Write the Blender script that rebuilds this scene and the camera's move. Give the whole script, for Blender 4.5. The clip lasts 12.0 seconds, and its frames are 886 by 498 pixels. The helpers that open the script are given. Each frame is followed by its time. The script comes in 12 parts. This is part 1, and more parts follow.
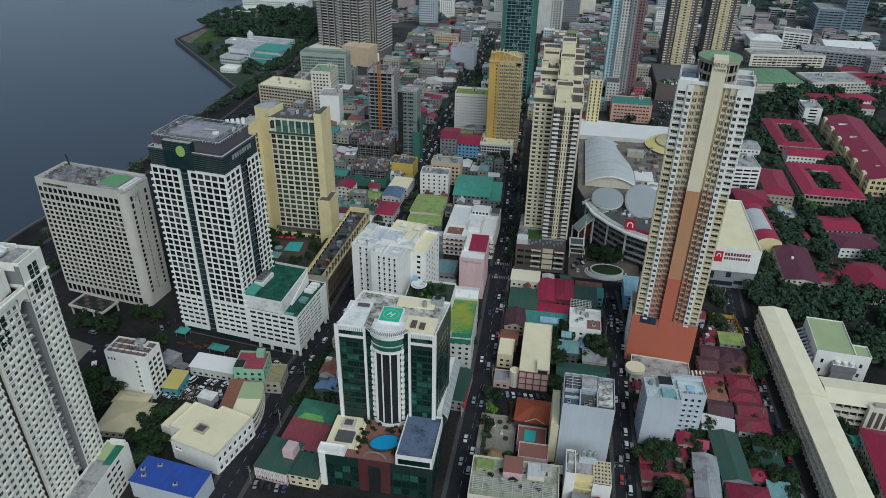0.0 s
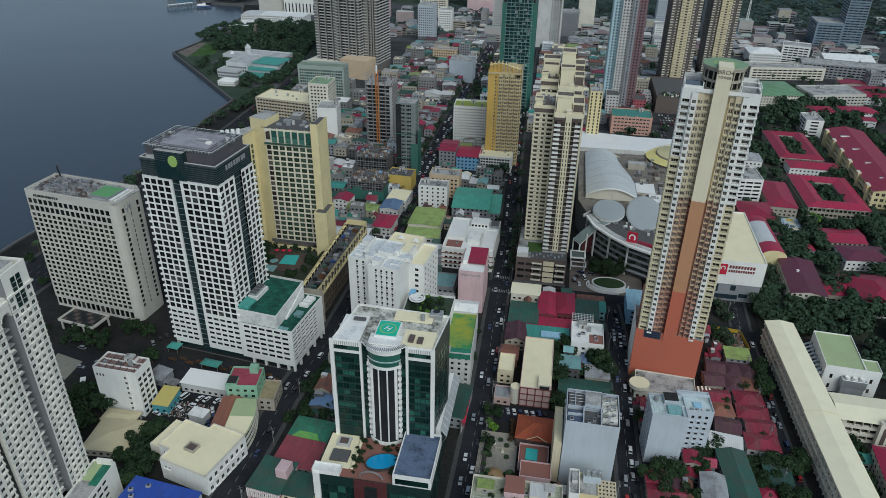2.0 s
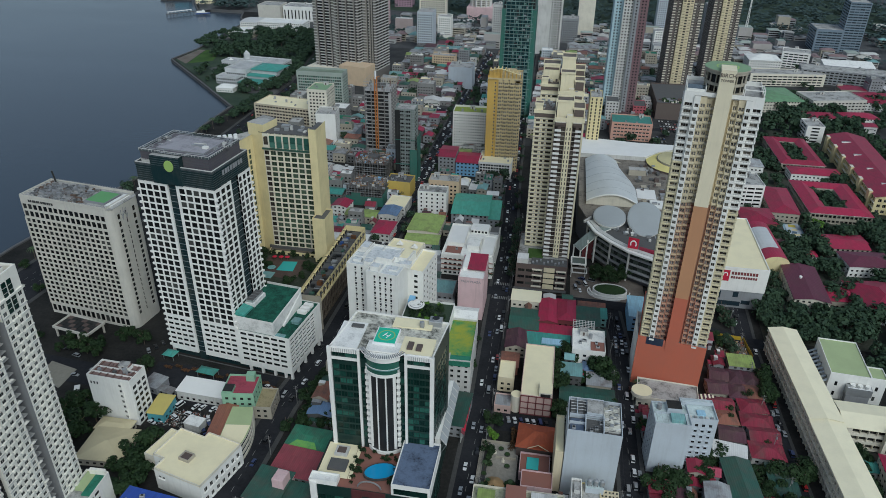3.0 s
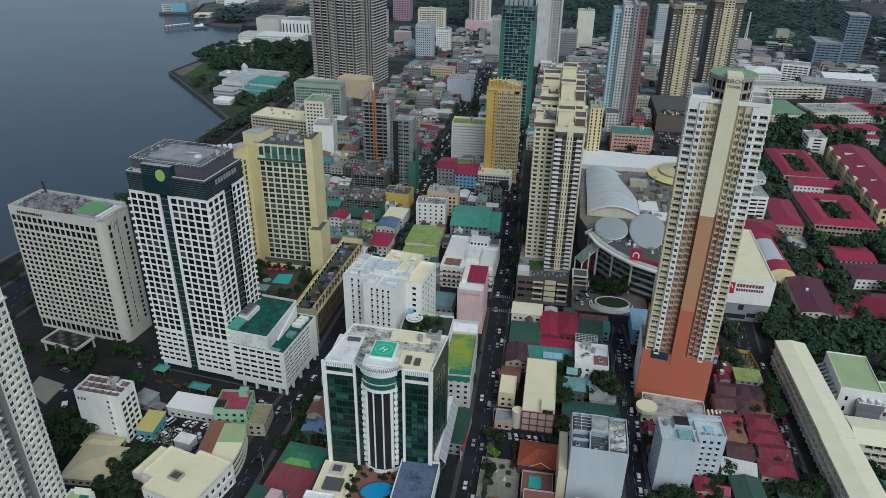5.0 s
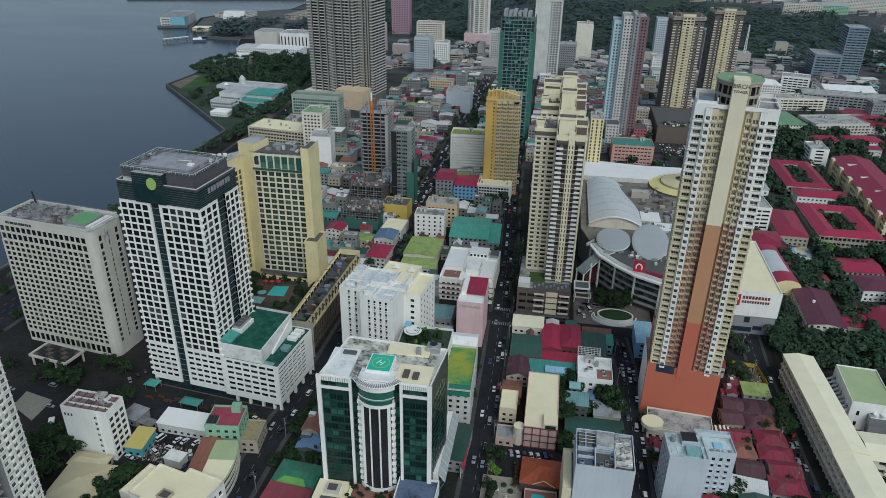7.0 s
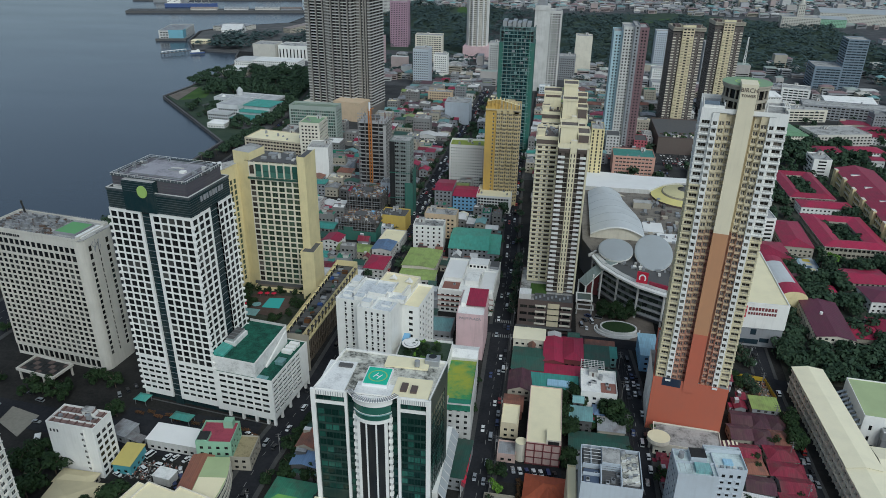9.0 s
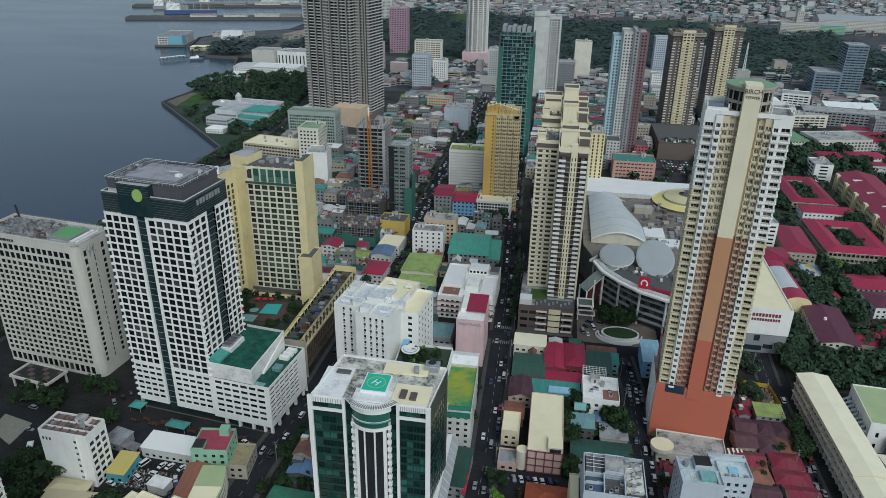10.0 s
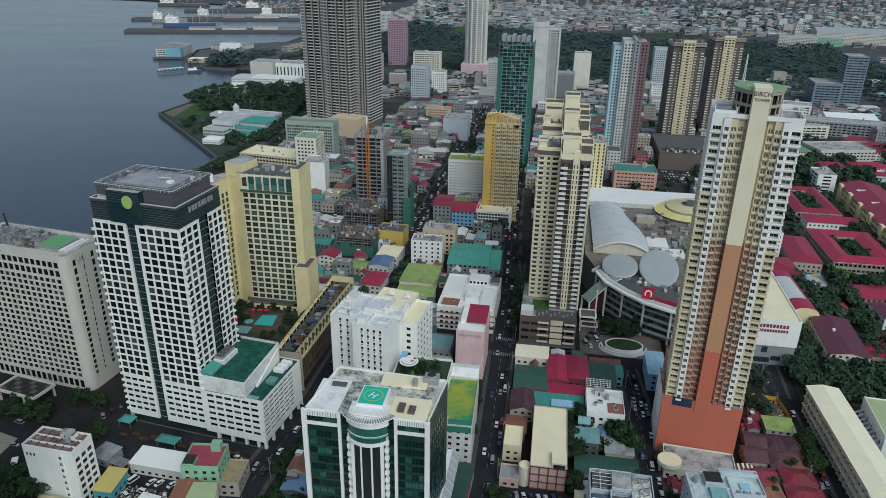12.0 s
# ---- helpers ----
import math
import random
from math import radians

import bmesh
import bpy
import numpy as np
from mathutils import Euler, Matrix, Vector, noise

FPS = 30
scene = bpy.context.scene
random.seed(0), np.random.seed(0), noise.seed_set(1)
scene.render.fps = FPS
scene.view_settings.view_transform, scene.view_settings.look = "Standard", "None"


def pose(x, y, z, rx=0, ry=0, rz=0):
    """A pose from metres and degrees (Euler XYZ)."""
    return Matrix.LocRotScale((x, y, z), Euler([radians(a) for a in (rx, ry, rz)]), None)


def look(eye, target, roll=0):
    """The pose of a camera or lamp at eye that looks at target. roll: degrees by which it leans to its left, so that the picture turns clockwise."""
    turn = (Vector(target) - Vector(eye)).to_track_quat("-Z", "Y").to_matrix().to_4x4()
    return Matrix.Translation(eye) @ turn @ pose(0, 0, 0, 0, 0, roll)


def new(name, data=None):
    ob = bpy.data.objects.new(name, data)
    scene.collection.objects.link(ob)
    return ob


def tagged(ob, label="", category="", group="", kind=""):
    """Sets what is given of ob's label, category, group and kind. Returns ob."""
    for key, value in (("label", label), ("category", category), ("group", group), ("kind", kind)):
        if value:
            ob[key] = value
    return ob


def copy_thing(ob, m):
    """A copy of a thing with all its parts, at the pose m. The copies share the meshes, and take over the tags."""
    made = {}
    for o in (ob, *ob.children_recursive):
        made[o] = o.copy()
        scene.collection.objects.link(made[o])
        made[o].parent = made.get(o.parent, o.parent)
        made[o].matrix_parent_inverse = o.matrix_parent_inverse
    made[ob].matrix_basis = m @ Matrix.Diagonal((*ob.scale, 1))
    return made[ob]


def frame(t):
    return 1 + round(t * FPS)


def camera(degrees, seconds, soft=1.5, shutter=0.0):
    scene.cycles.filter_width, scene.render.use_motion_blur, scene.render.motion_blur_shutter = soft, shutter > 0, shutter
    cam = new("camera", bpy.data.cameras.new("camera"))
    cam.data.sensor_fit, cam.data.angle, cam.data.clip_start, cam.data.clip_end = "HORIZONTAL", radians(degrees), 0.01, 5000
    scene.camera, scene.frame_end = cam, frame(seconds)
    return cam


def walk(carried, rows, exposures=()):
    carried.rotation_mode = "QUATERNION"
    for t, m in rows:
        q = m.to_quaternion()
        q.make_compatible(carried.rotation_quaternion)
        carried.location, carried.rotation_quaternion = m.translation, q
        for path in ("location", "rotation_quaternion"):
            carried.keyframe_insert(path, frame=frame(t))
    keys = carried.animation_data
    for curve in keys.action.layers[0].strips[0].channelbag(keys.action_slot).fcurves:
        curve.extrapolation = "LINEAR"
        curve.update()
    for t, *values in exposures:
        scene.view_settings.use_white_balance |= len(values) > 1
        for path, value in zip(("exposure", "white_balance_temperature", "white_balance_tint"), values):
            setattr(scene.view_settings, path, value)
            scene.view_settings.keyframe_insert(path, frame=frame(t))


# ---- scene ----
cam = camera(64.5, 12.0, soft=0.5)
EYE, TURN = 240.0, 9.4
ROWS = [
    (0.0, 0.0, 0.0, 0.0, 0.495, -30.65, -0.816),
    (1.0, 0.034, 3.345, -2.739, 0.437, -30.029, -0.819),
    (2.0, 0.053, 6.718, -5.487, 0.379, -29.413, -0.821),
    (3.0, 0.058, 10.117, -8.246, 0.322, -28.805, -0.822),
    (4.0, 0.048, 13.543, -11.014, 0.264, -28.202, -0.824),
    (5.0, 0.024, 16.996, -13.793, 0.206, -27.607, -0.825),
    (6.0, -0.014, 20.477, -16.581, 0.149, -27.017, -0.825),
    (7.0, -0.067, 23.984, -19.379, 0.092, -26.435, -0.826),
    (8.0, -0.134, 27.518, -22.187, 0.035, -25.858, -0.826),
    (9.0, -0.216, 31.079, -25.005, -0.022, -25.288, -0.826),
    (10.0, -0.312, 34.667, -27.833, -0.079, -24.725, -0.825),
    (11.0, -0.422, 38.282, -30.671, -0.136, -24.168, -0.825),
    (12.0, -0.547, 41.924, -33.518, -0.192, -23.618, -0.824),
]
walk(cam, [(t, pose(0, 0, EYE, 0, 0, TURN) @ pose(x, y, z, 90 + pitch, roll, yaw)) for t, x, y, z, yaw, pitch, roll in ROWS],
     exposures=((0.0, -0.28, 5800, 2), (12.0, -0.16, 5800, 2)))

# ---- daylight: a bright overcast sky ----
SUN_ELEVATION, SUN_AZIMUTH = 44.0, 149.0
world = bpy.data.worlds.new("overcast")
scene.world = world
world.use_nodes = True
wn = world.node_tree.nodes
sky = wn.new("ShaderNodeTexSky")
sky.sky_type, sky.sun_disc = "NISHITA", False
sky.sun_elevation, sky.sun_rotation = radians(SUN_ELEVATION), radians(SUN_AZIMUTH)
sky.air_density, sky.dust_density, sky.ozone_density = 1.0, 2.0, 1.5
soften = wn.new("ShaderNodeHueSaturation")
soften.inputs["Saturation"].default_value = 0.6
world.node_tree.links.new(sky.outputs[0], soften.inputs["Color"])
world.node_tree.links.new(soften.outputs[0], wn["Background"].inputs["Color"])
wn["Background"].inputs["Strength"].default_value = 0.12
sun_data = bpy.data.lights.new("sun", "SUN")
sun_data.energy, sun_data.angle, sun_data.color = 1.45, radians(40), (1.0, 0.98, 0.95)
sun = new("sun", sun_data)
a_, e_ = radians(SUN_AZIMUTH), radians(SUN_ELEVATION)
sun.matrix_world = look((0, 0, 0), (-math.sin(a_) * math.cos(e_), -math.cos(a_) * math.cos(e_), -math.sin(e_)))
sun.location = (0, 0, 500)

# ---- materials ----
MATS = {}


def node_mat(name):
    m = bpy.data.materials.new(name)
    m.use_nodes = True
    nt = m.node_tree
    return m, nt, nt.nodes["Principled BSDF"]


def noise_value(nt, scale, detail=3.0, stretch=(1, 1, 1), lo=0.35, hi=0.65, rough=0.6):
    """A noise in world metres, spread to 0..1."""
    geo = nt.nodes.new("ShaderNodeNewGeometry")
    mp = nt.nodes.new("ShaderNodeMapping")
    mp.inputs["Scale"].default_value = stretch
    nz = nt.nodes.new("ShaderNodeTexNoise")
    nz.inputs["Scale"].default_value, nz.inputs["Detail"].default_value, nz.inputs["Roughness"].default_value = scale, detail, rough
    rg = nt.nodes.new("ShaderNodeMapRange")
    rg.inputs["From Min"].default_value, rg.inputs["From Max"].default_value = lo, hi
    nt.links.new(geo.outputs["Position"], mp.inputs["Vector"])
    nt.links.new(mp.outputs[0], nz.inputs["Vector"])
    nt.links.new(nz.outputs[0], rg.inputs["Value"])
    return rg.outputs[0]


def math_node(nt, op, a, b):
    n = nt.nodes.new("ShaderNodeMath")
    n.operation = op
    for i, q in enumerate((a, b)):
        if isinstance(q, (int, float)):
            n.inputs[i].default_value = q
        else:
            nt.links.new(q, n.inputs[i])
    return n.outputs[0]


def mix_color(nt, fac, a, b):
    n = nt.nodes.new("ShaderNodeMix")
    n.data_type = "RGBA"
    for sock, q in ((n.inputs[0], fac), (n.inputs[6], a), (n.inputs[7], b)):
        if isinstance(q, (int, float)):
            sock.default_value = q
        elif isinstance(q, tuple):
            sock.default_value = (*q, 1)
        else:
            nt.links.new(q, sock)
    return n.outputs[2]


def paint(name, col, rough=0.75, stain=0.35, streak=0.4, dirt=(0.16, 0.145, 0.12), size=0.09, fine=1.3, vary=0.0, bump=0.15, metal=0.0):
    """Weathered paint, render or sheet: broad stains, fine grain and rain streaks."""
    if name in MATS:
        return MATS[name]
    m, nt, p = node_mat(name)
    broad = noise_value(nt, size, 4, lo=0.42, hi=0.72)
    grain = noise_value(nt, fine, 3, lo=0.3, hi=0.75)
    runs = noise_value(nt, 0.9, 3, (1, 1, 0.07), lo=0.5, hi=0.75)
    f = math_node(nt, "MULTIPLY", broad, stain)
    f = math_node(nt, "ADD", f, math_node(nt, "MULTIPLY", runs, streak * 0.5))
    f = math_node(nt, "ADD", f, math_node(nt, "MULTIPLY", grain, stain * 0.3))
    f = math_node(nt, "MINIMUM", f, 0.85)
    c = mix_color(nt, f, col, tuple(0.45 * a + 0.55 * b for a, b in zip(col, dirt)))
    if vary:
        info = nt.nodes.new("ShaderNodeObjectInfo")
        hs = nt.nodes.new("ShaderNodeHueSaturation")
        nt.links.new(c, hs.inputs["Color"])
        nt.links.new(math_node(nt, "ADD", math_node(nt, "MULTIPLY", info.outputs["Random"], 2 * vary), 1 - vary), hs.inputs["Value"])
        c = hs.outputs[0]
    nt.links.new(c, p.inputs["Base Color"])
    p.inputs["Roughness"].default_value, p.inputs["Metallic"].default_value = rough, metal
    p.inputs["Specular IOR Level"].default_value = 0.3
    if bump:
        b = nt.nodes.new("ShaderNodeBump")
        b.inputs["Strength"].default_value, b.inputs["Distance"].default_value = bump, 0.1
        nt.links.new(grain, b.inputs["Height"])
        nt.links.new(b.outputs[0], p.inputs["Normal"])
    MATS[name] = m
    return m


def glass(name, dark, light, share=0.25, rough=0.08, islands=False):
    """Window glass with the room or a curtain dimly behind it; each pane differs."""
    if name in MATS:
        return MATS[name]
    m, nt, p = node_mat(name)
    if islands:
        rnd = nt.nodes.new("ShaderNodeNewGeometry").outputs["Random Per Island"]
    else:
        rnd = nt.nodes.new("ShaderNodeObjectInfo").outputs["Random"]
    rg = nt.nodes.new("ShaderNodeMapRange")
    rg.inputs["From Min"].default_value = 1 - share
    nt.links.new(rnd, rg.inputs["Value"])
    soft = noise_value(nt, 0.35, 2, lo=0.3, hi=0.7)
    f = math_node(nt, "ADD", math_node(nt, "MULTIPLY", rg.outputs[0], 0.8), math_node(nt, "MULTIPLY", soft, 0.12))
    nt.links.new(mix_color(nt, f, dark, light), p.inputs["Base Color"])
    p.inputs["Roughness"].default_value = rough
    p.inputs["IOR"].default_value = 1.45
    p.inputs["Specular IOR Level"].default_value = 0.38
    MATS[name] = m
    return m


def sheet_roof(name, col, rust=0.25, rough=0.5, pitch=1.1, patched=0.2):
    """Ribbed metal roofing with rust and faded patches."""
    if name in MATS:
        return MATS[name]
    m, nt, p = node_mat(name)
    patch = noise_value(nt, 0.16, 5, lo=0.45, hi=0.7)
    grain = noise_value(nt, 1.6, 3, lo=0.3, hi=0.7)
    tc = nt.nodes.new("ShaderNodeTexCoord")
    wave = nt.nodes.new("ShaderNodeTexWave")
    wave.inputs["Scale"].default_value, wave.inputs["Distortion"].default_value = pitch * 0.32, 0.0
    nt.links.new(tc.outputs["Object"], wave.inputs["Vector"])
    info = nt.nodes.new("ShaderNodeObjectInfo")
    brick = nt.nodes.new("ShaderNodeTexBrick")
    brick.offset, brick.squash = 0.37, 1.0
    brick.inputs["Color1"].default_value, brick.inputs["Color2"].default_value, brick.inputs["Mortar"].default_value = (0, 0, 0, 1), (1, 1, 1, 1), (0.2, 0.2, 0.2, 1)
    brick.inputs["Scale"].default_value, brick.inputs["Mortar Size"].default_value = 1.0, 0.03
    brick.inputs["Brick Width"].default_value, brick.inputs["Row Height"].default_value = 1.0, 3.4
    nt.links.new(tc.outputs["Object"], brick.inputs["Vector"])
    faded = mix_color(nt, math_node(nt, "MULTIPLY", grain, 0.35), col, tuple(0.75 * c + 0.05 for c in col))
    rusty = mix_color(nt, math_node(nt, "MULTIPLY", patch, min(0.9, rust * 1.7)), faded, (0.10, 0.062, 0.05))
    lines = mix_color(nt, math_node(nt, "MULTIPLY", wave.outputs["Fac"], 0.16), rusty, tuple(c * 0.45 for c in col))
    hs = nt.nodes.new("ShaderNodeHueSaturation")
    nt.links.new(lines, hs.inputs["Color"])
    shift = math_node(nt, "ADD", math_node(nt, "MULTIPLY", info.outputs["Random"], 0.4), math_node(nt, "MULTIPLY", brick.outputs["Color"], patched))
    nt.links.new(math_node(nt, "ADD", shift, 0.72), hs.inputs["Value"])
    nt.links.new(hs.outputs[0], p.inputs["Base Color"])
    p.inputs["Roughness"].default_value = rough
    b = nt.nodes.new("ShaderNodeBump")
    b.inputs["Strength"].default_value, b.inputs["Distance"].default_value = 0.4, 0.08
    nt.links.new(wave.outputs["Fac"], b.inputs["Height"])
    nt.links.new(b.outputs[0], p.inputs["Normal"])
    MATS[name] = m
    return m


def foliage(name, dark, light):
    if name in MATS:
        return MATS[name]
    m, nt, p = node_mat(name)
    geo = nt.nodes.new("ShaderNodeNewGeometry")
    info = nt.nodes.new("ShaderNodeObjectInfo")
    f = math_node(nt, "ADD", math_node(nt, "MULTIPLY", geo.outputs["Random Per Island"], 0.6), math_node(nt, "MULTIPLY", info.outputs["Random"], 0.4))
    nt.links.new(mix_color(nt, f, dark, light), p.inputs["Base Color"])
    p.inputs["Roughness"].default_value = 0.7
    p.inputs["Specular IOR Level"].default_value = 0.2
    MATS[name] = m
    return m


def mould(name, col, dark, amount=0.8, size=0.12, rough=0.85, lo=0.47, hi=0.66):
    """A flat roof coating with mould, ponding marks and patches in two sizes."""
    if name in MATS:
        return MATS[name]
    m, nt, p = node_mat(name)
    big = noise_value(nt, size, 6, lo=lo, hi=hi, rough=0.7)
    small = noise_value(nt, size * 7, 4, lo=0.4, hi=0.68)
    grain = noise_value(nt, 3.0, 2, lo=0.3, hi=0.7)
    f = math_node(nt, "MULTIPLY", big, math_node(nt, "ADD", math_node(nt, "MULTIPLY", small, 0.5), 0.5))
    f = math_node(nt, "ADD", math_node(nt, "MULTIPLY", f, amount), math_node(nt, "MULTIPLY", math_node(nt, "MULTIPLY", small, grain), amount * 0.35))
    f = math_node(nt, "MINIMUM", f, 0.95)
    nt.links.new(mix_color(nt, f, col, dark), p.inputs["Base Color"])
    p.inputs["Roughness"].default_value = rough
    p.inputs["Specular IOR Level"].default_value = 0.25
    MATS[name] = m
    return m


def car_paint(name, col, metal=0.0):
    m, nt, p = node_mat(name)
    grime = noise_value(nt, 2.5, 3)
    nt.links.new(mix_color(nt, math_node(nt, "MULTIPLY", grime, 0.15), col, (0.1, 0.09, 0.08)), p.inputs["Base Color"])
    p.inputs["Roughness"].default_value, p.inputs["Metallic"].default_value = 0.3, metal
    p.inputs["Coat Weight"].default_value = 0.4
    return m


WHITE = paint("white_render", (0.86, 0.845, 0.785), stain=0.22, streak=0.35)
WHITE2 = paint("old_white_render", (0.63, 0.62, 0.58), stain=0.5, streak=0.7)
GREYWALL = paint("grey_render", (0.29, 0.30, 0.31), stain=0.5, streak=0.7)
CREAM = paint("cream_render", (0.72, 0.63, 0.43))
PALE = paint("pale_cream_render", (0.76, 0.71, 0.58))
YELLOW = paint("yellow_render", (0.77, 0.66, 0.36))
GOLD = paint("gold_render", (0.62, 0.40, 0.10), stain=0.3)
BEIGE = paint("beige_concrete", (0.43, 0.39, 0.31), stain=0.4, streak=0.6)
SLAB = paint("warm_grey_concrete", (0.61, 0.58, 0.505), stain=0.3, streak=0.5)
PINK = paint("pink_render", (0.66, 0.47, 0.47), stain=0.3, streak=0.8)
ORANGE = paint("orange_render", (0.52, 0.145, 0.085), stain=0.2, streak=0.2)
TAN = paint("tan_render", (0.52, 0.27, 0.14), stain=0.15, streak=0.2)
PALEBLUE = paint("pale_blue_render", (0.52, 0.565, 0.60), stain=0.25, streak=0.4)
SKYBLUE = paint("blue_render", (0.24, 0.47, 0.68), stain=0.3)
MINT = paint("mint_render", (0.29, 0.50, 0.34), stain=0.3)
BROWN = paint("brown_render", (0.115, 0.085, 0.075), stain=0.2)
MAROON = paint("maroon_render", (0.20, 0.05, 0.055), stain=0.25)
GREENGREY = paint("grey_green_concrete", (0.36, 0.41, 0.36), stain=0.4)
CONCRETE = paint("bare_concrete", (0.24, 0.235, 0.225), stain=0.55, streak=0.8, size=0.2)
DARKCONC = paint("dark_concrete", (0.10, 0.10, 0.10), stain=0.5, streak=0.5, size=0.3)
ROOFCONC = mould("roof_screed", (0.46, 0.45, 0.42), (0.07, 0.068, 0.062), 0.95)
CREAMROOF = paint("cream_roof_coating", (0.88, 0.79, 0.52), stain=0.18, streak=0.0, size=0.12)
WHITEROOF = mould("white_roof_coating", (0.84, 0.83, 0.78), (0.22, 0.21, 0.19), 0.6, 0.2, lo=0.5, hi=0.75)
GREENROOF = mould("green_roof_coating", (0.045, 0.22, 0.14), (0.02, 0.06, 0.04), 0.7, 0.25)
PALEGREENROOF = paint("pale_green_roof_coating", (0.42, 0.50, 0.26), stain=0.3, streak=0.0)
BLUEROOF = sheet_roof("blue_sheet", (0.03, 0.09, 0.45), 0.1)
GREENSHEET = sheet_roof("dark_green_sheet", (0.025, 0.092, 0.064), 0.3)
TEALSHEET = sheet_roof("teal_sheet", (0.07, 0.32, 0.26), 0.15)
PALETEAL = sheet_roof("pale_teal_sheet", (0.20, 0.38, 0.37), 0.2)
LIMESHEET = sheet_roof("lime_sheet", (0.32, 0.42, 0.11), 0.25)
REDSHEET = sheet_roof("red_sheet", (0.33, 0.010, 0.05), 0.2)
DARKREDSHEET = sheet_roof("dark_red_sheet", (0.21, 0.012, 0.032), 0.5, patched=0.5)
MAROONSHEET = sheet_roof("maroon_sheet", (0.075, 0.022, 0.034), 0.5, patched=0.5)
PLUMSHEET = sheet_roof("plum_sheet", (0.135, 0.022, 0.048), 0.15)
RUSTSHEET = sheet_roof("rust_sheet", (0.26, 0.10, 0.06), 0.7)
GREYSHEET = sheet_roof("grey_sheet", (0.34, 0.35, 0.35), 0.5)
WHITESHEET = sheet_roof("white_sheet", (0.80, 0.79, 0.75), 0.08, patched=0.06)
VAULTMETAL = paint("vault_sheet", (0.58, 0.60, 0.59), rough=0.45, stain=0.3, streak=0.0, size=0.1)
SILVER = paint("silver_sheet", (0.37, 0.395, 0.40), rough=0.45, stain=0.25, streak=0.0, size=0.06)
CLEANWHITE = paint("clean_white_roofing", (0.80, 0.79, 0.75), stain=0.15, streak=0.0)
MOULDWHITE = mould("stained_white_wall", (0.78, 0.77, 0.73), (0.30, 0.29, 0.26), 0.6, 0.2)
WORNGREEN = mould("worn_green_deck", (0.026, 0.135, 0.088), (0.010, 0.034, 0.026), 1.0, 0.22, lo=0.38, hi=0.6)
PALEBLUESHEET = sheet_roof("pale_blue_sheet", (0.34, 0.55, 0.68), 0.1)
CYANSHEET = sheet_roof("bright_cyan_sheet", (0.50, 0.80, 0.92), 0.05)
CREAMSHEET = paint("cream_sheet", (0.90, 0.83, 0.59), rough=0.6, stain=0.15, streak=0.0, size=0.15)
TERRACOTTA = sheet_roof("terracotta_tiles", (0.40, 0.085, 0.03), 0.15, 0.8, 3.0)
LIMEFLAT = paint("lime_roof_coating", (0.30, 0.36, 0.06), stain=0.4, streak=0)
YELLOWPAINT = paint("yellow_paint", (0.72, 0.50, 0.05))
BLACK = paint("black_panel", (0.018, 0.02, 0.022), rough=0.4, stain=0.2)
STEEL = paint("galvanised_steel", (0.42, 0.43, 0.43), rough=0.45, metal=0.5)
DARKFRAME = paint("dark_frame", (0.03, 0.03, 0.03), rough=0.5, stain=0.2)
RUBBER = paint("rubber", (0.02, 0.02, 0.02), rough=0.85, stain=0.1)
LOGORED = paint("sign_red", (0.50, 0.02, 0.05), stain=0.1, streak=0)
BRIGHTWHITE = paint("sign_white", (0.85, 0.85, 0.83), stain=0.05, streak=0)
PADGREEN = paint("helipad_green", (0.05, 0.50, 0.32), stain=0.12, streak=0)
PADPALE = paint("helipad_pale_green", (0.24, 0.36, 0.21), stain=0.3, streak=0)
LEAFLIME = paint("logo_green", (0.36, 0.52, 0.14), stain=0.1, streak=0)
POOL = paint("pool_water", (0.03, 0.30, 0.55), rough=0.08, stain=0.15, streak=0, dirt=(0.02, 0.15, 0.3))
POOLTEAL = paint("teal_pool_water", (0.08, 0.46, 0.42), rough=0.08, stain=0.15, streak=0, dirt=(0.02, 0.15, 0.2))
PAVING = paint("terracotta_paving", (0.28, 0.12, 0.09), stain=0.4, streak=0)
NETTING = paint("green_netting", (0.035, 0.15, 0.115), stain=0.5, streak=0.4)
CRANE = paint("crane_orange", (0.55, 0.22, 0.06), stain=0.2)
BARK = paint("bark", (0.10, 0.075, 0.055))
WOOD = paint("bamboo_thatch", (0.42, 0.27, 0.12), stain=0.4)
SOIL = paint("soil", (0.14, 0.115, 0.085), stain=0.6, streak=0, size=0.4)

GL_DARK = glass("dark_glass", (0.005, 0.006, 0.007), (0.10, 0.10, 0.09), 0.22, 0.15)
GL_DARK_J = glass("dark_glass_row", (0.005, 0.006, 0.007), (0.10, 0.10, 0.09), 0.22, 0.15, islands=True)
GL_GREEN = glass("green_glass", (0.004, 0.016, 0.013), (0.05, 0.17, 0.125), 0.42, 0.08)
GL_GREEN_J = glass("green_glass_row", (0.004, 0.016, 0.013), (0.05, 0.17, 0.125), 0.42, 0.08, islands=True)
GL_BLUE = glass("blue_glass", (0.02, 0.035, 0.045), (0.10, 0.14, 0.17), 0.4, 0.05)
GL_BLUE_J = glass("blue_glass_row", (0.02, 0.035, 0.045), (0.10, 0.14, 0.17), 0.4, 0.05, islands=True)
GL_OLIVE = glass("olive_glass", (0.022, 0.036, 0.024), (0.10, 0.14, 0.095), 0.8, 0.14)
GL_OLIVE_J = glass("olive_glass_row", (0.022, 0.036, 0.024), (0.10, 0.14, 0.095), 0.8, 0.14, islands=True)
GL_BROWN = glass("brown_glass", (0.022, 0.018, 0.015), (0.20, 0.175, 0.14), 0.5, 0.15)
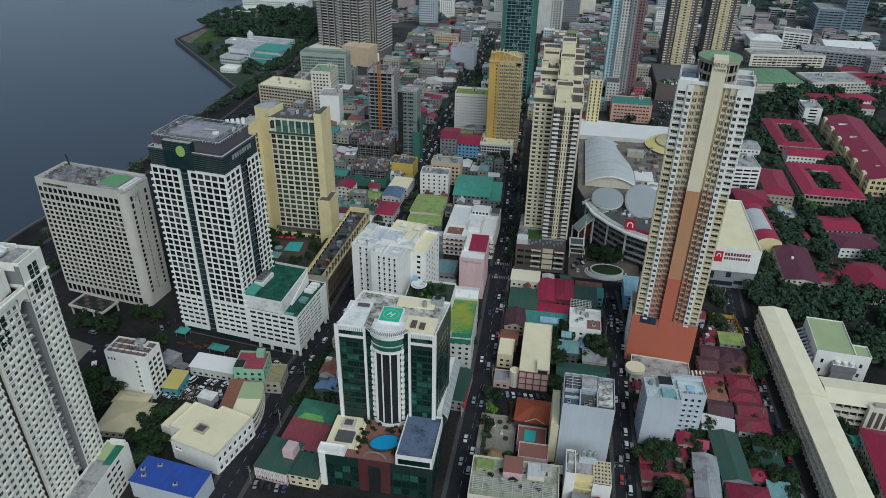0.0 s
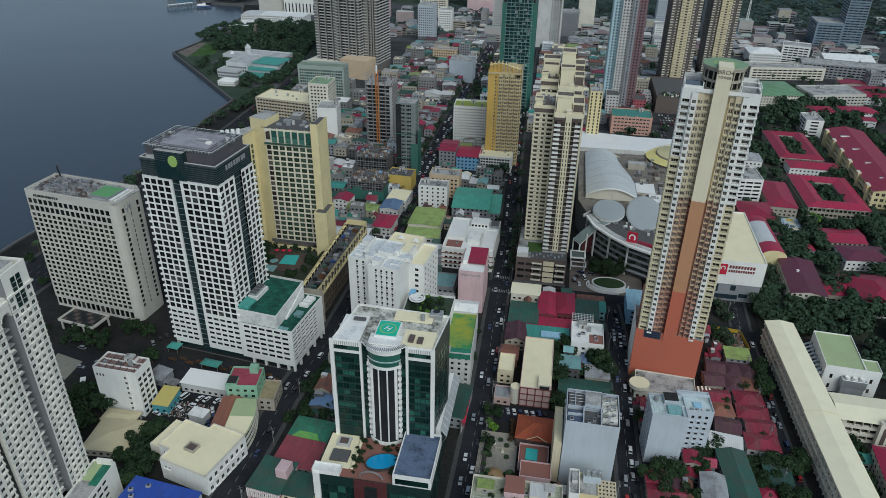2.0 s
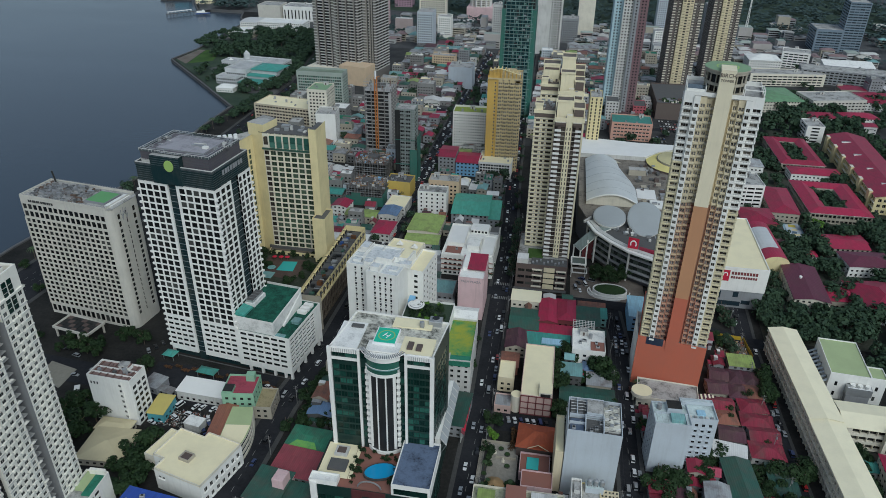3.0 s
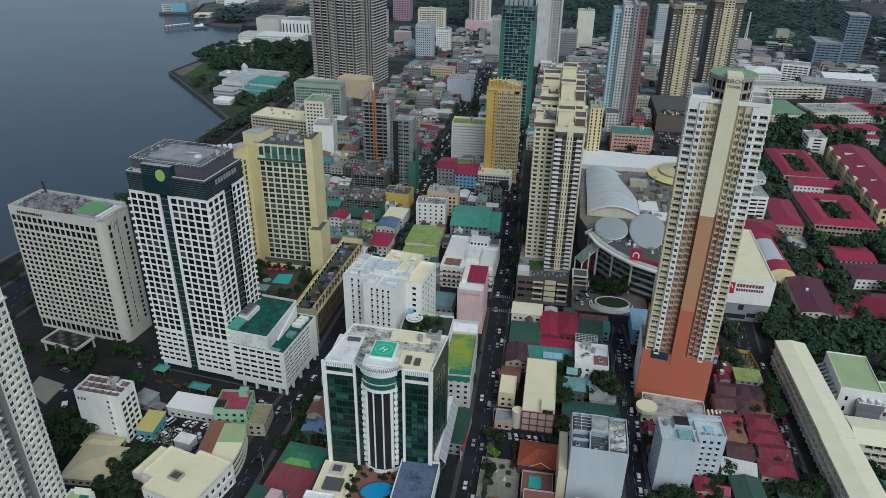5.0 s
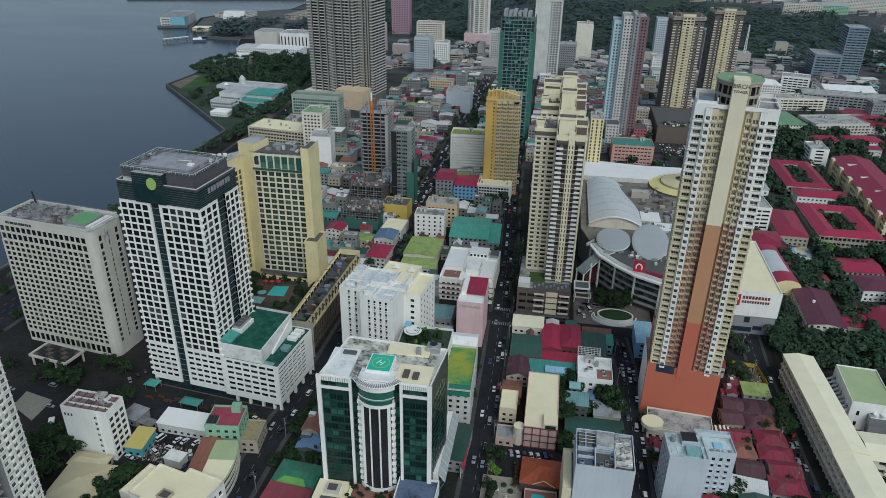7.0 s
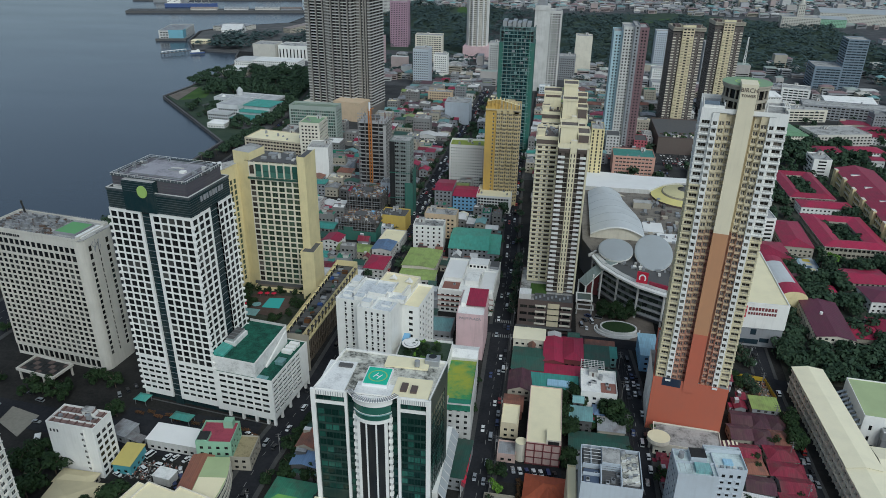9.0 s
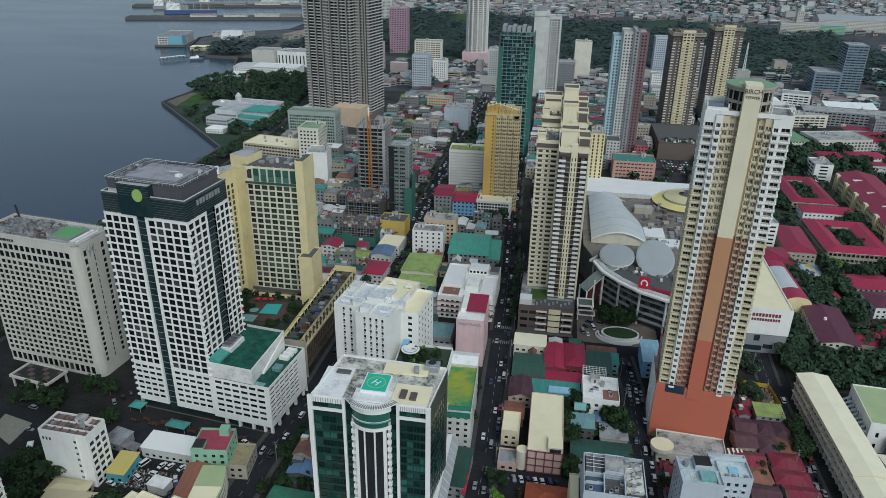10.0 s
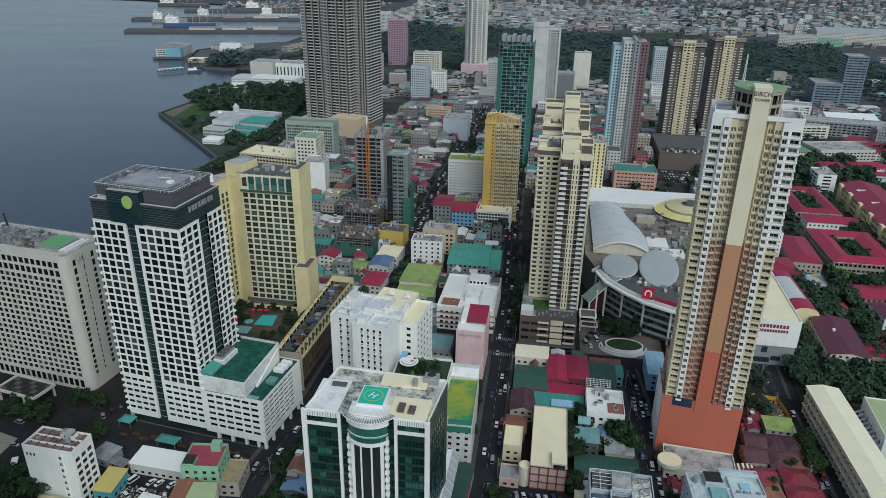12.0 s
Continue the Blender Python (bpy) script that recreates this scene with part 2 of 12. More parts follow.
GL_BROWN_J = glass("brown_glass_row", (0.022, 0.018, 0.015), (0.20, 0.175, 0.14), 0.5, 0.15, islands=True)
GL_GREY = glass("grey_glass", (0.014, 0.014, 0.014), (0.13, 0.125, 0.115), 0.4, 0.12)
GL_GREY_J = glass("grey_glass_row", (0.014, 0.014, 0.014), (0.13, 0.125, 0.115), 0.4, 0.12, islands=True)
GL_SOFT = glass("soft_grey_glass", (0.022, 0.024, 0.024), (0.17, 0.18, 0.17), 0.55, 0.12)
GL_SOFT_J = glass("soft_grey_glass_row", (0.022, 0.024, 0.024), (0.17, 0.18, 0.17), 0.55, 0.12, islands=True)
JOINED = {GL_SOFT: GL_SOFT_J, GL_GREY: GL_GREY_J, GL_BROWN: GL_BROWN_J, GL_OLIVE: GL_OLIVE_J, GL_DARK: GL_DARK_J, GL_GREEN: GL_GREEN_J, GL_BLUE: GL_BLUE_J}
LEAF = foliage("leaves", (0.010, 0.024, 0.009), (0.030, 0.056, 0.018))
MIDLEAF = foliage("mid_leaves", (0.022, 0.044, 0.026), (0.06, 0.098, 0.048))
# far crowns are paler and bluer: distance haze put into the leaf colour
HAZELEAF = foliage("hazed_far_leaves", (0.040, 0.066, 0.062), (0.075, 0.108, 0.098))
LEAF2 = foliage("bright_leaves", (0.06, 0.14, 0.02), (0.16, 0.30, 0.04))
HEDGE = foliage("red_hedge_leaves", (0.035, 0.03, 0.015), (0.16, 0.07, 0.03))
PALM = foliage("palm_fronds", (0.03, 0.06, 0.025), (0.08, 0.12, 0.05))


def asphalt(name, col, light):
    m, nt, p = node_mat(name)
    broad = noise_value(nt, 0.05, 5, lo=0.35, hi=0.7)
    fine = noise_value(nt, 0.7, 4, lo=0.3, hi=0.7)
    f = math_node(nt, "ADD", math_node(nt, "MULTIPLY", broad, 0.6), math_node(nt, "MULTIPLY", fine, 0.35))
    nt.links.new(mix_color(nt, f, col, light), p.inputs["Base Color"])
    p.inputs["Roughness"].default_value = 0.85
    p.inputs["Specular IOR Level"].default_value = 0.12
    return m


ASPHALT = asphalt("asphalt", (0.014, 0.015, 0.018), (0.040, 0.041, 0.045))
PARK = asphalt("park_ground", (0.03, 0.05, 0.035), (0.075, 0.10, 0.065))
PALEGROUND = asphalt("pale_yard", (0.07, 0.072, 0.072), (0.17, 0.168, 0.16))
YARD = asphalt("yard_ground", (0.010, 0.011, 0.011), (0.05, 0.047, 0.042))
KERB = asphalt("pavement_concrete", (0.05, 0.05, 0.05), (0.11, 0.108, 0.10))
GRASS = asphalt("grass", (0.035, 0.075, 0.02), (0.09, 0.15, 0.04))
PLAZA = asphalt("plaza_paving", (0.12, 0.10, 0.085), (0.22, 0.19, 0.16))
MARK = paint("road_paint", (0.26, 0.26, 0.245), stain=0.6, streak=0)


def sea_material():
    m, nt, p = node_mat("sea")
    p.inputs["Base Color"].default_value = (0.040, 0.056, 0.076, 1)
    p.inputs["IOR"].default_value = 1.33
    swell = noise_value(nt, 0.12, 4, (1, 1.6, 1), 0.2, 0.8)
    chop = noise_value(nt, 0.9, 3, (1, 1.4, 1), 0.2, 0.8)
    calm = noise_value(nt, 0.004, 3, (1, 2.5, 1), 0.35, 0.7)
    nt.links.new(math_node(nt, "ADD", math_node(nt, "MULTIPLY", calm, 0.03), 0.2), p.inputs["Roughness"])
    b = nt.nodes.new("ShaderNodeBump")
    b.inputs["Strength"].default_value, b.inputs["Distance"].default_value = 0.12, 0.25
    nt.links.new(math_node(nt, "ADD", swell, math_node(nt, "MULTIPLY", chop, 0.4)), b.inputs["Height"])
    nt.links.new(b.outputs[0], p.inputs["Normal"])
    return m


SEA = sea_material()

# ---- building kit ----


class Geo:
    """Collects faces with materials, and becomes one mesh."""

    def __init__(self):
        self.v, self.f, self.m, self.mats, self.starts = [], [], [], [], []

    def face(self, pts, mat):
        if mat not in self.mats:
            self.mats.append(mat)
        n = len(self.v)
        self.v.extend(pts)
        self.f.append(tuple(range(n, n + len(pts))))
        self.m.append(self.mats.index(mat))

    def shared(self, verts, faces, mat):
        self.starts.append((len(self.v), len(self.f)))
        if mat not in self.mats:
            self.mats.append(mat)
        n = len(self.v)
        self.v.extend(verts)
        self.f.extend(tuple(n + i for i in f) for f in faces)
        self.m.extend([self.mats.index(mat)] * len(faces))

    def box(self, x0, y0, z0, x1, y1, z1, mat, top=None):
        v = [(x0, y0, z0), (x1, y0, z0), (x1, y1, z0), (x0, y1, z0), (x0, y0, z1), (x1, y0, z1), (x1, y1, z1), (x0, y1, z1)]
        self.shared(v, [(0, 1, 5, 4), (1, 2, 6, 5), (2, 3, 7, 6), (3, 0, 4, 7), (3, 2, 1, 0)] + ([] if top else [(4, 5, 6, 7)]), mat)
        if top:
            self.face(v[4:], top)

    def bevelled(self, x0, y0, z0, x1, y1, z1, b, mat):
        """A box whose top edges are cut off."""
        lo = [(x0, y0, z0), (x1, y0, z0), (x1, y1, z0), (x0, y1, z0)]
        mid = [(x, y, z1 - b) for x, y, _ in lo]
        hi = [(x0 + b, y0 + b, z1), (x1 - b, y0 + b, z1), (x1 - b, y1 - b, z1), (x0 + b, y1 - b, z1)]
        f = [(3, 2, 1, 0), (8, 9, 10, 11)]
        for i in range(4):
            j = (i + 1) % 4
            f += [(i, j, 4 + j, 4 + i), (4 + i, 4 + j, 8 + j, 8 + i)]
        self.shared(lo + mid + hi, f, mat)

    def prism(self, pts, z0, z1, mat, top=None, cap=True):
        n = len(pts)
        v = [(x, y, z0) for x, y in pts] + [(x, y, z1) for x, y in pts]
        self.shared(v, [(i, (i + 1) % n, n + (i + 1) % n, n + i) for i in range(n)] + [tuple(range(n - 1, -1, -1))], mat)
        if cap:
            self.face([(x, y, z1) for x, y in pts], top or mat)

    def tube(self, cx, cy, z0, z1, r0, r1, n, mat, top=None):
        v = [(cx + r0 * math.cos(2 * math.pi * i / n), cy + r0 * math.sin(2 * math.pi * i / n), z0) for i in range(n)]
        v += [(cx + r1 * math.cos(2 * math.pi * i / n), cy + r1 * math.sin(2 * math.pi * i / n), z1) for i in range(n)]
        self.shared(v, [(i, (i + 1) % n, n + (i + 1) % n, n + i) for i in range(n)], mat)
        self.face(v[n:], top or mat)

    def bar(self, a, b, t, mat):
        """A square bar from a to b."""
        a, b = Vector(a), Vector(b)
        w = (b - a).normalized()
        u = w.orthogonal().normalized() * t / 2
        s = w.cross(u)
        c = [u + s, u - s, -u - s, -u + s]
        self.shared([tuple(a + q) for q in c] + [tuple(b + q) for q in c], [(0, 1, 5, 4), (1, 2, 6, 5), (2, 3, 7, 6), (3, 0, 4, 7), (3, 2, 1, 0), (4, 5, 6, 7)], mat)

    def ring(self, x0, y0, x1, y1, z0, z1, t, mat):
        """A parapet round a rectangle, t thick, inside it."""
        self.box(x0, y0, z0, x1, y0 + t, z1, mat)
        self.box(x0, y1 - t, z0, x1, y1, z1, mat)
        self.box(x0, y0 + t, z0, x0 + t, y1 - t, z1, mat)
        self.box(x1 - t, y0 + t, z0, x1, y1 - t, z1, mat)

    def mesh(self, name):
        me = bpy.data.meshes.new(name)
        me.from_pydata(self.v, [], self.f)
        for mt in self.mats:
            me.materials.append(mt)
        me.polygons.foreach_set("material_index", self.m)
        me.update()
        return me


def thing(name, label, category, x, y, z=0.0, rz=0.0, group="", kind=""):
    ob = new(name)
    ob.matrix_basis = pose(x, y, z, 0, 0, rz)
    return tagged(ob, label, category, group, kind)


def part(name, geo, parent, label="", kind=""):
    ob = new(name, geo.mesh(name) if isinstance(geo, Geo) else geo)
    ob.parent = parent
    return tagged(ob, label, "", "", kind)


def each(name, geo, parent, label=""):
    """Every solid of geo as a part of its own."""
    ends = geo.starts[1:] + [(len(geo.v), len(geo.f))]
    for (v0, f0), (v1, f1) in zip(geo.starts, ends):
        q = Geo()
        q.v, q.f, q.m, q.mats = geo.v[v0:v1], [tuple(i - v0 for i in f) for f in geo.f[f0:f1]], geo.m[f0:f1], geo.mats
        part(name, q, parent, label)


def whole(name, geo, label, category, x=0.0, y=0.0, z=0.0, rz=0.0, group="", kind=""):
    ob = new(name, geo.mesh(name))
    ob.matrix_basis = pose(x, y, z, 0, 0, rz)
    return tagged(ob, label, category, group, kind)


def bays(length, bay, width, margin=0.8):
    """Window intervals along a wall."""
    n = max(0, int((length - 2 * margin + bay - width) / bay))
    s = (length - (n - 1) * bay - width) / 2
    return [(s + i * bay, s + i * bay + width) for i in range(n)]


def floors(z0, z1, step, sill, height):
    n = int((z1 - z0 - sill - height + 0.01) / step) + 1
    return [(z0 + i * step + sill, z0 + i * step + sill + height) for i in range(max(0, n))]


def facade(g, a, b, z0, z1, xs, zs, mat, depth, holes):
    """A wall from a to b (outside to the right) with openings cut through its face; holes takes the windows' places."""
    a, b = Vector((a[0], a[1])), Vector((b[0], b[1]))
    L = (b - a).length
    u = (b - a) / L
    inward = Vector((-u.y, u.x)) * depth

    def at(x, z, k=0):
        q = a + u * x + inward * k
        return (q.x, q.y, z)

    z = z0
    for lo, hi in zs:
        if not xs:
            break
        if lo > z:
            g.face([at(0, z), at(L, z), at(L, lo), at(0, lo)], mat)
        x = 0
        for l, r in xs:
            if l > x:
                g.face([at(x, lo), at(l, lo), at(l, hi), at(x, hi)], mat)
            g.face([at(l, lo), at(r, lo), at(r, lo, 1), at(l, lo, 1)], mat)
            g.face([at(l, hi, 1), at(r, hi, 1), at(r, hi), at(l, hi)], mat)
            g.face([at(l, lo), at(l, lo, 1), at(l, hi, 1), at(l, hi)], mat)
            g.face([at(r, lo, 1), at(r, lo), at(r, hi), at(r, hi, 1)], mat)
            holes.append((at((l + r) / 2, lo, 1), math.atan2(u.y, u.x), r - l, hi - lo))
            x = r
        if x < L:
            g.face([at(x, lo), at(L, lo), at(L, hi), at(x, hi)], mat)
        z = hi
    if z < z1:
        g.face([at(0, z), at(L, z), at(L, z1), at(0, z1)], mat)


PANES = {}


def pane_faces(w, h, mullions, transom):
    """Glass and frame of a window that looks towards -y, as (points, is_glass)."""
    t, out = 0.07 + 0.012 * min(w, h), []
    out.append(([(-w / 2, 0, 0), (w / 2, 0, 0), (w / 2, 0, h), (-w / 2, 0, h)], True))
    y = -0.06
    rects = [(-w / 2, 0, w / 2, t), (-w / 2, h - t, w / 2, h), (-w / 2, t, -w / 2 + t, h - t), (w / 2 - t, t, w / 2, h - t)]
    for i in range(mullions):
        c = -w / 2 + w * (i + 1) / (mullions + 1)
        rects.append((c - t / 2, t, c + t / 2, h - t))
    if transom:
        rects.append((-w / 2 + t, h * 0.68, w / 2 - t, h * 0.68 + t))
    for x0, z0, x1, z1 in rects:
        out.append(([(x0, y, z0), (x1, y, z0), (x1, y, z1), (x0, y, z1)], False))
    return out


def windows(root, holes, gl, fr, cap=40, mullions=1, transom=False, name="window"):
    """Panes for a wall's openings: the first ones as parts, the others joined."""
    y = root.matrix_basis.translation.y
    cap = min(cap, 3 if y > 950 else 6 if y > 560 else 10 if y > 430 else 80)
    for (p, ang, w, h) in holes[:cap]:
        key = (round(w, 2), round(h, 2), gl.name, fr.name, mullions, transom)
        if key not in PANES:
            g = Geo()
            for pts, is_glass in pane_faces(w, h, mullions, transom):
                g.face(pts, gl if is_glass else fr)
            PANES[key] = g.mesh(name)
        ob = part(name, PANES[key], root)
        ob.matrix_basis = Matrix.Translation(p) @ Matrix.Rotation(ang, 4, "Z")
    rest = holes[cap:]
    if rest:
        g = Geo()
        for (p, ang, w, h) in rest:
            c, s = math.cos(ang), math.sin(ang)
            for pts, is_glass in pane_faces(w, h, min(mullions, 1), False):
                g.face([(p[0] + c * x - s * y, p[1] + s * x + c * y, p[2] + z) for x, y, z in pts], JOINED[gl] if is_glass else fr)
        part("window_rows", g, root, "", "stuff")


def shell(root, x0, y0, z0, x1, y1, z1, wall, bay=3.0, width=1.6, step=3.2, sill=1.0, height=1.5, sides="flrb", depth=0.25, margin=0.8,
          gl=None, fr=None, cap=40, parapet=0.9, roof=None, mullions=1, front=None, first=0.0, name="wall", transom=False):
    """A rectangular storeyed body: four walls with openings, windows, a flat roof and its parapet."""
    g, holes = Geo(), []
    corner = [(x0, y0), (x1, y0), (x1, y1), (x0, y1)]
    zs = floors(z0 + first, z1 - 0.3, step, sill, height)
    for i, k in enumerate("frbl"):
        a, b = corner[i], corner[(i + 1) % 4]
        L = math.hypot(b[0] - a[0], b[1] - a[1])
        xs = (front if k == "f" and front is not None else bays(L, bay, width, margin)) if k in sides else []
        facade(g, a, b, z0, z1, xs, zs, wall, depth, holes)
    part(name, g, root)
    r = Geo()
    r.box(x0 + 0.3, y0 + 0.3, z1 - 0.25, x1 - 0.3, y1 - 0.3, z1 + 0.06, roof or ROOFCONC)
    slab = part("roof", r, root)
    if parapet:
        rim = Geo()
        rim.ring(x0, y0, x1, y1, z1, z1 + parapet, 0.3, wall)
        part("parapet", rim, slab)
    windows(root, holes, gl or GL_DARK, fr or DARKFRAME, cap, mullions, transom)
    return holes


def gable(g, x0, y0, x1, y1, z, rise, mat, wall, along="x", over=0.5, t=0.12):
    """A ridged roof with thickness; wall closes the gables."""
    if along == "x":
        ym = (y0 + y1) / 2
        for s, e in ((y0 - over, ym), (ym, y1 + over)):
            lo, hi = (s, e) if s < ym - 0.01 and e == ym else (e, s)
            zl = z - over * rise / ((y1 - y0) / 2)
            v = [(x0 - over, lo, zl), (x1 + over, lo, zl), (x1 + over, hi, z + rise), (x0 - over, hi, z + rise)]
            g.shared(v + [(a, b, c + t) for a, b, c in v], [(4, 5, 6, 7), (3, 2, 1, 0), (0, 1, 5, 4), (1, 2, 6, 5), (3, 0, 4, 7)], mat)
        for x in (x0, x1):
            g.face([(x, y0, z), (x, y1, z), (x, ym, z + rise)], wall)
    else:
        xm = (x0 + x1) / 2
        for lo in (x0 - over, x1 + over):
            zl = z - over * rise / ((x1 - x0) / 2)
            v = [(lo, y0 - over, zl), (lo, y1 + over, zl), (xm, y1 + over, z + rise), (xm, y0 - over, z + rise)]
            g.shared(v + [(a, b, c + t) for a, b, c in v], [(4, 5, 6, 7), (3, 2, 1, 0), (0, 1, 5, 4), (1, 2, 6, 5), (3, 0, 4, 7)], mat)
        for y in (y0, y1):
            g.face([(x0, y, z), (x1, y, z), (xm, y, z + rise)], wall)


def hip(g, x0, y0, x1, y1, z, rise, mat, over=0.6, t=0.12):
    x0, y0, x1, y1 = x0 - over, y0 - over, x1 + over, y1 + over
    w, d = x1 - x0, y1 - y0
    k = min(w, d) / 2
    if w >= d:
        r = [(x0 + k, (y0 + y1) / 2, z + rise), (x1 - k, (y0 + y1) / 2, z + rise)]
        f = [(4, 5, 9, 8), (5, 6, 9), (6, 7, 8, 9), (7, 4, 8)]
    else:
        r = [((x0 + x1) / 2, y0 + k, z + rise), ((x0 + x1) / 2, y1 - k, z + rise)]
        f = [(4, 5, 8), (5, 6, 9, 8), (6, 7, 9), (7, 4, 8, 9)]
    base = [(x0, y0), (x1, y0), (x1, y1), (x0, y1)]
    v = [(a, b, z - t) for a, b in base] + [(a, b, z) for a, b in base] + r
    g.shared(v, f + [(0, 1, 5, 4), (1, 2, 6, 5), (2, 3, 7, 6), (3, 0, 4, 7), (3, 2, 1, 0)], mat)


def shed(g, x0, y0, x1, y1, z, rise, mat, wall, over=0.4, t=0.12):
    """A roof in one slope, rising towards the back."""
    zl = z - over * rise / (y1 - y0)
    v = [(x0 - over, y0 - over, zl), (x1 + over, y0 - over, zl), (x1 + over, y1 + over, z + rise), (x0 - over, y1 + over, z + rise)]
    g.shared(v + [(a, b, c + t) for a, b, c in v], [(4, 5, 6, 7), (3, 2, 1, 0), (0, 1, 5, 4), (1, 2, 6, 5), (2, 3, 7, 6), (3, 0, 4, 7)], mat)
    g.face([(x0, y0, z), (x0, y1, z), (x0, y1, z + rise)], wall)
    g.face([(x1, y0, z), (x1, y1, z), (x1, y1, z + rise)], wall)
    g.face([(x0, y1, z), (x1, y1, z), (x1, y1, z + rise)], wall)


def house(label, x, y, w, d, h, wall, roof, kind="gable", along="x", rise=1.6, rz=0.0, cap=8, bay=3.2, width=1.5, sides="frl", name="low_house", category="house", step=3.1):
    """A low building: walls with windows and a pitched or flat roof, front left corner at x, y."""
    if len(label.split()) < 4:
        label += " in a packed city block"
    root = thing(name, label, category, x, y, 0, rz)
    if kind == "flat":
        shell(root, 0, 0, 0, w, d, h, wall, bay, width, step, 1.0, 1.4, sides, cap=cap, roof=roof, parapet=0.7)
        return root
    g, holes = Geo(), []
    zs = floors(0, h - 0.2, step, 1.0, 1.3)
    cs = [(0, 0), (w, 0), (w, d), (0, d)]
    for i, k in enumerate("frbl"):
        facade(g, cs[i], cs[(i + 1) % 4], 0, h, bays((w, d)[i % 2], bay, width) if k in sides else [], zs, wall, 0.2, holes)
    part("wall", g, root)
    r = Geo()
    if kind == "gable":
        gable(r, 0, 0, w, d, h, rise, roof, wall, along)
    elif kind == "hip":
        hip(r, 0, 0, w, d, h, rise, roof)
    else:
        shed(r, 0, 0, w, d, h, rise, roof, wall)
    part("roof", r, root)
    windows(root, holes, GL_DARK, DARKFRAME, cap)
    return root


def text_mesh(body, size, mat, depth=0.15):
    """Raised letters in the x-z plane that face -y, middle at the origin."""
    cu = bpy.data.curves.new("letters", "FONT")
    cu.body, cu.size, cu.extrude, cu.align_x, cu.align_y, cu.resolution_u = body, size, depth / 2, "CENTER", "CENTER", 2
    ob = bpy.data.objects.new("letters_source", cu)
    scene.collection.objects.link(ob)
    bpy.context.view_layer.update()
    me = bpy.data.meshes.new_from_object(ob.evaluated_get(bpy.context.evaluated_depsgraph_get()))
    bpy.data.objects.remove(ob)
    me.transform(Matrix.Rotation(radians(90), 4, "X"))
    me.materials.clear()
    me.materials.append(mat)
    return me


TEMPLATES = {}


def template(key, make):
    """Builds a thing once; later uses are copies."""
    if key not in TEMPLATES:
        TEMPLATES[key] = [make(), False]
    return TEMPLATES[key]


def place(key, make, x, y, z, rz=0.0, scale=1.0):
    rec = template(key, make)
    if not rec[1]:
        rec[1], ob = True, rec[0]
        ob.matrix_basis = pose(x, y, z, 0, 0, rz)
    else:
        keep, rec[0].scale = rec[0].scale.copy(), (1, 1, 1)
        ob = copy_thing(rec[0], pose(x, y, z, 0, 0, rz))
        rec[0].scale = keep
    if scale != 1.0:
        ob.scale = (scale, scale, scale) if isinstance(scale, (int, float)) else scale
    return ob

# ---- the ground, the water and the streets ----
COAST = [(-420, -4000), (-372, 0), (-353, 371), (-339, 475), (-335, 512), (-344, 629), (-344, 694), (-420, 776), (-506, 867), (-500, 930), (-513, 1118), (-535, 1150), (-552, 1200), (-640, 1205), (-690, 1290), (-725, 1400), (-690, 1490), (-600, 1570), (-600, 2300), (-1500, 2500), (-4500, 2800)]
g = Geo()
outline = COAST + [(-4500, 6000), (5000, 6000), (5000, -4000)]
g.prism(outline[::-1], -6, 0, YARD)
whole("ground", g, "city ground of worn asphalt, soil and concrete", "ground", kind="structure")
g = Geo()
g.face([(-6000, -5000, -2.5), (3000, -5000, -2.5), (3000, 6000, -2.5), (-6000, 6000, -2.5)], SEA)
whole("water", g, "calm grey-blue bay water under an overcast sky", "water", kind="structure")
g = Geo()
for (xa, ya), (xb, yb) in zip(COAST[1:16], COAST[2:17]):
    d = Vector((xb - xa, yb - ya)).normalized()
    n = Vector((-d.y, d.x))
    q = [(xa, ya), (xb, yb), (xb - n.x * -2.2, yb - n.y * -2.2), (xa - n.x * -2.2, ya - n.y * -2.2)]
    g.prism(q[::-1], -4, 1.1, DARKCONC)
whole("seawall", g, "dark concrete seawall along the bay", "seawall", kind="structure")


def strip(g, pts, half, z, mat, thick=0.0):
    """A band of constant width along a line of points."""
    ls, rs = [], []
    for i, (x, y) in enumerate(pts):
        a, b = pts[max(0, i - 1)], pts[min(len(pts) - 1, i + 1)]
        d = Vector((b[0] - a[0], b[1] - a[1])).normalized()
        ls.append((x - d.y * half, y + d.x * half))
        rs.append((x + d.y * half, y - d.x * half))
    for i in range(len(pts) - 1):
        q = [ls[i], rs[i], rs[i + 1], ls[i + 1]]
        if thick:
            g.prism(q, z - thick, z, mat)
        else:
            g.face([(x, y, z) for x, y in q], mat)


def offset(pts, k):
    out = []
    for i, (x, y) in enumerate(pts):
        a, b = pts[max(0, i - 1)], pts[min(len(pts) - 1, i + 1)]
        d = Vector((b[0] - a[0], b[1] - a[1])).normalized()
        out.append((x + d.y * k, y - d.x * k))
    return out


MAIN = [(-25, 60), (-25, 170), (-24, 280), (-26, 387), (-28, 470), (-33, 570), (-37, 700), (-42, 1000)]
LEFT = [(-123, 60), (-121.5, 180), (-119.5, 255), (-112, 312), (-109, 420), (-107, 560), (-105, 700), (-100, 1000)]
RIGHT = [(46, 60), (45.5, 170), (44.5, 270), (44.2, 340), (41, 372)]
EAST = [(115.5, 120), (114.5, 220), (113.5, 290), (114, 350), (118, 420), (128, 520), (140, 620)]
BOULEVARD = [(-300, -200), (-312, 100), (-318, 280), (-306, 460), (-300, 620), (-300, 800), (-330, 1000), (-380, 1250)]
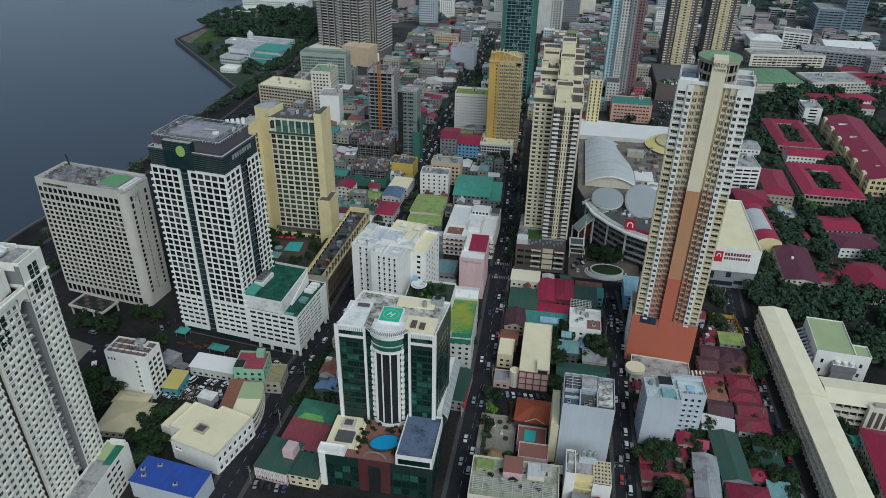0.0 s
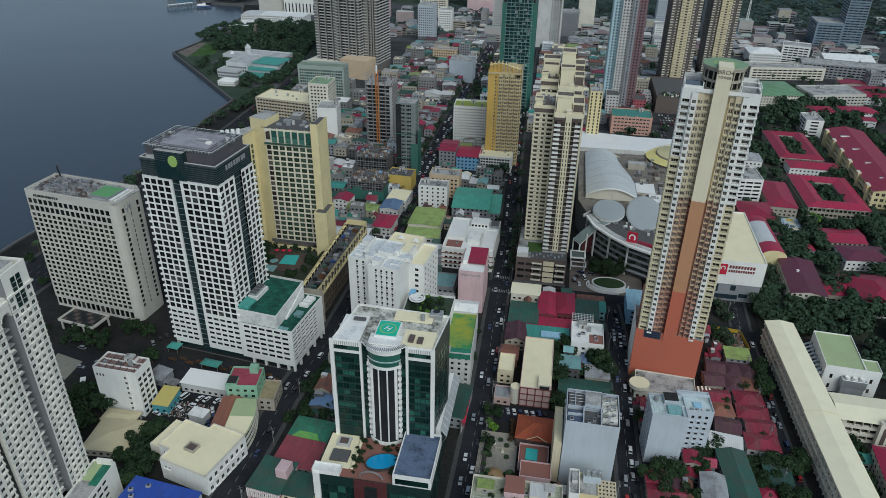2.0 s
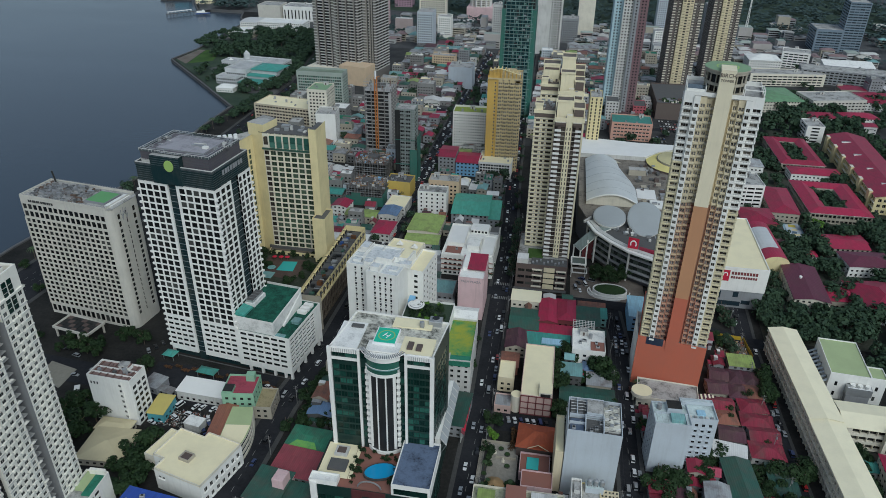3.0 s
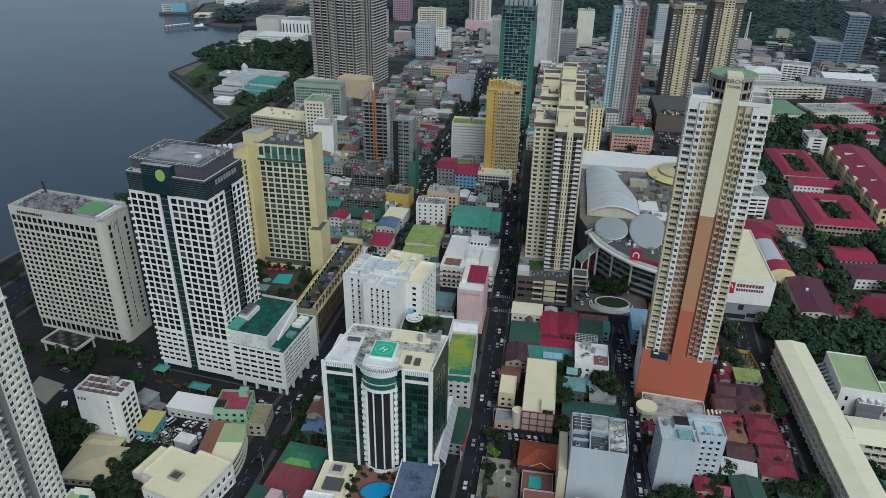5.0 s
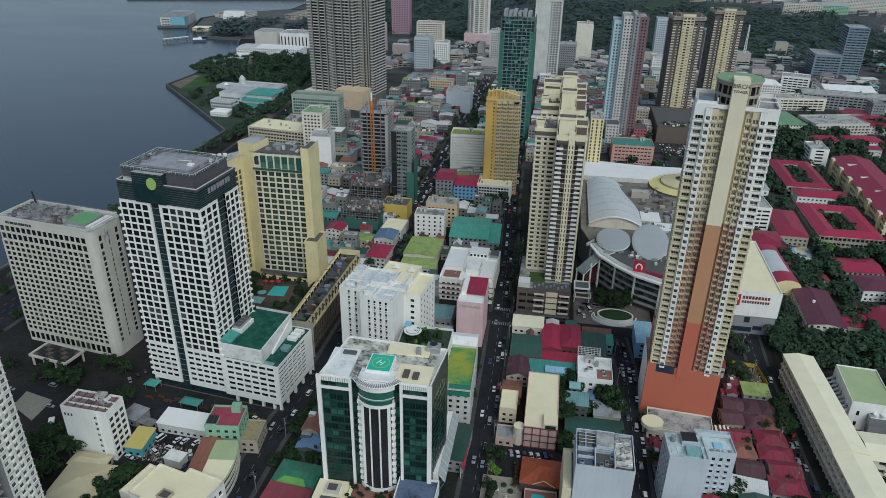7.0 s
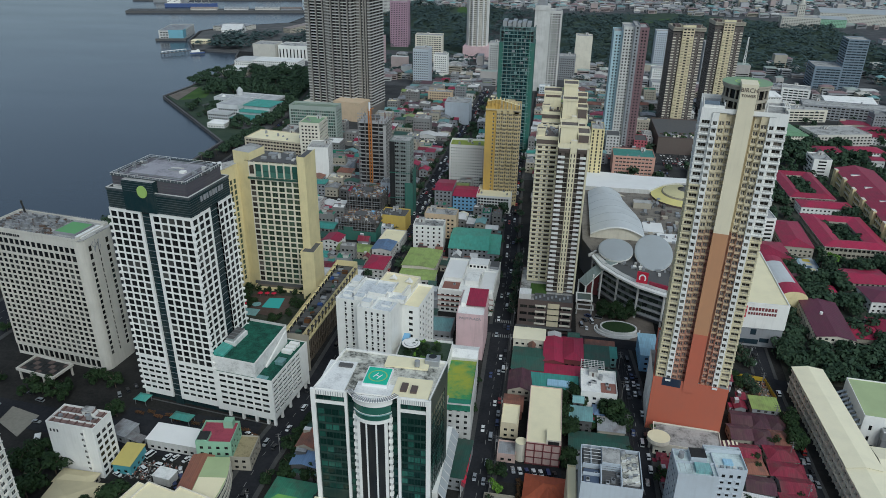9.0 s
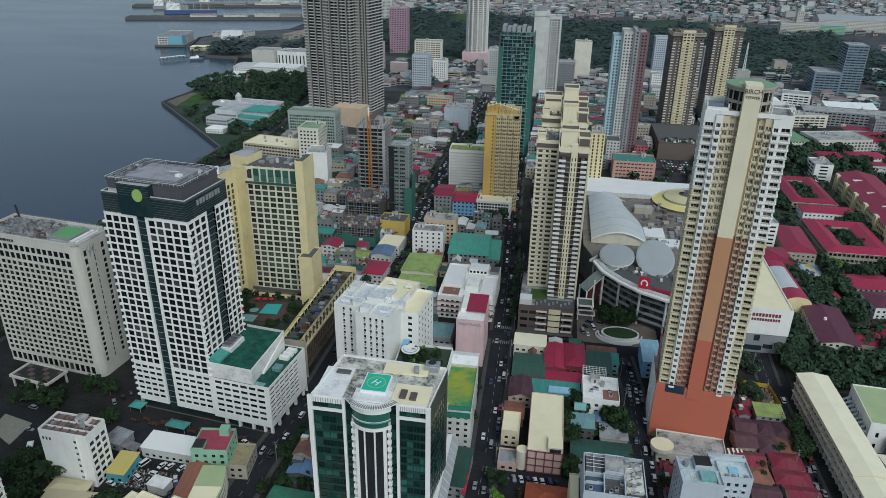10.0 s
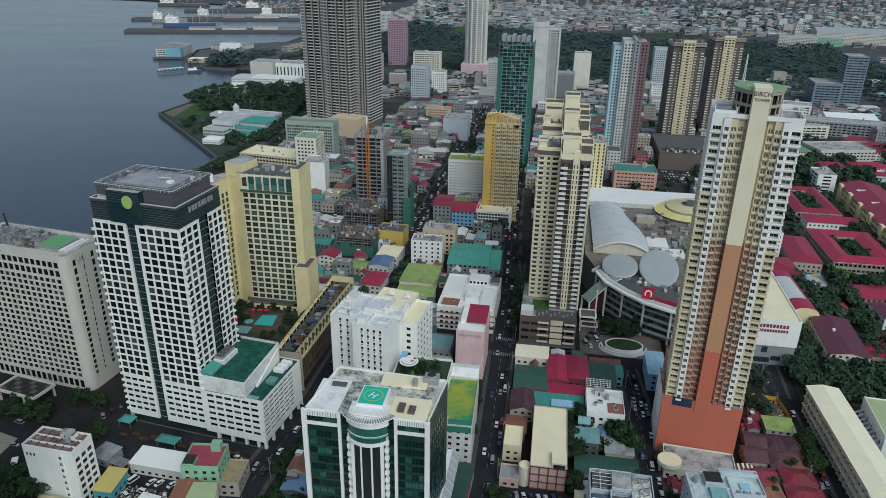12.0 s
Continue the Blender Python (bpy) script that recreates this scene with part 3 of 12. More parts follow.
CROSS_A = [(-320, 268), (-200, 258), (-128, 252)]
CROSS_B = [(-115, 382), (-25, 379), (45, 376), (118, 352), (300, 330)]
CROSS_C = [(-300, 560), (-107, 548), (-33, 542)]
CROSS_D = [(-300, 742), (-105, 730), (-37, 725), (110, 712), (320, 770)]
STREETS = [("road_main", MAIN, 5.2, 2.0), ("road_left", LEFT, 6.0, 2.2), ("road_right", RIGHT, 4.4, 1.8), ("road_east", EAST, 4.6, 1.6), ("road_boulevard", BOULEVARD, 15.0, 3.0)]
CROSSES = [("road_cross_south", CROSS_A, 8.0), ("road_cross_middle", CROSS_B, 4.6), ("road_cross_north", CROSS_C, 4.0), ("road_cross_far", CROSS_D, 4.5)]
for name, line, half, walkw in STREETS:
    g = Geo()
    strip(g, line, half, 0.02, ASPHALT)
    whole(name, g, "asphalt street with worn lane paint", "road", kind="structure")
    for side in (1, -1):
        g = Geo()
        strip(g, offset(line, side * (half + walkw / 2)), walkw / 2, 0.17, KERB, 0.15)
        whole("pavement_" + name[5:] + ("_east" if side > 0 else "_west"), g, "raised concrete pavement with a kerb", "pavement", kind="structure")
for name, line, half in CROSSES:
    g = Geo()
    strip(g, line, half, 0.19, ASPHALT, 0.17)
    whole(name, g, "asphalt side street", "road", kind="structure")
g = Geo()
for name, line, half, _ in STREETS:
    for k in ((0,) if half < 10 else (-5, 0, 5)):
        pts = offset(line, k)
        for (xa, ya), (xb, yb) in zip(pts, pts[1:]):
            L = math.hypot(xb - xa, yb - ya)
            for i in range(int(L / 7)):
                p = [(xa + (xb - xa) * s / L, ya + (yb - ya) * s / L) for s in (i * 7, i * 7 + 3)]
                if max(q[1] for q in p) < 900:
                    strip(g, p, 0.09, 0.03, MARK)
for x0, y, n in ((-30, 372, 9), (-30, 388, 9)):
    for i in range(n):
        g.face([(x0 + i * 1.1, y - 1.6, 0.2), (x0 + i * 1.1 + 0.5, y - 1.6, 0.2), (x0 + i * 1.1 + 0.5, y + 1.6, 0.2), (x0 + i * 1.1, y + 1.6, 0.2)], MARK)
whole("lane_markings", g, "worn white lane dashes and zebra crossings", "road marking", kind="stuff")


def patch(name, label, pts, z, mat, category="ground"):
    g = Geo()
    g.prism(pts, 0.0, z, mat)
    return whole(name, g, label, category, kind="structure")


def rect(x0, y0, x1, y1):
    return [(x0, y0), (x1, y0), (x1, y1), (x0, y1)]


patch("ground_hotel_forecourt", "dark paved hotel forecourt", rect(-195, 263, -128, 276), 0.05, ASPHALT)
patch("ground_car_park", "rough open-air car park of patched asphalt", rect(-178, 229, -146, 248), 0.05, YARD)
patch("ground_pale_yard", "pale stained concrete yard beside the road", [(-249, 255), (-233, 247), (-233, 262), (-250, 266)], 0.21, asphalt("pale_concrete_yard", (0.20, 0.185, 0.15), (0.34, 0.32, 0.26)))
patch("ground_mall_plaza", "paved mall plaza", rect(17, 381, 62, 420), 0.22, PLAZA)
patch("ground_court_yard", "parking yard of worn asphalt", rect(-18, 258, 10, 270), 0.05, ASPHALT)
patch("lawn", "mown grass lawn by the sea", [(-478, 852), (-452, 872), (-466, 925), (-488, 926)], 0.1, GRASS, "lawn")
patch("lawn_seaside_terrace", "bare paved sea terrace", [(-503, 872), (-479, 851), (-489, 926), (-498, 926)], 0.1, PLAZA)
# concrete steps paler with distance, which puts haze into the ground colour
HAZEGROUND = asphalt("city_concrete", (0.05, 0.052, 0.054), (0.13, 0.13, 0.128))
patch("ground_back_streets", "concrete ground between the houses behind, slightly paled for haze", [(-292, 640), (420, 640), (900, 1000), (-310, 1000)], 0.012, asphalt("hazed_mid_concrete", (0.028, 0.029, 0.03), (0.085, 0.084, 0.08)))
patch("ground_far_city", "concrete ground of the distant city, paled by haze in its colour", [(-500, 1000), (900, 1000), (3200, 5600), (-590, 5600), (-590, 1620), (-500, 1500)], 0.016, HAZEGROUND)
patch("ground_seafront", "planted ground round the sea-front club", [(-503, 868), (-420, 779), (-347, 697), (-318, 700), (-318, 1000), (-498, 1000)], 0.03, PARK)
patch("ground_peninsula", "pale paved ground of the waterfront peninsula", [(-552, 1204), (-638, 1208), (-686, 1291), (-720, 1400), (-687, 1486), (-600, 1562), (-505, 1562), (-505, 1204)], 0.03, PALEGROUND)
patch("ground_harbour", "concrete harbour ground behind the wharves", [(-596, 1575), (-506, 1562), (-506, 2700), (-1500, 2900), (-1480, 2520), (-596, 2310)], 0.03, HAZEGROUND)
patch("ground_club", "pale paved grounds of the sea-front club", [(-440, 836), (-350, 745), (-318, 745), (-318, 860), (-420, 870)], 0.06, PALEGROUND)
patch("ground_harbour_road", "broad pale harbour road and car park", [(-553, 1246), (-528, 1246), (-500, 1399), (-505, 1640), (-570, 1600)], 0.06, PALEGROUND)
patch("ground_museum", "pale paved museum forecourt", [(-505, 990), (-455, 1000), (-395, 1180), (-515, 1180)], 0.05, PALEGROUND)
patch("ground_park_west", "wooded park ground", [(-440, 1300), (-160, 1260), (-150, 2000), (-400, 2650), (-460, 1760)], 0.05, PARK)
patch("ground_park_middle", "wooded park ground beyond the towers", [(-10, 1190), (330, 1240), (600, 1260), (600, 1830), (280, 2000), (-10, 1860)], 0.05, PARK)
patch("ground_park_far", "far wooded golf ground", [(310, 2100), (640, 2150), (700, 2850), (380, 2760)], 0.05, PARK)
patch("lawn_far", "distant park lawn", [(185, 1780), (262, 1840), (262, 1890), (185, 1820)], 0.2, GRASS, "lawn")
patch("lawn_park", "distant park lawn", [(-275, 1900), (-244, 1765), (-232, 1815), (-284, 2185)], 0.2, GRASS, "lawn")

# ---- small rooftop things ----
def make_ac():
    root = thing("air_conditioner", "grey rooftop air conditioner with a round fan grille", "air conditioner", 0, 0, group="rooftop air conditioners")
    g = Geo()
    g.bevelled(-1.0, -0.7, 0, 1.0, 0.7, 1.1, 0.1, STEEL)
    part("body", g, root)
    g = Geo()
    g.tube(0, 0, 1.1, 1.25, 0.55, 0.5, 12, BLACK)
    part("fan", g, root)
    return root


def make_tank():
    root = thing("water_tank", "steel rooftop water tank on a low stand", "water tank", 0, 0, group="rooftop water tanks")
    g = Geo()
    g.tube(0, 0, 0.5, 2.6, 1.0, 1.0, 14, STEEL)
    g.tube(0, 0, 2.6, 2.95, 1.0, 0.3, 14, STEEL)
    part("tank", g, root)
    g = Geo()
    for sx in (-0.7, 0.7):
        for sy in (-0.7, 0.7):
            g.box(sx - 0.1, sy - 0.1, 0, sx + 0.1, sy + 0.1, 0.5, DARKCONC)
    part("stand", g, root)
    return root


def make_stairhouse():
    root = thing("stair_house", "small rendered rooftop stair house with a door", "stair house", 0, 0, group="rooftop stair houses")
    g = Geo()
    g.box(-2, -1.6, 0, 2, 1.6, 2.7, WHITE2)
    part("wall", g, root)
    g = Geo()
    g.box(-2.2, -1.8, 2.7, 2.2, 1.8, 2.9, ROOFCONC)
    part("roof", g, root)
    g = Geo()
    g.box(-0.5, -1.66, 0, 0.5, -1.6, 2.1, BROWN)
    part("door", g, root)
    return root


def clutter(x0, y0, x1, y1, z, n, seed, stair=True):
    r = random.Random(seed)
    if stair and x1 - x0 > 7 and y1 - y0 > 7:
        place("stair", make_stairhouse, x0 + 3 + r.random() * (x1 - x0 - 6), y1 - 2.6, z)
    for _ in range(n):
        px, py = x0 + 1.5 + r.random() * max(0.1, x1 - x0 - 3), y0 + 1.5 + r.random() * max(0.1, y1 - y0 - 6)
        if r.random() < 0.7:
            place("ac", make_ac, px, py, z, r.choice((0, 90)))
        else:
            place("tank", make_tank, px, py, z)


# ---- hotel with green curtain walls, helipad and pool terrace ----
GREENFRAME = paint("green_frame", (0.012, 0.035, 0.03), rough=0.35, stain=0.1)
MOULDROOF = mould("mouldy_roof", (0.72, 0.70, 0.60), (0.06, 0.06, 0.05), 1.0, 0.11, lo=0.43, hi=0.6)
hotel = thing("glass_hotel", "white-framed hotel tower with green curtain walls above a podium", "hotel", -83, 196)
shell(hotel, 0, 0, 0, 47.5, 24, 17.0, GREENFRAME, bay=3.6, width=3.4, step=4.3, sill=0.3, height=3.8, depth=0.15, gl=GL_GREEN, fr=BLACK, cap=60, parapet=0.9, roof=PAVING, mullions=2, name="podium_wall", sides="flr")
g = Geo()
MAROON2 = paint("dark_maroon_stone", (0.10, 0.028, 0.03), rough=0.4, stain=0.2)
g.box(16.5, -0.5, 0, 19.0, 0.1, 17.9, MAROON2)
g.box(27.5, -0.5, 0, 30.0, 0.1, 17.9, MAROON2)
g.box(19.0, -0.5, 15.2, 27.5, 0.1, 17.9, MAROON2)
g.box(19.0, -0.35, 0, 20.6, 0.05, 15.2, MAROON2)
g.box(25.9, -0.35, 0, 27.5, 0.05, 15.2, MAROON2)
# black panel in place of the unlit entrance interior
g.box(20.6, -0.3, 0, 25.9, 0.04, 13.6, BLACK)
part("portal", g, hotel, "dark maroon portal round the entrance bay")
g = Geo()
for k in range(9):
    a0, a1 = math.pi * k / 9, math.pi * (k + 1) / 9
    for r0, r1 in ((4.4, 4.9),):
        q = [(23.2 + r * math.cos(a), 1.5 - 0.2, 18 + r * 0.75 * math.sin(a)) for r, a in ((r0, a0), (r1, a0), (r1, a1), (r0, a1))]
        g.face(q, STEEL)
        g.face([(x, y + 0.5, z) for x, y, z in q][::-1], STEEL)
        g.face([q[1], (q[1][0], q[1][1] + 0.5, q[1][2]), (q[2][0], q[2][1] + 0.5, q[2][2]), q[2]], STEEL)
part("arch", g, hotel, "pale arch over the entrance parapet")
g = Geo()
g.box(-0.3, -0.6, 0, 2.4, 1.0, 19.0, WHITE)
g.box(-0.8, 0.2, 17.5, 10.5, 4.6, 19.4, WHITE, WHITEROOF)
g.ring(-0.8, 0.2, 10.5, 4.6, 19.4, 20.1, 0.3, WHITE)
part("corner_block", g, hotel)
g = Geo()
g.box(32.3, 0, 17.5, 47.6, 24.5, 22.6, WHITE, mould("blue_roof_coating", (0.13, 0.17, 0.25), (0.025, 0.03, 0.045), 0.9, 0.15))
g.ring(32.3, 0, 47.6, 24.5, 22.6, 23.5, 0.35, WHITE)
g.box(33.3, -0.05, 18.6, 46.6, 0.1, 21.4, GL_GREEN)
part("side_block", g, hotel, "flat-roofed wing with a stained blue coating")
# the tower: two glazed wings and a bowed middle
T0, T1 = 17.5, 66.0
holes = []
g = Geo()
zs = floors(T0 + 4.5, 62, 3.4, 0.25, 2.9)
top = [(62.6, 65.0)]
xl = [(1.2 + i * 2.55, 1.2 + i * 2.55 + 2.45) for i in range(4)] + [(12.4, 15.0)]
xr = [(27.6, 29.9)] + [(31.1 + i * 2.3, 31.1 + i * 2.3 + 2.2) for i in range(4)]
F0 = 23.8
facade(g, (3, F0), (44, F0), T0, T1 + 1, xl + xr, zs + [(63.0, 65.2)], GREENFRAME, 0.12, holes)
facade(g, (44, F0), (46.5, F0 + 24), T0, T1 + 1, [(3 + i * 2.5, 3 + i * 2.5 + 2.4) for i in range(7)], zs, GREENFRAME, 0.12, holes)
facade(g, (46.5, F0 + 24), (7, F0 + 26), T0, T1 + 1, bays(39, 4, 2), zs, WHITE, 0.3, holes)
facade(g, (7, F0 + 26), (3, F0), T0, T1 + 1, bays(26, 3, 2.6), zs, WHITE, 0.3, holes)
part("tower_wall", g, hotel)
g = Geo()
TEALBAND = paint("teal_spandrel", (0.012, 0.042, 0.034), rough=0.3, stain=0.3, streak=0.5)
for z0, z1 in zs:
    for x0, x1 in ((4.2, 14.2), (15.4, 18.0), (30.6, 32.9), (34.1, 43.2)):
        g.box(x0, F0 - 0.1, z0 - 0.35, x1, F0 - 0.02, z0 + 0.55, TEALBAND)
part("spandrel_bands", g, hotel, "teal spandrel bands between floors", "stuff")
windows(hotel, holes, GL_GREEN, GREENFRAME, 260, 1)
g = Geo()
for x, hw in ((3.0, 0.8), (14.8, 0.5), (33.5, 0.5), (43.8, 0.8)):
    g.box(x - hw, F0 - 0.8, T0, x + hw, F0 + 0.2, T1 + 1.6, WHITE)
for x0, x1 in ((3.8, 14.3), (34.0, 43.0)):
    g.box(x0, F0 - 0.6, 61.8, x1, F0 - 0.05, 62.9, WHITE)
    g.box(x0, F0 - 0.6, 65.3, x1, F0 - 0.05, 67.4, WHITE)
    for i in range(12):
        xx = x0 + 0.5 + i * (x1 - x0 - 1) / 11
        g.box(xx - 0.08, F0 - 0.72, 65.4, xx + 0.08, F0 - 0.6, 67.2, GREYWALL)
each("pilaster", g, hotel, "white pilaster or cornice")
g = Geo()
cx, cy = 24.2, F0 + 5.4


def arc(r, a0, a1, n):
    return [(cx + r * math.sin(a0 + (a1 - a0) * i / n), cy - r * math.cos(a0 + (a1 - a0) * i / n)) for i in range(n + 1)]


for z0, z1, r, mt in ((T0, T0 + 1.4, 9.0, WHITE), (T0 + 1.4, 57.5, 8.3, BLACK), (57.5, 58.7, 9.0, WHITE), (58.7, 60.8, 8.6, GL_GREEN), (60.8, 61.3, 8.9, PALETEAL), (61.3, 64.8, 8.6, GL_GREEN), (64.8, 66.9, 9.2, WHITE)):
    pts = arc(r, -0.86, 0.86, 16)
    g.prism(pts + [(pts[-1][0], cy + 2), (pts[0][0], cy + 2)], z0, z1, mt, WHITEROOF)
each("bowed_bay", g, hotel, "bowed centre bay of black glass under a white crown")
g = Geo()
for ang in (-0.62, -0.21, 0.21, 0.62):
    x, y = cx + 8.4 * math.sin(ang), cy - 8.4 * math.cos(ang)
    wd = 0.26 if abs(ang) < 0.5 else 0.55
    g.box(x - wd, y - 0.25, T0 + 2, x + wd, y + 0.35, 58.5, WHITE)
for side in (-1, 1):
    for i in range(13):
        x, y = cx + 8.6 * math.sin(side * 0.82), cy - 8.6 * math.cos(side * 0.82)
        z = T0 + 3 + i * 3.05
        g.box(x - 0.7, y - 0.5, z, x + 0.7, y + 0.6, z + 1.5, WHITE)
        g.box(x - 0.45, y - 0.2, z + 1.5, x + 0.45, y + 0.6, z + 3.05, WHITE2)
each("fin", g, hotel, "white fin or small balcony beside the bow")
g = Geo()
g.prism([(3, F0), (44, F0), (46.5, F0 + 24), (7, F0 + 26)], T1, T1 + 0.7, MOULDROOF)
part("roof", g, hotel, "stained flat roof slab")
g = Geo()
for k in range(4):
    a, b = [(3, F0), (44, F0), (46.5, F0 + 24), (7, F0 + 26)][k], [(44, F0), (46.5, F0 + 24), (7, F0 + 26), (3, F0)][k]
    d = Vector((b[0] - a[0], b[1] - a[1])).normalized()
    n = Vector((-d.y, d.x)) * 0.4
    g.prism([a, b, (b[0] + n.x, b[1] + n.y), (a[0] + n.x, a[1] + n.y)], T1 + 0.7, T1 + 1.6, WHITE)
part("parapet", g, hotel)
g = Geo()
g.box(3.8, F0 + 0.8, T1 + 0.7, 14, F0 + 18, T1 + 1.2, WHITEROOF)
g.box(30.5, F0 + 0.8, T1 + 0.7, 43.2, F0 + 12, T1 + 1.2, CREAMROOF)
g.box(33, F0 + 3.5, T1 + 1.2, 35.2, F0 + 8, T1 + 2.0, BROWN)
g.box(36.6, F0 + 3.2, T1 + 1.2, 38.8, F0 + 7, T1 + 2.0, BROWN)
g.box(8, F0 + 14, T1 + 1.2, 13, F0 + 16, T1 + 1.9, DARKCONC)
g.box(24, F0 + 18, T1 + 0.7, 40, F0 + 24, T1 + 1.4, CREAMROOF)
each("roof_deck", g, hotel)
g = Geo()
for i in range(26):
    ang = -1.05 + 2.1 * i / 25
    a = (cx + 8.4 * math.sin(ang), cy - 8.4 * math.cos(ang), T1 + 2.0)
    b = (cx + 10.4 * math.sin(ang), cy - 10.4 * math.cos(ang), T1 + 2.0)
    g.bar(a, b, 0.28, GREYWALL)
for r in (8.6, 10.3):
    pts = arc(r, -1.05, 1.05, 20)
    for p, q in zip(pts, pts[1:]):
        g.bar((*p, T1 + 1.8), (*q, T1 + 1.8), 0.3, WHITE)
part("trellis", g, hotel, "curved concrete trellis along the roof edge")
g = Geo()
g.box(19, F0 + 5.0, T1 + 0.7, 28.2, F0 + 15.5, T1 + 1.9, BRIGHTWHITE)
g.box(19.4, F0 + 5.4, T1 + 1.9, 27.8, F0 + 15.1, T1 + 1.95, PADGREEN)
for k in range(28):
    a0, a1 = 2 * math.pi * k / 28, 2 * math.pi * (k + 1) / 28
    g.face([(23.6 + r * math.cos(a), F0 + 10.2 + r * math.sin(a), T1 + 1.97) for r, a in ((3.0, a0), (3.4, a0), (3.4, a1), (3.0, a1))], LEAFLIME)
for x0, y0, x1, y1 in ((-1.1, -1.5, -0.7, 1.5), (0.7, -1.5, 1.1, 1.5), (-0.7, -0.2, 0.7, 0.2)):
    c, s = math.cos(-0.5), math.sin(-0.5)
    g.face([(23.6 + c * x - s * y, F0 + 10.2 + s * x + c * y, T1 + 1.99) for x, y in ((x0, y0), (x1, y0), (x1, y1), (x0, y1))], BRIGHTWHITE)
part("helipad", g, hotel, "green helipad with a white H")
g = Geo()
for i in range(24):
    a = 2 * math.pi * i / 24
    b = 2 * math.pi * (i + 1) / 24
    g.face([(25.5 + 0 * a, 10.5, 18.46), (25.5 + 6.2 * math.cos(a), 10.5 + 4.2 * math.sin(a) + 0.22 * 6.2 * math.cos(a), 18.46), (25.5 + 6.2 * math.cos(b), 10.5 + 4.2 * math.sin(b) + 0.22 * 6.2 * math.cos(b), 18.46)], POOL)
    q = [(25.5 + r * 6.2 * math.cos(t), 10.5 + r * 4.2 * math.sin(t) + r * 0.22 * 6.2 * math.cos(t)) for r, t in ((1.0, a), (1.09, a), (1.09, b), (1.0, b))]
    g.prism(q, 17.5, 18.55, KERB)
part("pool", g, hotel, "oval blue swimming pool with a pale rim")
g = Geo()
g.box(13.5, 5, 17.5, 14.8, 22, 18.1, CREAMROOF)
g.box(4, 8, 17.5, 11.5, 14, 18.6, DARKCONC)
g.box(4.5, 16, 17.5, 10, 21, 18.8, WHITE2)
g.box(5.5, 17, 18.8, 9, 20, 19.2, BROWN)
g.box(0.6, 5, 17.5, 13.2, 23.4, 17.62, CREAMROOF)
each("terrace_deck", g, hotel)
place("tank", make_tank, -47, 239, 67.2)
tagged(whole("roof_fan", (lambda q: (q.bevelled(-2.6, -2.2, 0, 2.6, 2.2, 2.4, 0.2, STEEL), q.tube(0, 0, 2.4, 3.0, 1.7, 1.5, 16, GREYWALL, BLACK), q)[-1])(Geo()), "steel cooling tower with a round fan", "cooling tower", -42, 243, 66.7))
# the slanted glass canopy along the street side
g = Geo()
v = [(-36.5, 224, 23), (-33.8, 224, 19.5), (-33.8, 262, 19.5), (-36.5, 262, 23)]
g.face(v, SILVER)
g.face([(x, y, z - 0.25) for x, y, z in v][::-1], SILVER)
g.prism(rect(-38.5, 224, -36.5, 262), 0, 19.4, GREENFRAME)
g.prism(rect(-38.6, 224, -36.4, 262), 19.4, 22.8, WHITE)
for i in range(10):
    y = 224.2 + i * 4.15
    g.bar((-36.5, y, 23.15), (-33.8, y, 19.65), 0.22, WHITE2)
    g.bar((-36.5, y, 14), (-33.8, y, 19.4), 0.18, GREYWALL)
canopy = thing("side_canopy", "white side gallery with a sloped metal and glass canopy", "canopy", 0, 0)
part("gallery", g, canopy)

# ---- white hotel with keyhole windows behind it ----
MOTTLED = mould("mottled_white_roof", (0.66, 0.68, 0.68), (0.20, 0.23, 0.24), 0.85, 0.5, lo=0.48, hi=0.7)
wh = thing("white_hotel", "white rendered hotel in stepped blocks with narrow windows", "hotel", -104, 317, 0, -8)
shell(wh, 0, 2, 0, 13.5, 26, 45, WHITE, bay=3.4, width=1.0, step=3.3, sill=1.2, height=1.5, cap=40, front=[(4.5, 5.6), (8.1, 9.2)], roof=MOTTLED, parapet=1.2, sides="fl", first=9)
shell(wh, 13.5, -3.5, 0, 31, 25, 45.5, WHITE, bay=3.6, width=1.0, step=3.3, sill=1.2, height=1.5, cap=60, front=[(4.2, 5.3), (7.2, 8.3), (10.2, 11.3), (13.2, 14.3)], roof=MOTTLED, parapet=1.2, sides="f", first=9)
shell(wh, 31, 12, 0, 39.5, 36, 41, WHITE, bay=4.5, width=1.6, step=3.4, sill=1.0, height=1.6, cap=40, front=[(3.4, 5.4)], roof=CREAMROOF, parapet=1.2, sides="fr", first=3)
shell(wh, 12, 25, 0, 31, 40, 43, PALE, cap=10, roof=CREAMROOF, parapet=1.0, sides="rb")
g = Geo()
for i, (x, y) in enumerate(((2, 6), (9, 4), (15, -1), (24, 2), (29, 8), (21, 12))):
    g.box(x, y, 45.2, x + 4.5, y + 4, 46.6 + (i % 3) * 0.9, WHITE, MOTTLED)
for x, y in ((18, 34), (27, 33)):
    v = [(x - 2, y - 1, 43.8), (x + 2, y - 1, 43.8), (x + 2, y + 1, 43.8), (x - 2, y + 1, 43.8), (x, y - 1, 46), (x, y + 1, 46)]
    g.shared(v, [(0, 1, 4), (2, 3, 5), (1, 2, 5, 4), (3, 0, 4, 5)], WHITE)
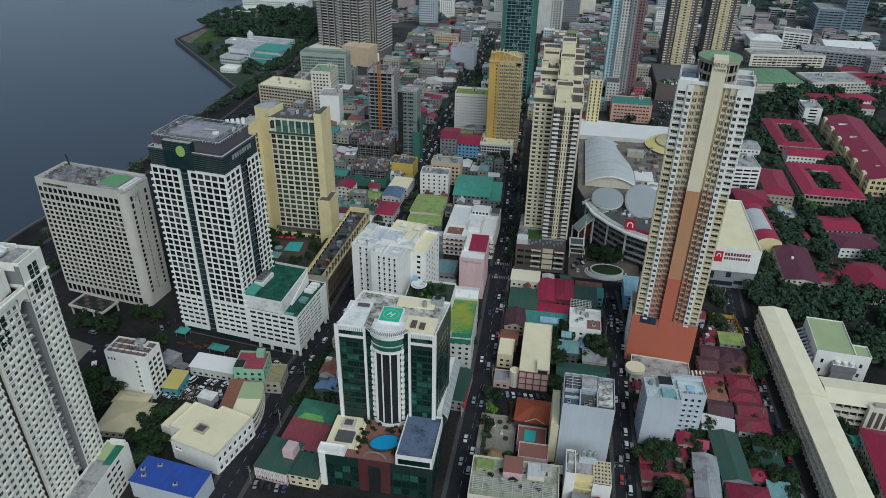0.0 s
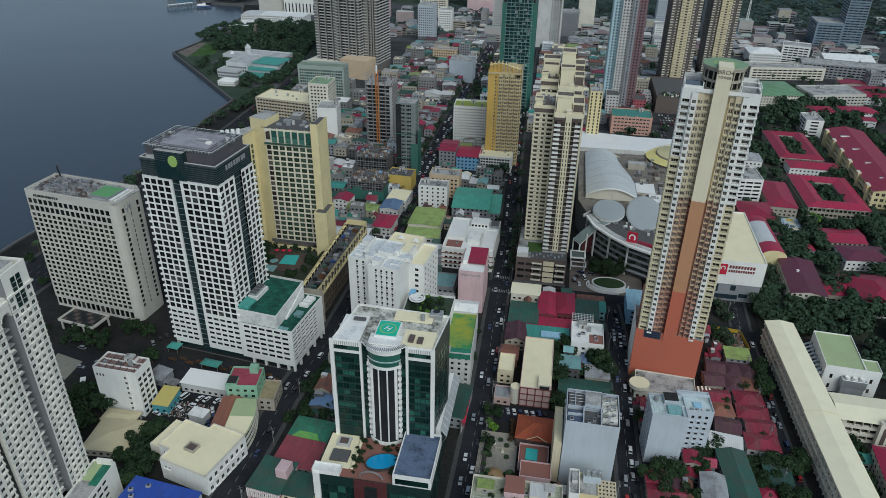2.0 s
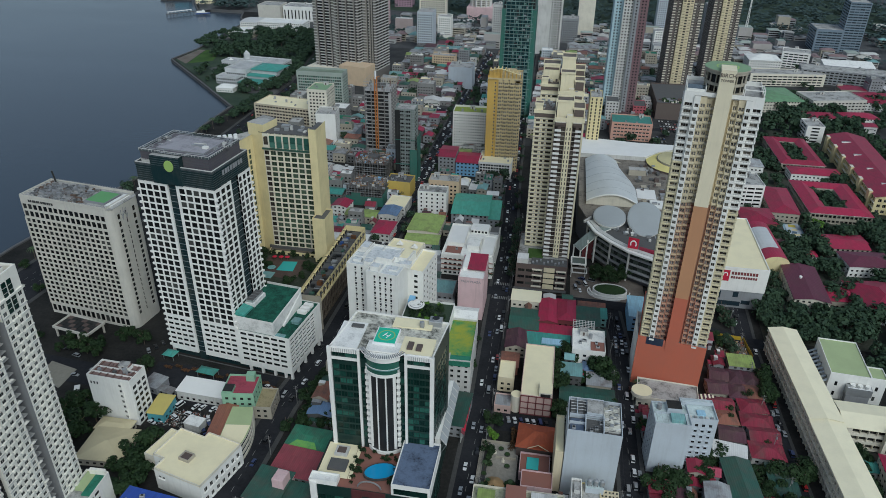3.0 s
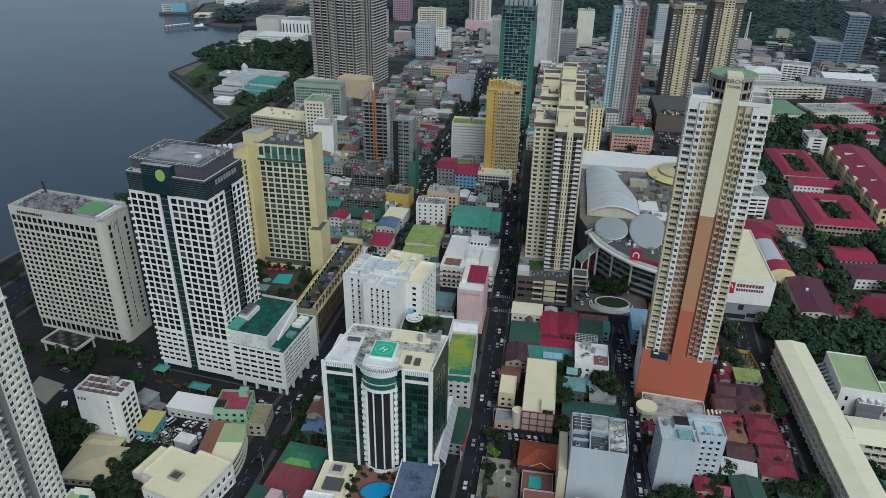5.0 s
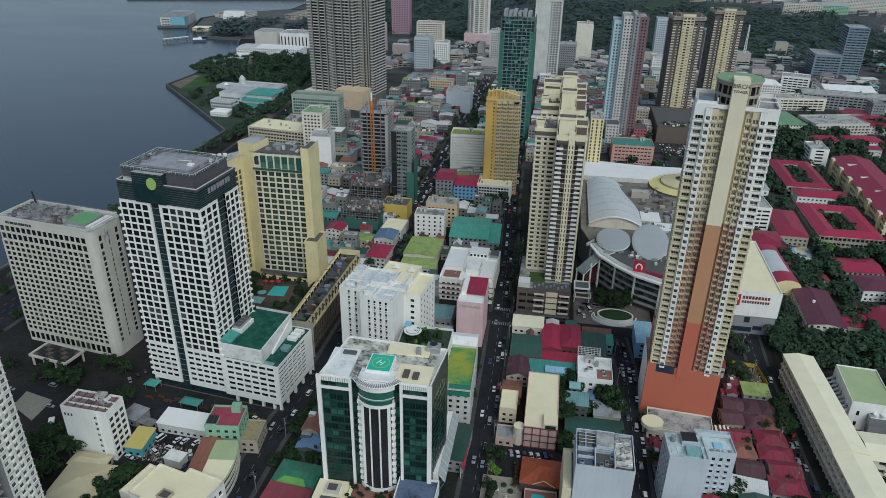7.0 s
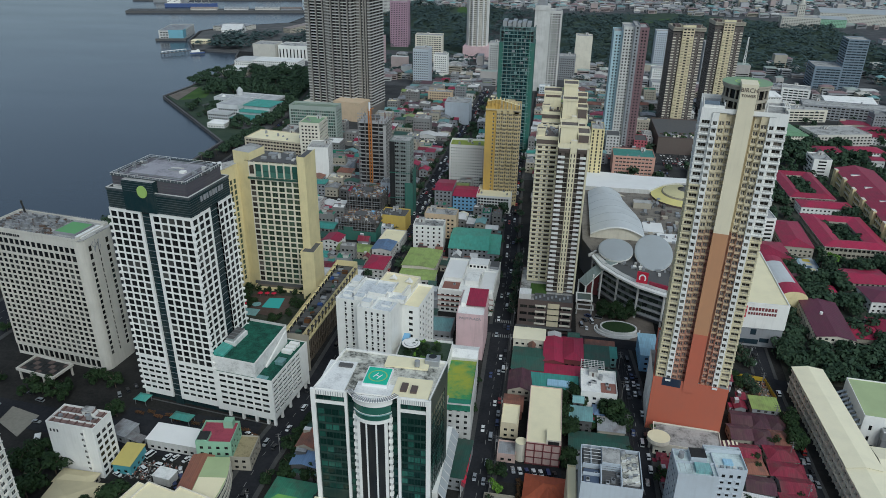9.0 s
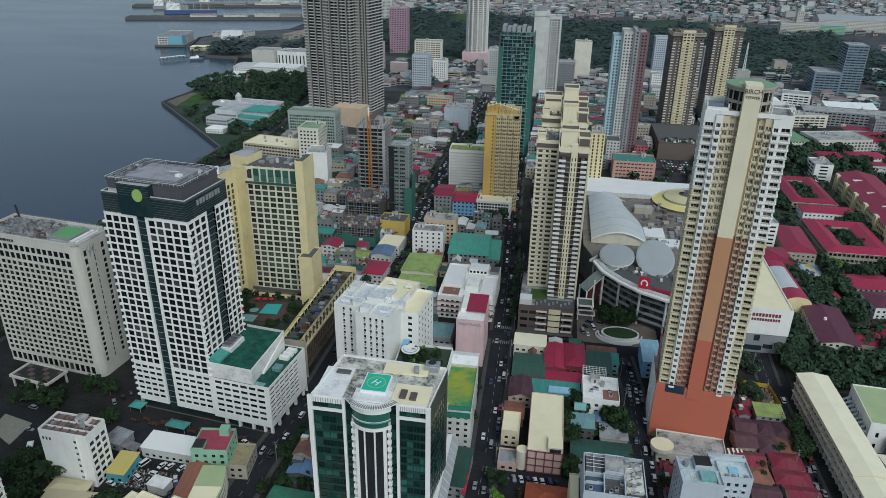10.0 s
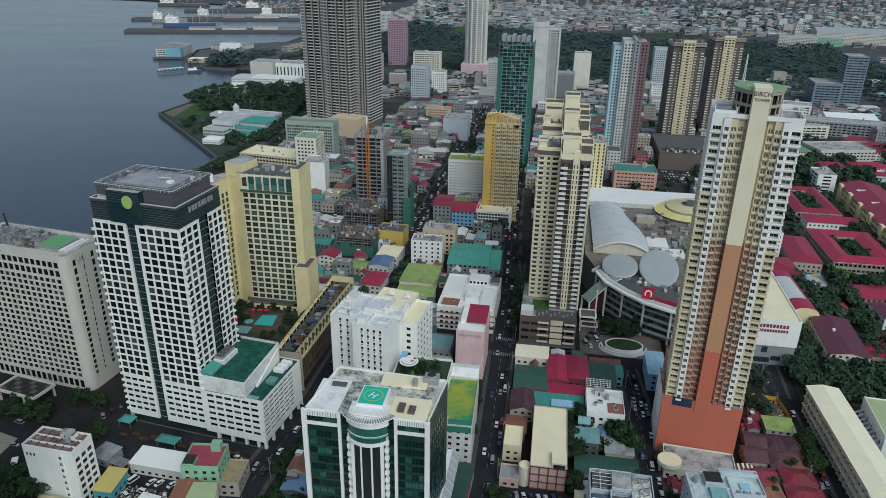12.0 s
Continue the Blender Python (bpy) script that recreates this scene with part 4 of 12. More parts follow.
for x0, y0, x1, y1, z in ((0.6, 9.0, 13.0, 9.4, 47.0), (6.2, 9.4, 6.6, 25.5, 47.4), (14.2, 7.6, 30.4, 8.0, 47.2), (20.4, -3.0, 20.8, 7.6, 47.0), (24.0, 8.0, 24.4, 24.4, 47.6), (0.6, 16.5, 6.2, 16.9, 46.6)):
    g.box(x0, y0, 45.2, x1, y1, z, WHITE)
g.box(14.6, 8.6, 45.5, 23.4, 16.0, 48.6, WHITE, MOTTLED)
g.box(25.2, 14.0, 45.5, 30.0, 23.6, 47.6, WHITE, CREAMROOF)
g.box(1.2, 18.0, 45.2, 5.6, 24.6, 47.8, WHITE, MOTTLED)
each("roof_box", g, wh, "white roof box or parapet wall")
g = Geo()
for k in range(11):
    z = 9.15 + k * 3.3
    for x, y in ((4.7, 2), (8.3, 2), (17.9, -3.5), (20.9, -3.5), (23.9, -3.5), (26.9, -3.5)):
        g.box(x + 0.1, y - 0.4, z + 0.35, x + 0.65, y - 0.02, z + 0.75, DARKCONC)
part("air_conditioners", g, wh, "small grey window air conditioners", "stuff")
clutter(-100, 322, -78, 335, 45.2, 5, 4, False)

# roof garden with a white disc shelter
gard = thing("roof_garden_building", "building with a planted roof garden and white round shelter", "building", -70, 288)
shell(gard, 0, 0, 0, 25, 30, 27, WHITE, bay=3.5, width=1.6, cap=20, roof=PARK, parapet=1.2, sides="r")
g = Geo()
g.tube(6, 21, 27, 30.6, 0.35, 0.35, 10, WHITE)
g.tube(6, 21, 30.6, 31.0, 4.2, 4.4, 28, WHITE)
g.tube(6, 21, 31.0, 31.3, 3.4, 3.2, 28, GREYWALL, WHITEROOF)
part("shelter", g, gard, "round white roof shelter on one post")
g = Geo()
g.box(1, 24, 27, 4, 29, 31, SKYBLUE)
part("blue_screen", g, gard)

# ---- pink block with roof lettering ----
pink = thing("pink_building", "pink rendered block with a maroon roof and roof lettering", "building", -47.5, 346)
shell(pink, 0, 0, 0, 14.5, 26, 27, PINK, bay=3.0, width=1.3, step=2.9, sill=0.9, height=1.4, cap=60, front=[], roof=WHITEROOF, parapet=0.8, sides="rb")
g = Geo()
shed(g, 4.2, 9, 14.0, 25.5, 28.2, 1.2, REDSHEET, PINK)
g.box(1.2, 9, 27.0, 4.0, 24, 29.4, WHITE)
part("roof_sheet", g, pink, "maroon metal roof deck")
letters = part("letters", text_mesh("PALM PLAZA", 2.0, GREYWALL), pink, "faint grey wall letters")
letters.matrix_basis = Matrix.Translation((7.2, -0.15, 25.2))

# ---- long slab hotel by the sea ----
RUSTED = paint("rusted_plant", (0.13, 0.085, 0.06), stain=0.5)
sil = thing("slab_hotel", "long warm-grey concrete slab hotel with small square windows", "hotel", -278.6, 307.6, 0, -7.4)
g, holes = Geo(), []
W, H, D = 57.6, 73.5, 22.5
xs = bays(W - 3, 3.0, 1.65, 0.6)
zs = [(7.7 + i * 3.0, 7.7 + i * 3.0 + 2.2) for i in range(18)] + [(62.2, 65.4), (66.6, 69.6)]
curve = [(W - 4 + 4 * math.sin(t), 4 - 4 * math.cos(t)) for t in [i * math.pi / 2 / 5 for i in range(6)]]
facade(g, (0, 0), (W - 4, 0), 0, H, bays(W - 4, 3.33, 2.6, 0.4), [(1.5, 5.8)] + zs, SLAB, 0.4, holes)
for p, q in zip(curve, curve[1:]):
    facade(g, p, q, 0, H, [], [], SLAB, 0.3, holes)
facade(g, (W, 4), (W, D - 4), 0, H, [(0.2, 2.2), (6.2, 7.1), (11.6, 13.7)], zs, SLAB, 0.4, holes)
back = [(W - 4 + 4 * math.cos(t), D - 4 + 4 * math.sin(t)) for t in [i * math.pi / 2 / 5 for i in range(6)]]
for p, q in zip(back, back[1:]):
    facade(g, p, q, 0, H, [], [], SLAB, 0.3, holes)
facade(g, (W - 4, D), (0, D), 0, H, bays(W - 4, 2.95, 1.65, 0.6), zs, SLAB, 0.5, holes)
facade(g, (0, D), (0, 0), 0, H, [(5, 6), (12, 13.5)], zs, SLAB, 0.4, holes)
g.ring(0.05, 0.05, W - 3, D - 0.05, H, H + 1.3, 0.5, SLAB)
part("wall", g, sil)
windows(sil, holes, GL_DARK, DARKFRAME, 300, 0)
g = Geo()
for i in range(len(bays(W - 4, 3.33, 2.6, 0.4)) + 1):
    x = bays(W - 4, 3.33, 2.6, 0.4)[0][0] - 0.5 + i * 3.33
    g.box(x - 0.12, -0.3, 6.5, x + 0.12, 0.02, 61.5, SLAB)
each("fin", g, sil, "shallow concrete fins between the windows")
g = Geo()
g.prism([(0.4, 0.4), (W - 4, 0.4), *curve[1:-1], (W - 0.4, 4), (W - 0.4, D - 4), *back[1:-1], (W - 4, D - 0.4), (0.4, D - 0.4)], H - 0.6, H + 0.1, ROOFCONC)
part("roof", g, sil)
g = Geo()
g.box(38.4, 5, H + 0.1, 50.2, 17, H + 1.4, ROOFCONC, paint("pad_fresh_green", (0.15, 0.36, 0.14), stain=0.2, streak=0))
g.ring(38.0, 4.6, 50.6, 17.4, H + 0.1, H + 1.5, 0.3, GREYWALL)
part("helipad", g, sil, "faded green roof helipad")
g = Geo()
g.box(51.4, 3.5, H + 0.1, 55.6, 18.5, H + 0.9, WHITE2, WHITEROOF)
rr = random.Random(3)
for i in range(150):
    x, y = 2 + rr.random() * 33, 2 + rr.random() * 17.5
    a, b, c = 0.4 + rr.random() * 3, 0.3 + rr.random() * 1.6, 0.5 + rr.random() * 1.6
    g.box(x, y, H + 0.1, x + a, y + b, H + c, rr.choice((DARKCONC, DARKCONC, RUSTED, GREYWALL, STEEL, CONCRETE)))
for i in range(20):
    g.bar((2 + i % 3 * 4, 2 + i * 0.95, H + 1.7), (24 + i % 5 * 2.6, 2 + i * 0.95, H + 1.7), 0.16, GREYWALL)
g.bar((7, 19, H), (5.8, 19, H + 8), 0.9, BLACK)
part("roof_plant", g, sil, "rusty pipes, plant and a short dark mast")
g = Geo()
for i in range(31):
    x = 1.2 + i * 1.72
    for y in (0.3, D - 0.3):
        g.bar((x, y, H + 1.3), (x + 0.85, y, H + 2.0), 0.12, GREYWALL)
        g.bar((x + 0.85, y, H + 2.0), (x + 1.7, y, H + 1.3), 0.12, GREYWALL)
part("railing", g, sil)
g = Geo()
for k, (z0, z1) in enumerate(zs[:18]):
    for j, (a, b) in enumerate(bays(W - 4, 3.33, 2.6, 0.4)):
        g.shared([(a - 0.1, 0, z1), (a + 1.0, -0.3, z1 + 0.1), (b, 0, z1), (a - 0.1, 0, z1 + 0.5), (a + 1.0, -0.3, z1 + 0.5), (b, 0, z1 + 0.5)], [(0, 1, 4, 3), (1, 2, 5, 4), (3, 4, 5), (2, 1, 0)], SLAB)
part("sun_hoods", g, sil, "angled concrete hood over each window", "stuff")
g = Geo()
for i, wd in enumerate((1.0, 0.8, 1.2, 0.9, 1.1, 0.7, 1.0, 1.3, 0.9, 1.0, 0.8, 1.1)):
    g.box(5.2 + i * 1.35, -0.12, 71.1, 5.2 + i * 1.35 + wd, 0.0, 72.4, BLACK)
each("sign_bar", g, sil, "black bar of unreadable sign lettering")
g = Geo()
for k in range(9):
    a = 0.5 + k * 0.62
    g.bar((W + 0.06, 6.2 + k * 0.55, 67.4 + 2.4 * math.sin(a * 2.1)), (W + 0.06, 7.3 + k * 0.55, 69.6 + 2.2 * math.sin(a * 2.9 + 1)), 0.24, GREYWALL)
part("wall_emblem", g, sil, "grey looped line emblem on the end wall")
# its porch
g = Geo()
g.ring(0, 0, 24, 13, 5.6, 7.0, 0.7, SLAB)
for i in range(7):
    for j in range(4):
        g.box(0.8 + i * 3.25, 0.8 + j * 2.9, 5.8, 0.8 + i * 3.25 + 3.0, 0.8 + j * 2.9 + 2.7, 6.2, BLACK if (i + j) % 3 else BROWN)
for x in (1, 8.5, 16, 22.4):
    for y in (0.5, 11.8):
        g.box(x, y, 0, x + 0.8, y + 0.8, 5.6, SLAB)
whole("porch_canopy", g, "concrete hotel porch with a coffered dark roof", "canopy", -262.5, 286, 0, -9.7)

# ---- white grid tower with dark glass bands and crown ----
nw = thing("grid_tower_hotel", "white gridded hotel tower with dark glass bands and crown", "hotel", -191, 284, 0, -7.2)
g, holes = Geo(), []
W, D, H = 41, 30.4, 100.6
low = [(7.1 + i * 3.1, 8.6 + i * 3.1) for i in range(6)]
zs = low + [(9.4 + i * 3.35, 9.4 + i * 3.35 + 2.6) for i in range(5, 27)]
fx = [(0.7 + i * 3.65, 0.7 + i * 3.65 + 2.85) for i in range(4)] + [(21.9 + i * 3.8, 21.9 + i * 3.8 + 2.95) for i in range(5)]
facade(g, (0, 0), (15.3, 0), 4, H, fx[:4], zs, WHITE, 0.3, holes)
facade(g, (21.0, 0), (W, 0), 4, H, [(a - 21.0, b - 21.0) for a, b in fx[4:]], zs, WHITE, 0.3, holes)
facade(g, (W, 0), (W, 13.5), 24, H, [(0.8 + i * 4.2, 4.0 + i * 4.2) for i in range(3)], [q for q in zs if q[0] > 26], WHITE, 0.4, holes)
facade(g, (W, 19.5), (W, D), 24, H, [(0.5 + i * 3.6, 3.2 + i * 3.6) for i in range(3)], [q for q in zs if q[0] > 26], WHITE, 0.4, holes)
facade(g, (W, D), (0, D), 0, H, bays(W, 3.7, 2.5), zs, WHITE, 0.6, holes)
facade(g, (0, D), (0, 0), 0, H, bays(D, 3.7, 2.5), zs, WHITE, 0.6, holes)
g.box(15.3, 0, 4, 15.9, 1.4, H, WHITE)
g.box(20.4, 0, 4, 21.0, 1.4, H, WHITE)
part("wall", g, nw)
windows(nw, holes, GL_DARK, DARKFRAME, 300, 1)
g = Geo()
for a, b in (((-1.1, -0.4), (0.4, 0.5)), ((W - 0.4, -0.5), (W + 1.0, 0.4)), ((W - 0.4, D - 0.6), (W + 1.0, D + 0.3))):
    for z0, _ in zs:
        g.box(a[0], a[1], z0 - 1.15, b[0], b[1], z0 - 0.15, WHITE)
part("corner_ledges", g, nw, "white ledges that stick out at the corners", "stuff")
g = Geo()
DGL = paint("dark_spandrel_glass", (0.010, 0.032, 0.036), rough=0.12, stain=0.3, streak=0.3)
g.box(15.9, 0.9, 0, 20.4, 1.6, H, DGL)
g.box(W - 1.6, 13.5, 24, W - 0.9, 19.5, H, DGL)
for i in range(60):
    z = 5 + i * 1.6
    g.box(15.9, 0.75, z, 20.4, 0.9, z + 0.16, BLACK if i % 2 else GREYWALL)
    if z > 26:
        g.box(W - 0.9, 13.5, z, W - 0.75, 19.5, z + 0.16, BLACK if i % 2 else GREYWALL)
g.box(0.6, 0.6, H - 0.2, W - 0.6, D - 0.6, H, WHITEROOF)
part("glass_band", g, nw, "dark glass band with thin ledges")
g = Geo()
LEDGEGREY = paint("dark_ledge", (0.07, 0.085, 0.09), stain=0.3)
g.prism([(0.3, 0.4), (9, 0.4), (9.4, -0.5), (24.6, -0.5), (25, 0.4), (W - 0.3, 0.4), (W - 0.3, D - 0.4), (0.3, D - 0.4)], H, H + 8.4, DGL, DARKCONC)
for i in range(8):
    z = H + 0.4 + i * 1.05
    g.ring(0.2, 0.25, W - 0.2, D - 0.25, z, z + 0.14, 0.4, LEDGEGREY)
g.ring(0.1, 0.1, W - 0.1, D - 0.1, H + 8.2, H + 8.9, 0.6, LEDGEGREY)
part("crown", g, nw, "dark glazed crown floors")
g = Geo()
PURPLE = paint("weathered_dark_cladding", (0.10, 0.09, 0.105), stain=0.6, streak=0.8)
g.prism([(2.5, 2.5), (9.2, 2.5), (9.2, 3.2), (24.8, 3.2), (24.8, 2.5), (W - 2.5, 2.5), (W - 2.5, D - 2.5), (2.5, D - 2.5)], H + 8.4, H + 13.7, PURPLE, mould("purple_deck", (0.17, 0.16, 0.175), (0.07, 0.065, 0.07), 0.8, 0.25))
part("penthouse", g, nw, "weathered dark penthouse wall")
g = Geo()
g.prism([(9.4, -0.5), (24.6, -0.5), (24.6, 3.0), (9.4, 3.0)], H + 8.4, H + 13.7, DGL, ROOFCONC)
for i in range(5):
    g.box(9.3, -0.62, H + 9.0 + i * 1.05, 24.7, -0.5, H + 9.14 + i * 1.05, LEDGEGREY)
part("crown_bay", g, nw, "dark glazed bay rising through the crown")
g = Geo()
g.ring(2.2, 2.2, W - 2.2, D - 2.2, H + 13.7, H + 14.5, 0.45, LEDGEGREY)
for k in range(22):
    x = 2.2 + k * (W - 4.4) / 21
    for y in (2.2, D - 2.2):
        g.bar((x, y, H + 14.0), (x, y, H + 15.0), 0.12, WHITE2)
for y in (2.2, D - 2.2):
    g.bar((2.2, y, H + 15.0), (W - 2.2, y, H + 15.0), 0.14, WHITE2)
for k in range(17):
    y = 2.2 + k * (D - 4.4) / 16
    for x in (2.2, W - 2.2):
        g.bar((x, y, H + 14.0), (x, y, H + 15.0), 0.12, WHITE2)
for x in (2.2, W - 2.2):
    g.bar((x, 2.2, H + 15.0), (x, D - 2.2, H + 15.0), 0.14, WHITE2)
g.box(8, 7, H + 13.7, 33, 25, H + 14.4, GREYWALL, mould("grey_deck", (0.36, 0.35, 0.37), (0.12, 0.11, 0.12), 0.7, 0.15))
g.box(2.4, 2.4, H + 8.4, 8.6, 3.4, H + 9.9, WHITE2)
for z in (9.6, 10.9, 12.2):
    g.box(2.4, 2.3, H + z, W - 2.4, 2.45, H + z + 0.12, LEDGEGREY)
    g.box(W - 2.55, 2.4, H + z, W - 2.4, D - 2.4, H + z + 0.12, LEDGEGREY)
g.ring(0.3, 0.3, W - 0.3, D - 0.3, H + 8.9, H + 9.15, 0.5, WHITE2)
g.box(22, 14, H + 14.4, 31, 14.6, H + 15.0, STEEL)
g.bevelled(29, 12, H + 14.4, 31.5, 14, H + 15.5, 0.2, WHITE)
for k in range(2):
    m_ = 3.2 + k * 1.5
    pts = [(m_, m_), (13 + k, m_), (14 + k, m_ - 1.6), (27 - k, m_ - 1.6), (28 - k, m_), (W - m_, m_), (W - m_, D - m_), (26, D - m_), (25, D - m_ - 2), (15, D - m_ - 2), (14, D - m_), (m_, D - m_)]
    for p, q in zip(pts, pts[1:] + pts[:1]):
        g.bar((*p, H + 14.6), (*q, H + 14.6), 0.22, STEEL)
rg = random.Random(23)
for i in range(34):
    x, y = rg.choice((rg.uniform(2, 7), rg.uniform(33.5, W - 3))), rg.uniform(2.5, D - 3)
    g.box(x, y, H + 13.7, x + rg.uniform(0.4, 2.0), y + rg.uniform(0.4, 1.6), H + 14.1 + rg.uniform(0.1, 1.2), rg.choice((GREYWALL, STEEL, DARKCONC, WHITE2)))
g.bar((24, 14, H + 15.7), (31, 13, H + 16.5), 0.45, WHITE2)
part("roof_gantry", g, nw, "grey roof deck with a window-cleaning rail")
g = Geo()
for k in range(16):
    a0, a1 = 2 * math.pi * k / 16, 2 * math.pi * (k + 1) / 16
    g.face([(19.2, -0.95, H + 9.3), (19.2 + 2.4 * math.cos(a0), -0.95, H + 9.3 + 2.7 * math.sin(a0)), (19.2 + 2.4 * math.cos(a1), -0.95, H + 9.3 + 2.7 * math.sin(a1))], LEAFLIME)
    g.shared([(19.2 + 2.4 * math.cos(a), y, H + 9.3 + 2.7 * math.sin(a)) for a in (a0, a1) for y in (-0.95, -0.5)], [(0, 1, 3, 2)], LEAFLIME)
part("sign_disc", g, nw, "round lime-green sign disc on the crown")
g = Geo()
for i, wd in enumerate((1.3, 1.6, 1.2, 1.5, 1.7, 1.2, 1.6, 1.3)):
    g.box(W - 0.3, 8 + i * 2.2, H + 4.4, W - 0.05, 8 + i * 2.2 + wd, H + 6.8, GREYWALL)
each("sign_bar", g, nw, "pale bar of unreadable sign lettering")
# podium wing
g, holes = Geo(), []
PX, PT = 70.9, 25.5
pz = low
facade(g, (W, -0.6), (PX, -0.6), 3.8, PT, bays(PX - W, 4.3, 3.4, 0.6), pz, WHITE, 0.3, holes)
facade(g, (PX, -0.6), (PX, 34), 3.8, PT, [(0.8 + i * 4.4, 4.9 + i * 4.4) for i in range(6)], [(7.0 + i * 2.3, 7.95 + i * 2.3) for i in range(8)], WHITE, 0.3, holes)
facade(g, (PX, 34), (W, 34), 0, PT, bays(PX - W, 4.3, 3.0), pz, WHITE, 0.5, holes)
g.box(0.5, -0.4, 0, PX, 0.0, 0.4, DARKCONC)
for x in (46, 53, 60, 66, PX - 1.3):
    g.box(x, -0.4, 0, x + 1.2, 0.8, 3.8, WHITE)
for y in (6, 14, 22, 30):
    g.box(PX - 1.3, y, 0, PX - 0.1, y + 1.2, 3.8, WHITE)
g.box(0.5, 1.8, 0, PX - 2.5, 2.2, 4, DGL)
g.box(PX - 2.7, 2.2, 0, PX - 2.3, 33, 4, DGL)
g.box(W, -0.5, 3.5, PX - 0.1, 34, 3.9, WHITE)
part("podium_wall", g, nw)
windows(nw, holes, GL_DARK, DARKFRAME, 70, 1, name="podium_window")
g = Geo()
g.box(W, -0.3, 24.4, PX - 0.3, 33.8, 24.9, WHITE, WORNGREEN)
part("podium_roof", g, nw, "weathered green-coated podium terrace")
g = Geo()
g.shared([(W + 0.02, 0.4, 24.9), (62.4, 0.4, 24.9), (60.7, 33.4, 24.9), (W + 0.02, 33.4, 24.9), (W + 0.02, 0.4, 32.5), (62.4, 0.4, 32.5), (60.7, 33.4, 32.5), (W + 0.02, 33.4, 32.5)], [(0, 1, 5, 4), (1, 2, 6, 5), (2, 3, 7, 6), (3, 0, 4, 7)], MOULDWHITE)
g.shared([(W + 0.02, 0.4, 32.5), (62.4, 0.4, 32.5), (60.7, 33.4, 32.5), (W + 0.02, 33.4, 32.5)], [(0, 1, 2, 3)], WORNGREEN)
part("raised_deck", g, nw, "white block under a worn dark green roof deck")
g = Geo()
g.box(W + 0.02, 0.3, 32.5, 62.5, 0.6, 32.75, WHITE)
g.shared([(62.1, 0.6, 32.5), (62.5, 0.6, 32.5), (60.8, 33.5, 32.5), (60.4, 33.5, 32.5), (62.1, 0.6, 32.8), (62.5, 0.6, 32.8), (60.8, 33.5, 33.6), (60.4, 33.5, 33.6)], [(0, 1, 5, 4), (1, 2, 6, 5), (2, 3, 7, 6), (3, 0, 4, 7), (4, 5, 6, 7)], WHITE)
g.box(W + 0.02, 33.0, 32.5, 60.4, 33.4, 33.7, WHITE2)
g.box(PX - 0.5, -0.3, 24.9, PX - 0.2, 33.8, 25.45, WHITE)
g.box(62.4, -0.3, 24.9, PX - 0.5, 0.0, 25.45, WHITE)
part("podium_parapet", g, nw)
# outside stair flank along the block
g = Geo()
g.shared([(62.4, 9, 24.9), (63.1, 9, 24.9), (62.0, 31, 24.9), (61.0, 31, 24.9), (62.2, 9, 25.6), (62.9, 9, 25.6), (61.8, 31, 31.8), (61.2, 31, 31.8)], [(0, 1, 5, 4), (1, 2, 6, 5), (2, 3, 7, 6), (3, 0, 4, 7), (4, 5, 6, 7)], WHITE)
part("stair_flank", g, nw, "stained white sloped stair flank on the podium terrace")
g = Geo()
g.shared([(W + 0.1, 1.2, 34.6), (W + 5.2, 1.2, 33.4), (W + 5.2, 9.4, 33.4), (W + 0.1, 9.4, 34.6), (W + 0.1, 1.2, 32.5), (W + 5.2, 1.2, 32.5), (W + 5.2, 9.4, 32.5), (W + 0.1, 9.4, 32.5)], [(0, 1, 2, 3), (4, 5, 1, 0), (5, 6, 2, 1), (6, 7, 3, 2), (7, 4, 0, 3)], TEALSHEET)
part("deck_canopy", g, nw, "sloped teal metal roof beside the tower")
g = Geo()
g.box(W + 0.1, 10.2, 32.5, W + 5.6, 21.5, 34.6, MOULDWHITE)
part("plant_base", g, nw)
for k in range(4):
    g = Geo()
    g.box(W + 0.6, 10.8 + k * 2.65, 34.6, W + 4.6, 13.0 + k * 2.65, 36.0, STEEL, DARKCONC)
    part("cooling_unit", g, nw, "grey rooftop cooling unit")
g = Geo()
hip(g, 65.3, 12.5, 69.2, 16.5, 26.6, 0.8, PALETEAL, 0.2)
g.box(65.4, 12.6, 24.9, 69.1, 16.4, 26.6, PALETEAL)
part("terrace_hut", g, nw, "small pale teal hut on the podium terrace")
for k in range(3):
    g = Geo()
    g.box(63.6 + 0.2 * k, 22 + k * 3.3, 24.9, 68.4 + 0.2 * k, 24.4 + k * 3.3, 26.5, WHITE)
    part("water_tank", g, nw, "white box tank on the podium terrace")
g = Geo()
g.box(62.6, 0.4, 24.9, 67.6, 2.8, 25.3, PALETEAL)
part("skylight_kerb", g, nw)
for i, (x, y, w_, d_) in enumerate(((-170, 268.2, 10, 5), (-194, 278, 6.5, 5.2))):
    g = Geo()
    hip(g, 0, 0, w_, d_, 3.2, 1.4, TEALSHEET, 0.2)
    for px in (0.3, w_ - 0.5):
        for py in (0.3, d_ - 0.5):
            g.box(px, py, 0, px + 0.2, py + 0.2, 3.1, STEEL)
    whole("entrance_awning", g, "teal metal awning on thin posts before the hotel", "awning", x, y, 0.05, -7, "hotel awnings")
lowrise_later = (("grey sheet-roofed shed beside the white tower", -191, 253.5, 9, 8.5, 4.2), ("long low grey shed in the car park", -183, 252.5, 9, 3.5, 3.0))
rh = random.Random(17)
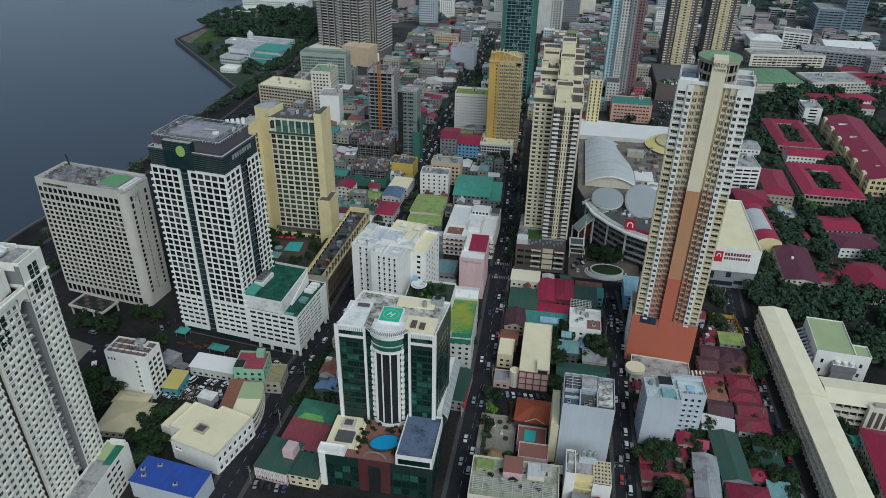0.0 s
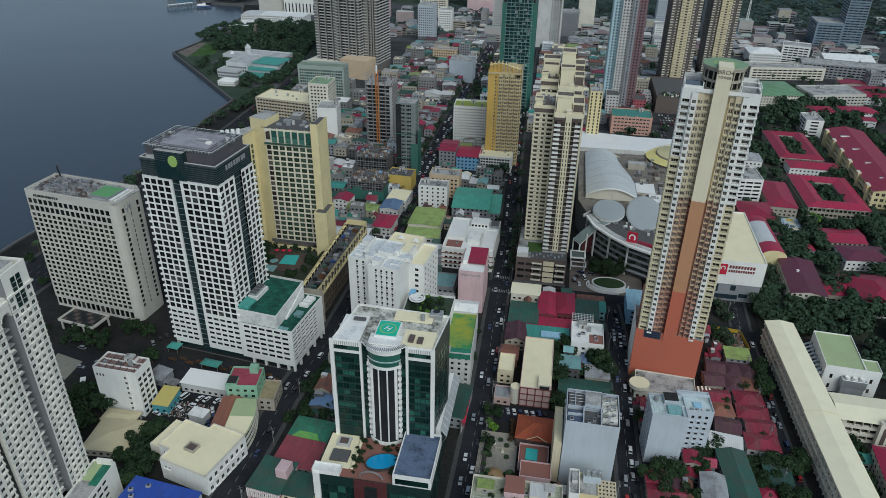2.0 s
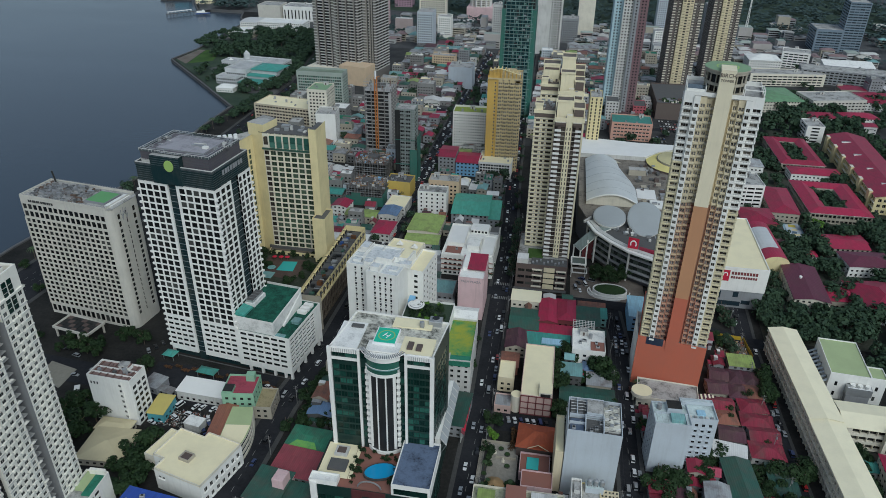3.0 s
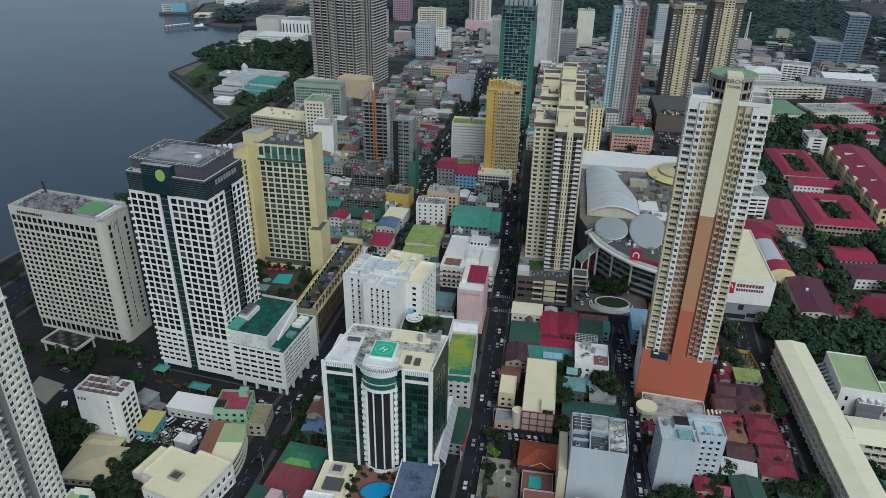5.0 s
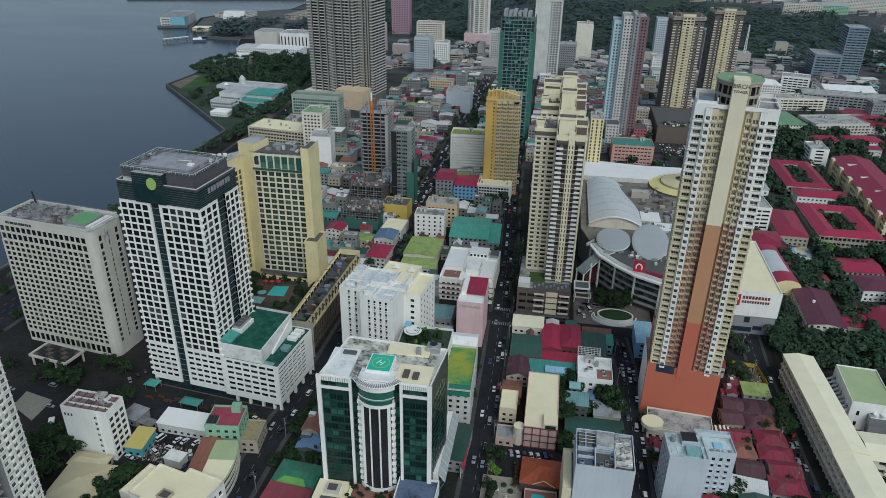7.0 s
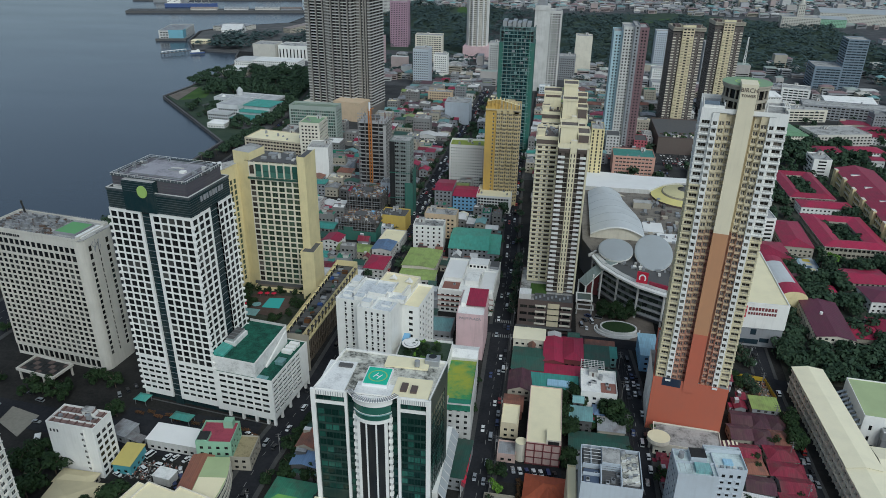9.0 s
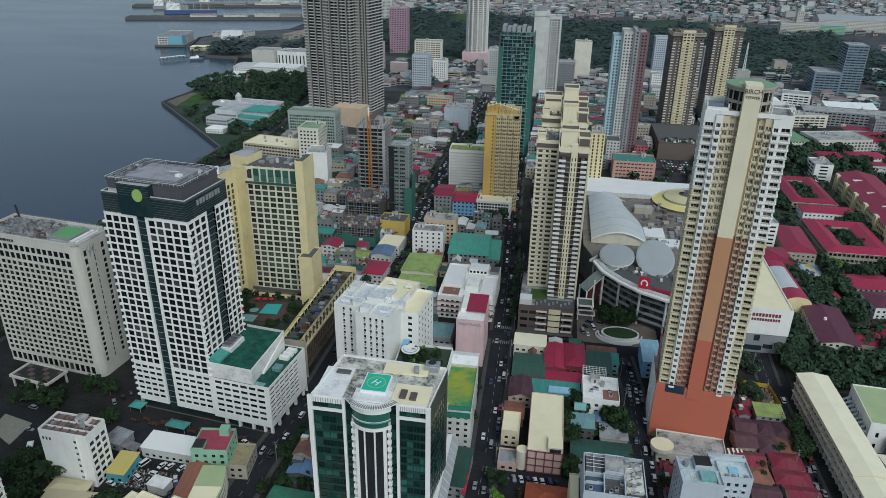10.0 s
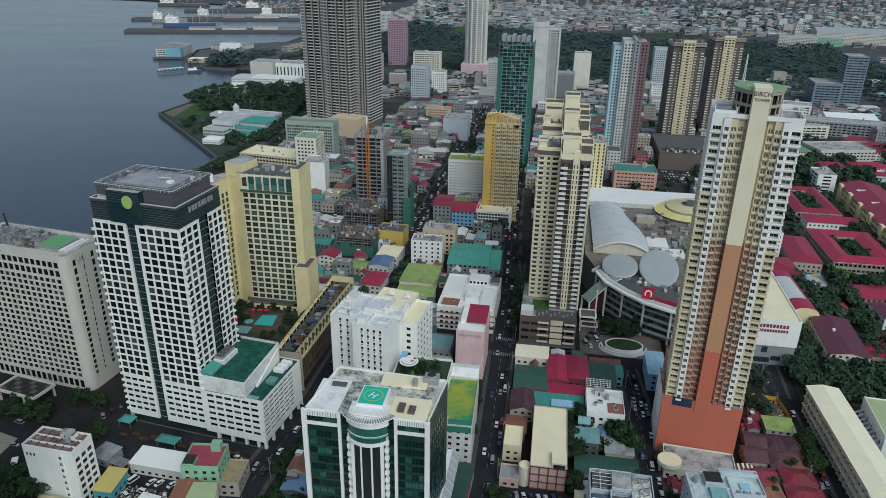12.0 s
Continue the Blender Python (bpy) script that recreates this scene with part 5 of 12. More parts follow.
for i in range(13):
    g = Geo()
    for k in range(60):
        a, b, c = rh.uniform(0, 4.5), rh.uniform(0, 1.6), rh.uniform(0.2, 1.1)
        s = rh.uniform(0.2, 0.5)
        g.face([(a - s, b, c), (a, b - s, c + rh.uniform(-0.2, 0.3)), (a + s, b, c), (a, b + s, c + rh.uniform(-0.2, 0.3))], HEDGE)
    whole("hedge", g, "reddish clipped hedge in the hotel forecourt", "hedge", -190 + i * 4.9, 271.5 - i * 0.45 + (i % 2) * 2.2, 0.05, -6, "forecourt hedges")

# ---- yellow hotel with a garden podium ----
GL_TINT = glass("pale_green_glass", (0.03, 0.09, 0.07), (0.10, 0.22, 0.17), 0.6, 0.1)
dia = thing("yellow_hotel", "pale yellow hotel tower with green window bays over a garden podium", "hotel", -176, 383, 0, -1)
g, holes = Geo(), []
YW = YELLOW
zs = [(15.8 + i * 3.4, 15.8 + i * 3.4 + 2.7) for i in range(19)] + [(83.2, 88.6)]
facade(g, (7.6, 0), (33.8, 0), 11, 91, [(0.55 + i * 4.3, 4.1 + i * 4.3) for i in range(6)], zs, paint("pale_straw_render", (0.76, 0.71, 0.53), stain=0.2, streak=0.3), 0.35, holes)
facade(g, (33.8, -2.5), (38.4, -2.5), 11, 96, [], [], YW, 0.3, holes)
facade(g, (38.4, -2.5), (38.4, 14), 11, 96, [], [], YW, 0.3, holes)
facade(g, (38.4, 14), (0, 20), 0, 91, bays(38, 3.2, 2.0), zs[:19], YW, 0.4, holes)
facade(g, (33.8, 0), (33.8, -2.5), 11, 96, [], [], YW, 0.3, holes)
facade(g, (-4, 3), (4, 0), 11, 94, [], [], YW, 0.3, holes)
facade(g, (-10, -26), (-4, 3), 11, 88, [(1.0 + i * 3.4, 3.2 + i * 3.4) for i in range(8)], zs[:19], YW, 0.4, holes)
facade(g, (-26, -20), (-10, -26), 0, 88, [(2, 4.2), (6, 8.2), (10, 12.2)], zs[:19], YW, 0.4, holes)
facade(g, (0, 20), (-26, -20), 0, 88, bays(45, 3.4, 2.2), zs[:19], YW, 0.4, holes)
part("wall", g, dia)
windows(dia, holes, GL_OLIVE, paint("olive_frames", (0.17, 0.19, 0.135), stain=0.2), 280, 1)
g = Geo()
for z0, z1 in zs[:19]:
    for i in range(6):
        g.box(8.1 + i * 4.3, -0.32, z1 + 0.05, 11.7 + i * 4.3, -0.02, z1 + 0.4, PALE)
part("lintels", g, dia, "pale lintel ledges over the bays", "stuff")
g, holes = Geo(), []
facade(g, (4, 0), (7.6, 0), 11, 91, [(0.3, 3.2)], zs, PALE, 0.45, holes)
part("recessed_bay", g, dia)
windows(dia, holes, GL_BROWN, BROWN, 40, 1, name="bay_window")
g = Geo()
for i in range(6):
    g.box(8.4 + i * 4.3, -0.5, 82.0, 11.5 + i * 4.3, -0.05, 85.2, GL_TINT)
    g.box(8.4 + i * 4.3, -0.5, 85.5, 11.5 + i * 4.3, -0.05, 89.2, GL_TINT)
each("tall_window", g, dia, "tall green-tinted top-floor window")
g = Geo()
g.box(3.4, -0.9, 80.6, 33.7, 0.0, 81.6, GREENSHEET)
g.box(1.0, -0.75, 13.6, 33.7, 0.2, 15.4, DARKCONC)
for i in range(7):
    g.box(7.42 + i * 4.3, -0.55, 15.6, 8.02 + i * 4.3, 0.0, 90.8, PALE)
each("band", g, dia)
g = Geo()
g.prism([(4, 0), (33.8, 0), (33.8, 14.5), (0, 20), (-4, 3)], 90.4, 91.0, DARKCONC)
g.prism([(34.1, -2.2), (38.1, -2.2), (38.1, 13.6), (34.1, 13.6)], 94, 95, DARKCONC)
g.prism([(-4, 3), (0, 20), (-26, -20), (-10, -26)], 87.4, 88, ROOFCONC)
g.prism([(-6, 3), (5, 0), (8, 14), (-2, 18)], 88, 95.5, YW, ROOFCONC)
part("roof", g, dia)
g = Geo()
for x, y, w_, d_, h_ in ((10, 4, 3, 2, 1.3), (16, 5, 2.4, 2, 1.8), (24, 6, 3, 2, 1.0), (12, 10, 5, 3, 1.6), (24, 11, 2, 2, 1.4), (19, 7, 1.4, 1.4, 2.6), (28, 4, 1.5, 3, 0.9)):
    g.bevelled(x, y, 91, x + w_, y + d_, 91 + h_, 0.15, rr.choice((WHITE2, STEEL, GREYWALL)))
for i in range(4):
    g.tube(-16 + i * 2.6, -14 + i * 1.6, 88, 92, 1.1, 1.1, 14, BRIGHTWHITE)
each("roof_plant", g, dia, "white roof tanks and plant")
# right shoulder and podium
shell(dia, 34.5, -9, 0, 42.5, 6, 41, YW, cap=6, sides="", roof=DARKCONC, parapet=1.0, name="shoulder_wall")
shell(dia, 2, -4, 0, 37, 0.0, 13.5, YW, bay=3.2, width=1.5, step=4.6, sill=1.2, height=2.4, cap=30, sides="f", parapet=0.3, roof=SOIL, name="base_wall")
g, holes = Geo(), []
px0, px1, py0, py1 = 44.5, 57.5, -62, 24
pz = [(13.0, 20.3)]
facade(g, (px0, py0), (px1, py0), 0, 22, [], [], BEIGE, 0.4, holes)
UMBER = paint("umber_stone", (0.12, 0.095, 0.07), stain=0.4, streak=0.6)
facade(g, (px1 - 3.5, py0), (px1, py1), 0, 13.2, bays(86, 2.45, 1.6, 0.4), [(1.5, 5.6), (6.4, 12.4)], UMBER, 0.5, holes)
facade(g, (px1 - 3.5, py0), (px1, py1), 13.2, 22, bays(86, 4.9, 4.1, 0.5), [(14.2, 20.2)], YW, 0.9, holes)
facade(g, (px1, py1), (px0, py1), 0, 22, [], [], YW, 0.4, holes)
facade(g, (px0, py1), (px0 - 1, py0), 9, 22, bays(86, 4.9, 4.1, 0.5), [(13.6, 20.2)], YW, 0.9, holes)
g.prism([(px0 - 1, py0), (px1 - 3.5, py0), (px1, py1), (px0, py1)], 17.6, 18.2, DARKCONC)
part("podium_wall", g, dia)
windows(dia, holes, GL_DARK, BROWN, 40, 1, name="podium_opening")
g = Geo()
for i in range(26):
    x, y = 46 + rr.random() * 6, -58 + i * 3.1
    g.bevelled(x, y, 18.2, x + 1.5 + rr.random() * 2, y + 1.2 + rr.random() * 1.6, 19.2 + rr.random() * 1.5, 0.1, rr.choice((STEEL, GREYWALL, BLACK, BLACK, HEDGE, paint("tarp_blue", (0.03, 0.08, 0.25)), GREENSHEET)))
for i in range(12):
    g.bar((44.5, -60 + i * 7, 21.6), (54.5 + i * 0.27, -60 + i * 7, 21.6), 0.25, BLACK)
part("podium_plant", g, dia, "plant and ducts in the podium's open top")
g = Geo()
g.prism([(-20, -52), (43, -60), (44, 0), (-4, 0)], 0, 11.4, BEIGE, paint("garden_soil", (0.03, 0.04, 0.025), stain=0.5, streak=0, size=0.4))
g.prism([(14.5, -24), (25, -23.4), (23.6, -11.6), (14.8, -13)], 11.4, 11.7, KERB, POOLTEAL)
g.tube(10.6, -21.5, 11.4, 11.9, 2.6, 2.6, 18, KERB, PALETEAL)
g.prism([(2, -29), (30, -33), (29, -8.5), (4, -9)], 11.4, 11.5, paint("red_terrace_tiles", (0.085, 0.055, 0.045), stain=0.5, streak=0, size=0.4))
g.prism([(4, -33), (15, -33.6), (15, -26.5), (6, -26)], 11.5, 11.62, PALETEAL)
part("garden_deck", g, dia, "planted podium garden with a teal pool")
for i, (x, y) in enumerate(((8.3, -11.5), (12.4, -11), (16.3, -10.5), (3.2, -21.7), (4.2, -25))):
    u = thing("parasol", "red garden parasol on the pool deck", "parasol", -176 + x, 383 + y, 11.5, group="pool parasols")
    g = Geo()
    g.tube(0, 0, 0, 2.4, 0.06, 0.06, 6, STEEL)
    part("pole", g, u)
    g = Geo()
    g.tube(0, 0, 2.1, 2.9, 1.6, 0.1, 10, LOGORED)
    part("shade", g, u)

# ---- near white twin-winged tower ----
adm = thing("white_residential_tower", "tall white residential tower with a deep arched recess", "apartment tower", -172.3, 167, 0, 92)
g, holes = Geo(), []
# grey for the recess walls: the shade inside is put into the colour
SHADOWGREY = paint("shaded_recess_render", (0.22, 0.225, 0.23), stain=0.4, streak=0.9)
WARMWHITE = paint("warm_white_render", (0.88, 0.85, 0.75), stain=0.22, streak=0.35)
zs = [(17.35 + i * 3.05, 17.35 + i * 3.05 + 1.7) for i in range(32)]
# the face towards the street: wing, recess, wing
facade(g, (-14.4, 0.8), (0.4, 0.8), 0, 104, [(0.8 + i * 2.85, 2.6 + i * 2.85) for i in range(5)], zs[:28], WARMWHITE, 0.3, holes)
facade(g, (5.2, 0), (17, 0), 0, 113, [(0.8 + i * 2.85, 2.6 + i * 2.85) for i in range(4)], zs[:29], WARMWHITE, 0.3, holes)
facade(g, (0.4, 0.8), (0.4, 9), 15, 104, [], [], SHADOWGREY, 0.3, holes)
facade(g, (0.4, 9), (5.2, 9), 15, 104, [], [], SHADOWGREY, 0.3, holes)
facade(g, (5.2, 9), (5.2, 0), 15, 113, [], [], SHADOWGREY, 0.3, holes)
facade(g, (17, 0), (17, 17), 0, 113, [(0.9 + i * 4.0, 3.6 + i * 4.0) for i in range(4)], zs[:31], WARMWHITE, 0.3, holes)
facade(g, (17, 17), (-40, 17), 0, 104, bays(57, 3.4, 2), zs[:28], WARMWHITE, 0.4, holes)
facade(g, (-17.4, 2.6), (-14.4, 2.6), 0, 100, [], [], DARKCONC, 0.3, holes)
facade(g, (-14.4, 2.6), (-14.4, 0.8), 0, 104, [], [], WARMWHITE, 0.3, holes)
facade(g, (-40, 0.8), (-17.4, 0.8), 0, 100, [(0.9 + i * 2.8, 2.7 + i * 2.8) for i in range(8)], zs[:27], WARMWHITE, 0.3, holes)
facade(g, (-17.4, 0.8), (-17.4, 2.6), 0, 100, [], [], WARMWHITE, 0.3, holes)
facade(g, (-40, 17), (-40, 0.8), 0, 100, bays(16, 3.3, 2), zs[:27], WARMWHITE, 0.4, holes)
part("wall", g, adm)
windows(adm, holes, GL_SOFT, WHITE2, 300, 1, True)
g = Geo()
for z0, z1 in zs[:27]:
    for x0, y0, cols in ((-14.4, 0.8, (1, 2, 3)), (5.2, 0.0, (1, 2)), (-40, 0.8, (1, 3, 5, 7))):
        for i in cols:
            xa = x0 + 0.65 + i * 2.85
            g.prism([(xa, y0 - 0.02), (xa + 0.25, y0 - 0.75), (xa + 1.85, y0 - 0.75), (xa + 2.1, y0 - 0.02)], z0 - 0.3, z0 + 0.5, WARMWHITE)
part("bay_fronts", g, adm, "shallow bowed balcony fronts", "stuff")
# arch over the recess
g = Geo()
n_ = 10
for k in range(n_):
    a0, a1 = math.pi * k / n_, math.pi * (k + 1) / n_
    p0, p1 = (2.8 - 2.4 * math.cos(a0), 98.6 + 2.4 * math.sin(a0)), (2.8 - 2.4 * math.cos(a1), 98.6 + 2.4 * math.sin(a1))
    g.face([(p0[0], 0.3, p0[1]), (p1[0], 0.3, p1[1]), (p1[0], 0.3, 103), (p0[0], 0.3, 103)][::-1], WARMWHITE)
    g.face([(p0[0], 0.3, p0[1]), (p0[0], 9, p0[1]), (p1[0], 9, p1[1]), (p1[0], 0.3, p1[1])], WARMWHITE)
g.box(0.0, 0.3, 103, 5.2, 9, 104, WARMWHITE)
part("arch", g, adm, "white round arch over the recess")
g = Geo()
g.box(-14.8, 0.1, 103.4, 5.2, 1.2, 104.6, WARMWHITE)
g.box(4.9, -0.6, 105.0, 17.5, 0.0, 105.8, WARMWHITE)
g.box(17.0, -0.6, 105.0, 17.6, 17, 105.8, WARMWHITE)
each("cornice", g, adm)
g = Geo()
for z0, z1 in zs[:28]:
    g.box(-14.5, 0.55, z0 - 0.32, 0.5, 0.8, z0 - 0.06, WHITE2)
    g.box(5.1, -0.25, z0 - 0.32, 17.2, 0.0, z0 - 0.06, WHITE2)
each("ledge", g, adm, "thin storey ledge")
g = Geo()
for z0, _ in zs[:26]:
    g.box(0.4, 3.0, z0 - 0.9, 5.2, 9, z0 - 0.55, WHITE2)
    g.box(0.4, 3.0, z0 - 0.55, 2.4, 3.2, z0 + 0.35, WHITE2)
part("recess_floors", g, adm, "pale floor edges in the recess", "stuff")
g = Geo()
for i in range(8):
    g.box(-0.2, 0.1, 22 + i * 9.3, 1.6, 0.9, 22.5 + i * 9.3, WARMWHITE)
each("tie_beam", g, adm)
g = Geo()
for i in range(31):
    for j in range(3):
        g.box(-17.2 + j * 0.95, 2.3, 16 + i * 2.7, -16.5 + j * 0.95, 2.6, 18.0 + i * 2.7, BLACK)
part("vent_grilles", g, adm, "dark vent grilles in the shaft", "stuff")
g = Geo()
for x0, x1, z0, z1 in ((8.6, 10.4, 99.5, 111), (11.2, 13.0, 99.5, 111), (-11.6, -9.6, 90, 101), (-8.8, -6.8, 90, 101)):
    y = 0 if x0 > 0 else 0.8
    g.box(x0, y - 0.28, z0, x1, y - 0.02, z1, GL_GREEN)
    for k in range(6):
        z = z0 + k * (z1 - z0) / 6
        g.box(x0, y - 0.34, z, x1, y - 0.28, z + 0.15, WHITE2)
part("green_bay_window", g, adm, "tall green glazed bay windows", "stuff")
g = Geo()
g.box(5.6, 0.4, 110.4, 16.6, 16.6, 111, WHITE2, ROOFCONC)
part("roof", g, adm)
g = Geo()
g.box(-14.4, 1.2, 103.4, 5.0, 16.8, 104, WHITE2, ROOFCONC)
part("terrace_roof", g, adm)
g = Geo()
g.box(-39.8, 1, 99.4, -14.6, 16.8, 100, WHITE2, ROOFCONC)
part("low_roof", g, adm)
g = Geo()
g.ring(5.2, 0, 17, 17, 113, 114.0, 0.5, WARMWHITE)
g.ring(-14.4, 0.8, 5.2, 17, 104.6, 105.6, 0.4, WARMWHITE)
g.box(-12, 4, 104, 3, 16, 112, WARMWHITE, ROOFCONC)
g.ring(-12, 4, 3, 16, 112, 113, 0.4, WARMWHITE)
each("parapet", g, adm)
g = Geo()
g.box(5, 2, 111, 14, 7, 114.5, WARMWHITE, ROOFCONC)
g.box(6.4, 8, 111, 8.4, 12, 113.2, BEIGE, ROOFCONC)
for i in range(5):
    g.bar((4 + i * 2.8, 7.5, 115.4), (4 + i * 2.8, 15.5, 115.4), 0.25, WARMWHITE)
for x in (4, 15.2):
    for y in (7.5, 15.5):
        g.bar((x, y, 111), (x, y, 115.4), 0.3, WARMWHITE)
each("roof_room", g, adm)
g = Geo()
for x, y in ((10.0, 12), (14.5, 12.5), (-4, 12)):
    v, f = [], []
    for i in range(14):
        a = 2 * math.pi * i / 14
        z = 113.2 if x > 0 else 114.4
        v += [(x - 3.6, y + 1.7 * math.cos(a), z + 1.7 * math.sin(a)), (x, y + 1.7 * math.cos(a), z + 1.7 * math.sin(a))]
        j = (i + 1) % 14
        f.append((2 * i, 2 * j, 2 * j + 1, 2 * i + 1))
    f += [tuple(range(0, 28, 2)), tuple(range(1, 28, 2))]
    g.shared(v, f, BRIGHTWHITE)
each("roof_tank", g, adm, "white horizontal roof tank")
shell(adm, -40, -9, 0, 20, 0.4, 16.5, WARMWHITE, bay=3.6, width=2.2, step=3.3, sill=1.2, height=1.5, cap=40, sides="f", roof=ROOFCONC, parapet=1.2, name="podium_wall", front=[(43 + i * 3.4, 45.6 + i * 3.4) for i in range(3)])
g = Geo()
g.box(8, -8.6, 16.56, 19.6, -4.5, 17.0, GREENROOF)
g.box(10, -4.4, 16.56, 19.6, -0.3, 17.0, PALEGREENROOF)
g.box(18.4, -8.5, 17.0, 19.6, -2, 19.4, WARMWHITE)
each("podium_deck", g, adm, "green coated roof deck")

# ---- orange and cream balcony tower ----
bir = thing("balcony_tower", "tall cream and orange apartment tower with stacked balconies", "apartment tower", 49.3, 305, 0, -9)
bir.scale = (0.945, 1, 1)
W, D, PZ, TZ = 32.4, 26, 28.0, 150.0
g = Geo()
g.box(-1.0, 0, 0, W + 0.6, 44, PZ, ORANGE, ROOFCONC)
part("podium", g, bir, "plain orange rendered podium")
g, holes = Geo(), []
g.prism([(-1.1, 0.1), (-1.0, 24), (-3.4, 24)], 0, PZ, WHITE, ROOFCONC)
facade(g, (-3.6, 24), (-1.2, 0.1), 0, PZ + 1.2, bays(24, 3.0, 1.5), floors(5, PZ, 3.4, 1.0, 1.5), WHITE, 0.2, holes)
part("side_wall", g, bir, "white window wall of the podium")
windows(bir, holes, GL_GREY, WHITE2, 30, 1, name="podium_window")
g = Geo()
g.ring(-1.0, 0, W + 0.6, 44, PZ, PZ + 1.2, 0.4, ORANGE)
part("parapet", g, bir)
g = Geo()
g.box(3.2, -0.06, PZ - 2.6, 11.8, 0.6, PZ + 1.25, paint("dark_blue_screen", (0.015, 0.03, 0.06), stain=0.2))
part("deck_screen", g, bir, "dark blue screen on the deck edge")
g = Geo()
g.box(W - 3.5, 0.2, PZ, W + 0.4, 3.4, PZ + 1.3, GREYWALL)
part("deck_box", g, bir)
g, holes = Geo(), []
fz = [(PZ + 1.0 + i * 2.98, PZ + 1.0 + i * 2.98 + 1.55) for i in range(40)]
# plan of the face: corner bays, white balcony stacks, plain bays and the middle shaft
SEG = [(0.0, 4.4, 1.2, "corner"), (4.4, 7.0, 0.6, "stack"), (7.0, 9.6, 1.4, "plain"), (9.6, 11.9, 2.4, "plain"), (11.9, 13.0, 3.2, "slot"), (19.2, 20.3, 3.2, "slot"), (20.3, 22.6, 2.4, "plain"), (22.6, 25.4, 1.4, "plain"), (25.4, 28.0, 0.6, "stack"), (28.0, W, 1.2, "corner")]


def colour_bands(side, kind):
    if kind == "corner":
        cut = 121 if side == 0 else 102
        return [(PZ, cut, paint("pale_yellow_render", (0.74, 0.66, 0.44))), (cut, TZ, WHITE)]
    if kind == "stack":
        return [(PZ, TZ, WHITE)]
    return [(PZ, 54.5, paint("rose_render", (0.45, 0.21, 0.14))), (54.5, 102, paint("rose_tan_render", (0.44, 0.27, 0.18))), (102, TZ, paint("butter_render", (0.66, 0.57, 0.38)))]


for x0, x1, y, kind in SEG:
    side = 0 if x0 < 15 else 1
    for z0, z1, mt in colour_bands(side, kind):
        band = [q for q in fz if q[0] >= z0 and q[0] < z1]
        wd = x1 - x0
        xs = [(0.7, wd - 0.6)] if kind == "corner" else [] if kind == "slot" else [(0.5, wd - 0.5)] if kind == "stack" else [(0.4, 0.4 + (wd - 1.0) * 0.5), (0.6 + (wd - 1.0) * 0.5, wd - 0.4)]
        z0f = PZ if z0 == PZ else z0
        hi = [(a, min(b, z1 - 0.05)) for a, b in band]
        facade(g, (x0, y), (x1, y), z0f, z1, xs, hi, mt, 0.9 if kind == "corner" else 0.3, holes)
    for s, xx in ((0, x0), (1, x1)):
        for z0, z1, mt in colour_bands(side, kind):
            g.face([(xx, y, z0), (xx, 6, z0), (xx, 6, z1), (xx, y, z1)], mt)
LOWY, UPW = colour_bands(0, "corner")[0][2], WHITE
for xx, a, b, cut, s in ((0.0, (0.0, D), (0.0, 1.2), 121, 0), (W, (W, 1.2), (W, D), 102, 1)):
    for z0, z1, mt in ((PZ, cut, LOWY), (cut, TZ, UPW)):
        facade(g, a, b, z0, z1, bays(D - 1.2, 3.9, 2.4, 0.6), [q for q in fz if z0 <= q[0] < z1 - 2], mt, 0.6, holes)
facade(g, (W, D), (0, D), PZ, TZ, bays(W, 4, 2.2), fz, WHITE, 0.4, holes)
part("wall", g, bir)
windows(bir, holes, GL_BROWN, WHITE2, 120, 2)
g = Geo()
for z0, z1, mt in ((PZ - 4, 54.5, ORANGE), (54.5, 102, TAN), (102, 161.5, paint("butter_cream_render", (0.80, 0.72, 0.52), stain=0.15, streak=0.3))):
    g.box(13.0, -0.35, z0, 19.2, 9, z1, mt)
each("shaft", g, bir, "plain stretch of the middle shaft")
# balconies
gb = Geo()
gb.box(0, -1.05, 0, 2.4, 0, 0.16, WHITE)
gb.box(0, -1.05, 0.16, 2.4, -0.93, 0.95, WHITE)
gb.box(0, -0.93, 0.16, 0.1, 0, 0.95, WHITE)
gb.box(2.3, -0.93, 0.16, 2.4, 0, 0.95, WHITE)
BALC = gb.mesh("balcony")
gb = Geo()
LEDGES = []
for mt in (paint("salmon_front", (0.60, 0.36, 0.24), stain=0.2), paint("tan_front", (0.66, 0.50, 0.31), stain=0.2), CREAM):
    gb = Geo()
    gb.box(0, -0.6, 0, 2.15, 0, 0.12, mt)
    gb.box(0, -0.6, 0.12, 2.15, -0.5, 0.85, mt)
    gb.box(0, -0.5, 0.12, 0.08, 0, 0.85, mt)
    gb.box(2.07, -0.5, 0.12, 2.15, 0, 0.85, mt)
    LEDGES.append(gb.mesh("window_balcony"))
for i in range(40):
    z = PZ + 0.2 + i * 2.98
    for x in (4.5, 25.5):
        ob = part("balcony", BALC, bir)
        ob.matrix_basis = Matrix.Translation((x, 0.6, z))
    for x, y in ((7.3, 1.4), (9.8, 2.4), (20.5, 2.4), (22.9, 1.4)):
        ob = part("window_balcony", LEDGES[(z > 54) + (z > 102)], bir)
        ob.matrix_basis = Matrix.Translation((x, y, z))
g = Geo()
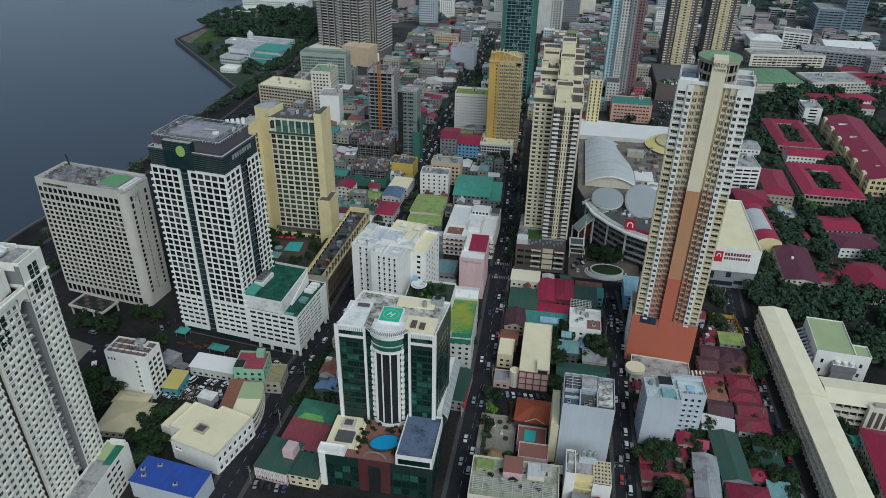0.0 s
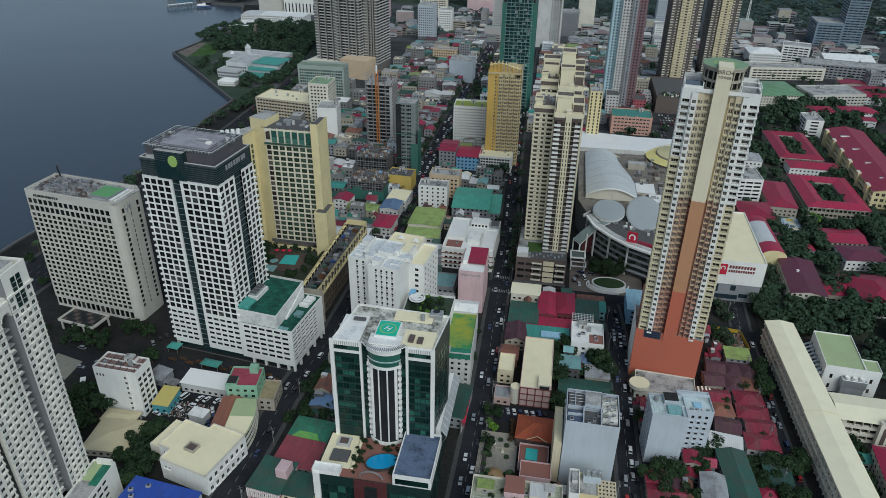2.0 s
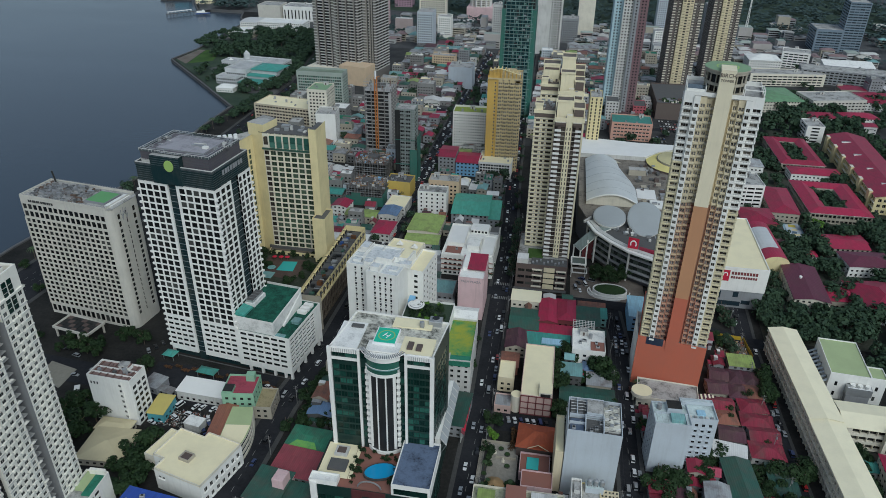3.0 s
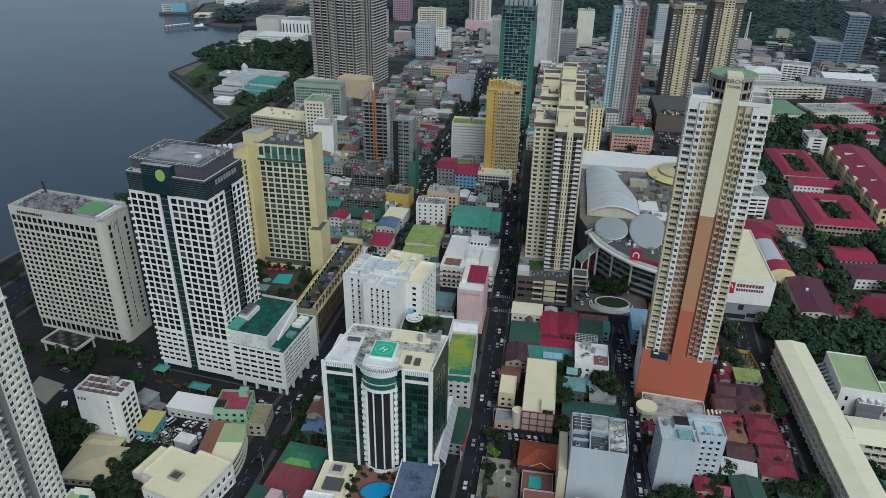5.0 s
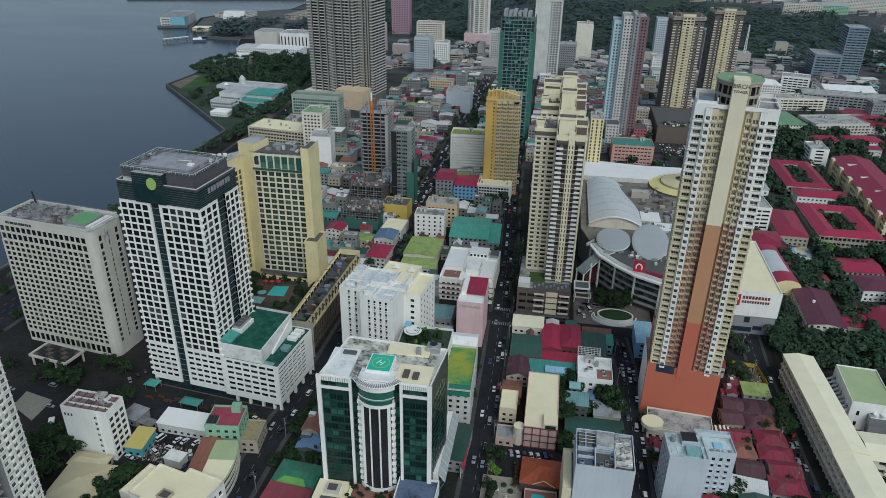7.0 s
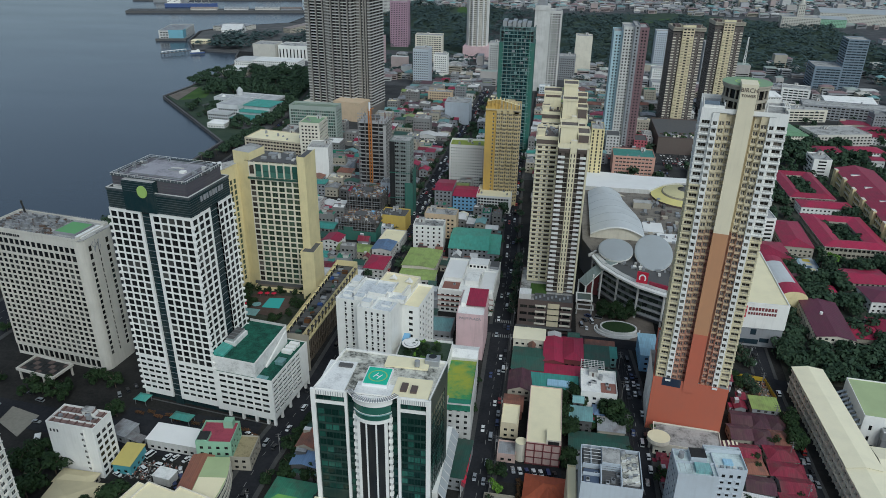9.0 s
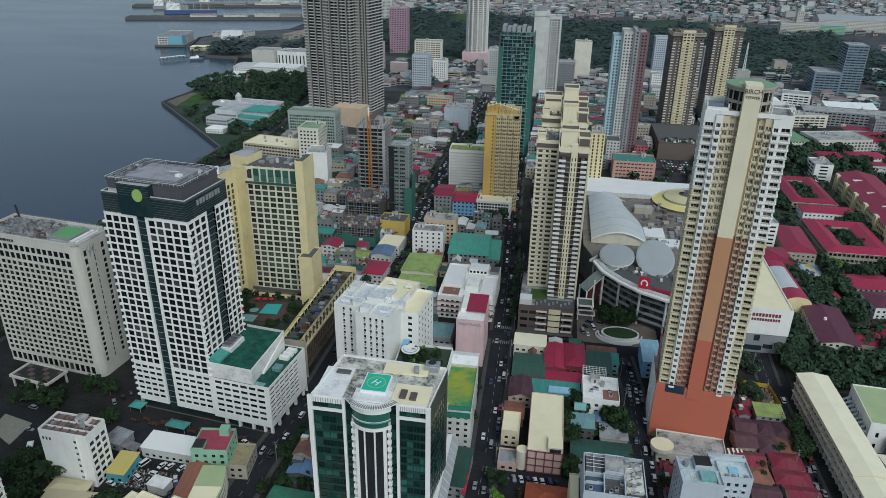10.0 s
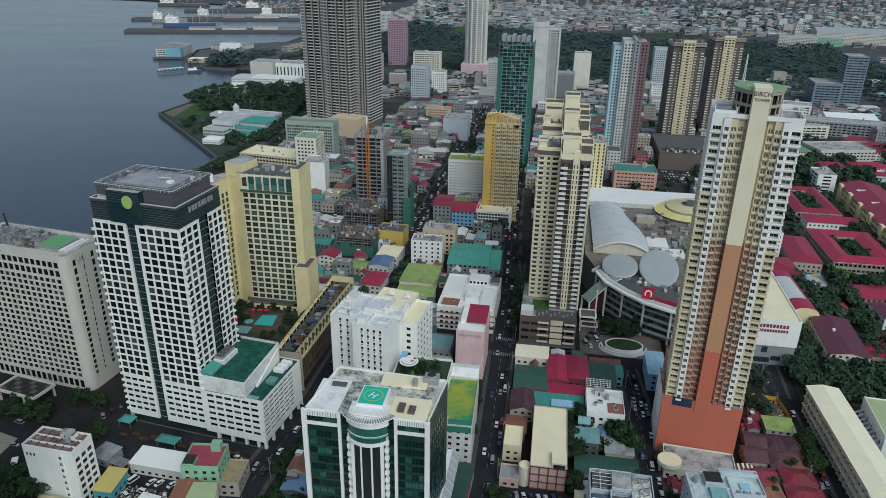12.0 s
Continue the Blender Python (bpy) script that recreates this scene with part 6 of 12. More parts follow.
for i in range(40):
    z = PZ + 0.1 + i * 2.98
    mt0, mt1 = (LOWY if z < 121 else WHITE), (LOWY if z < 102 else WHITE)
    for x0, x1, mt in ((-0.25, 4.4, mt0), (28.0, W + 0.25, mt1)):
        g.box(x0, 0.75, z, x1, 1.3, z + 0.3, mt)
        g.box(x0 + 0.4, 0.85, z + 0.95, x1 - 0.4, 0.93, z + 1.05, STEEL)
        for q in range(4):
            g.box(x0 + 0.6 + q * 1.1, 0.86, z + 0.3, x0 + 0.68 + q * 1.1, 0.92, z + 0.95, STEEL)
    for k in range(6):
        y = 2 + k * 4.1
        g.box(-0.35, y, z, 0.05, y + 2.6, z + 0.75, mt0)
        g.box(W - 0.05, y, z, W + 0.35, y + 2.6, z + 0.75, mt1)
for i in range(40):
    z = PZ + 0.2 + i * 2.98
    g.box(12.0, 1.4, z, 12.95, 3.2, z + 1.0, PAVING if z < 102 else BEIGE)
part("side_balconies", g, bir, "stacked corner and side balconies", "stuff")
g = Geo()
g.box(0.2, 1.4, TZ - 0.4, W - 0.2, D, TZ, ROOFCONC)
g.ring(0, 1.2, W, D, TZ, TZ + 1.6, 0.3, WHITE)
g.box(0.5, 1.6, TZ, 8.5, 8.5, TZ + 2.6, WHITE)
for x in (0.4, 8.3, W - 8.5, W - 0.6):
    for y in (1.4, 9):
        g.box(x, y, TZ, x + 0.3, y + 0.3, TZ + 4.2, WHITE)
g.ring(W - 8.5, 1.4, W - 0.3, 9.3, TZ + 3.9, TZ + 4.3, 0.3, WHITE)
part("roof", g, bir)
g = Geo()
g.box(0.8, 1.9, TZ + 2.6, 8.2, 8.2, TZ + 2.72, GL_BLUE)
part("skylight", g, bir, "blue-grey glazed roof light")
g = Geo()
for z0, z1, r, mt in ((TZ, TZ + 0.9, 8.9, BEIGE), (TZ + 0.9, TZ + 3.6, 8.0, GL_DARK), (TZ + 3.6, TZ + 4.6, 8.9, BEIGE), (TZ + 4.6, TZ + 8.2, 8.0, GL_DARK), (TZ + 8.2, TZ + 9.4, 9.1, BEIGE)):
    g.tube(16, 13.0, z0, z1, r, r, 36, mt)
for k in range(18):
    a = 2 * math.pi * k / 18
    g.bar((16 + 8.4 * math.cos(a), 13 + 8.4 * math.sin(a), TZ), (16 + 8.4 * math.cos(a), 13 + 8.4 * math.sin(a), TZ + 8.4), 0.45, BEIGE)
part("crown", g, bir, "round glazed crown with beige rings")
g = Geo()
g.tube(16, 13, TZ + 9.4, TZ + 10.0, 9.6, 9.6, 40, BEIGE, PADPALE)
for k in range(24):
    a0, a1 = 2 * math.pi * k / 24, 2 * math.pi * (k + 1) / 24
    g.face([(16 + r * math.cos(a), 13 + r * math.sin(a), TZ + 10.02) for r, a in ((4.2, a0), (4.8, a0), (4.8, a1), (4.2, a1))], LEAFLIME)
g.box(15.2, 11, TZ + 10.02, 15.7, 15, TZ + 10.05, YELLOWPAINT)
g.box(16.6, 11, TZ + 10.02, 17.1, 15, TZ + 10.05, YELLOWPAINT)
part("helipad", g, bir, "faded green round helipad")
t1 = part("letters", text_mesh("BIRCH", 2.25, BROWN), bir, "dark brown sign letters")
t1.matrix_basis = Matrix.Translation((16.1, -0.42, 159.4))
t2 = part("letters", text_mesh("TOWER", 1.5, BROWN), bir, "dark brown sign letters")
t2.matrix_basis = Matrix.Translation((16.1, -0.42, 157.3))
# low wings at its foot
h = house("cream podium wing with a curved canopy", 50, 287.5, 29, 15, 5.5, PALE, ROOFCONC, "flat", rz=-4, cap=6)
g = Geo()
g.prism([(47.6 + 4.5 + 5 * math.cos(a), 290 + 4.6 * math.sin(a)) for a in [i * math.pi / 8 for i in range(16)]], 6.0, 8.0, PALE, CREAMROOF)
g.prism(rect(52, 288, 53, 289), 0, 6, PALE)
g.prism(rect(48.5, 291, 49.5, 292), 0, 6, PALE)
whole("rounded_canopy", g, "cream rounded entrance canopy on posts", "canopy")
g = Geo()
for i in range(9):
    g.prism([(80 + i * 0.9, 290), (80.9 + i * 0.9, 290), (80.9 + i * 0.9, 296), (80 + i * 0.9, 296)], 4.2, 4.6 + 0.9 * math.sin(math.pi * (i + 0.5) / 9), CREAMSHEET if i % 2 else MAROONSHEET)
for x, y in ((80.3, 290.3), (87.6, 290.3), (80.3, 295.6), (87.6, 295.6)):
    g.tube(x, y, 0, 4.3, 0.1, 0.1, 8, STEEL)
whole("striped_awning", g, "striped canvas awning on thin posts", "awning")

# ---- twin cream and brown towers by the mall ----
def strip_tower(name_label, x, y, h, steps, pod, up):
    rt = thing("cream_brown_tower", name_label, "apartment tower", x, y, 0, 0, group="cream and brown towers")
    rt.scale = (0.93, 1, 1)
    hl = h + up
    z0 = 20 if pod else 0
    TC = paint("light_cream_render", (0.82, 0.74, 0.51), stain=0.2, streak=0.4)
    zs2 = [(z0 + 1.9 + i * 2.75, z0 + 1.9 + i * 2.75 + 1.35) for i in range(int((h - z0 - 4) / 2.75))]
    zl = [(z0 + 1.9 + i * 2.75, z0 + 1.9 + i * 2.75 + 1.35) for i in range(int((hl - z0 - 4) / 2.75))]
    gg, ho, hb, hs = Geo(), [], [], []
    S1, S2, S3 = 12.6, 19.4, 23.2
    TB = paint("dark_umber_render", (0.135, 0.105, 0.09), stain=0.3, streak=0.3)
    facade(gg, (0, 12), (S1, 12), z0, hl, [(1.0, 3.4), (5.3, 6.9), (8.3, 11.6)], zl, TC, 0.2, ho)
    facade(gg, (S1, 12), (S1, 0), z0, h, [(1.0, 3.2), (5.0, 7.6)], zs2, TC, 0.3, ho)
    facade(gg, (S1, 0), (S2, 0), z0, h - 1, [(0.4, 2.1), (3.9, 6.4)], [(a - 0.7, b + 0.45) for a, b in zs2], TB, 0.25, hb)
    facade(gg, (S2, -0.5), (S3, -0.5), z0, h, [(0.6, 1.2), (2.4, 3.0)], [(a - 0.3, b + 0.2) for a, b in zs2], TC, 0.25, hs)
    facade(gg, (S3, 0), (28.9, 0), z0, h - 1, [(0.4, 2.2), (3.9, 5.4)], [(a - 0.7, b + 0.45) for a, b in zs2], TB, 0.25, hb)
    facade(gg, (28.9, -0.3), (30, -0.3), z0, h, [], [], TC, 0.25, ho)
    facade(gg, (30, -0.3), (30, 36), z0, h, bays(36, 4.5, 2.6), zs2, TC, 0.3, ho)
    facade(gg, (30, 36), (0, 36), z0, h, bays(30, 4.5, 2.6), zs2, CREAM, 0.3, ho)
    facade(gg, (S1, 12), (S1, 36), h - 1.2, hl, bays(24, 4.5, 2.4) if up > 8 else [], [q for q in zl if q[0] > h + 1], TC, 0.3, ho)
    facade(gg, (0, 36), (0, 12), z0, hl, bays(24, 4.5, 2.4), zl, TC, 0.3, ho)
    gg.box(S2, -0.5, z0, S2 + 0.1, 0.2, h, CREAM)
    gg.box(S3 - 0.1, -0.5, z0, S3, 0.2, h, CREAM)
    gg.box(28.9, -0.3, z0, 29.0, 0.2, h, CREAM)
    part("wall", gg, rt)
    gg = Geo()
    for a, b in zl:
        gg.box(-0.3, 11.62, b + 0.42, S1 - 0.1, 11.98, b + 0.8, PALE)
        # thin dark strip below each ledge: its shadow drawn as a solid
        gg.box(-0.2, 11.8, b + 0.2, S1 - 0.1, 11.99, b + 0.42, TB)
        gg.box(-0.3, 12.0, b + 0.42, 0.0, 36, b + 0.8, PALE)
        for x in (4.0, 7.2):
            gg.box(x, 11.6, a - 0.15, x + 0.8, 11.98, a + 0.5, WHITE2)
    part("storey_ledges", gg, rt, "cream storey ledges with dark shadow strips", "stuff")
    windows(rt, ho, GL_BROWN, BROWN, 200, 2)
    windows(rt, hs, GL_BROWN, BROWN, 40, 0, name="slot_window")
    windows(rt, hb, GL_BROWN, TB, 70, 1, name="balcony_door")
    gb = Geo()
    for a, b in zs2:
        for x0, x1 in ((S1 + 0.35, S1 + 4.2), (S3 + 2.1, S3 + 5.5)):
            gb.box(x0, -0.75, a - 0.95, x1, -0.02, a - 0.8, WHITE)
            gb.box(x0, -0.75, a - 0.8, x1, -0.6, a + 0.42, WHITE)
        gb.box(S1 + 4.2, -0.3, a - 0.95, S2 - 0.1, -0.02, a - 0.8, PALE)
        gb.box(S3 + 0.1, -0.3, a - 0.95, S3 + 2.1, -0.02, a - 0.8, PALE)
    part("balconies", gb, rt, "rows of pale balcony fronts", "stuff")
    RB = mould("umber_roof", (0.17, 0.145, 0.125), (0.06, 0.05, 0.045), 0.8, 0.3)
    rq = random.Random(int(x) + int(y))
    gg = Geo()
    gg.box(0.3, 12.3, hl - 0.5, S1 - 0.1, 35.7, hl + 0.1, RB)
    gg.box(S1, 0.3, h - 1.4, 29.7, 35.7, h - 0.9, RB)
    gg.ring(-0.6, 11.4, S1 + 0.3, 36.2, hl - 0.2, hl + 1.7, 0.6, TC)
    gg.ring(S1 - 0.3, -0.9, 30.3, 36.2, h - 1.4, h + 0.9, 0.5, TC)
    for bx0, by0, bx1, by1, bz in steps:
        gg.box(bx0, by0, h - 2, bx1, by1, bz, TC, RB)
        gg.ring(bx0 - 0.4, by0 - 0.4, bx1 + 0.4, by1 + 0.4, bz - 0.5, bz + 0.7, 0.4, TC)
    gg.box(S2 + 0.2, -0.8, h - 4, S3 - 0.2, 2.4, h + 2.4, TC, PALE)
    gg.box(0.2, 12.0, hl, 4.6, 17, hl + 5.2, TC, RB)
    gg.ring(-0.2, 11.6, 5.0, 17.4, hl + 4.6, hl + 5.8, 0.4, TC)
    each("roof", gg, rt, "cream parapet or stained roof block")
    gg = Geo()
    for i in range(16):
        qx, qy = 1 + rq.random() * (S1 - 3), 18 + rq.random() * 16
        gg.box(qx, qy, hl, qx + 0.7 + rq.random() * 1.6, qy + 0.7 + rq.random() * 1.5, hl + 0.7 + rq.random() * 1.3, rq.choice((GREYWALL, PALE, TB, STEEL)))
        qx, qy = S1 + 0.8 + rq.random() * 14, 1 + rq.random() * 32
        gg.box(qx, qy, h - 0.9, qx + 0.7 + rq.random() * 1.8, qy + 0.7 + rq.random() * 1.5, h + rq.random() * 1.4, rq.choice((GREYWALL, PALE, TB, STEEL)))
    part("roof_plant", gg, rt, "small plant and tanks on the roofs", "stuff")
    gg = Geo()
    # dark strip drawn in place of the shaded recess below the cornice
    gg.box(-0.1, 11.5, hl - 2.6, S1 - 0.2, 11.98, hl - 0.4, TB)
    for bx0, by0, bx1, by1, bz in steps:
        if bx0 > 23:
            gg.box(bx0 + 0.3, by0 - 0.2, h + 0.5, bx1 - 0.3, by0 - 0.01, bz - 0.6, TB)
        elif bx0 < 1:
            gg.box(bx0 + 1.0, by0 - 0.2, bz - 3.4, bx1 - 0.5, by0 - 0.01, bz - 2.0, TB)
    for q0, q1 in ((S1 + 0.6, S2 - 0.5), (S3 + 0.5, 28.6)):
        gg.box(q0, -1.0, h - 3.4, q1, -0.03, h - 1.9, TB)
        gg.box(q0 - 0.3, -1.1, h - 1.9, q1 + 0.3, -0.03, h - 1.42, PALE)
    each("crown_panel", gg, rt, "dark brown crown panel")
    return rt


rob = strip_tower("cream tower with brown balcony stripes on a louvred podium", -13.8, 393.2, 108, [(13.4, 5, 22.8, 14, 116.5), (23.3, 4, 29.6, 16, 113)], True, -1.0)
shell(rob, -3.5, -12.5, 0, 29.5, 30, 19.5, BROWN, bay=5.2, width=4.4, step=4.5, sill=1.6, height=1.9, cap=40, sides="fl", roof=ROOFCONC, parapet=1.0, name="podium_wall")
g = Geo()
for i in range(4):
    g.box(14.5, -13.0, 4.5 + i * 3.9, 21.5, -12.4, 7.4 + i * 3.9, CREAM)
    g.box(7.0, -12.9, 5.0 + i * 3.9, 13.5, -12.4, 6.0 + i * 3.9, PALE)
    g.box(22.4, -12.9, 5.0 + i * 3.9, 28.8, -12.4, 6.0 + i * 3.9, PALE)
g.box(-4.2, -14.5, 3.4, 30, -12.4, 3.9, DARKCONC)
each("podium_panel", g, rob, "cream panel or sill on the podium")
g = Geo()
g.box(-3.2, -12, 19.6, 4, -5, 23.6, WHITE2, WHITESHEET)
g.box(3, -3.5, 19.6, 13.2, 9, 19.9, GRASS)
g.box(6, -11.6, 19.6, 29, -3.2, 20.2, DARKCONC)
for i in range(9):
    g.bevelled(6.6 + i * 2.4, -10.5 + (i % 3) * 1.6, 20.2, 7.8 + i * 2.4, -9 + (i % 3) * 1.6, 21.2, 0.1, GREYWALL)
part("club_house", g, rob)
strip_tower("second cream tower with brown stripes and stepped roof", -13.2, 462, 103.5, [(13.4, 5, 22.8, 14, 114.6), (23.3, 4, 29.6, 15, 110), (0.4, 24, 12, 35.5, 115), (13.4, 22, 22.8, 34, 120.4), (23.3, 21, 29.6, 34, 113)], True, 0.0)
yel = thing("yellow_slab_tower", "yellow tower with brown window columns", "apartment tower", 25.5, 600)
shell(yel, 0, 0, 0, 10.4, 22, 61, YELLOW, bay=3.6, width=1.2, step=2.9, sill=0.7, height=2.0, cap=60, roof=ROOFCONC, fr=BROWN)
clutter(25.5, 600, 35.8, 622, 61, 3, 5)

# ---- the mall ----
mall = thing("shopping_mall", "large shopping mall with curved tiers, vaults and tilted discs", "shopping mall", 0, 0)
g = Geo()
front = [(27, 446), (32, 432), (41, 420), (52, 409), (66, 401), (84, 395)]
g.prism([(20, 606), (20, 470), (27, 446)] + front[1:] + [(96, 393), (96, 606)], 0, 21, DARKCONC, mould("mall_deck", (0.23, 0.205, 0.17), (0.05, 0.045, 0.04), 0.9, 0.2))
part("body", g, mall, "grey mall body")
for k in range(5):
    g = Geo()
    z = 3.6 + k * 4.3
    out = [(x - 1.0 + 0.15 * k, y - 2.6 + 0.3 * k) for x, y in front]
    fine = []
    for i in range(len(out) - 1):
        for s in range(4):
            a, b = Vector(out[i]), Vector(out[i + 1])
            fine.append(tuple(a + (b - a) * s / 4))
    fine.append(out[-1])
    for p, q in zip(fine, fine[1:]):
        d = (Vector(q) - Vector(p)).normalized()
        n = Vector((-d.y, d.x)) * 3.2
        g.prism([p, q, (q[0] + n.x, q[1] + n.y), (p[0] + n.x, p[1] + n.y)], z, z + (0.9 if k < 4 else 1.8), GREYWALL if k < 4 else WHITE2)
    part("tier", g, mall, "curved pale balcony tier")
g = Geo()
for i, (x, y) in enumerate(front):
    g.tube(x - 0.6, y - 1.8, 0, 21, 0.7, 0.7, 10, WHITE2)
each("column", g, mall)
MALLGLASS = glass("mall_glazing", (0.02, 0.027, 0.024), (0.15, 0.18, 0.15), 0.45, 0.12)
g = Geo()
for k in range(4):
    for (xa, ya), (xb, yb) in zip(front, front[1:]):
        for s_ in range(5):
            p = Vector((xa + (xb - xa) * (s_ + 0.06) / 5, ya + (yb - ya) * (s_ + 0.06) / 5))
            q = Vector((xa + (xb - xa) * (s_ + 0.94) / 5, ya + (yb - ya) * (s_ + 0.94) / 5))
            g.prism([(p.x - 0.3, p.y - 0.45), (q.x - 0.3, q.y - 0.45), (q.x, q.y - 0.1), (p.x, p.y - 0.1)], 4.6 + k * 4.3, 7.6 + k * 4.3, MALLGLASS)
each("shop_window", g, mall, "grey-green glazing between the tiers")
g = Geo()
d0, d1 = Vector((57, 408.4)), Vector((84, 396.4))
g.prism([(d0.x, d0.y), (d1.x, d1.y), (d1.x + 0.3, d1.y + 0.9), (d0.x + 0.3, d0.y + 0.9)], 21, 24.4, paint("crimson_fascia", (0.32, 0.025, 0.06), stain=0.3))
part("red_fascia", g, mall, "red parapet strip above the white band")
sg = Geo()
sg.box(-3.2, -0.3, 0, 3.2, 0.3, 9.3, LOGORED)
for k in range(14):
    a0, a1 = -0.6 + 4.4 * k / 14, -0.6 + 4.4 * (k + 1) / 14
    sg.face([(0.1 - r * math.cos(a), -0.34, 5.4 + r * 1.25 * math.sin(a)) for r, a in ((1.3, a0), (2.1, a0), (2.1, a1), (1.3, a1))][::-1], BRIGHTWHITE)
sg.face([(-1.6, -0.34, 1.4), (2.3, -0.34, 1.4), (2.3, -0.34, 2.2), (-1.4, -0.34, 2.2)], BRIGHTWHITE)
ob = part("logo_board", sg, mall, "red sign board with a white emblem")
ob.matrix_basis = pose(53.2, 409.4, 20.4, 0, 0, -14)
# the entrance: a grey-green curved roof rising to the white band, frames and a red wall below
ARCHROOF = sheet_roof("grey_green_sheet", (0.30, 0.36, 0.33), 0.1)
g = Geo()
def bow(s_, w_):
    a = s_ * math.pi / 2
    return (18.0 + 18.5 * s_ + 4.5 * w_, 430.0 + 8.5 * s_ - 7.5 * w_ * (1 - 0.35 * s_), 10.5 + 12.2 * math.sin(a))
for k in range(12):
    q = [bow(k / 12, 0), bow(k / 12, 1), bow((k + 1) / 12, 1), bow((k + 1) / 12, 0)]
    g.face(q, ARCHROOF)
    g.face([(x, y, z - 0.7) for x, y, z in q][::-1], WHITE2)
    g.face([q[1], (q[1][0], q[1][1], q[1][2] - 0.7), (q[2][0], q[2][1], q[2][2] - 0.7), q[2]], WHITE)
    g.face([q[0], q[3], (q[3][0], q[3][1], q[3][2] - 0.7), (q[0][0], q[0][1], q[0][2] - 0.7)], WHITE)
part("entrance_roof", g, mall, "curved grey-green entrance roof with white edges")
g = Geo()
for x, y, z in ((26.6, 425.4, 17.0), (22.4, 422.6, 10.6), (18.3, 430, 10.6), (31.5, 426.8, 19.5)):
    g.box(x - 0.45, y, 0, x + 0.45, y + 0.9, z, WHITE)
each("entrance_post", g, mall)
g = Geo()
g.box(24, 432, 0, 33, 433, 14, MAROON)
g.box(23.6, 431.6, 14, 33.4, 433, 15, GREYWALL)
part("entrance_wall", g, mall, "maroon wall behind the entrance")
g = Geo()
g.ring(16.6, 411, 26.6, 421, 6.0, 6.8, 0.9, WHITE)
g.box(17.5, 411.9, 6.1, 25.7, 420.1, 6.4, MALLGLASS)
g.ring(17.4, 404.5, 27.2, 411, 3.6, 4.2, 0.7, WHITE2)
for x in (17.2, 26):
    for y in (405.2, 411.4, 420.4):
        g.box(x - 0.25, y, 0, x + 0.25, y + 0.5, 6.0 if y > 411 else 3.6, WHITE)
part("entrance_canopy", g, mall, "white-framed glazed entrance canopy")


def tilted_disc(name, cx, cy, cz, rx, ry, tilt, mat):
    q = Geo()
    ct, st = math.cos(radians(tilt)), math.sin(radians(tilt))
    n = 44

    def at(r, a, dz):
        x, y = r * rx * math.cos(a), r * ry * math.sin(a)
        return (cx + x, cy + y * ct - dz * st, cz + y * st + dz * ct)
    for k in range(n):
        a0, a1 = 2 * math.pi * k / n, 2 * math.pi * (k + 1) / n
        q.face([at(0, 0, 0.9), at(0.9, a0, 0.6), at(0.9, a1, 0.6)], mat)
        q.face([at(0.9, a0, 0.6), at(1, a0, 0.2), at(1, a1, 0.2), at(0.9, a1, 0.6)], mat)
        q.face([at(1, a0, 0.2), at(1, a0, -1.2), at(1, a1, -1.2), at(1, a1, 0.2)], WHITE)
        q.face([at(0.9, a0, -1.2), at(0.9, a0, -3.0), at(0.9, a1, -3.0), at(0.9, a1, -1.2)], DARKCONC)
        q.face([at(1, a0, -1.2), at(0.9, a0, -1.2), at(0.9, a1, -1.2), at(1, a1, -1.2)], WHITE)
    q.tube(cx, cy, 20, cz - ry * st * 0.8 - 2.0, min(rx, ry) * 0.8, min(rx, ry) * 0.8, 24, GREYWALL)
    return part(name, q, mall, "large tilted grey metal disc roof with a white rim")


tilted_disc("disc_roof", 40, 446, 26, 10.8, 11.5, 13, SILVER)
tilted_disc("disc_roof", 63, 444, 27, 11.6, 15.5, 22, SILVER)
def vault(s, y, dz=0.0):
    k = min(max((y - 496) / 62, 0.0), 1.0)
    wide = 36 - 11.5 * k * k * (3 - 2 * k)
    return (25 + wide * s, y, 20 + 9.5 * (wide / 36) ** 0.5 * math.sin(math.pi * (0.12 + 0.76 * s)) + dz)


def vault_strip(name, ya, yb, dz, mat, n=14):
    g = Geo()
    for k in range(n):
        s0, s1 = k / n, (k + 1) / n
        g.face([vault(s0, ya, dz), vault(s1, ya, dz), vault(s1, yb, dz), vault(s0, yb, dz)], mat)
        g.face([vault(s0, ya, dz - 0.5), vault(s1, ya, dz - 0.5), vault(s1, ya, dz), vault(s0, ya, dz)], mat)
    return part(name, g, mall, "grey metal barrel vault sheeting" if name == "vault_panel" else "")


for j in range(6):
    vault_strip("vault_panel", 474 + j * 14, 487.5 + j * 14, 0.0, VAULTMETAL)
    vault_strip("vault_rib", 487.5 + j * 14, 487.8 + j * 14, 0.08, SILVER)
vault_strip("vault_edge", 472.5, 474, 0.6, WHITE)
for y in (474, 558):
    g = Geo()
    for k in range(14):
        g.face([(25 + 36 * k / 14, y, 18), (25 + 36 * (k + 1) / 14, y, 18), vault((k + 1) / 14, y), vault(k / 14, y)], PALE)
    part("vault_gable", g, mall)
g = Geo()
g.prism([(20, 566), (73, 567), (84, 580), (95, 588), (130, 592), (130, 601), (70, 600), (20, 606)], 18, 24.5, WHITE2, CLEANWHITE)
part("white_roof", g, mall, "flat white roof band")
YRING = paint("cream_yellow_roof", (0.72, 0.63, 0.24), stain=0.3, streak=0)
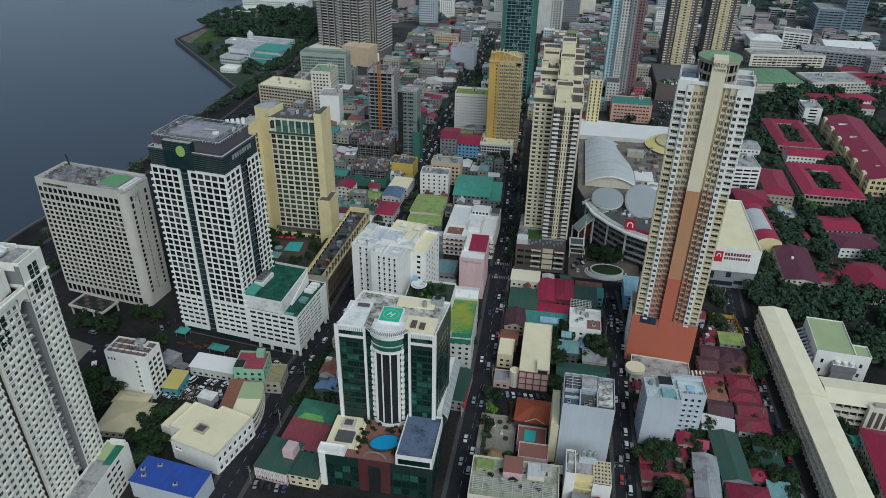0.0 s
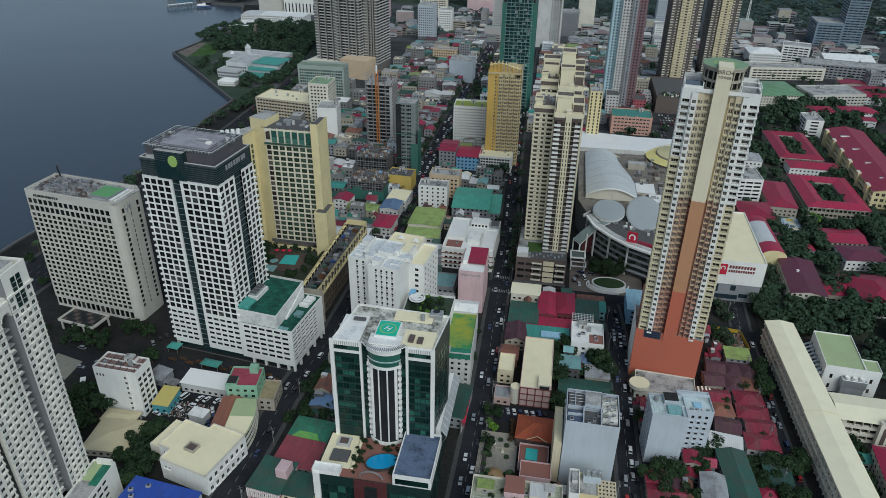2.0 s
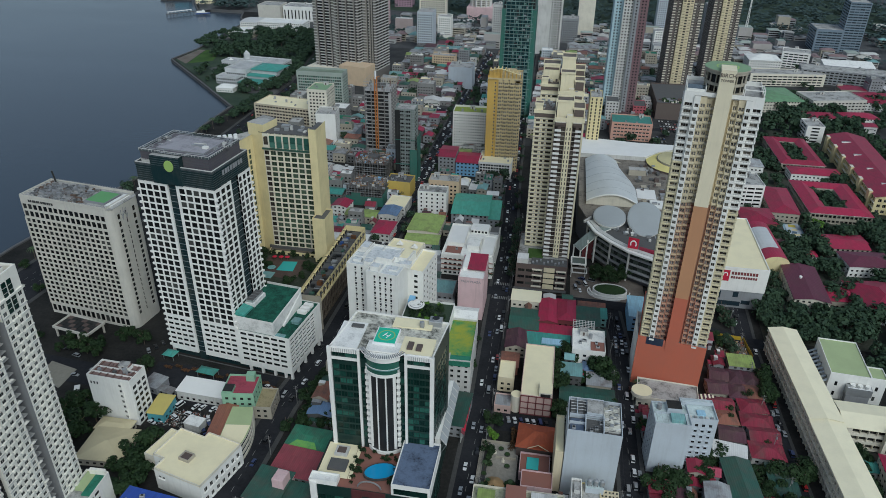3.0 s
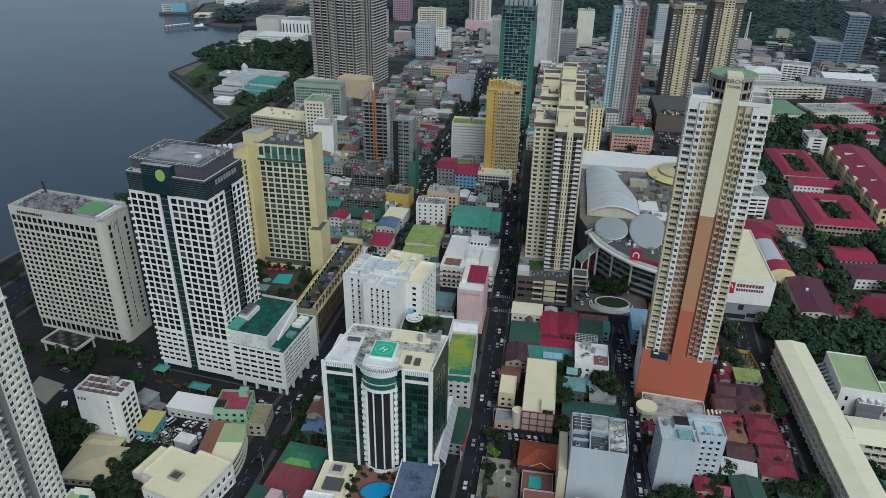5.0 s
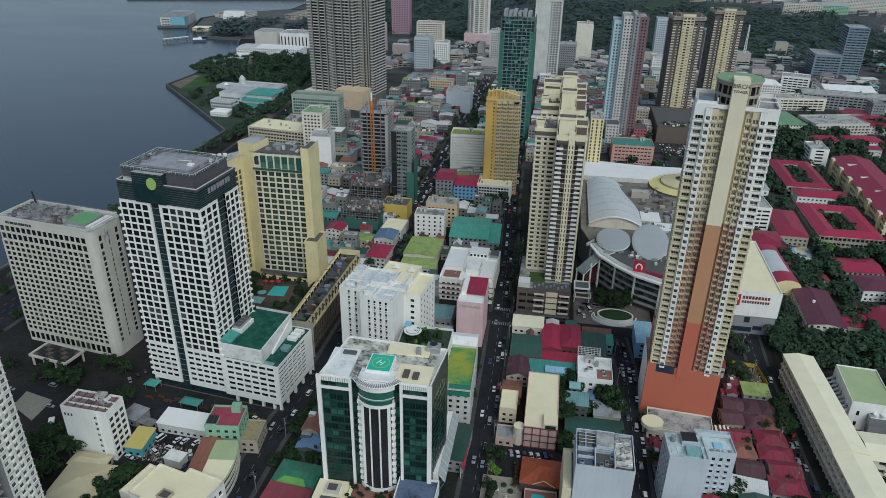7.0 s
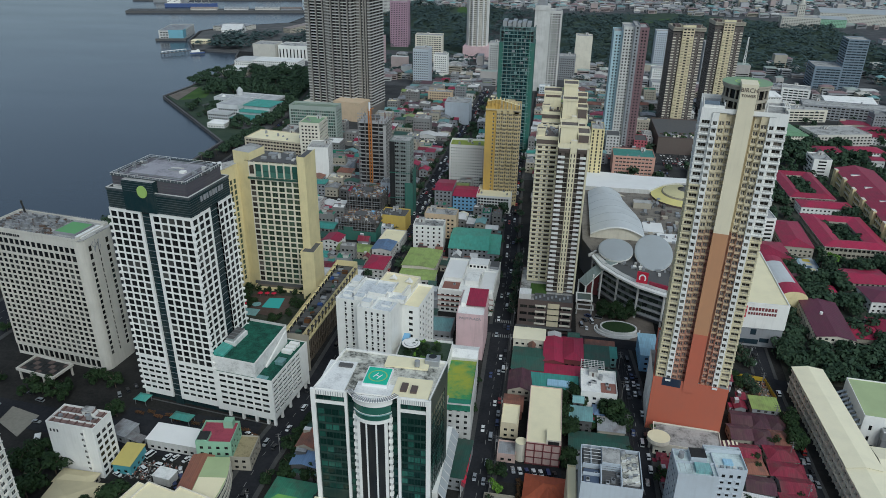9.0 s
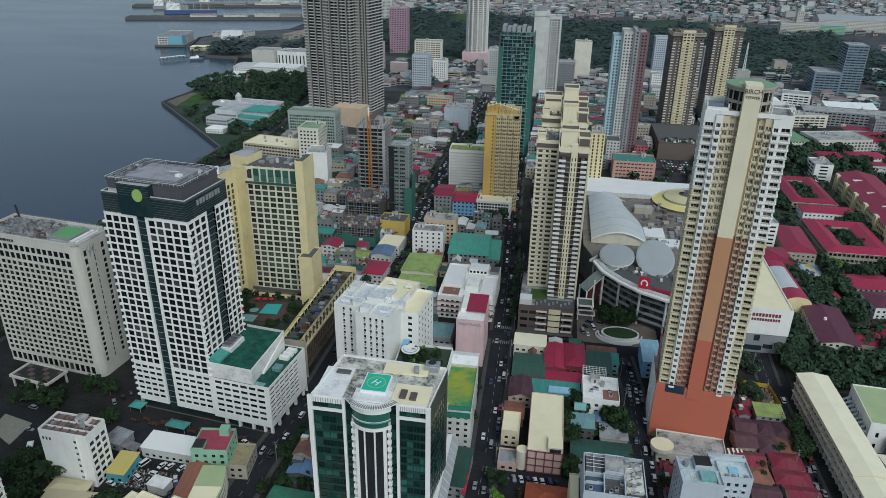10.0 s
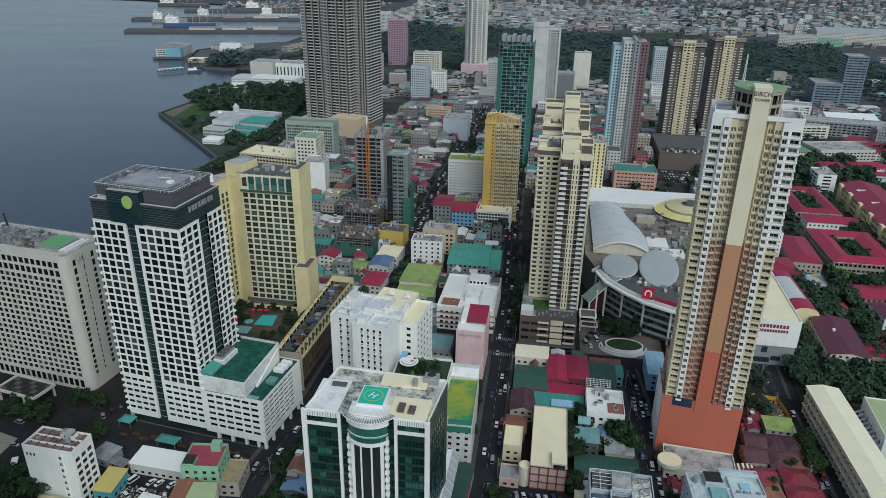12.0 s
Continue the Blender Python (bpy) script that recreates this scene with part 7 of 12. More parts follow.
for r0, r1, za, zb, mt, lb in ((17.5, 25.5, 24.6, 22.6, YRING, "lower yellow ring roof"), (6, 16.8, 28.0, 25.8, paint("straw_roof", (0.60, 0.54, 0.30), stain=0.4, streak=0), "upper straw-coloured ring roof")):
    g = Geo()
    for k in range(16):
        a0, a1 = math.pi * (0.5 + 1.15 * k / 16), math.pi * (0.5 + 1.15 * (k + 1) / 16)
        a, b, c, d = [(99 + r * math.cos(a), 564 + r * math.sin(a), z) for r, a, z in ((r1, a0, zb), (r1, a1, zb), (r0, a1, za), (r0, a0, za))]
        g.face([a, b, c, d], mt)
        g.face([a, (a[0], a[1], 20.5), (b[0], b[1], 20.5), b], BROWN)
    part("yellow_ring_roof", g, mall, lb)
g = Geo()
g.tube(99, 564, 20, 25.7, 17.2, 17.2, 32, BEIGE, DARKCONC)
part("ring_drum", g, mall)
g = Geo()
g.box(61.6, 488, 20.9, 75, 505, 22.4, WHITE2, CLEANWHITE)
g.box(70, 474, 20.9, 84, 487.6, 22.0, WHITE2, CLEANWHITE)
g.box(58, 534, 20.9, 71, 541, 25.5, BEIGE, ROOFCONC)
each("roof_room", g, mall)
g = Geo()
rr = random.Random(11)
for i in range(90):
    x, y = 62 + rr.random() * 33, 470 + rr.random() * 84
    a, b, c = 0.8 + rr.random() * 3.5, 0.8 + rr.random() * 3.5, 0.5 + rr.random() * 2.2
    g.box(x, y, 20.9, x + a, y + b, 21 + c, rr.choice((GREYWALL, STEEL, DARKCONC, DARKCONC, BEIGE, BROWN)))
part("roof_plant", g, mall, "crowded roof plant and ducts", "stuff")
g = Geo()
for k, (z, out) in enumerate(((21.4, 1.0),)):
    pts = [(x - 1.4 - out * 0.4, y - 3.4 - out) for x, y in front]
    for (xa, ya), (xb, yb) in zip(pts, pts[1:]):
        for s_ in range(3):
            p = (xa + (xb - xa) * s_ / 3, ya + (yb - ya) * s_ / 3)
            q = (xa + (xb - xa) * (s_ + 1) / 3, ya + (yb - ya) * (s_ + 1) / 3)
            g.prism([p, q, (q[0] + 1.2, q[1] + 2.6 - k), (p[0] + 1.2, p[1] + 2.6 - k)], z, z + 1.1, WHITE)
part("roof_hoop", g, mall, "white curved roof band above the tiers")
g = Geo()
for i in range(40):
    x, y = 30 + rr.random() * 52, 428 + rr.random() * 12 - 0.5 * rr.random() * 20
    y = max(y, 447 - (x - 27) * 0.95 + 4)
    a_, b_, c_ = 0.8 + rr.random() * 2.2, 0.8 + rr.random() * 2.2, 0.5 + rr.random() * 1.6
    g.box(x, y, 21.1, x + a_, y + b_, 21.2 + c_, rr.choice((GREYWALL, STEEL, WHITE2, WHITE, DARKCONC)))
part("deck_plant", g, mall, "cooling plant along the dark roof deck", "stuff")
g = Geo()
g.prism([(28, 446), (33, 433), (42, 421), (53, 410.5), (67, 402.5), (84, 396.5), (95.5, 394), (95.5, 425), (80, 425), (30, 462)], 21, 21.15, DARKCONC)
part("dark_deck", g, mall, "dark roof deck")
g = Geo()
v = [(64, 380, 7.5), (84, 376, 6.5), (86, 388, 8.5), (66, 394, 9.5), (75, 385, 11.0)]
for i in range(4):
    g.face([v[i], v[(i + 1) % 4], v[4]], WHITE)
for x, y, z in v[:4]:
    g.tube(x, y, 0, z, 0.2, 0.2, 8, STEEL)
part("entrance_tent", g, mall, "white tensile entrance canopy")
g = Geo()
for i in range(12):
    g.tube(24 + i * 1.0, 444 + i * 1.5 % 7, 20.9, 22.4, 0.9, 0.9, 10, WHITE2)
each("roof_drum", g, mall)
rr = random.Random(19)
# the east block with the sign
east = thing("mall_sign_block", "white mall block with a sign, grey below", "shopping mall", 95, 387.5, 0, -0.5)
g = Geo()
g.box(0, 0.6, 0, 33.6, 70, 12, GREYWALL)
part("lower_wall", g, east, "grey lower wall")
g = Geo()
g.box(0, 0, 12, 34, 70, 27, WHITE, CREAMROOF)
part("upper_wall", g, east, "white upper wall under a cream roof")
g = Geo()
g.ring(0, 0, 34, 70, 27, 27.7, 0.5, WHITE)
part("parapet", g, east)
g = Geo()
for x, z, w_, h_ in ((5, 6, 5, 5), (17, 7.5, 3, 3.5), (22.5, 3, 5, 2.6), (6, 1.5, 16, 3)):
    g.box(x, 0.45, z, x + w_, 0.6, z + h_, GL_BLUE)
part("shopfront", g, east, "dark shopfront glazing")
g = Geo()
g.box(7.4, -0.3, 18.5, 12.4, 0.0, 25.6, LOGORED)
for k in range(14):
    a0, a1 = -0.6 + 4.4 * k / 14, -0.6 + 4.4 * (k + 1) / 14
    g.face([(10.0 - r * math.cos(a), -0.34, 22.7 + r * 1.15 * math.sin(a)) for r, a in ((0.9, a0), (1.4, a0), (1.4, a1), (0.9, a1))][::-1], BRIGHTWHITE)
part("logo_board", g, east, "red sign board with a white emblem")
for i, (wd, z, h_) in enumerate(((15.0, 23.0, 1.9), (15.0, 20.4, 1.5))):
    g = Geo()
    n = 9 if i == 0 else 11
    for k in range(n):
        g.box(13.4 + k * wd / n, -0.2, z, 13.4 + k * wd / n + wd / n * 0.72, 0.0, z + h_, MAROON)
    each("sign_bar", g, east, "maroon bar of a shop name")
# ring garden on the plaza
HEDGEGREEN = mould("clipped_hedge", (0.035, 0.065, 0.022), (0.012, 0.025, 0.01), 0.9, 0.9)
ringg = thing("ring_garden", "oval hedged plaza garden inside pale curved walls", "garden", 41.0, 389.6, 0.2)
for r0, r1, z, a, b in ((1.0, 1.07, 3.0, 0, 40), (1.2, 1.27, 1.9, 19, 40), (1.34, 1.40, 1.0, 17, 33)):
    g = Geo()
    for k in range(a, b):
        a0, a1 = 2 * math.pi * k / 40, 2 * math.pi * (k + 1) / 40
        g.prism([(9.8 * r * math.cos(w_), 6.3 * r * math.sin(w_)) for r, w_ in ((r0, a0), (r1, a0), (r1, a1), (r0, a1))], 0, z, WHITE)
    part("curved_wall", g, ringg)
g = Geo()
for k in range(24):
    a0, a1 = 2 * math.pi * k / 24, 2 * math.pi * (k + 1) / 24
    for r0, r1, z0, z1 in ((0.0, 0.6, 3.5, 3.3), (0.6, 0.95, 3.3, 2.8)):
        q = [(9.8 * r * math.cos(w_), 6.3 * r * math.sin(w_), z) for r, w_, z in ((r1, a0, z1), (r1, a1, z1), (r0, a1, z0), (r0, a0, z0))]
        g.face(q if r0 else q[:3], HEDGEGREEN)
part("bed", g, ringg, "dark clipped hedge")

# ---- long cream school block with cross wing ----
school = thing("school_building", "long cream arcaded school block with a pale sheet roof", "school", 126.6, 214, 0, 1.6)
g, holes = Geo(), []
zs3 = [(1.0, 3.4), (5.2, 7.6), (9.2, 11.6)]
LB = 134
facade(g, (0, LB), (0, 0), 0, 13.4, bays(LB, 4.0, 3.0, 0.6), zs3, PALE, 0.8, holes)
facade(g, (0, 0), (13.5, 0), 0, 13.4, bays(13.5, 4, 2.2), zs3, PALE, 0.5, holes)
facade(g, (13.5, 0), (13.5, LB), 0, 13.4, bays(LB, 4.0, 3.0, 0.6), zs3, PALE, 0.8, holes)
facade(g, (13.5, LB), (0, LB), 0, 13.4, bays(13.5, 4, 2.2), zs3, PALE, 0.5, holes)
part("wall", g, school)
windows(school, holes, GL_DARK, DARKFRAME, 160, 1)
g = Geo()
gable(g, 0, 0, 13.5, 62, 13.4, 1.1, CREAMSHEET, PALE, "y", 0.8)
gable(g, 0, 63, 13.5, LB, 13.9, 1.1, CREAMSHEET, PALE, "y", 0.8)
part("roof", g, school, "pale cream sheet roof")
g = Geo()
for i in range(34):
    y = 2 + i * 3.95
    g.box(-0.6, y - 0.3, 0, 0.0, y + 0.3, 13.2, PALE)
for z in (4.2, 8.3, 12.4):
    g.box(-0.9, 0, z, 0, LB, z + 0.5, PALE)
part("arcade", g, school, "cream piers and ledges")
cw = thing("school_wing", "cream school wing with ledges and a pale sheet roof", "school", 140.6, 276, 0, -2)
shell(cw, 0, 0, 0, 48, 17, 12.4, PALE, bay=3.6, width=3.3, step=4.1, sill=1.0, height=2.5, cap=40, roof=ROOFCONC, parapet=0, fr=BROWN, depth=1.4)
g = Geo()
gable(g, -0.5, 0, 48, 17, 12.6, 1.4, CREAMSHEET, PALE, "x", 1.0)
part("sheet_roof", g, cw)
g = Geo()
g.box(16, -2.4, 0, 27, 0, 14.2, PALE)
for i in range(3):
    g.box(17.6 + i * 3, -2.5, 2, 19.4 + i * 3, -2.3, 11.5, BROWN)
g.box(18, -2, 14.2, 25, 0.5, 15.4, BEIGE)
part("gatehouse_bay", g, cw, "projecting entrance bay with brown glazing")
hg = thing("green_roof_hall", "white hall with a pale green flat roof and angled fins", "hall", 143.2, 311.5, 0, -4)
shell(hg, 0, 0, 0, 18.4, 30, 15, WHITE, bay=5.5, width=1.3, step=6.0, sill=2.0, height=2.6, cap=24, roof=PALEGREENROOF, parapet=0.6, sides="fl")
shell(hg, 18.4, 0.02, 0, 25.6, 9.6, 14.98, WHITE, bay=5.5, width=1.3, step=6.0, sill=2.0, height=2.6, cap=24, roof=PALEGREENROOF, parapet=0.6, sides="fr")
g = Geo()
for i in range(9):
    g.shared([(-5.5, 1 + i * 3.2, 6.5), (-5.5, 2.4 + i * 3.2, 6.5), (-0.1, 2.4 + i * 3.2, 10), (-0.1, 1 + i * 3.2, 10), (-5.5, 1 + i * 3.2, 6.2), (-5.5, 2.4 + i * 3.2, 6.2), (-0.1, 2.4 + i * 3.2, 9.7), (-0.1, 1 + i * 3.2, 9.7)], [(0, 1, 2, 3), (4, 5, 1, 0), (5, 6, 2, 1), (6, 7, 3, 2), (7, 4, 0, 3)], PALEBLUE)
each("sloped_slat", g, hg, "pale sloped slat over the side passage")
g = Geo()
g.box(-5.6, 0.5, 0, -0.1, 29, 6.0, GREYWALL, DARKCONC)
part("side_passage", g, hg)
g = Geo()
g.bevelled(8, -3.4, 6, 19.5, -0.1, 10.5, 0.2, STEEL)
g.box(8.5, -3.2, 0, 19, -0.1, 6, GREYWALL)
part("plant_room", g, hg, "grey louvred plant room on the front wall")
for i in range(3):
    g = Geo()
    g.tube(10.5 + i * 3.4, -1.8, 10.5, 11.7, 1.2, 1.2, 12, WHITE)
    part("cooling_fan", g, hg)
house("red-roofed school house with pale eaves", 148, 222, 16, 42, 9, PALE, REDSHEET, "hip", rise=4, rz=-4, cap=20)
house("small teal-roofed school shed", 140, 258, 10, 8, 4, WHITE2, TEALSHEET, "gable", rise=1.2)

# ---- further buildings, block by block ----
AQUAROOF = mould("aqua_roof_coating", (0.60, 0.68, 0.66), (0.18, 0.21, 0.20), 0.7, 0.12)
TAKEN = []


def keep(x0, y0, x1, y1):
    TAKEN.append((min(x0, x1), min(y0, y1), max(x0, x1), max(y0, y1)))


def box_of(x, y, w, d, rz):
    c, s = math.cos(radians(rz)), math.sin(radians(rz))
    q = [(x + c * a - s * b, y + s * a + c * b) for a, b in ((0, 0), (w, 0), (w, d), (0, d))]
    keep(min(p[0] for p in q), min(p[1] for p in q), max(p[0] for p in q), max(p[1] for p in q))


def lowrise(label, x, y, w, d, h, wall, roof, kind="gable", along="x", rise=1.5, rz=0.0, cap=10, **more):
    box_of(x, y, w, d, rz)
    return house(label, x, y, w, d, h, wall, roof, kind, along, rise, rz, min(cap, 6), **more)


def tower(name, label, x, y, w, d, h, wall, rz=0.0, category="tower", clut=3, **more):
    box_of(x, y, w, d, rz)
    if len(label.split()) < 4:
        label += " in the dense city"
    rt = thing(name, label, category, x, y, 0, rz)
    shell(rt, 0, 0, 0, w, d, h, wall, **more)
    if clut:
        clutter(x + 1, y + 1, x + w - 1, y + d - 1, h + 0.06, clut, int(abs(x) * 7 + y))
    return rt


for q in ((-83, 196, -33, 262), (-106, 305, -62, 352), (-72, 286, -44, 320), (-48, 345, -32, 373), (-280, 284, -214, 332), (-192, 262, -116, 322), (-206, 315, -116, 410), (-192, 150, -162, 188), (46, 284, 90, 350), (-20, 378, 18, 432), (-16, 460, 18, 546), (22, 598, 42, 624), (18, 372, 132, 624), (124, 210, 190, 352), (140, 370, 300, 720), (-146, 229, -178, 262)):
    keep(*q)

# west side, near
off = thing("cream_roof_office", "white office block with a cream roof and paired windows", "office", -157.5, 199, 0, -14)
box_of(-157.5, 199, 30, 25, -14)
plan = [(0, 6), (6, 6), (6, 0), (30, 0), (30, 26), (13, 26), (13, 23), (0, 23)]
g, holes = Geo(), []
for p, q in zip(plan, plan[1:] + plan[:1]):
    L = math.hypot(q[0] - p[0], q[1] - p[1])
    xs_ = bays(L, 3.4, 1.7) if q[0] - p[0] > 0 or q[1] - p[1] > 5 else []
    if p == (6, 0):
        xs_ = [(2.0, 3.2), (4.0, 5.2)]
    facade(g, p, q, 0, 11, xs_, [(1.2, 3.4), (6.2, 8.4)] if p != (6, 0) else [(7.0, 8.2)], WHITE, 0.2, holes)
part("wall", g, off)
windows(off, holes, GL_DARK, WHITE2, 40)
g = Geo()
g.prism(plan, 10.7, 11.05, CREAMROOF)
part("roof", g, off, "cream coated flat roof")
g = Geo()
for p, q in zip(plan, plan[1:] + plan[:1]):
    d = Vector((q[0] - p[0], q[1] - p[1])).normalized()
    n = Vector((-d.y, d.x)) * 0.35
    g.prism([p, q, (q[0] + n.x, q[1] + n.y), (p[0] + n.x, p[1] + n.y)], 11.05, 11.7, PALE)
each("parapet", g, off)
g = Geo()
for (pt, ang, w_, h_) in holes:
    c, s_ = math.cos(ang), math.sin(ang)
    g.prism([(pt[0] + c * i - s_ * j, pt[1] + s_ * i + c * j) for i, j in ((-w_ / 2 - 0.3, -0.75), (w_ / 2 + 0.3, -0.75), (w_ / 2 + 0.3, -0.2), (-w_ / 2 - 0.3, -0.2))], pt[2] - 0.55, pt[2] - 0.05, WHITE)
part("sill_planter", g, off, "white sill boxes under the windows", "stuff")
shell(off, -6, 6.5, 0, 0, 23, 8.5, PALE, cap=4, sides="l", roof=CREAMROOF, parapet=0.6, name="side_wall")
g = Geo()
g.ring(-2.6, -2.2, 2.6, 2.2, 0, 1.5, 0.4, BEIGE)
g.box(-2.2, -1.8, 0, 2.2, 1.8, 0.9, BROWN)
whole("roof_plant_box", g, "beige open-topped roof plant box", "roof plant", -141, 205.5, 11.06, -14)
lowrise("low warehouse with a bright blue sheet roof", -158, 175, 30, 13, 9.6, PALEBLUE, BLUEROOF, "shed", rise=0.5, rz=-6, cap=4, sides="")
for x, y in ((-153, 178), (-149, 184), (-138, 176), (-155, 181)):
    place("ac", make_ac, x, y, 9.9, 20)
RUSTDECK = mould("rusty_deck", (0.25, 0.17, 0.15), (0.07, 0.045, 0.04), 0.9, 0.35)
wt = tower("white_office_tower", "plain white office tower with window columns on its flank", -201, 231.5, 22, 11.5, 25.2, WHITE, -3, bay=3.4, width=2.4, step=3.2, sill=0.8, height=1.9, sides="r", cap=40, roof=RUSTDECK, parapet=1.0, clut=3)
g, holes = Geo(), []
facade(g, (15.5, -0.5), (17.5, -0.5), 0, 25, [(0.3, 1.7)], floors(0, 25, 3.0, 0.8, 1.6), WHITE, 0.3, holes)
g.box(15.5, -0.5, 0, 15.5 + 0.05, 0, 25, WHITE)
g.box(17.45, -0.5, 0, 17.5, 0, 25, WHITE)
g.box(1.2, -0.06, 21.2, 1.9, 0.05, 22.6, BLACK)
g.box(2.8, -0.06, 21.2, 3.5, 0.05, 22.6, BLACK)
g.box(4.4, -0.06, 21.2, 5.1, 0.05, 22.6, BLACK)
g.box(13, 7.4, 25.2, 17, 10.4, 27.2, WHITE, RUSTDECK)
for i in range(6):
    g.box(1.6 + i * 3.6, 0.8, 25.2, 1.9 + i * 3.6, 10.8, 25.9, paint("rust_brown_beam", (0.17, 0.10, 0.085), stain=0.5))
for y in (3.2, 7.0):
    g.box(0.8, y, 25.2, 21.2, y + 0.3, 26.0, WHITE)
for i in range(5):
    g.box(2.6 + i * 3.9, 4.2 + (i % 2) * 3.6, 25.2, 4.0 + i * 3.9, 5.4 + (i % 2) * 3.6, 26.4, (GREYWALL, RUSTDECK, DARKCONC)[i % 3])
part("stair_bay", g, wt, "projecting stair bay with openings")
windows(wt, holes, GL_DARK, WHITE, 20)
for lb, x, y, w_, d_, h_ in lowrise_later:
    lowrise(lb, x, y, w_, d_, h_, GREYWALL, GREYSHEET, "shed", rise=0.6, rz=-14, cap=2)
lowrise("teal-sided shed with a yellow curved roof", -177, 234, 8, 12, 5, paint("teal_render", (0.10, 0.34, 0.38)), paint("ochre_roof", (0.55, 0.46, 0.14), streak=0), "shed", rise=1.2, cap=2)
lowrise("long white-roofed shed beside the car park", -171, 250.5, 24, 10, 5.5, WHITE2, CLEANWHITE, "shed", rise=0.8, rz=-3, cap=6)
g = Geo()
g.bevelled(0, 0, 0, 8, 5.5, 4.2, 0.2, WHITE2)
g.box(-0.3, -0.3, 4.2, 8.3, 5.8, 4.4, WHITEROOF)
whole("site_cabin", g, "white flat-roofed site cabin", "cabin", -157.5, 231.5, 0, -8)
keep(-158, 230, -149, 238)
mint = tower("mint_building", "mint green narrow building with a red roof deck", -143, 243, 15, 14, 13.5, MINT, 8, bay=3.5, width=1.5, cap=20, sides="fr", roof=mould("red_deck", (0.36, 0.07, 0.10), (0.14, 0.03, 0.045), 0.6, 0.25), parapet=1.1, clut=0)
g = Geo()
g.box(0.5, 0.5, 13.5, 5, 6, 15.2, MINT, BLACK)
g.box(9, 10, 13.5, 13, 13.5, 17, MINT)
each("roof_box", g, mint)
lowrise("low building with a rust-orange sheet roof", -141, 219.5, 8.5, 23, 7.5, BEIGE, RUSTSHEET, "gable", "y", 1.0, 8, 4)
cur = thing("curved_front_building", "cream building with a curved banded street front", "building", -133, 213, 0, 8)
g = Geo()
pts = [(0, 0), (9.5, 0)] + [(9.5 + 2.2 * math.sin(math.pi * i / 10), i * 2.8) for i in range(1, 10)] + [(9.5, 28), (0, 28)]
for k in range(3):
    g.prism(pts, k * 2.9, k * 2.9 + 1.5, PALE)
    g.prism([(x * 0.97 + 0.1, y * 0.98 + 0.2) for x, y in pts], k * 2.9 + 1.5, k * 2.9 + 2.9, GL_BLUE)
g.prism(pts, 8.7, 9.4, PALE, PALEGREENROOF)
g.prism([(0.3, 0.3), (9.3, 0.3), (10.8, 8), (11.4, 16), (0.3, 16)], 9.4, 9.55, CREAMROOF)
each("front_band", g, cur)
keep(-134, 212, -120, 243)
lowrise("tan flat-roofed corner shop with roof clutter", -129.5, 244.5, 9, 14, 6.5, BEIGE, mould("tan_deck", (0.36, 0.30, 0.17), (0.13, 0.10, 0.06), 0.8, 0.3), "flat", rz=6, cap=6)
lowrise("low house with a sandy hipped roof", -193, 203, 20, 19, 4.2, BEIGE, paint("sandy_roof", (0.60, 0.52, 0.32), streak=0), "hip", rise=2.2, rz=4)
lowrise("small sandy-roofed annex", -196, 222, 16, 7, 3.6, BEIGE, paint("sandy_roof", (0.60, 0.52, 0.32)), "hip", rise=1.2)
# block south-west of the glass hotel
lowrise("shop house with a red sheet roof", -107, 209, 19, 15, 6.5, GREYWALL, sheet_roof("brick_red_sheet", (0.27, 0.05, 0.065), 0.15), "shed", rise=1.0, rz=-6, cap=6)
gh_ = lowrise("green-roofed low hall", -106, 226, 18, 12, 6.0, WHITE2, sheet_roof("leaf_green_hall_sheet", (0.05, 0.25, 0.14), 0.3), "hip", rise=1.2, rz=-4, cap=6)
lowrise("pink-fronted shop row with a dark green roof", -112, 193.5, 15, 17, 7.4, PINK, GREENSHEET, "shed", rise=0.6, rz=-7, cap=14, bay=1.6, width=0.7)
g = Geo()
slope = [(x, y, 6.16 + (y + 0.6) * 1.2 / 6.6) for x, y in ((1.6, -0.55), (15.0, -0.55), (12.6, 2.8), (4.4, 2.8))]
g.shared(slope + [(x, y, z + 0.07) for x, y, z in slope], [(4, 5, 6, 7), (0, 1, 5, 4), (1, 2, 6, 5), (2, 3, 7, 6), (3, 0, 4, 7)], mould("lime_patch", (0.20, 0.42, 0.10), (0.06, 0.26, 0.12), 0.7, 0.3))
part("roof_patch", g, gh_, "lime green repaired sheeting")
fins = thing("front_fins", "row of white upright fins before the pink shop front", "fins", -112, 193.5, 0, -7)
for i in range(16):
    g = Geo()
    g.box(0.3 + i * 0.95, -0.55, 2.6, 0.55 + i * 0.95, -0.02, 6.6, WHITE)
    part("fin", g, fins)
lowrise("yellow-fronted shop row with a dark green roof", -96.5, 193, 13, 12, 6.5, CREAM, GREENSHEET, "shed", rise=0.6, rz=-3, cap=8)
g = Geo()
g.bevelled(0, 0, 0, 5, 6, 5.5, 0.2, PINK)
whole("pink_stair_tower", g, "small pink stair tower on the shop row", "stair tower", -101.5, 200, 7.0, -7)
g = Geo()
for i in range(12):
    y = 246.5 + i * 2.3
    g.shared([(-30.6, y, 6.2), (-29.0, y, 5.0), (-29.0, y + 2.15, 5.0), (-30.6, y + 2.15, 6.2), (-30.6, y, 6.35), (-29.0, y, 5.15), (-29.0, y + 2.15, 5.15), (-30.6, y + 2.15, 6.35)], [(4, 5, 6, 7), (3, 2, 1, 0), (0, 1, 5, 4), (1, 2, 6, 5), (2, 3, 7, 6), (3, 0, 4, 7)], LOGORED if i % 3 else DARKREDSHEET)
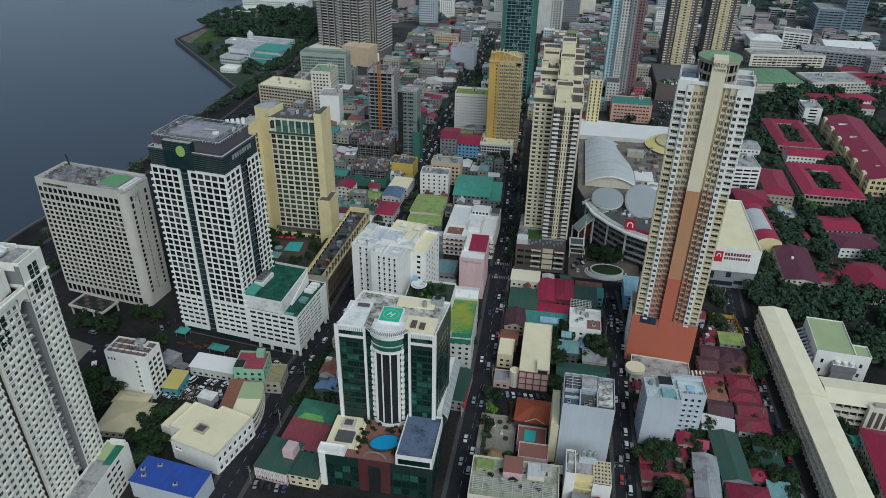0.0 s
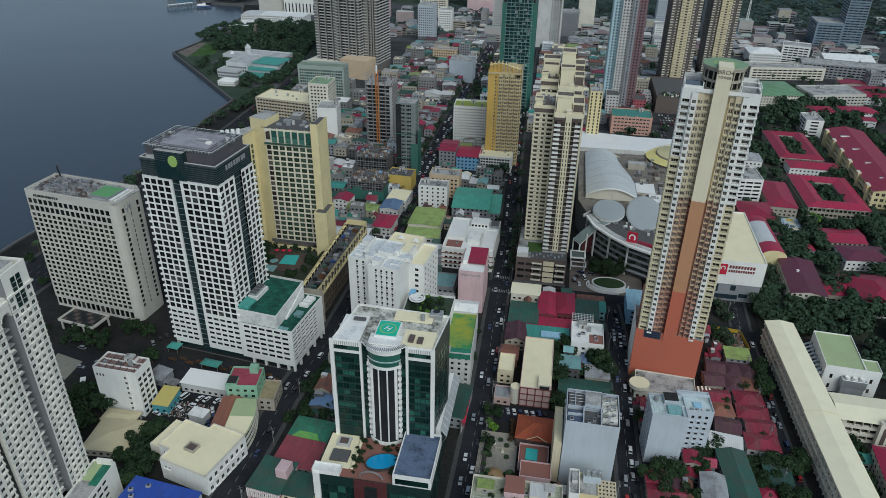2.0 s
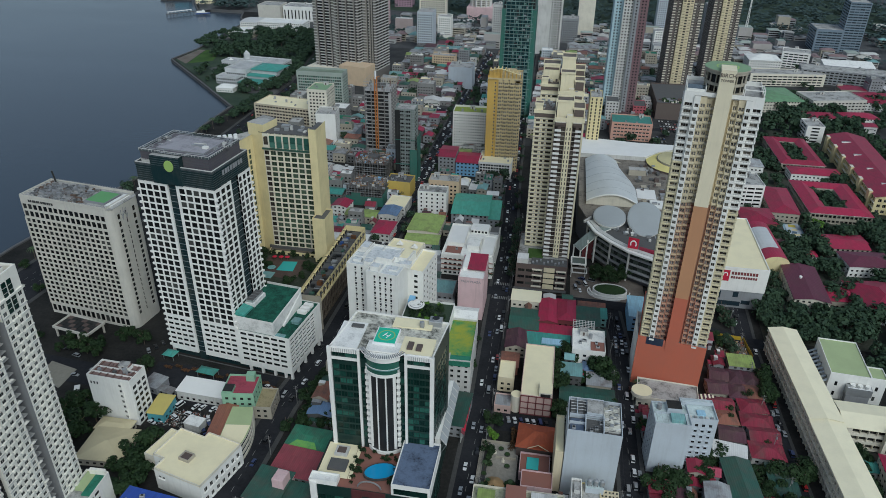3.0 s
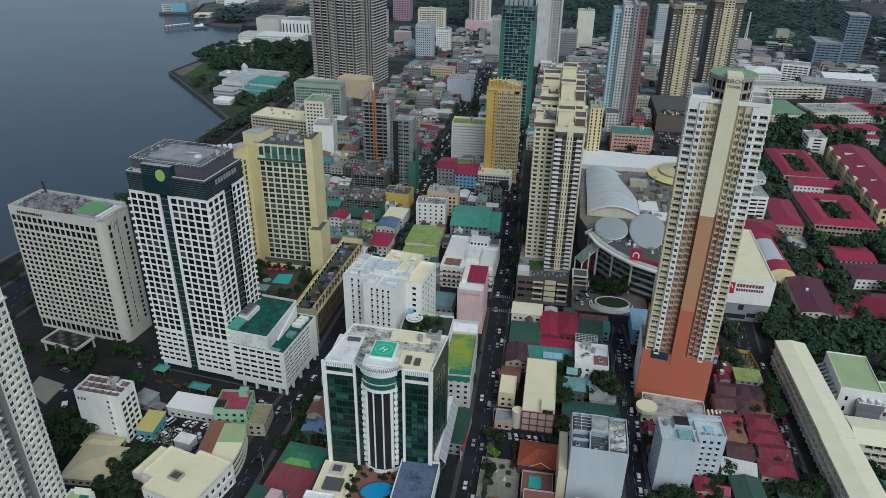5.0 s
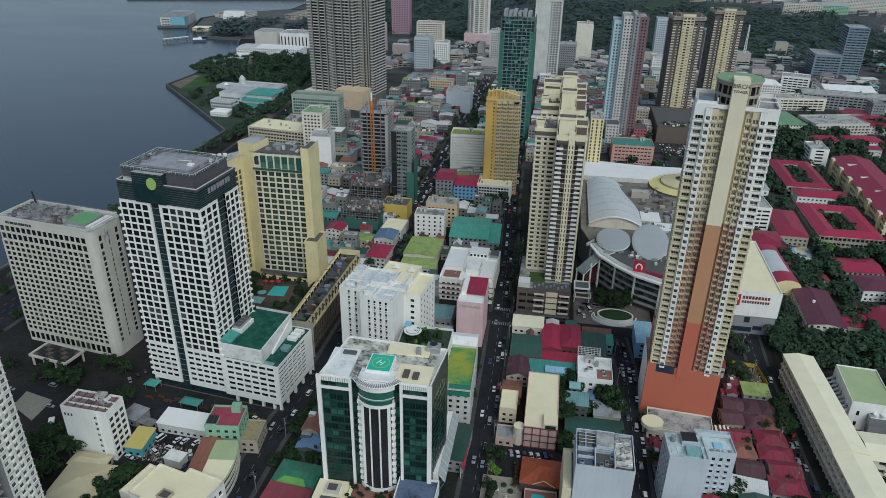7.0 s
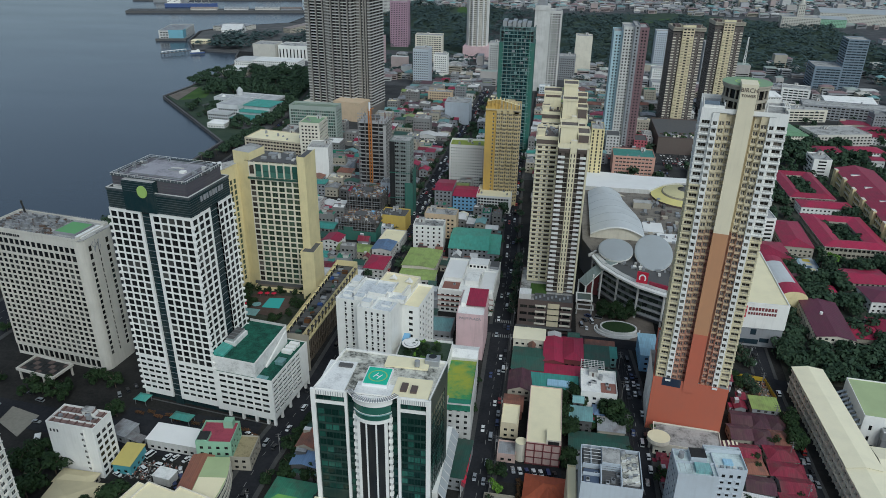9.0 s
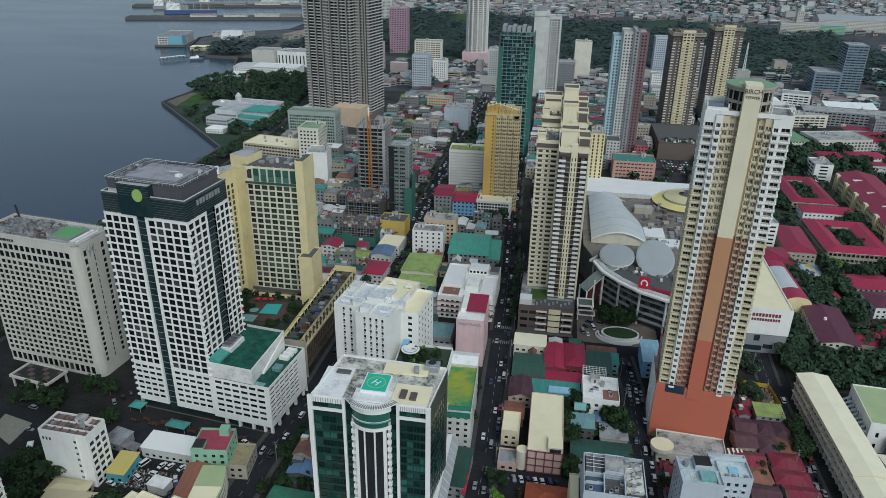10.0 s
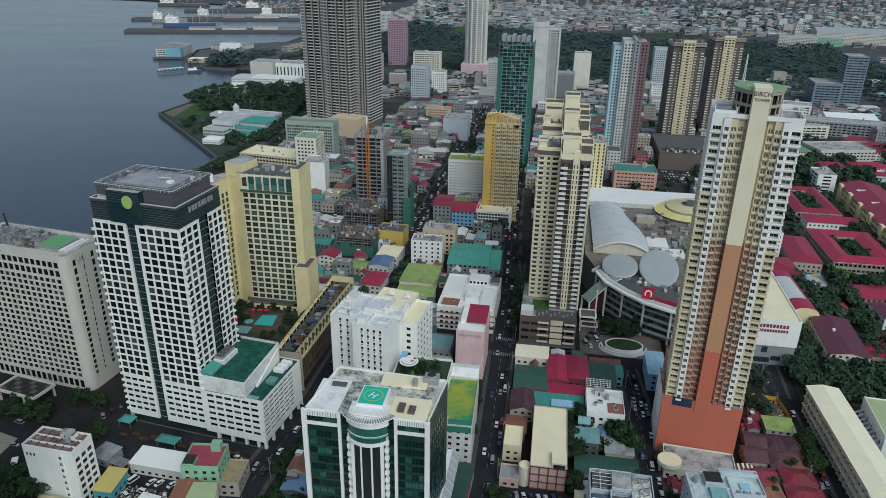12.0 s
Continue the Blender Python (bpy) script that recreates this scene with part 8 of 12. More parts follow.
g.box(-30.7, 246.3, 0, -30.5, 274.3, 6.2, WHITE2)
awn = thing("street_awning", "long red canvas awning along the pavement shops", "awning", 0, 0)
each("awning_panel", g, awn)
# between the left and main streets
gy = tower("lime_roof_block", "white block with a lime and green coated roof", -46, 279, 15, 35, 20.5, WHITE2, 2, bay=3.5, width=1.4, cap=30, sides="fr", roof=mould("lime_green_coating", (0.34, 0.36, 0.05), (0.045, 0.26, 0.10), 1.0, 0.045, lo=0.42, hi=0.58), parapet=0.8, clut=0)
g = Geo()
g.box(0.4, 0.5, 20.56, 4.5, 6, 20.8, MOULDROOF)
g.box(4.6, 0.5, 20.56, 14.6, 4.5, 20.75, GREENROOF)
g.box(0.4, -0.3, 17.8, 14.6, 0.0, 20.6, GREENROOF)
part("roof_patches", g, gy, "green coated roof patches")
lowrise("white gabled annex behind the lime roof", -47, 314.5, 14, 10, 22, WHITE, WHITEROOF, "gable", "x", 1.5, cap=6)
lowrise("narrow dark green roofed shop with a red awning", -38, 250, 8, 23, 7, GREYWALL, GREENSHEET, "shed", rise=0.4, rz=-3, cap=4)
wb = tower("white_terrace_block", "white stepped block with roof terraces and brown sills", -65.4, 393.5, 33, 44, 14, WHITE, -1, bay=3.0, width=1.8, cap=40, sides="fr", roof=WHITEROOF, parapet=0.9, clut=3)
g = Geo()
for z in (4.0, 7.5, 11.0):
    g.box(-0.4, -0.5, z, 33.3, 0.0, z + 0.4, PAVING)
each("sill_band", g, wb, "brown sill band")
g = Geo()
g.box(1.0, 14, 14, 12.5, 40, 15.6, WHITE, CLEANWHITE)
g.box(15.0, 10, 14, 23.0, 22, 17.2, WHITE, WHITEROOF)
g.box(24.5, 3, 14, 32.2, 28, 15.2, WHITE, CLEANWHITE)
g.box(14.0, 33, 14, 26.0, 42.5, 17.0, WHITE, WHITEROOF)
g.box(27.0, 34, 14, 32.4, 42, 16.0, GREYWALL, DARKCONC)
each("upper_storey", g, wb)
g = Geo()
g.ring(0.8, 13.8, 12.7, 40.2, 15.6, 16.3, 0.3, WHITE)
g.ring(24.3, 2.8, 32.4, 28.2, 15.2, 15.9, 0.3, WHITE)
for i in range(5):
    g.box(15.5 + i * 2.0, 22.6, 14, 16.1 + i * 2.0, 23.2, 16.8, WHITE)
    g.box(14.4 + i * 2.3, 32.9, 14.8, 15.8 + i * 2.3, 33.0, 16.2, GL_DARK)
g.box(15, 22.2, 16.6, 24.2, 23.6, 17.0, WHITE)
g.box(2.0, 2.0, 14, 12.0, 12.0, 14.3, PAVING)
g.ring(1.6, 1.6, 12.4, 12.4, 14, 15.0, 0.3, WHITE)
each("roof_wall", g, wb)
GREENTEAL = sheet_roof("green_teal_sheet", (0.10, 0.40, 0.29), 0.12)
lowrise("green-teal sheet-roofed hall", -70, 464, 27, 36, 9, GREYWALL, GREENTEAL, "gable", "x", 2.2, 2, 8)
lowrise("lower green-teal sheet-roofed wing", -43, 464, 8, 31, 7, GREYWALL, GREENTEAL, "shed", rise=0.8, rz=2, cap=4)
tower("pale_block", "pale blue-white office block with small windows", -97, 474, 21.5, 12.5, 19, WHITE, 2, bay=4, width=1.2, cap=16, sides="fr", clut=3)
lowrise("lime-roofed shop house", -96.5, 434.5, 22, 27, 8, PALE, LIMESHEET, "gable", "y", 0.7, -2, 8, width=2.2, step=2.8)
lowrise("second lime-roofed shop house", -95, 418, 23, 13.5, 7, WHITE2, LIMESHEET, "gable", "x", 0.7, 2, 8, width=2.2, step=2.8)
lowrise("house with a pale teal deck roof", -65, 358, 13, 16, 7.5, GREYWALL, PALETEAL, "flat", cap=6)
lowrise("grey flat-roofed shop house", -64, 335, 14, 18, 7, GREYWALL, ROOFCONC, "flat", cap=6)
lowrise("white flat-roofed shop house", -100, 358, 22, 16, 8, WHITE2, WHITEROOF, "flat", cap=8)
lowrise("green-roofed low house", -78, 378, 14, 9, 5, GREYWALL, GREENSHEET, "gable", "x", 1.0, cap=4)
lowrise("low shop with a cream coated flat roof", -122, 471, 16, 21, 6.5, WHITE2, CREAMROOF, "flat", rz=-3, cap=6)
tower("yellow_sign_block", "bright yellow walled block with a bare roof", -129, 505, 20, 15.5, 11.8, paint("ochre_yellow_render", (0.62, 0.45, 0.11), stain=0.3), -3, sides="", cap=0, clut=6, roof=DARKCONC)
lowrise("pale blue-roofed house", -122, 454.5, 13.5, 15.5, 8, WHITE2, sheet_roof("slate_blue_sheet", (0.16, 0.26, 0.42)), "gable", "y", 1.2, -3, 6)
lowrise("long lime-roofed house", -146.5, 451.5, 23, 12, 7, BEIGE, LIMESHEET, "gable", "x", 1.2, -4, 8)
lowrise("crimson-roofed street house", -120.5, 428, 13, 19.5, 7, WHITE2, REDSHEET, "hip", rise=1.8, rz=-3, cap=6)
lowrise("white and red roofed villa", -159, 460, 12, 12.5, 9, WHITE, REDSHEET, "gable", "y", 1.4, -6, 8)
tower("peach_block", "peach rendered apartment block with roof sheds", -93.5, 499, 23.5, 13, 18, paint("peach_render", (0.66, 0.50, 0.33)), 0, cap=20, clut=5)
# main to right street
lowrise("cream sheet-roofed shop row", -17.5, 359, 17, 11, 8, PALE, CREAMSHEET, "shed", rise=0.5, cap=8)
lowrise("dark green roofed shops", -16.5, 332, 16, 20, 7, GREYWALL, GREENSHEET, "gable", "x", 1.2, cap=8)
lowrise("crimson sheet-roofed hall", -0.5, 340, 10, 23, 8, MAROON, REDSHEET, "gable", "y", 1.2, cap=4)
lowrise("bright crimson hipped hall", 10, 343, 9.5, 21, 8.5, MAROON, REDSHEET, "hip", rise=2.0, cap=4)
lowrise("long crimson roofed shed", -8, 331, 27, 7.5, 6.5, MAROON, REDSHEET, "shed", rise=0.8, cap=4)
lowrise("green-roofed market hall by the plaza", 20.6, 343.5, 13, 18, 6, GREYWALL, GREENSHEET, "shed", rise=0.6, cap=8)
lowrise("low shop row with a maroon tiled roof", 21.5, 362.3, 15.5, 6.5, 5, GREYWALL, RUSTSHEET, "shed", rise=0.5, cap=4)
lowrise("narrow teal-roofed lean-to shop", 34, 352, 3.6, 10, 6, PALETEAL, TEALSHEET, "shed", rise=0.4, cap=2)
lowrise("green-roofed hall with a pale blue patch", -8, 319, 25, 11.5, 6, WHITE2, TEALSHEET, "shed", rise=0.6, cap=6)
g = Geo()
g.box(0, 0, 0, 11, 5, 0.7, PALEBLUESHEET)
whole("roof_skylight_sheet", g, "pale blue corrugated roof sheet panel", "roof panel", 2, 320.5, 6.5)
lowrise("maroon gabled restaurant house", -17, 315, 12, 16, 6, BEIGE, MAROONSHEET, "gable", "y", 2.2, cap=6)
cr = tower("cream_grid_block", "cream-roofed block with a pink and red gridded front", -5.9, 271, 15, 41, 11.5, paint("salmon_render", (0.64, 0.46, 0.40)), 0, bay=4.4, width=3.6, step=3.4, sill=0.5, height=2.6, sides="", cap=0, roof=CREAMROOF, parapet=0.5, clut=0)
g = Geo()
for i in range(5):
    g.box(i * 3.64, -0.25, 0, i * 3.64 + 0.45, 0, 11.8, MAROON)
for z in (0.2, 3.8, 7.5, 11.3):
    g.box(0, -0.25, z, 15, 0, z + 0.45, MAROON)
g.box(8.6, 0.4, 11.5, 14.7, 8, 14.0, PALE, CREAMROOF)
g.box(9.4, -0.05, 11.8, 14, 0.4, 13.3, BLACK)
each("grid_bar", g, cr, "maroon bar of the front grid")
g = Geo()
g.tube(-2, 3, 0, 9.5, 2.6, 2.6, 20, PALE, CREAMROOF)
part("round_stair", g, cr, "cream round stair turret")
lowrise("small cream flat house with a water tank", -18, 286, 8, 14, 8, CREAM, CREAMROOF, "flat", cap=6)
lowrise("brown and red shop house", -18, 300, 9, 12, 5, PAVING, RUSTSHEET, "gable", "x", 1.2, cap=4)
lowrise("low house with red grid wall", -18, 270, 8, 9, 4, paint("salmon_render", (0.64, 0.46, 0.40)), GREYSHEET, "flat", cap=4)
whr = tower("white_roof_house", "white apartment house with tanks and a glazed roof frame", 18, 312, 17, 19, 11, WHITE, 0, bay=3.8, width=1.6, cap=16, sides="frl", roof=WHITEROOF, clut=6)
g = Geo()
for i in range(8):
    g.bar((0.5 + i * 1.6, 19.5, 12.6), (0.5 + i * 1.6, 27, 12.0), 0.15, WHITE)
for j in range(5):
    g.bar((0.5, 19.5 + j * 1.8, 12.6 - j * 0.15), (11.7, 19.5 + j * 1.8, 12.6 - j * 0.15), 0.15, WHITE)
for x in (0.5, 11.7):
    for y in (19.5, 26.8):
        g.bar((x, y, 0), (x, y, 12.3), 0.2, WHITE)
g.box(9.5, 1, 11, 16.6, 9, 11.3, PAVING)
g.box(0.5, -0.1, 0.6, 16.5, 0.02, 3.0, BEIGE)
part("roof_frame", g, whr, "white roof lattice")
lowrise("low green-roofed court house", 13, 279, 26, 12, 4.5, GREYWALL, GREENSHEET, "gable", "x", 1.0, cap=4)
lowrise("grey tin-roofed shed among trees", 26, 293, 12, 9, 5, BEIGE, GREYSHEET, "shed", rise=0.8, cap=4)
rt_ = lowrise("restaurant with a terracotta gabled roof", -5.2, 243.8, 19, 14.6, 5.5, BROWN, TERRACOTTA, "hip", "x", 3.4, -2, 6)
g = Geo()
for s in (-1, 1):
    v = [(9.5 + s * 4.5, -0.8, 5.8), (9.5, -0.8, 8.4), (9.5, 7, 8.4), (9.5 + s * 4.5, 3, 6.6)]
    g.face(v if s < 0 else v[::-1], TERRACOTTA)
    g.bar((9.5 + s * 4.6, -0.85, 5.9), (9.5, -0.85, 8.5), 0.3, CREAM)
part("dormer", g, rt_, "terracotta cross gable")
lowrise("pink terrace house beside a small pool", -2, 218.5, 13, 9, 8, PINK, PAVING, "flat", cap=10)
g = Geo()
g.box(0, 0, 0, 13, 12, 4.0, PINK, PAVING)
g.ring(0, 0, 13, 12, 4.0, 4.8, 0.3, PINK)
g.box(3.0, 2.6, 4.05, 8.2, 9.6, 4.4, KERB, POOLTEAL)
whole("pool_terrace", g, "pink terrace with a small turquoise pool", "terrace", -3.2, 229.5)
keep(-4, 228, 11, 242)
bb = tower("balcony_hotel", "cream low hotel with balconies and a planted roof terrace", -20, 190, 36, 21, 13, PALE, 1, bay=4.0, width=3.2, step=3.2, sill=0.4, height=2.3, cap=40, sides="frl", roof=mould("mossy_terrace", (0.40, 0.41, 0.30), (0.07, 0.09, 0.045), 0.95, 0.2), parapet=1.0, clut=4, depth=0.5)
g = Geo()
for i in range(9):
    for j in range(4):
        g.bar((1.5 + i * 4, 2 + j * 2.0, 15.6), (1.5 + i * 4, 2 + j * 2.0, 13), 0.12, WHITE2)
for i in range(9):
    g.bar((1.5 + i * 4, 1.5, 15.6), (1.5 + i * 4, 8.5, 15.6), 0.16, WHITE2)
for j in range(8):
    g.bar((1, 1.8 + j * 0.9, 15.75), (34.5, 1.8 + j * 0.9, 15.75), 0.1, WHITE2)
part("pergola", g, bb, "pale pergola over the roof terrace")
g = Geo()
g.box(13, 11, 13, 21, 20, 17, PINK, PAVING)
g.box(23, 12, 13, 30, 19, 15.5, PALE, WHITESHEET)
g.box(2, 13, 13, 9, 18, 15.2, BEIGE, LIMESHEET)
each("roof_room", g, bb)
bw = tower("grey_blue_tower", "blank pale blue-grey tower with a cluttered roof well", 14.5, 225.5, 21.5, 20, 34, PALEBLUE, -1, sides="r", cap=24, roof=DARKCONC, parapet=1.6, clut=0, bay=4, width=1.4)
g = Geo()
g.box(7.5, 10, 34, 14, 18, 37, PALEBLUE, ROOFCONC)
g.box(14.5, 3, 34, 20.8, 18, 35.2, WHITE2, MOULDROOF)
for i in range(9):
    g.box(14.8 + (i % 3) * 1.9, 3.5 + i * 1.6, 35.2, 16.2 + (i % 3) * 1.9, 4.4 + i * 1.6, 35.7 + (i % 2) * 0.4, (WHITE2, GREYWALL, STEEL)[i % 3])
g.box(1, 1, 34, 6.5, 8, 34.8, BLACK, paint("slate_pool", (0.08, 0.11, 0.17), streak=0))
for x0, y0, x1, y1, zz in ((0.6, 9.2, 14.2, 9.6, 36.0), (6.8, 0.6, 7.2, 9.2, 36.8), (14.0, 0.6, 14.4, 9.6, 36.6), (0.6, 4.6, 6.8, 4.8, 36.2), (3.4, 9.6, 3.7, 19.2, 36.4), (7.2, 18.2, 14.2, 18.5, 37.2)):
    g.box(x0, y0, 34, x1, y1, zz, PALEBLUE)
for k in range(7):
    g.bar((7.2, 1.2 + k * 1.2, 36.6), (14.0, 1.2 + k * 1.2, 36.6), 0.12, DARKCONC)
for k in range(5):
    g.bar((0.7, 10.4 + k * 1.8, 37.6), (7.0, 10.4 + k * 1.8, 37.6), 0.16, STEEL)
for k in range(14):
    a = 14.8 + (k * 37 % 11) * 0.5
    g.bar((a, 1.0 + k * 1.2, 35.3), (min(20.6, a + 1.2 + k % 3), 1.8 + k * 1.2, 35.5), 0.28, (BLACK, DARKCONC, STEEL)[k % 3])
g.box(1, 11, 34, 6, 18.5, 35.6, GREYWALL, DARKCONC)
each("roof_room", g, bw)
for x, y in ((24, 243), (27, 243), (30, 242.5)):
    place("tank", make_tank, x, y, 34.1)
for x, y in ((17, 228), (20, 231), (26, 229), (28, 232), (24, 227.5)):
    place("ac", make_ac, x, y, 34.1, 90)
# thatched garden bar and its yard
bar_ = thing("thatched_bar", "open garden bar with a straw-coloured thatched roof", "garden bar", -13, 222.5, 0)
g = Geo()
g.tube(0, 0, 2.6, 5.2, 4.6, 0.4, 10, WOOD)
part("roof", g, bar_)
for k in range(6):
    g = Geo()
    g.tube(3.4 * math.cos(k * 1.047), 3.4 * math.sin(k * 1.047), 0, 2.9, 0.12, 0.12, 6, BARK)
    part("post", g, bar_)
keep(-21, 213, -5, 250)
g = Geo()
for x0, y0, x1, y1 in ((-21.2, 212, -20.9, 249.6), (-20.9, 249.3, -5.8, 249.6), (-14, 240.2, -5, 240.5)):
    g.box(x0, y0, 0.1, x1, y1, 1.4, BEIGE)
for x, y in ((-17, 244), (-12, 246), (-9, 243), (-16, 236), (-8.5, 236), (-18, 230)):
    g.tube(x, y, 0.1, 0.7, 1.3, 1.2, 10, KERB, HEDGEGREEN)
for x, y in ((-14.5, 243), (-10.5, 238.5), (-18.4, 247)):
    g.box(x - 0.7, y - 0.5, 0.1, x + 0.7, y + 0.5, 0.9, PALE)
    g.box(x - 0.3, y - 0.3, 0.9, x + 0.3, y + 0.3, 2.2, PALE)
whole("garden_walls", g, "low pale garden walls, planters and plinths", "garden wall")
keep(-20, 249, 11, 271)
keep(96, 334, 122, 362)
patch("ground_garden_yard", "paved garden yard with planting", rect(-21, 212, -4.2, 249.4), 0.06, asphalt("garden_paving", (0.22, 0.20, 0.165), (0.46, 0.43, 0.37)))
lowrise("thin yellow side building", 10.8, 226, 3.4, 22, 22, CREAM, CREAMROOF, "flat", cap=0, sides="")
bm = thing("pale_low_tower", "pale low tower with yellow balconies and a honeycomb roof screen", "building", 18, 205)
box_of(18, 205, 19, 13, 0)
shell(bm, 0, 0, 0, 4, 13, 16.5, WHITE, sides="", cap=0, parapet=1.0, roof=ROOFCONC, name="left_wall")
shell(bm, 4, 1.8, 0, 11.5, 13, 15, YELLOW, bay=2.4, width=1.5, step=3.1, sill=0.9, height=1.5, sides="f", cap=20, parapet=0.8, roof=ROOFCONC, name="middle_wall")
shell(bm, 11.5, 0, 0, 19, 13, 12.5, WHITE, sides="r", cap=8, parapet=0.5, roof=DARKCONC, name="right_wall", bay=3.4, width=1.4)
g = Geo()
for k in range(4):
    g.box(4, 0.3, 2.4 + k * 3.1, 11.5, 1.8, 2.6 + k * 3.1, YELLOW)
    g.box(4, 0.3, 2.6 + k * 3.1, 11.5, 0.45, 3.4 + k * 3.1, YELLOW)
each("balcony", g, bm, "yellow balcony front")
g = Geo()
for i in range(5):
    for j in range(6):
        x, y = 11.8 + i * 1.42, 0.4 + j * 2.0
        z = 13.3
        g.ring(x, y, x + 1.34, y + 1.9, z, z + 0.5, 0.3, CREAM)
part("honeycomb_screen", g, bm, "cream concrete honeycomb screen", "stuff")
g = Geo()
g.box(5.5, 8.5, 15, 12.5, 12.6, 17.6, PALEBLUE, AQUAROOF)
g.box(1, 6, 16.5, 3.4, 10, 18.4, WHITE2, ROOFCONC)
each("roof_room", g, bm)
for x in (25, 27.4, 29.8):
    place("tank", make_tank, x, 215.5, 17.6)
# east of the right street
b2 = tower("pale_blue_stepped_tower", "pale blue-white stepped apartment tower with roof rooms", 51.5, 244.5, 15, 14, 27, PALEBLUE, 3, sides="l", cap=30, bay=2.6, width=1.1, roof=AQUAROOF, parapet=1.0, clut=0)
shell(b2, 13, 6, 0, 27, 19, 26, PALEBLUE, bay=2.9, width=1.3, step=3.1, sill=0.9, height=1.5, cap=50, sides="fr", roof=AQUAROOF, parapet=1.0)
g = Geo()
g.box(6, 8, 27, 12, 13.5, 29.6, PALEBLUE, BLACK)
g.box(7, 2, 27, 12.5, 6.5, 28.6, PALETEAL)
g.box(19, 9, 26, 22.5, 12, 26.8, PALEBLUESHEET)
for i in range(7):
    for j in range(4):
        g.box(13.9 + j * 3.1, 5.5, 2.55 + i * 3.1, 16.0 + j * 3.1, 6.0, 2.85 + i * 3.1, PALEBLUE)
for x0, y0, x1, y1 in ((0.6, 6.9, 14.4, 7.2), (12.9, 0.6, 13.2, 7.0), (13.4, 15.4, 26.6, 15.7)):
    g.box(x0, y0, 26.5, x1, y1, 28.2, PALEBLUE)
for k in range(6):
    g.bar((1 + k * 2.2, 1.0, 28.2), (1 + k * 2.2, 6.8, 28.2), 0.12, STEEL)
g.tube(3.0, 10.5, 27, 29.4, 1.1, 1.1, 12, GREYWALL)
for k in range(5):
    g.box(15 + k * 2.3, 7.0, 26, 16.2 + k * 2.3, 8.0, 26.9, (WHITE2, STEEL, GREYWALL)[k % 3])
each("roof_room", g, b2)
keep(66, 250, 80, 265)
lowrise("blue-walled building with a pale cyan roof", 49.6, 351.5, 9, 21, 10, SKYBLUE, CYANSHEET, "shed", rise=0.4, cap=6)
lowrise("white-roofed shed among trees", 80, 253, 14, 9, 6.5, WHITE2, WHITESHEET, "shed", rise=1.0, rz=-8, cap=4)
lowrise("dark green warehouse", 84.5, 223, 12, 28, 7, GREYWALL, GREENSHEET, "gable", "y", 1.6, 4, 8)
lowrise("grey-roofed warehouse", 72, 212, 10, 24, 7, GREYWALL, GREYSHEET, "gable", "y", 1.4, -4, 6)
lowrise("bright red hipped house", 86, 204, 16, 18, 6.5, CREAM, REDSHEET, "hip", rise=3.0, cap=8)
lowrise("teal and dark green sheds", 101.5, 235, 11, 18, 5, GREYWALL, GREENSHEET, "shed", rise=1.0, cap=4)
lowrise("patched teal-roofed sheds", 103, 205, 9, 22, 5, GREYWALL, PALETEAL, "shed", rise=1.0, cap=4)
lowrise("lime-roofed street shed", 99, 321, 12.5, 9.5, 6, GREYWALL, LIMESHEET, "shed", rise=0.6, cap=2)
for i, (x, y, w_, d_, rf) in enumerate(((88, 310, 8.6, 10, MAROONSHEET), (97, 309, 8, 10.5, MAROONSHEET), (105, 309, 7, 10.5, MAROONSHEET), (86, 299, 9, 10.5, MAROONSHEET), (95.5, 297.5, 8, 10.5, MAROONSHEET), (104, 298.5, 8, 9.5, RUSTSHEET), (83.5, 287, 12, 9, DARKREDSHEET), (99, 287.5, 12.5, 9.5, DARKREDSHEET), (97.5, 278, 14, 9, DARKREDSHEET), (99.5, 268, 13, 9.5, DARKREDSHEET), (98, 257.5, 14, 10, DARKREDSHEET), (85, 277, 11, 9, RUSTSHEET), (85.5, 266.5, 11, 9.5, MAROONSHEET))):
    kind_ = {MAROONSHEET: "maroon", RUSTSHEET: "rust-red", DARKREDSHEET: "dark red"}[rf]
    lowrise(f"barrack house with a faded {kind_} hipped roof", x, y, w_, d_, 4.2, (CONCRETE, GREYWALL, WHITE2, BEIGE)[i % 4], rf, "hip" if i % 3 else "gable", "x", 1.7, (-3, 2, 0, 4)[i % 4], 3)
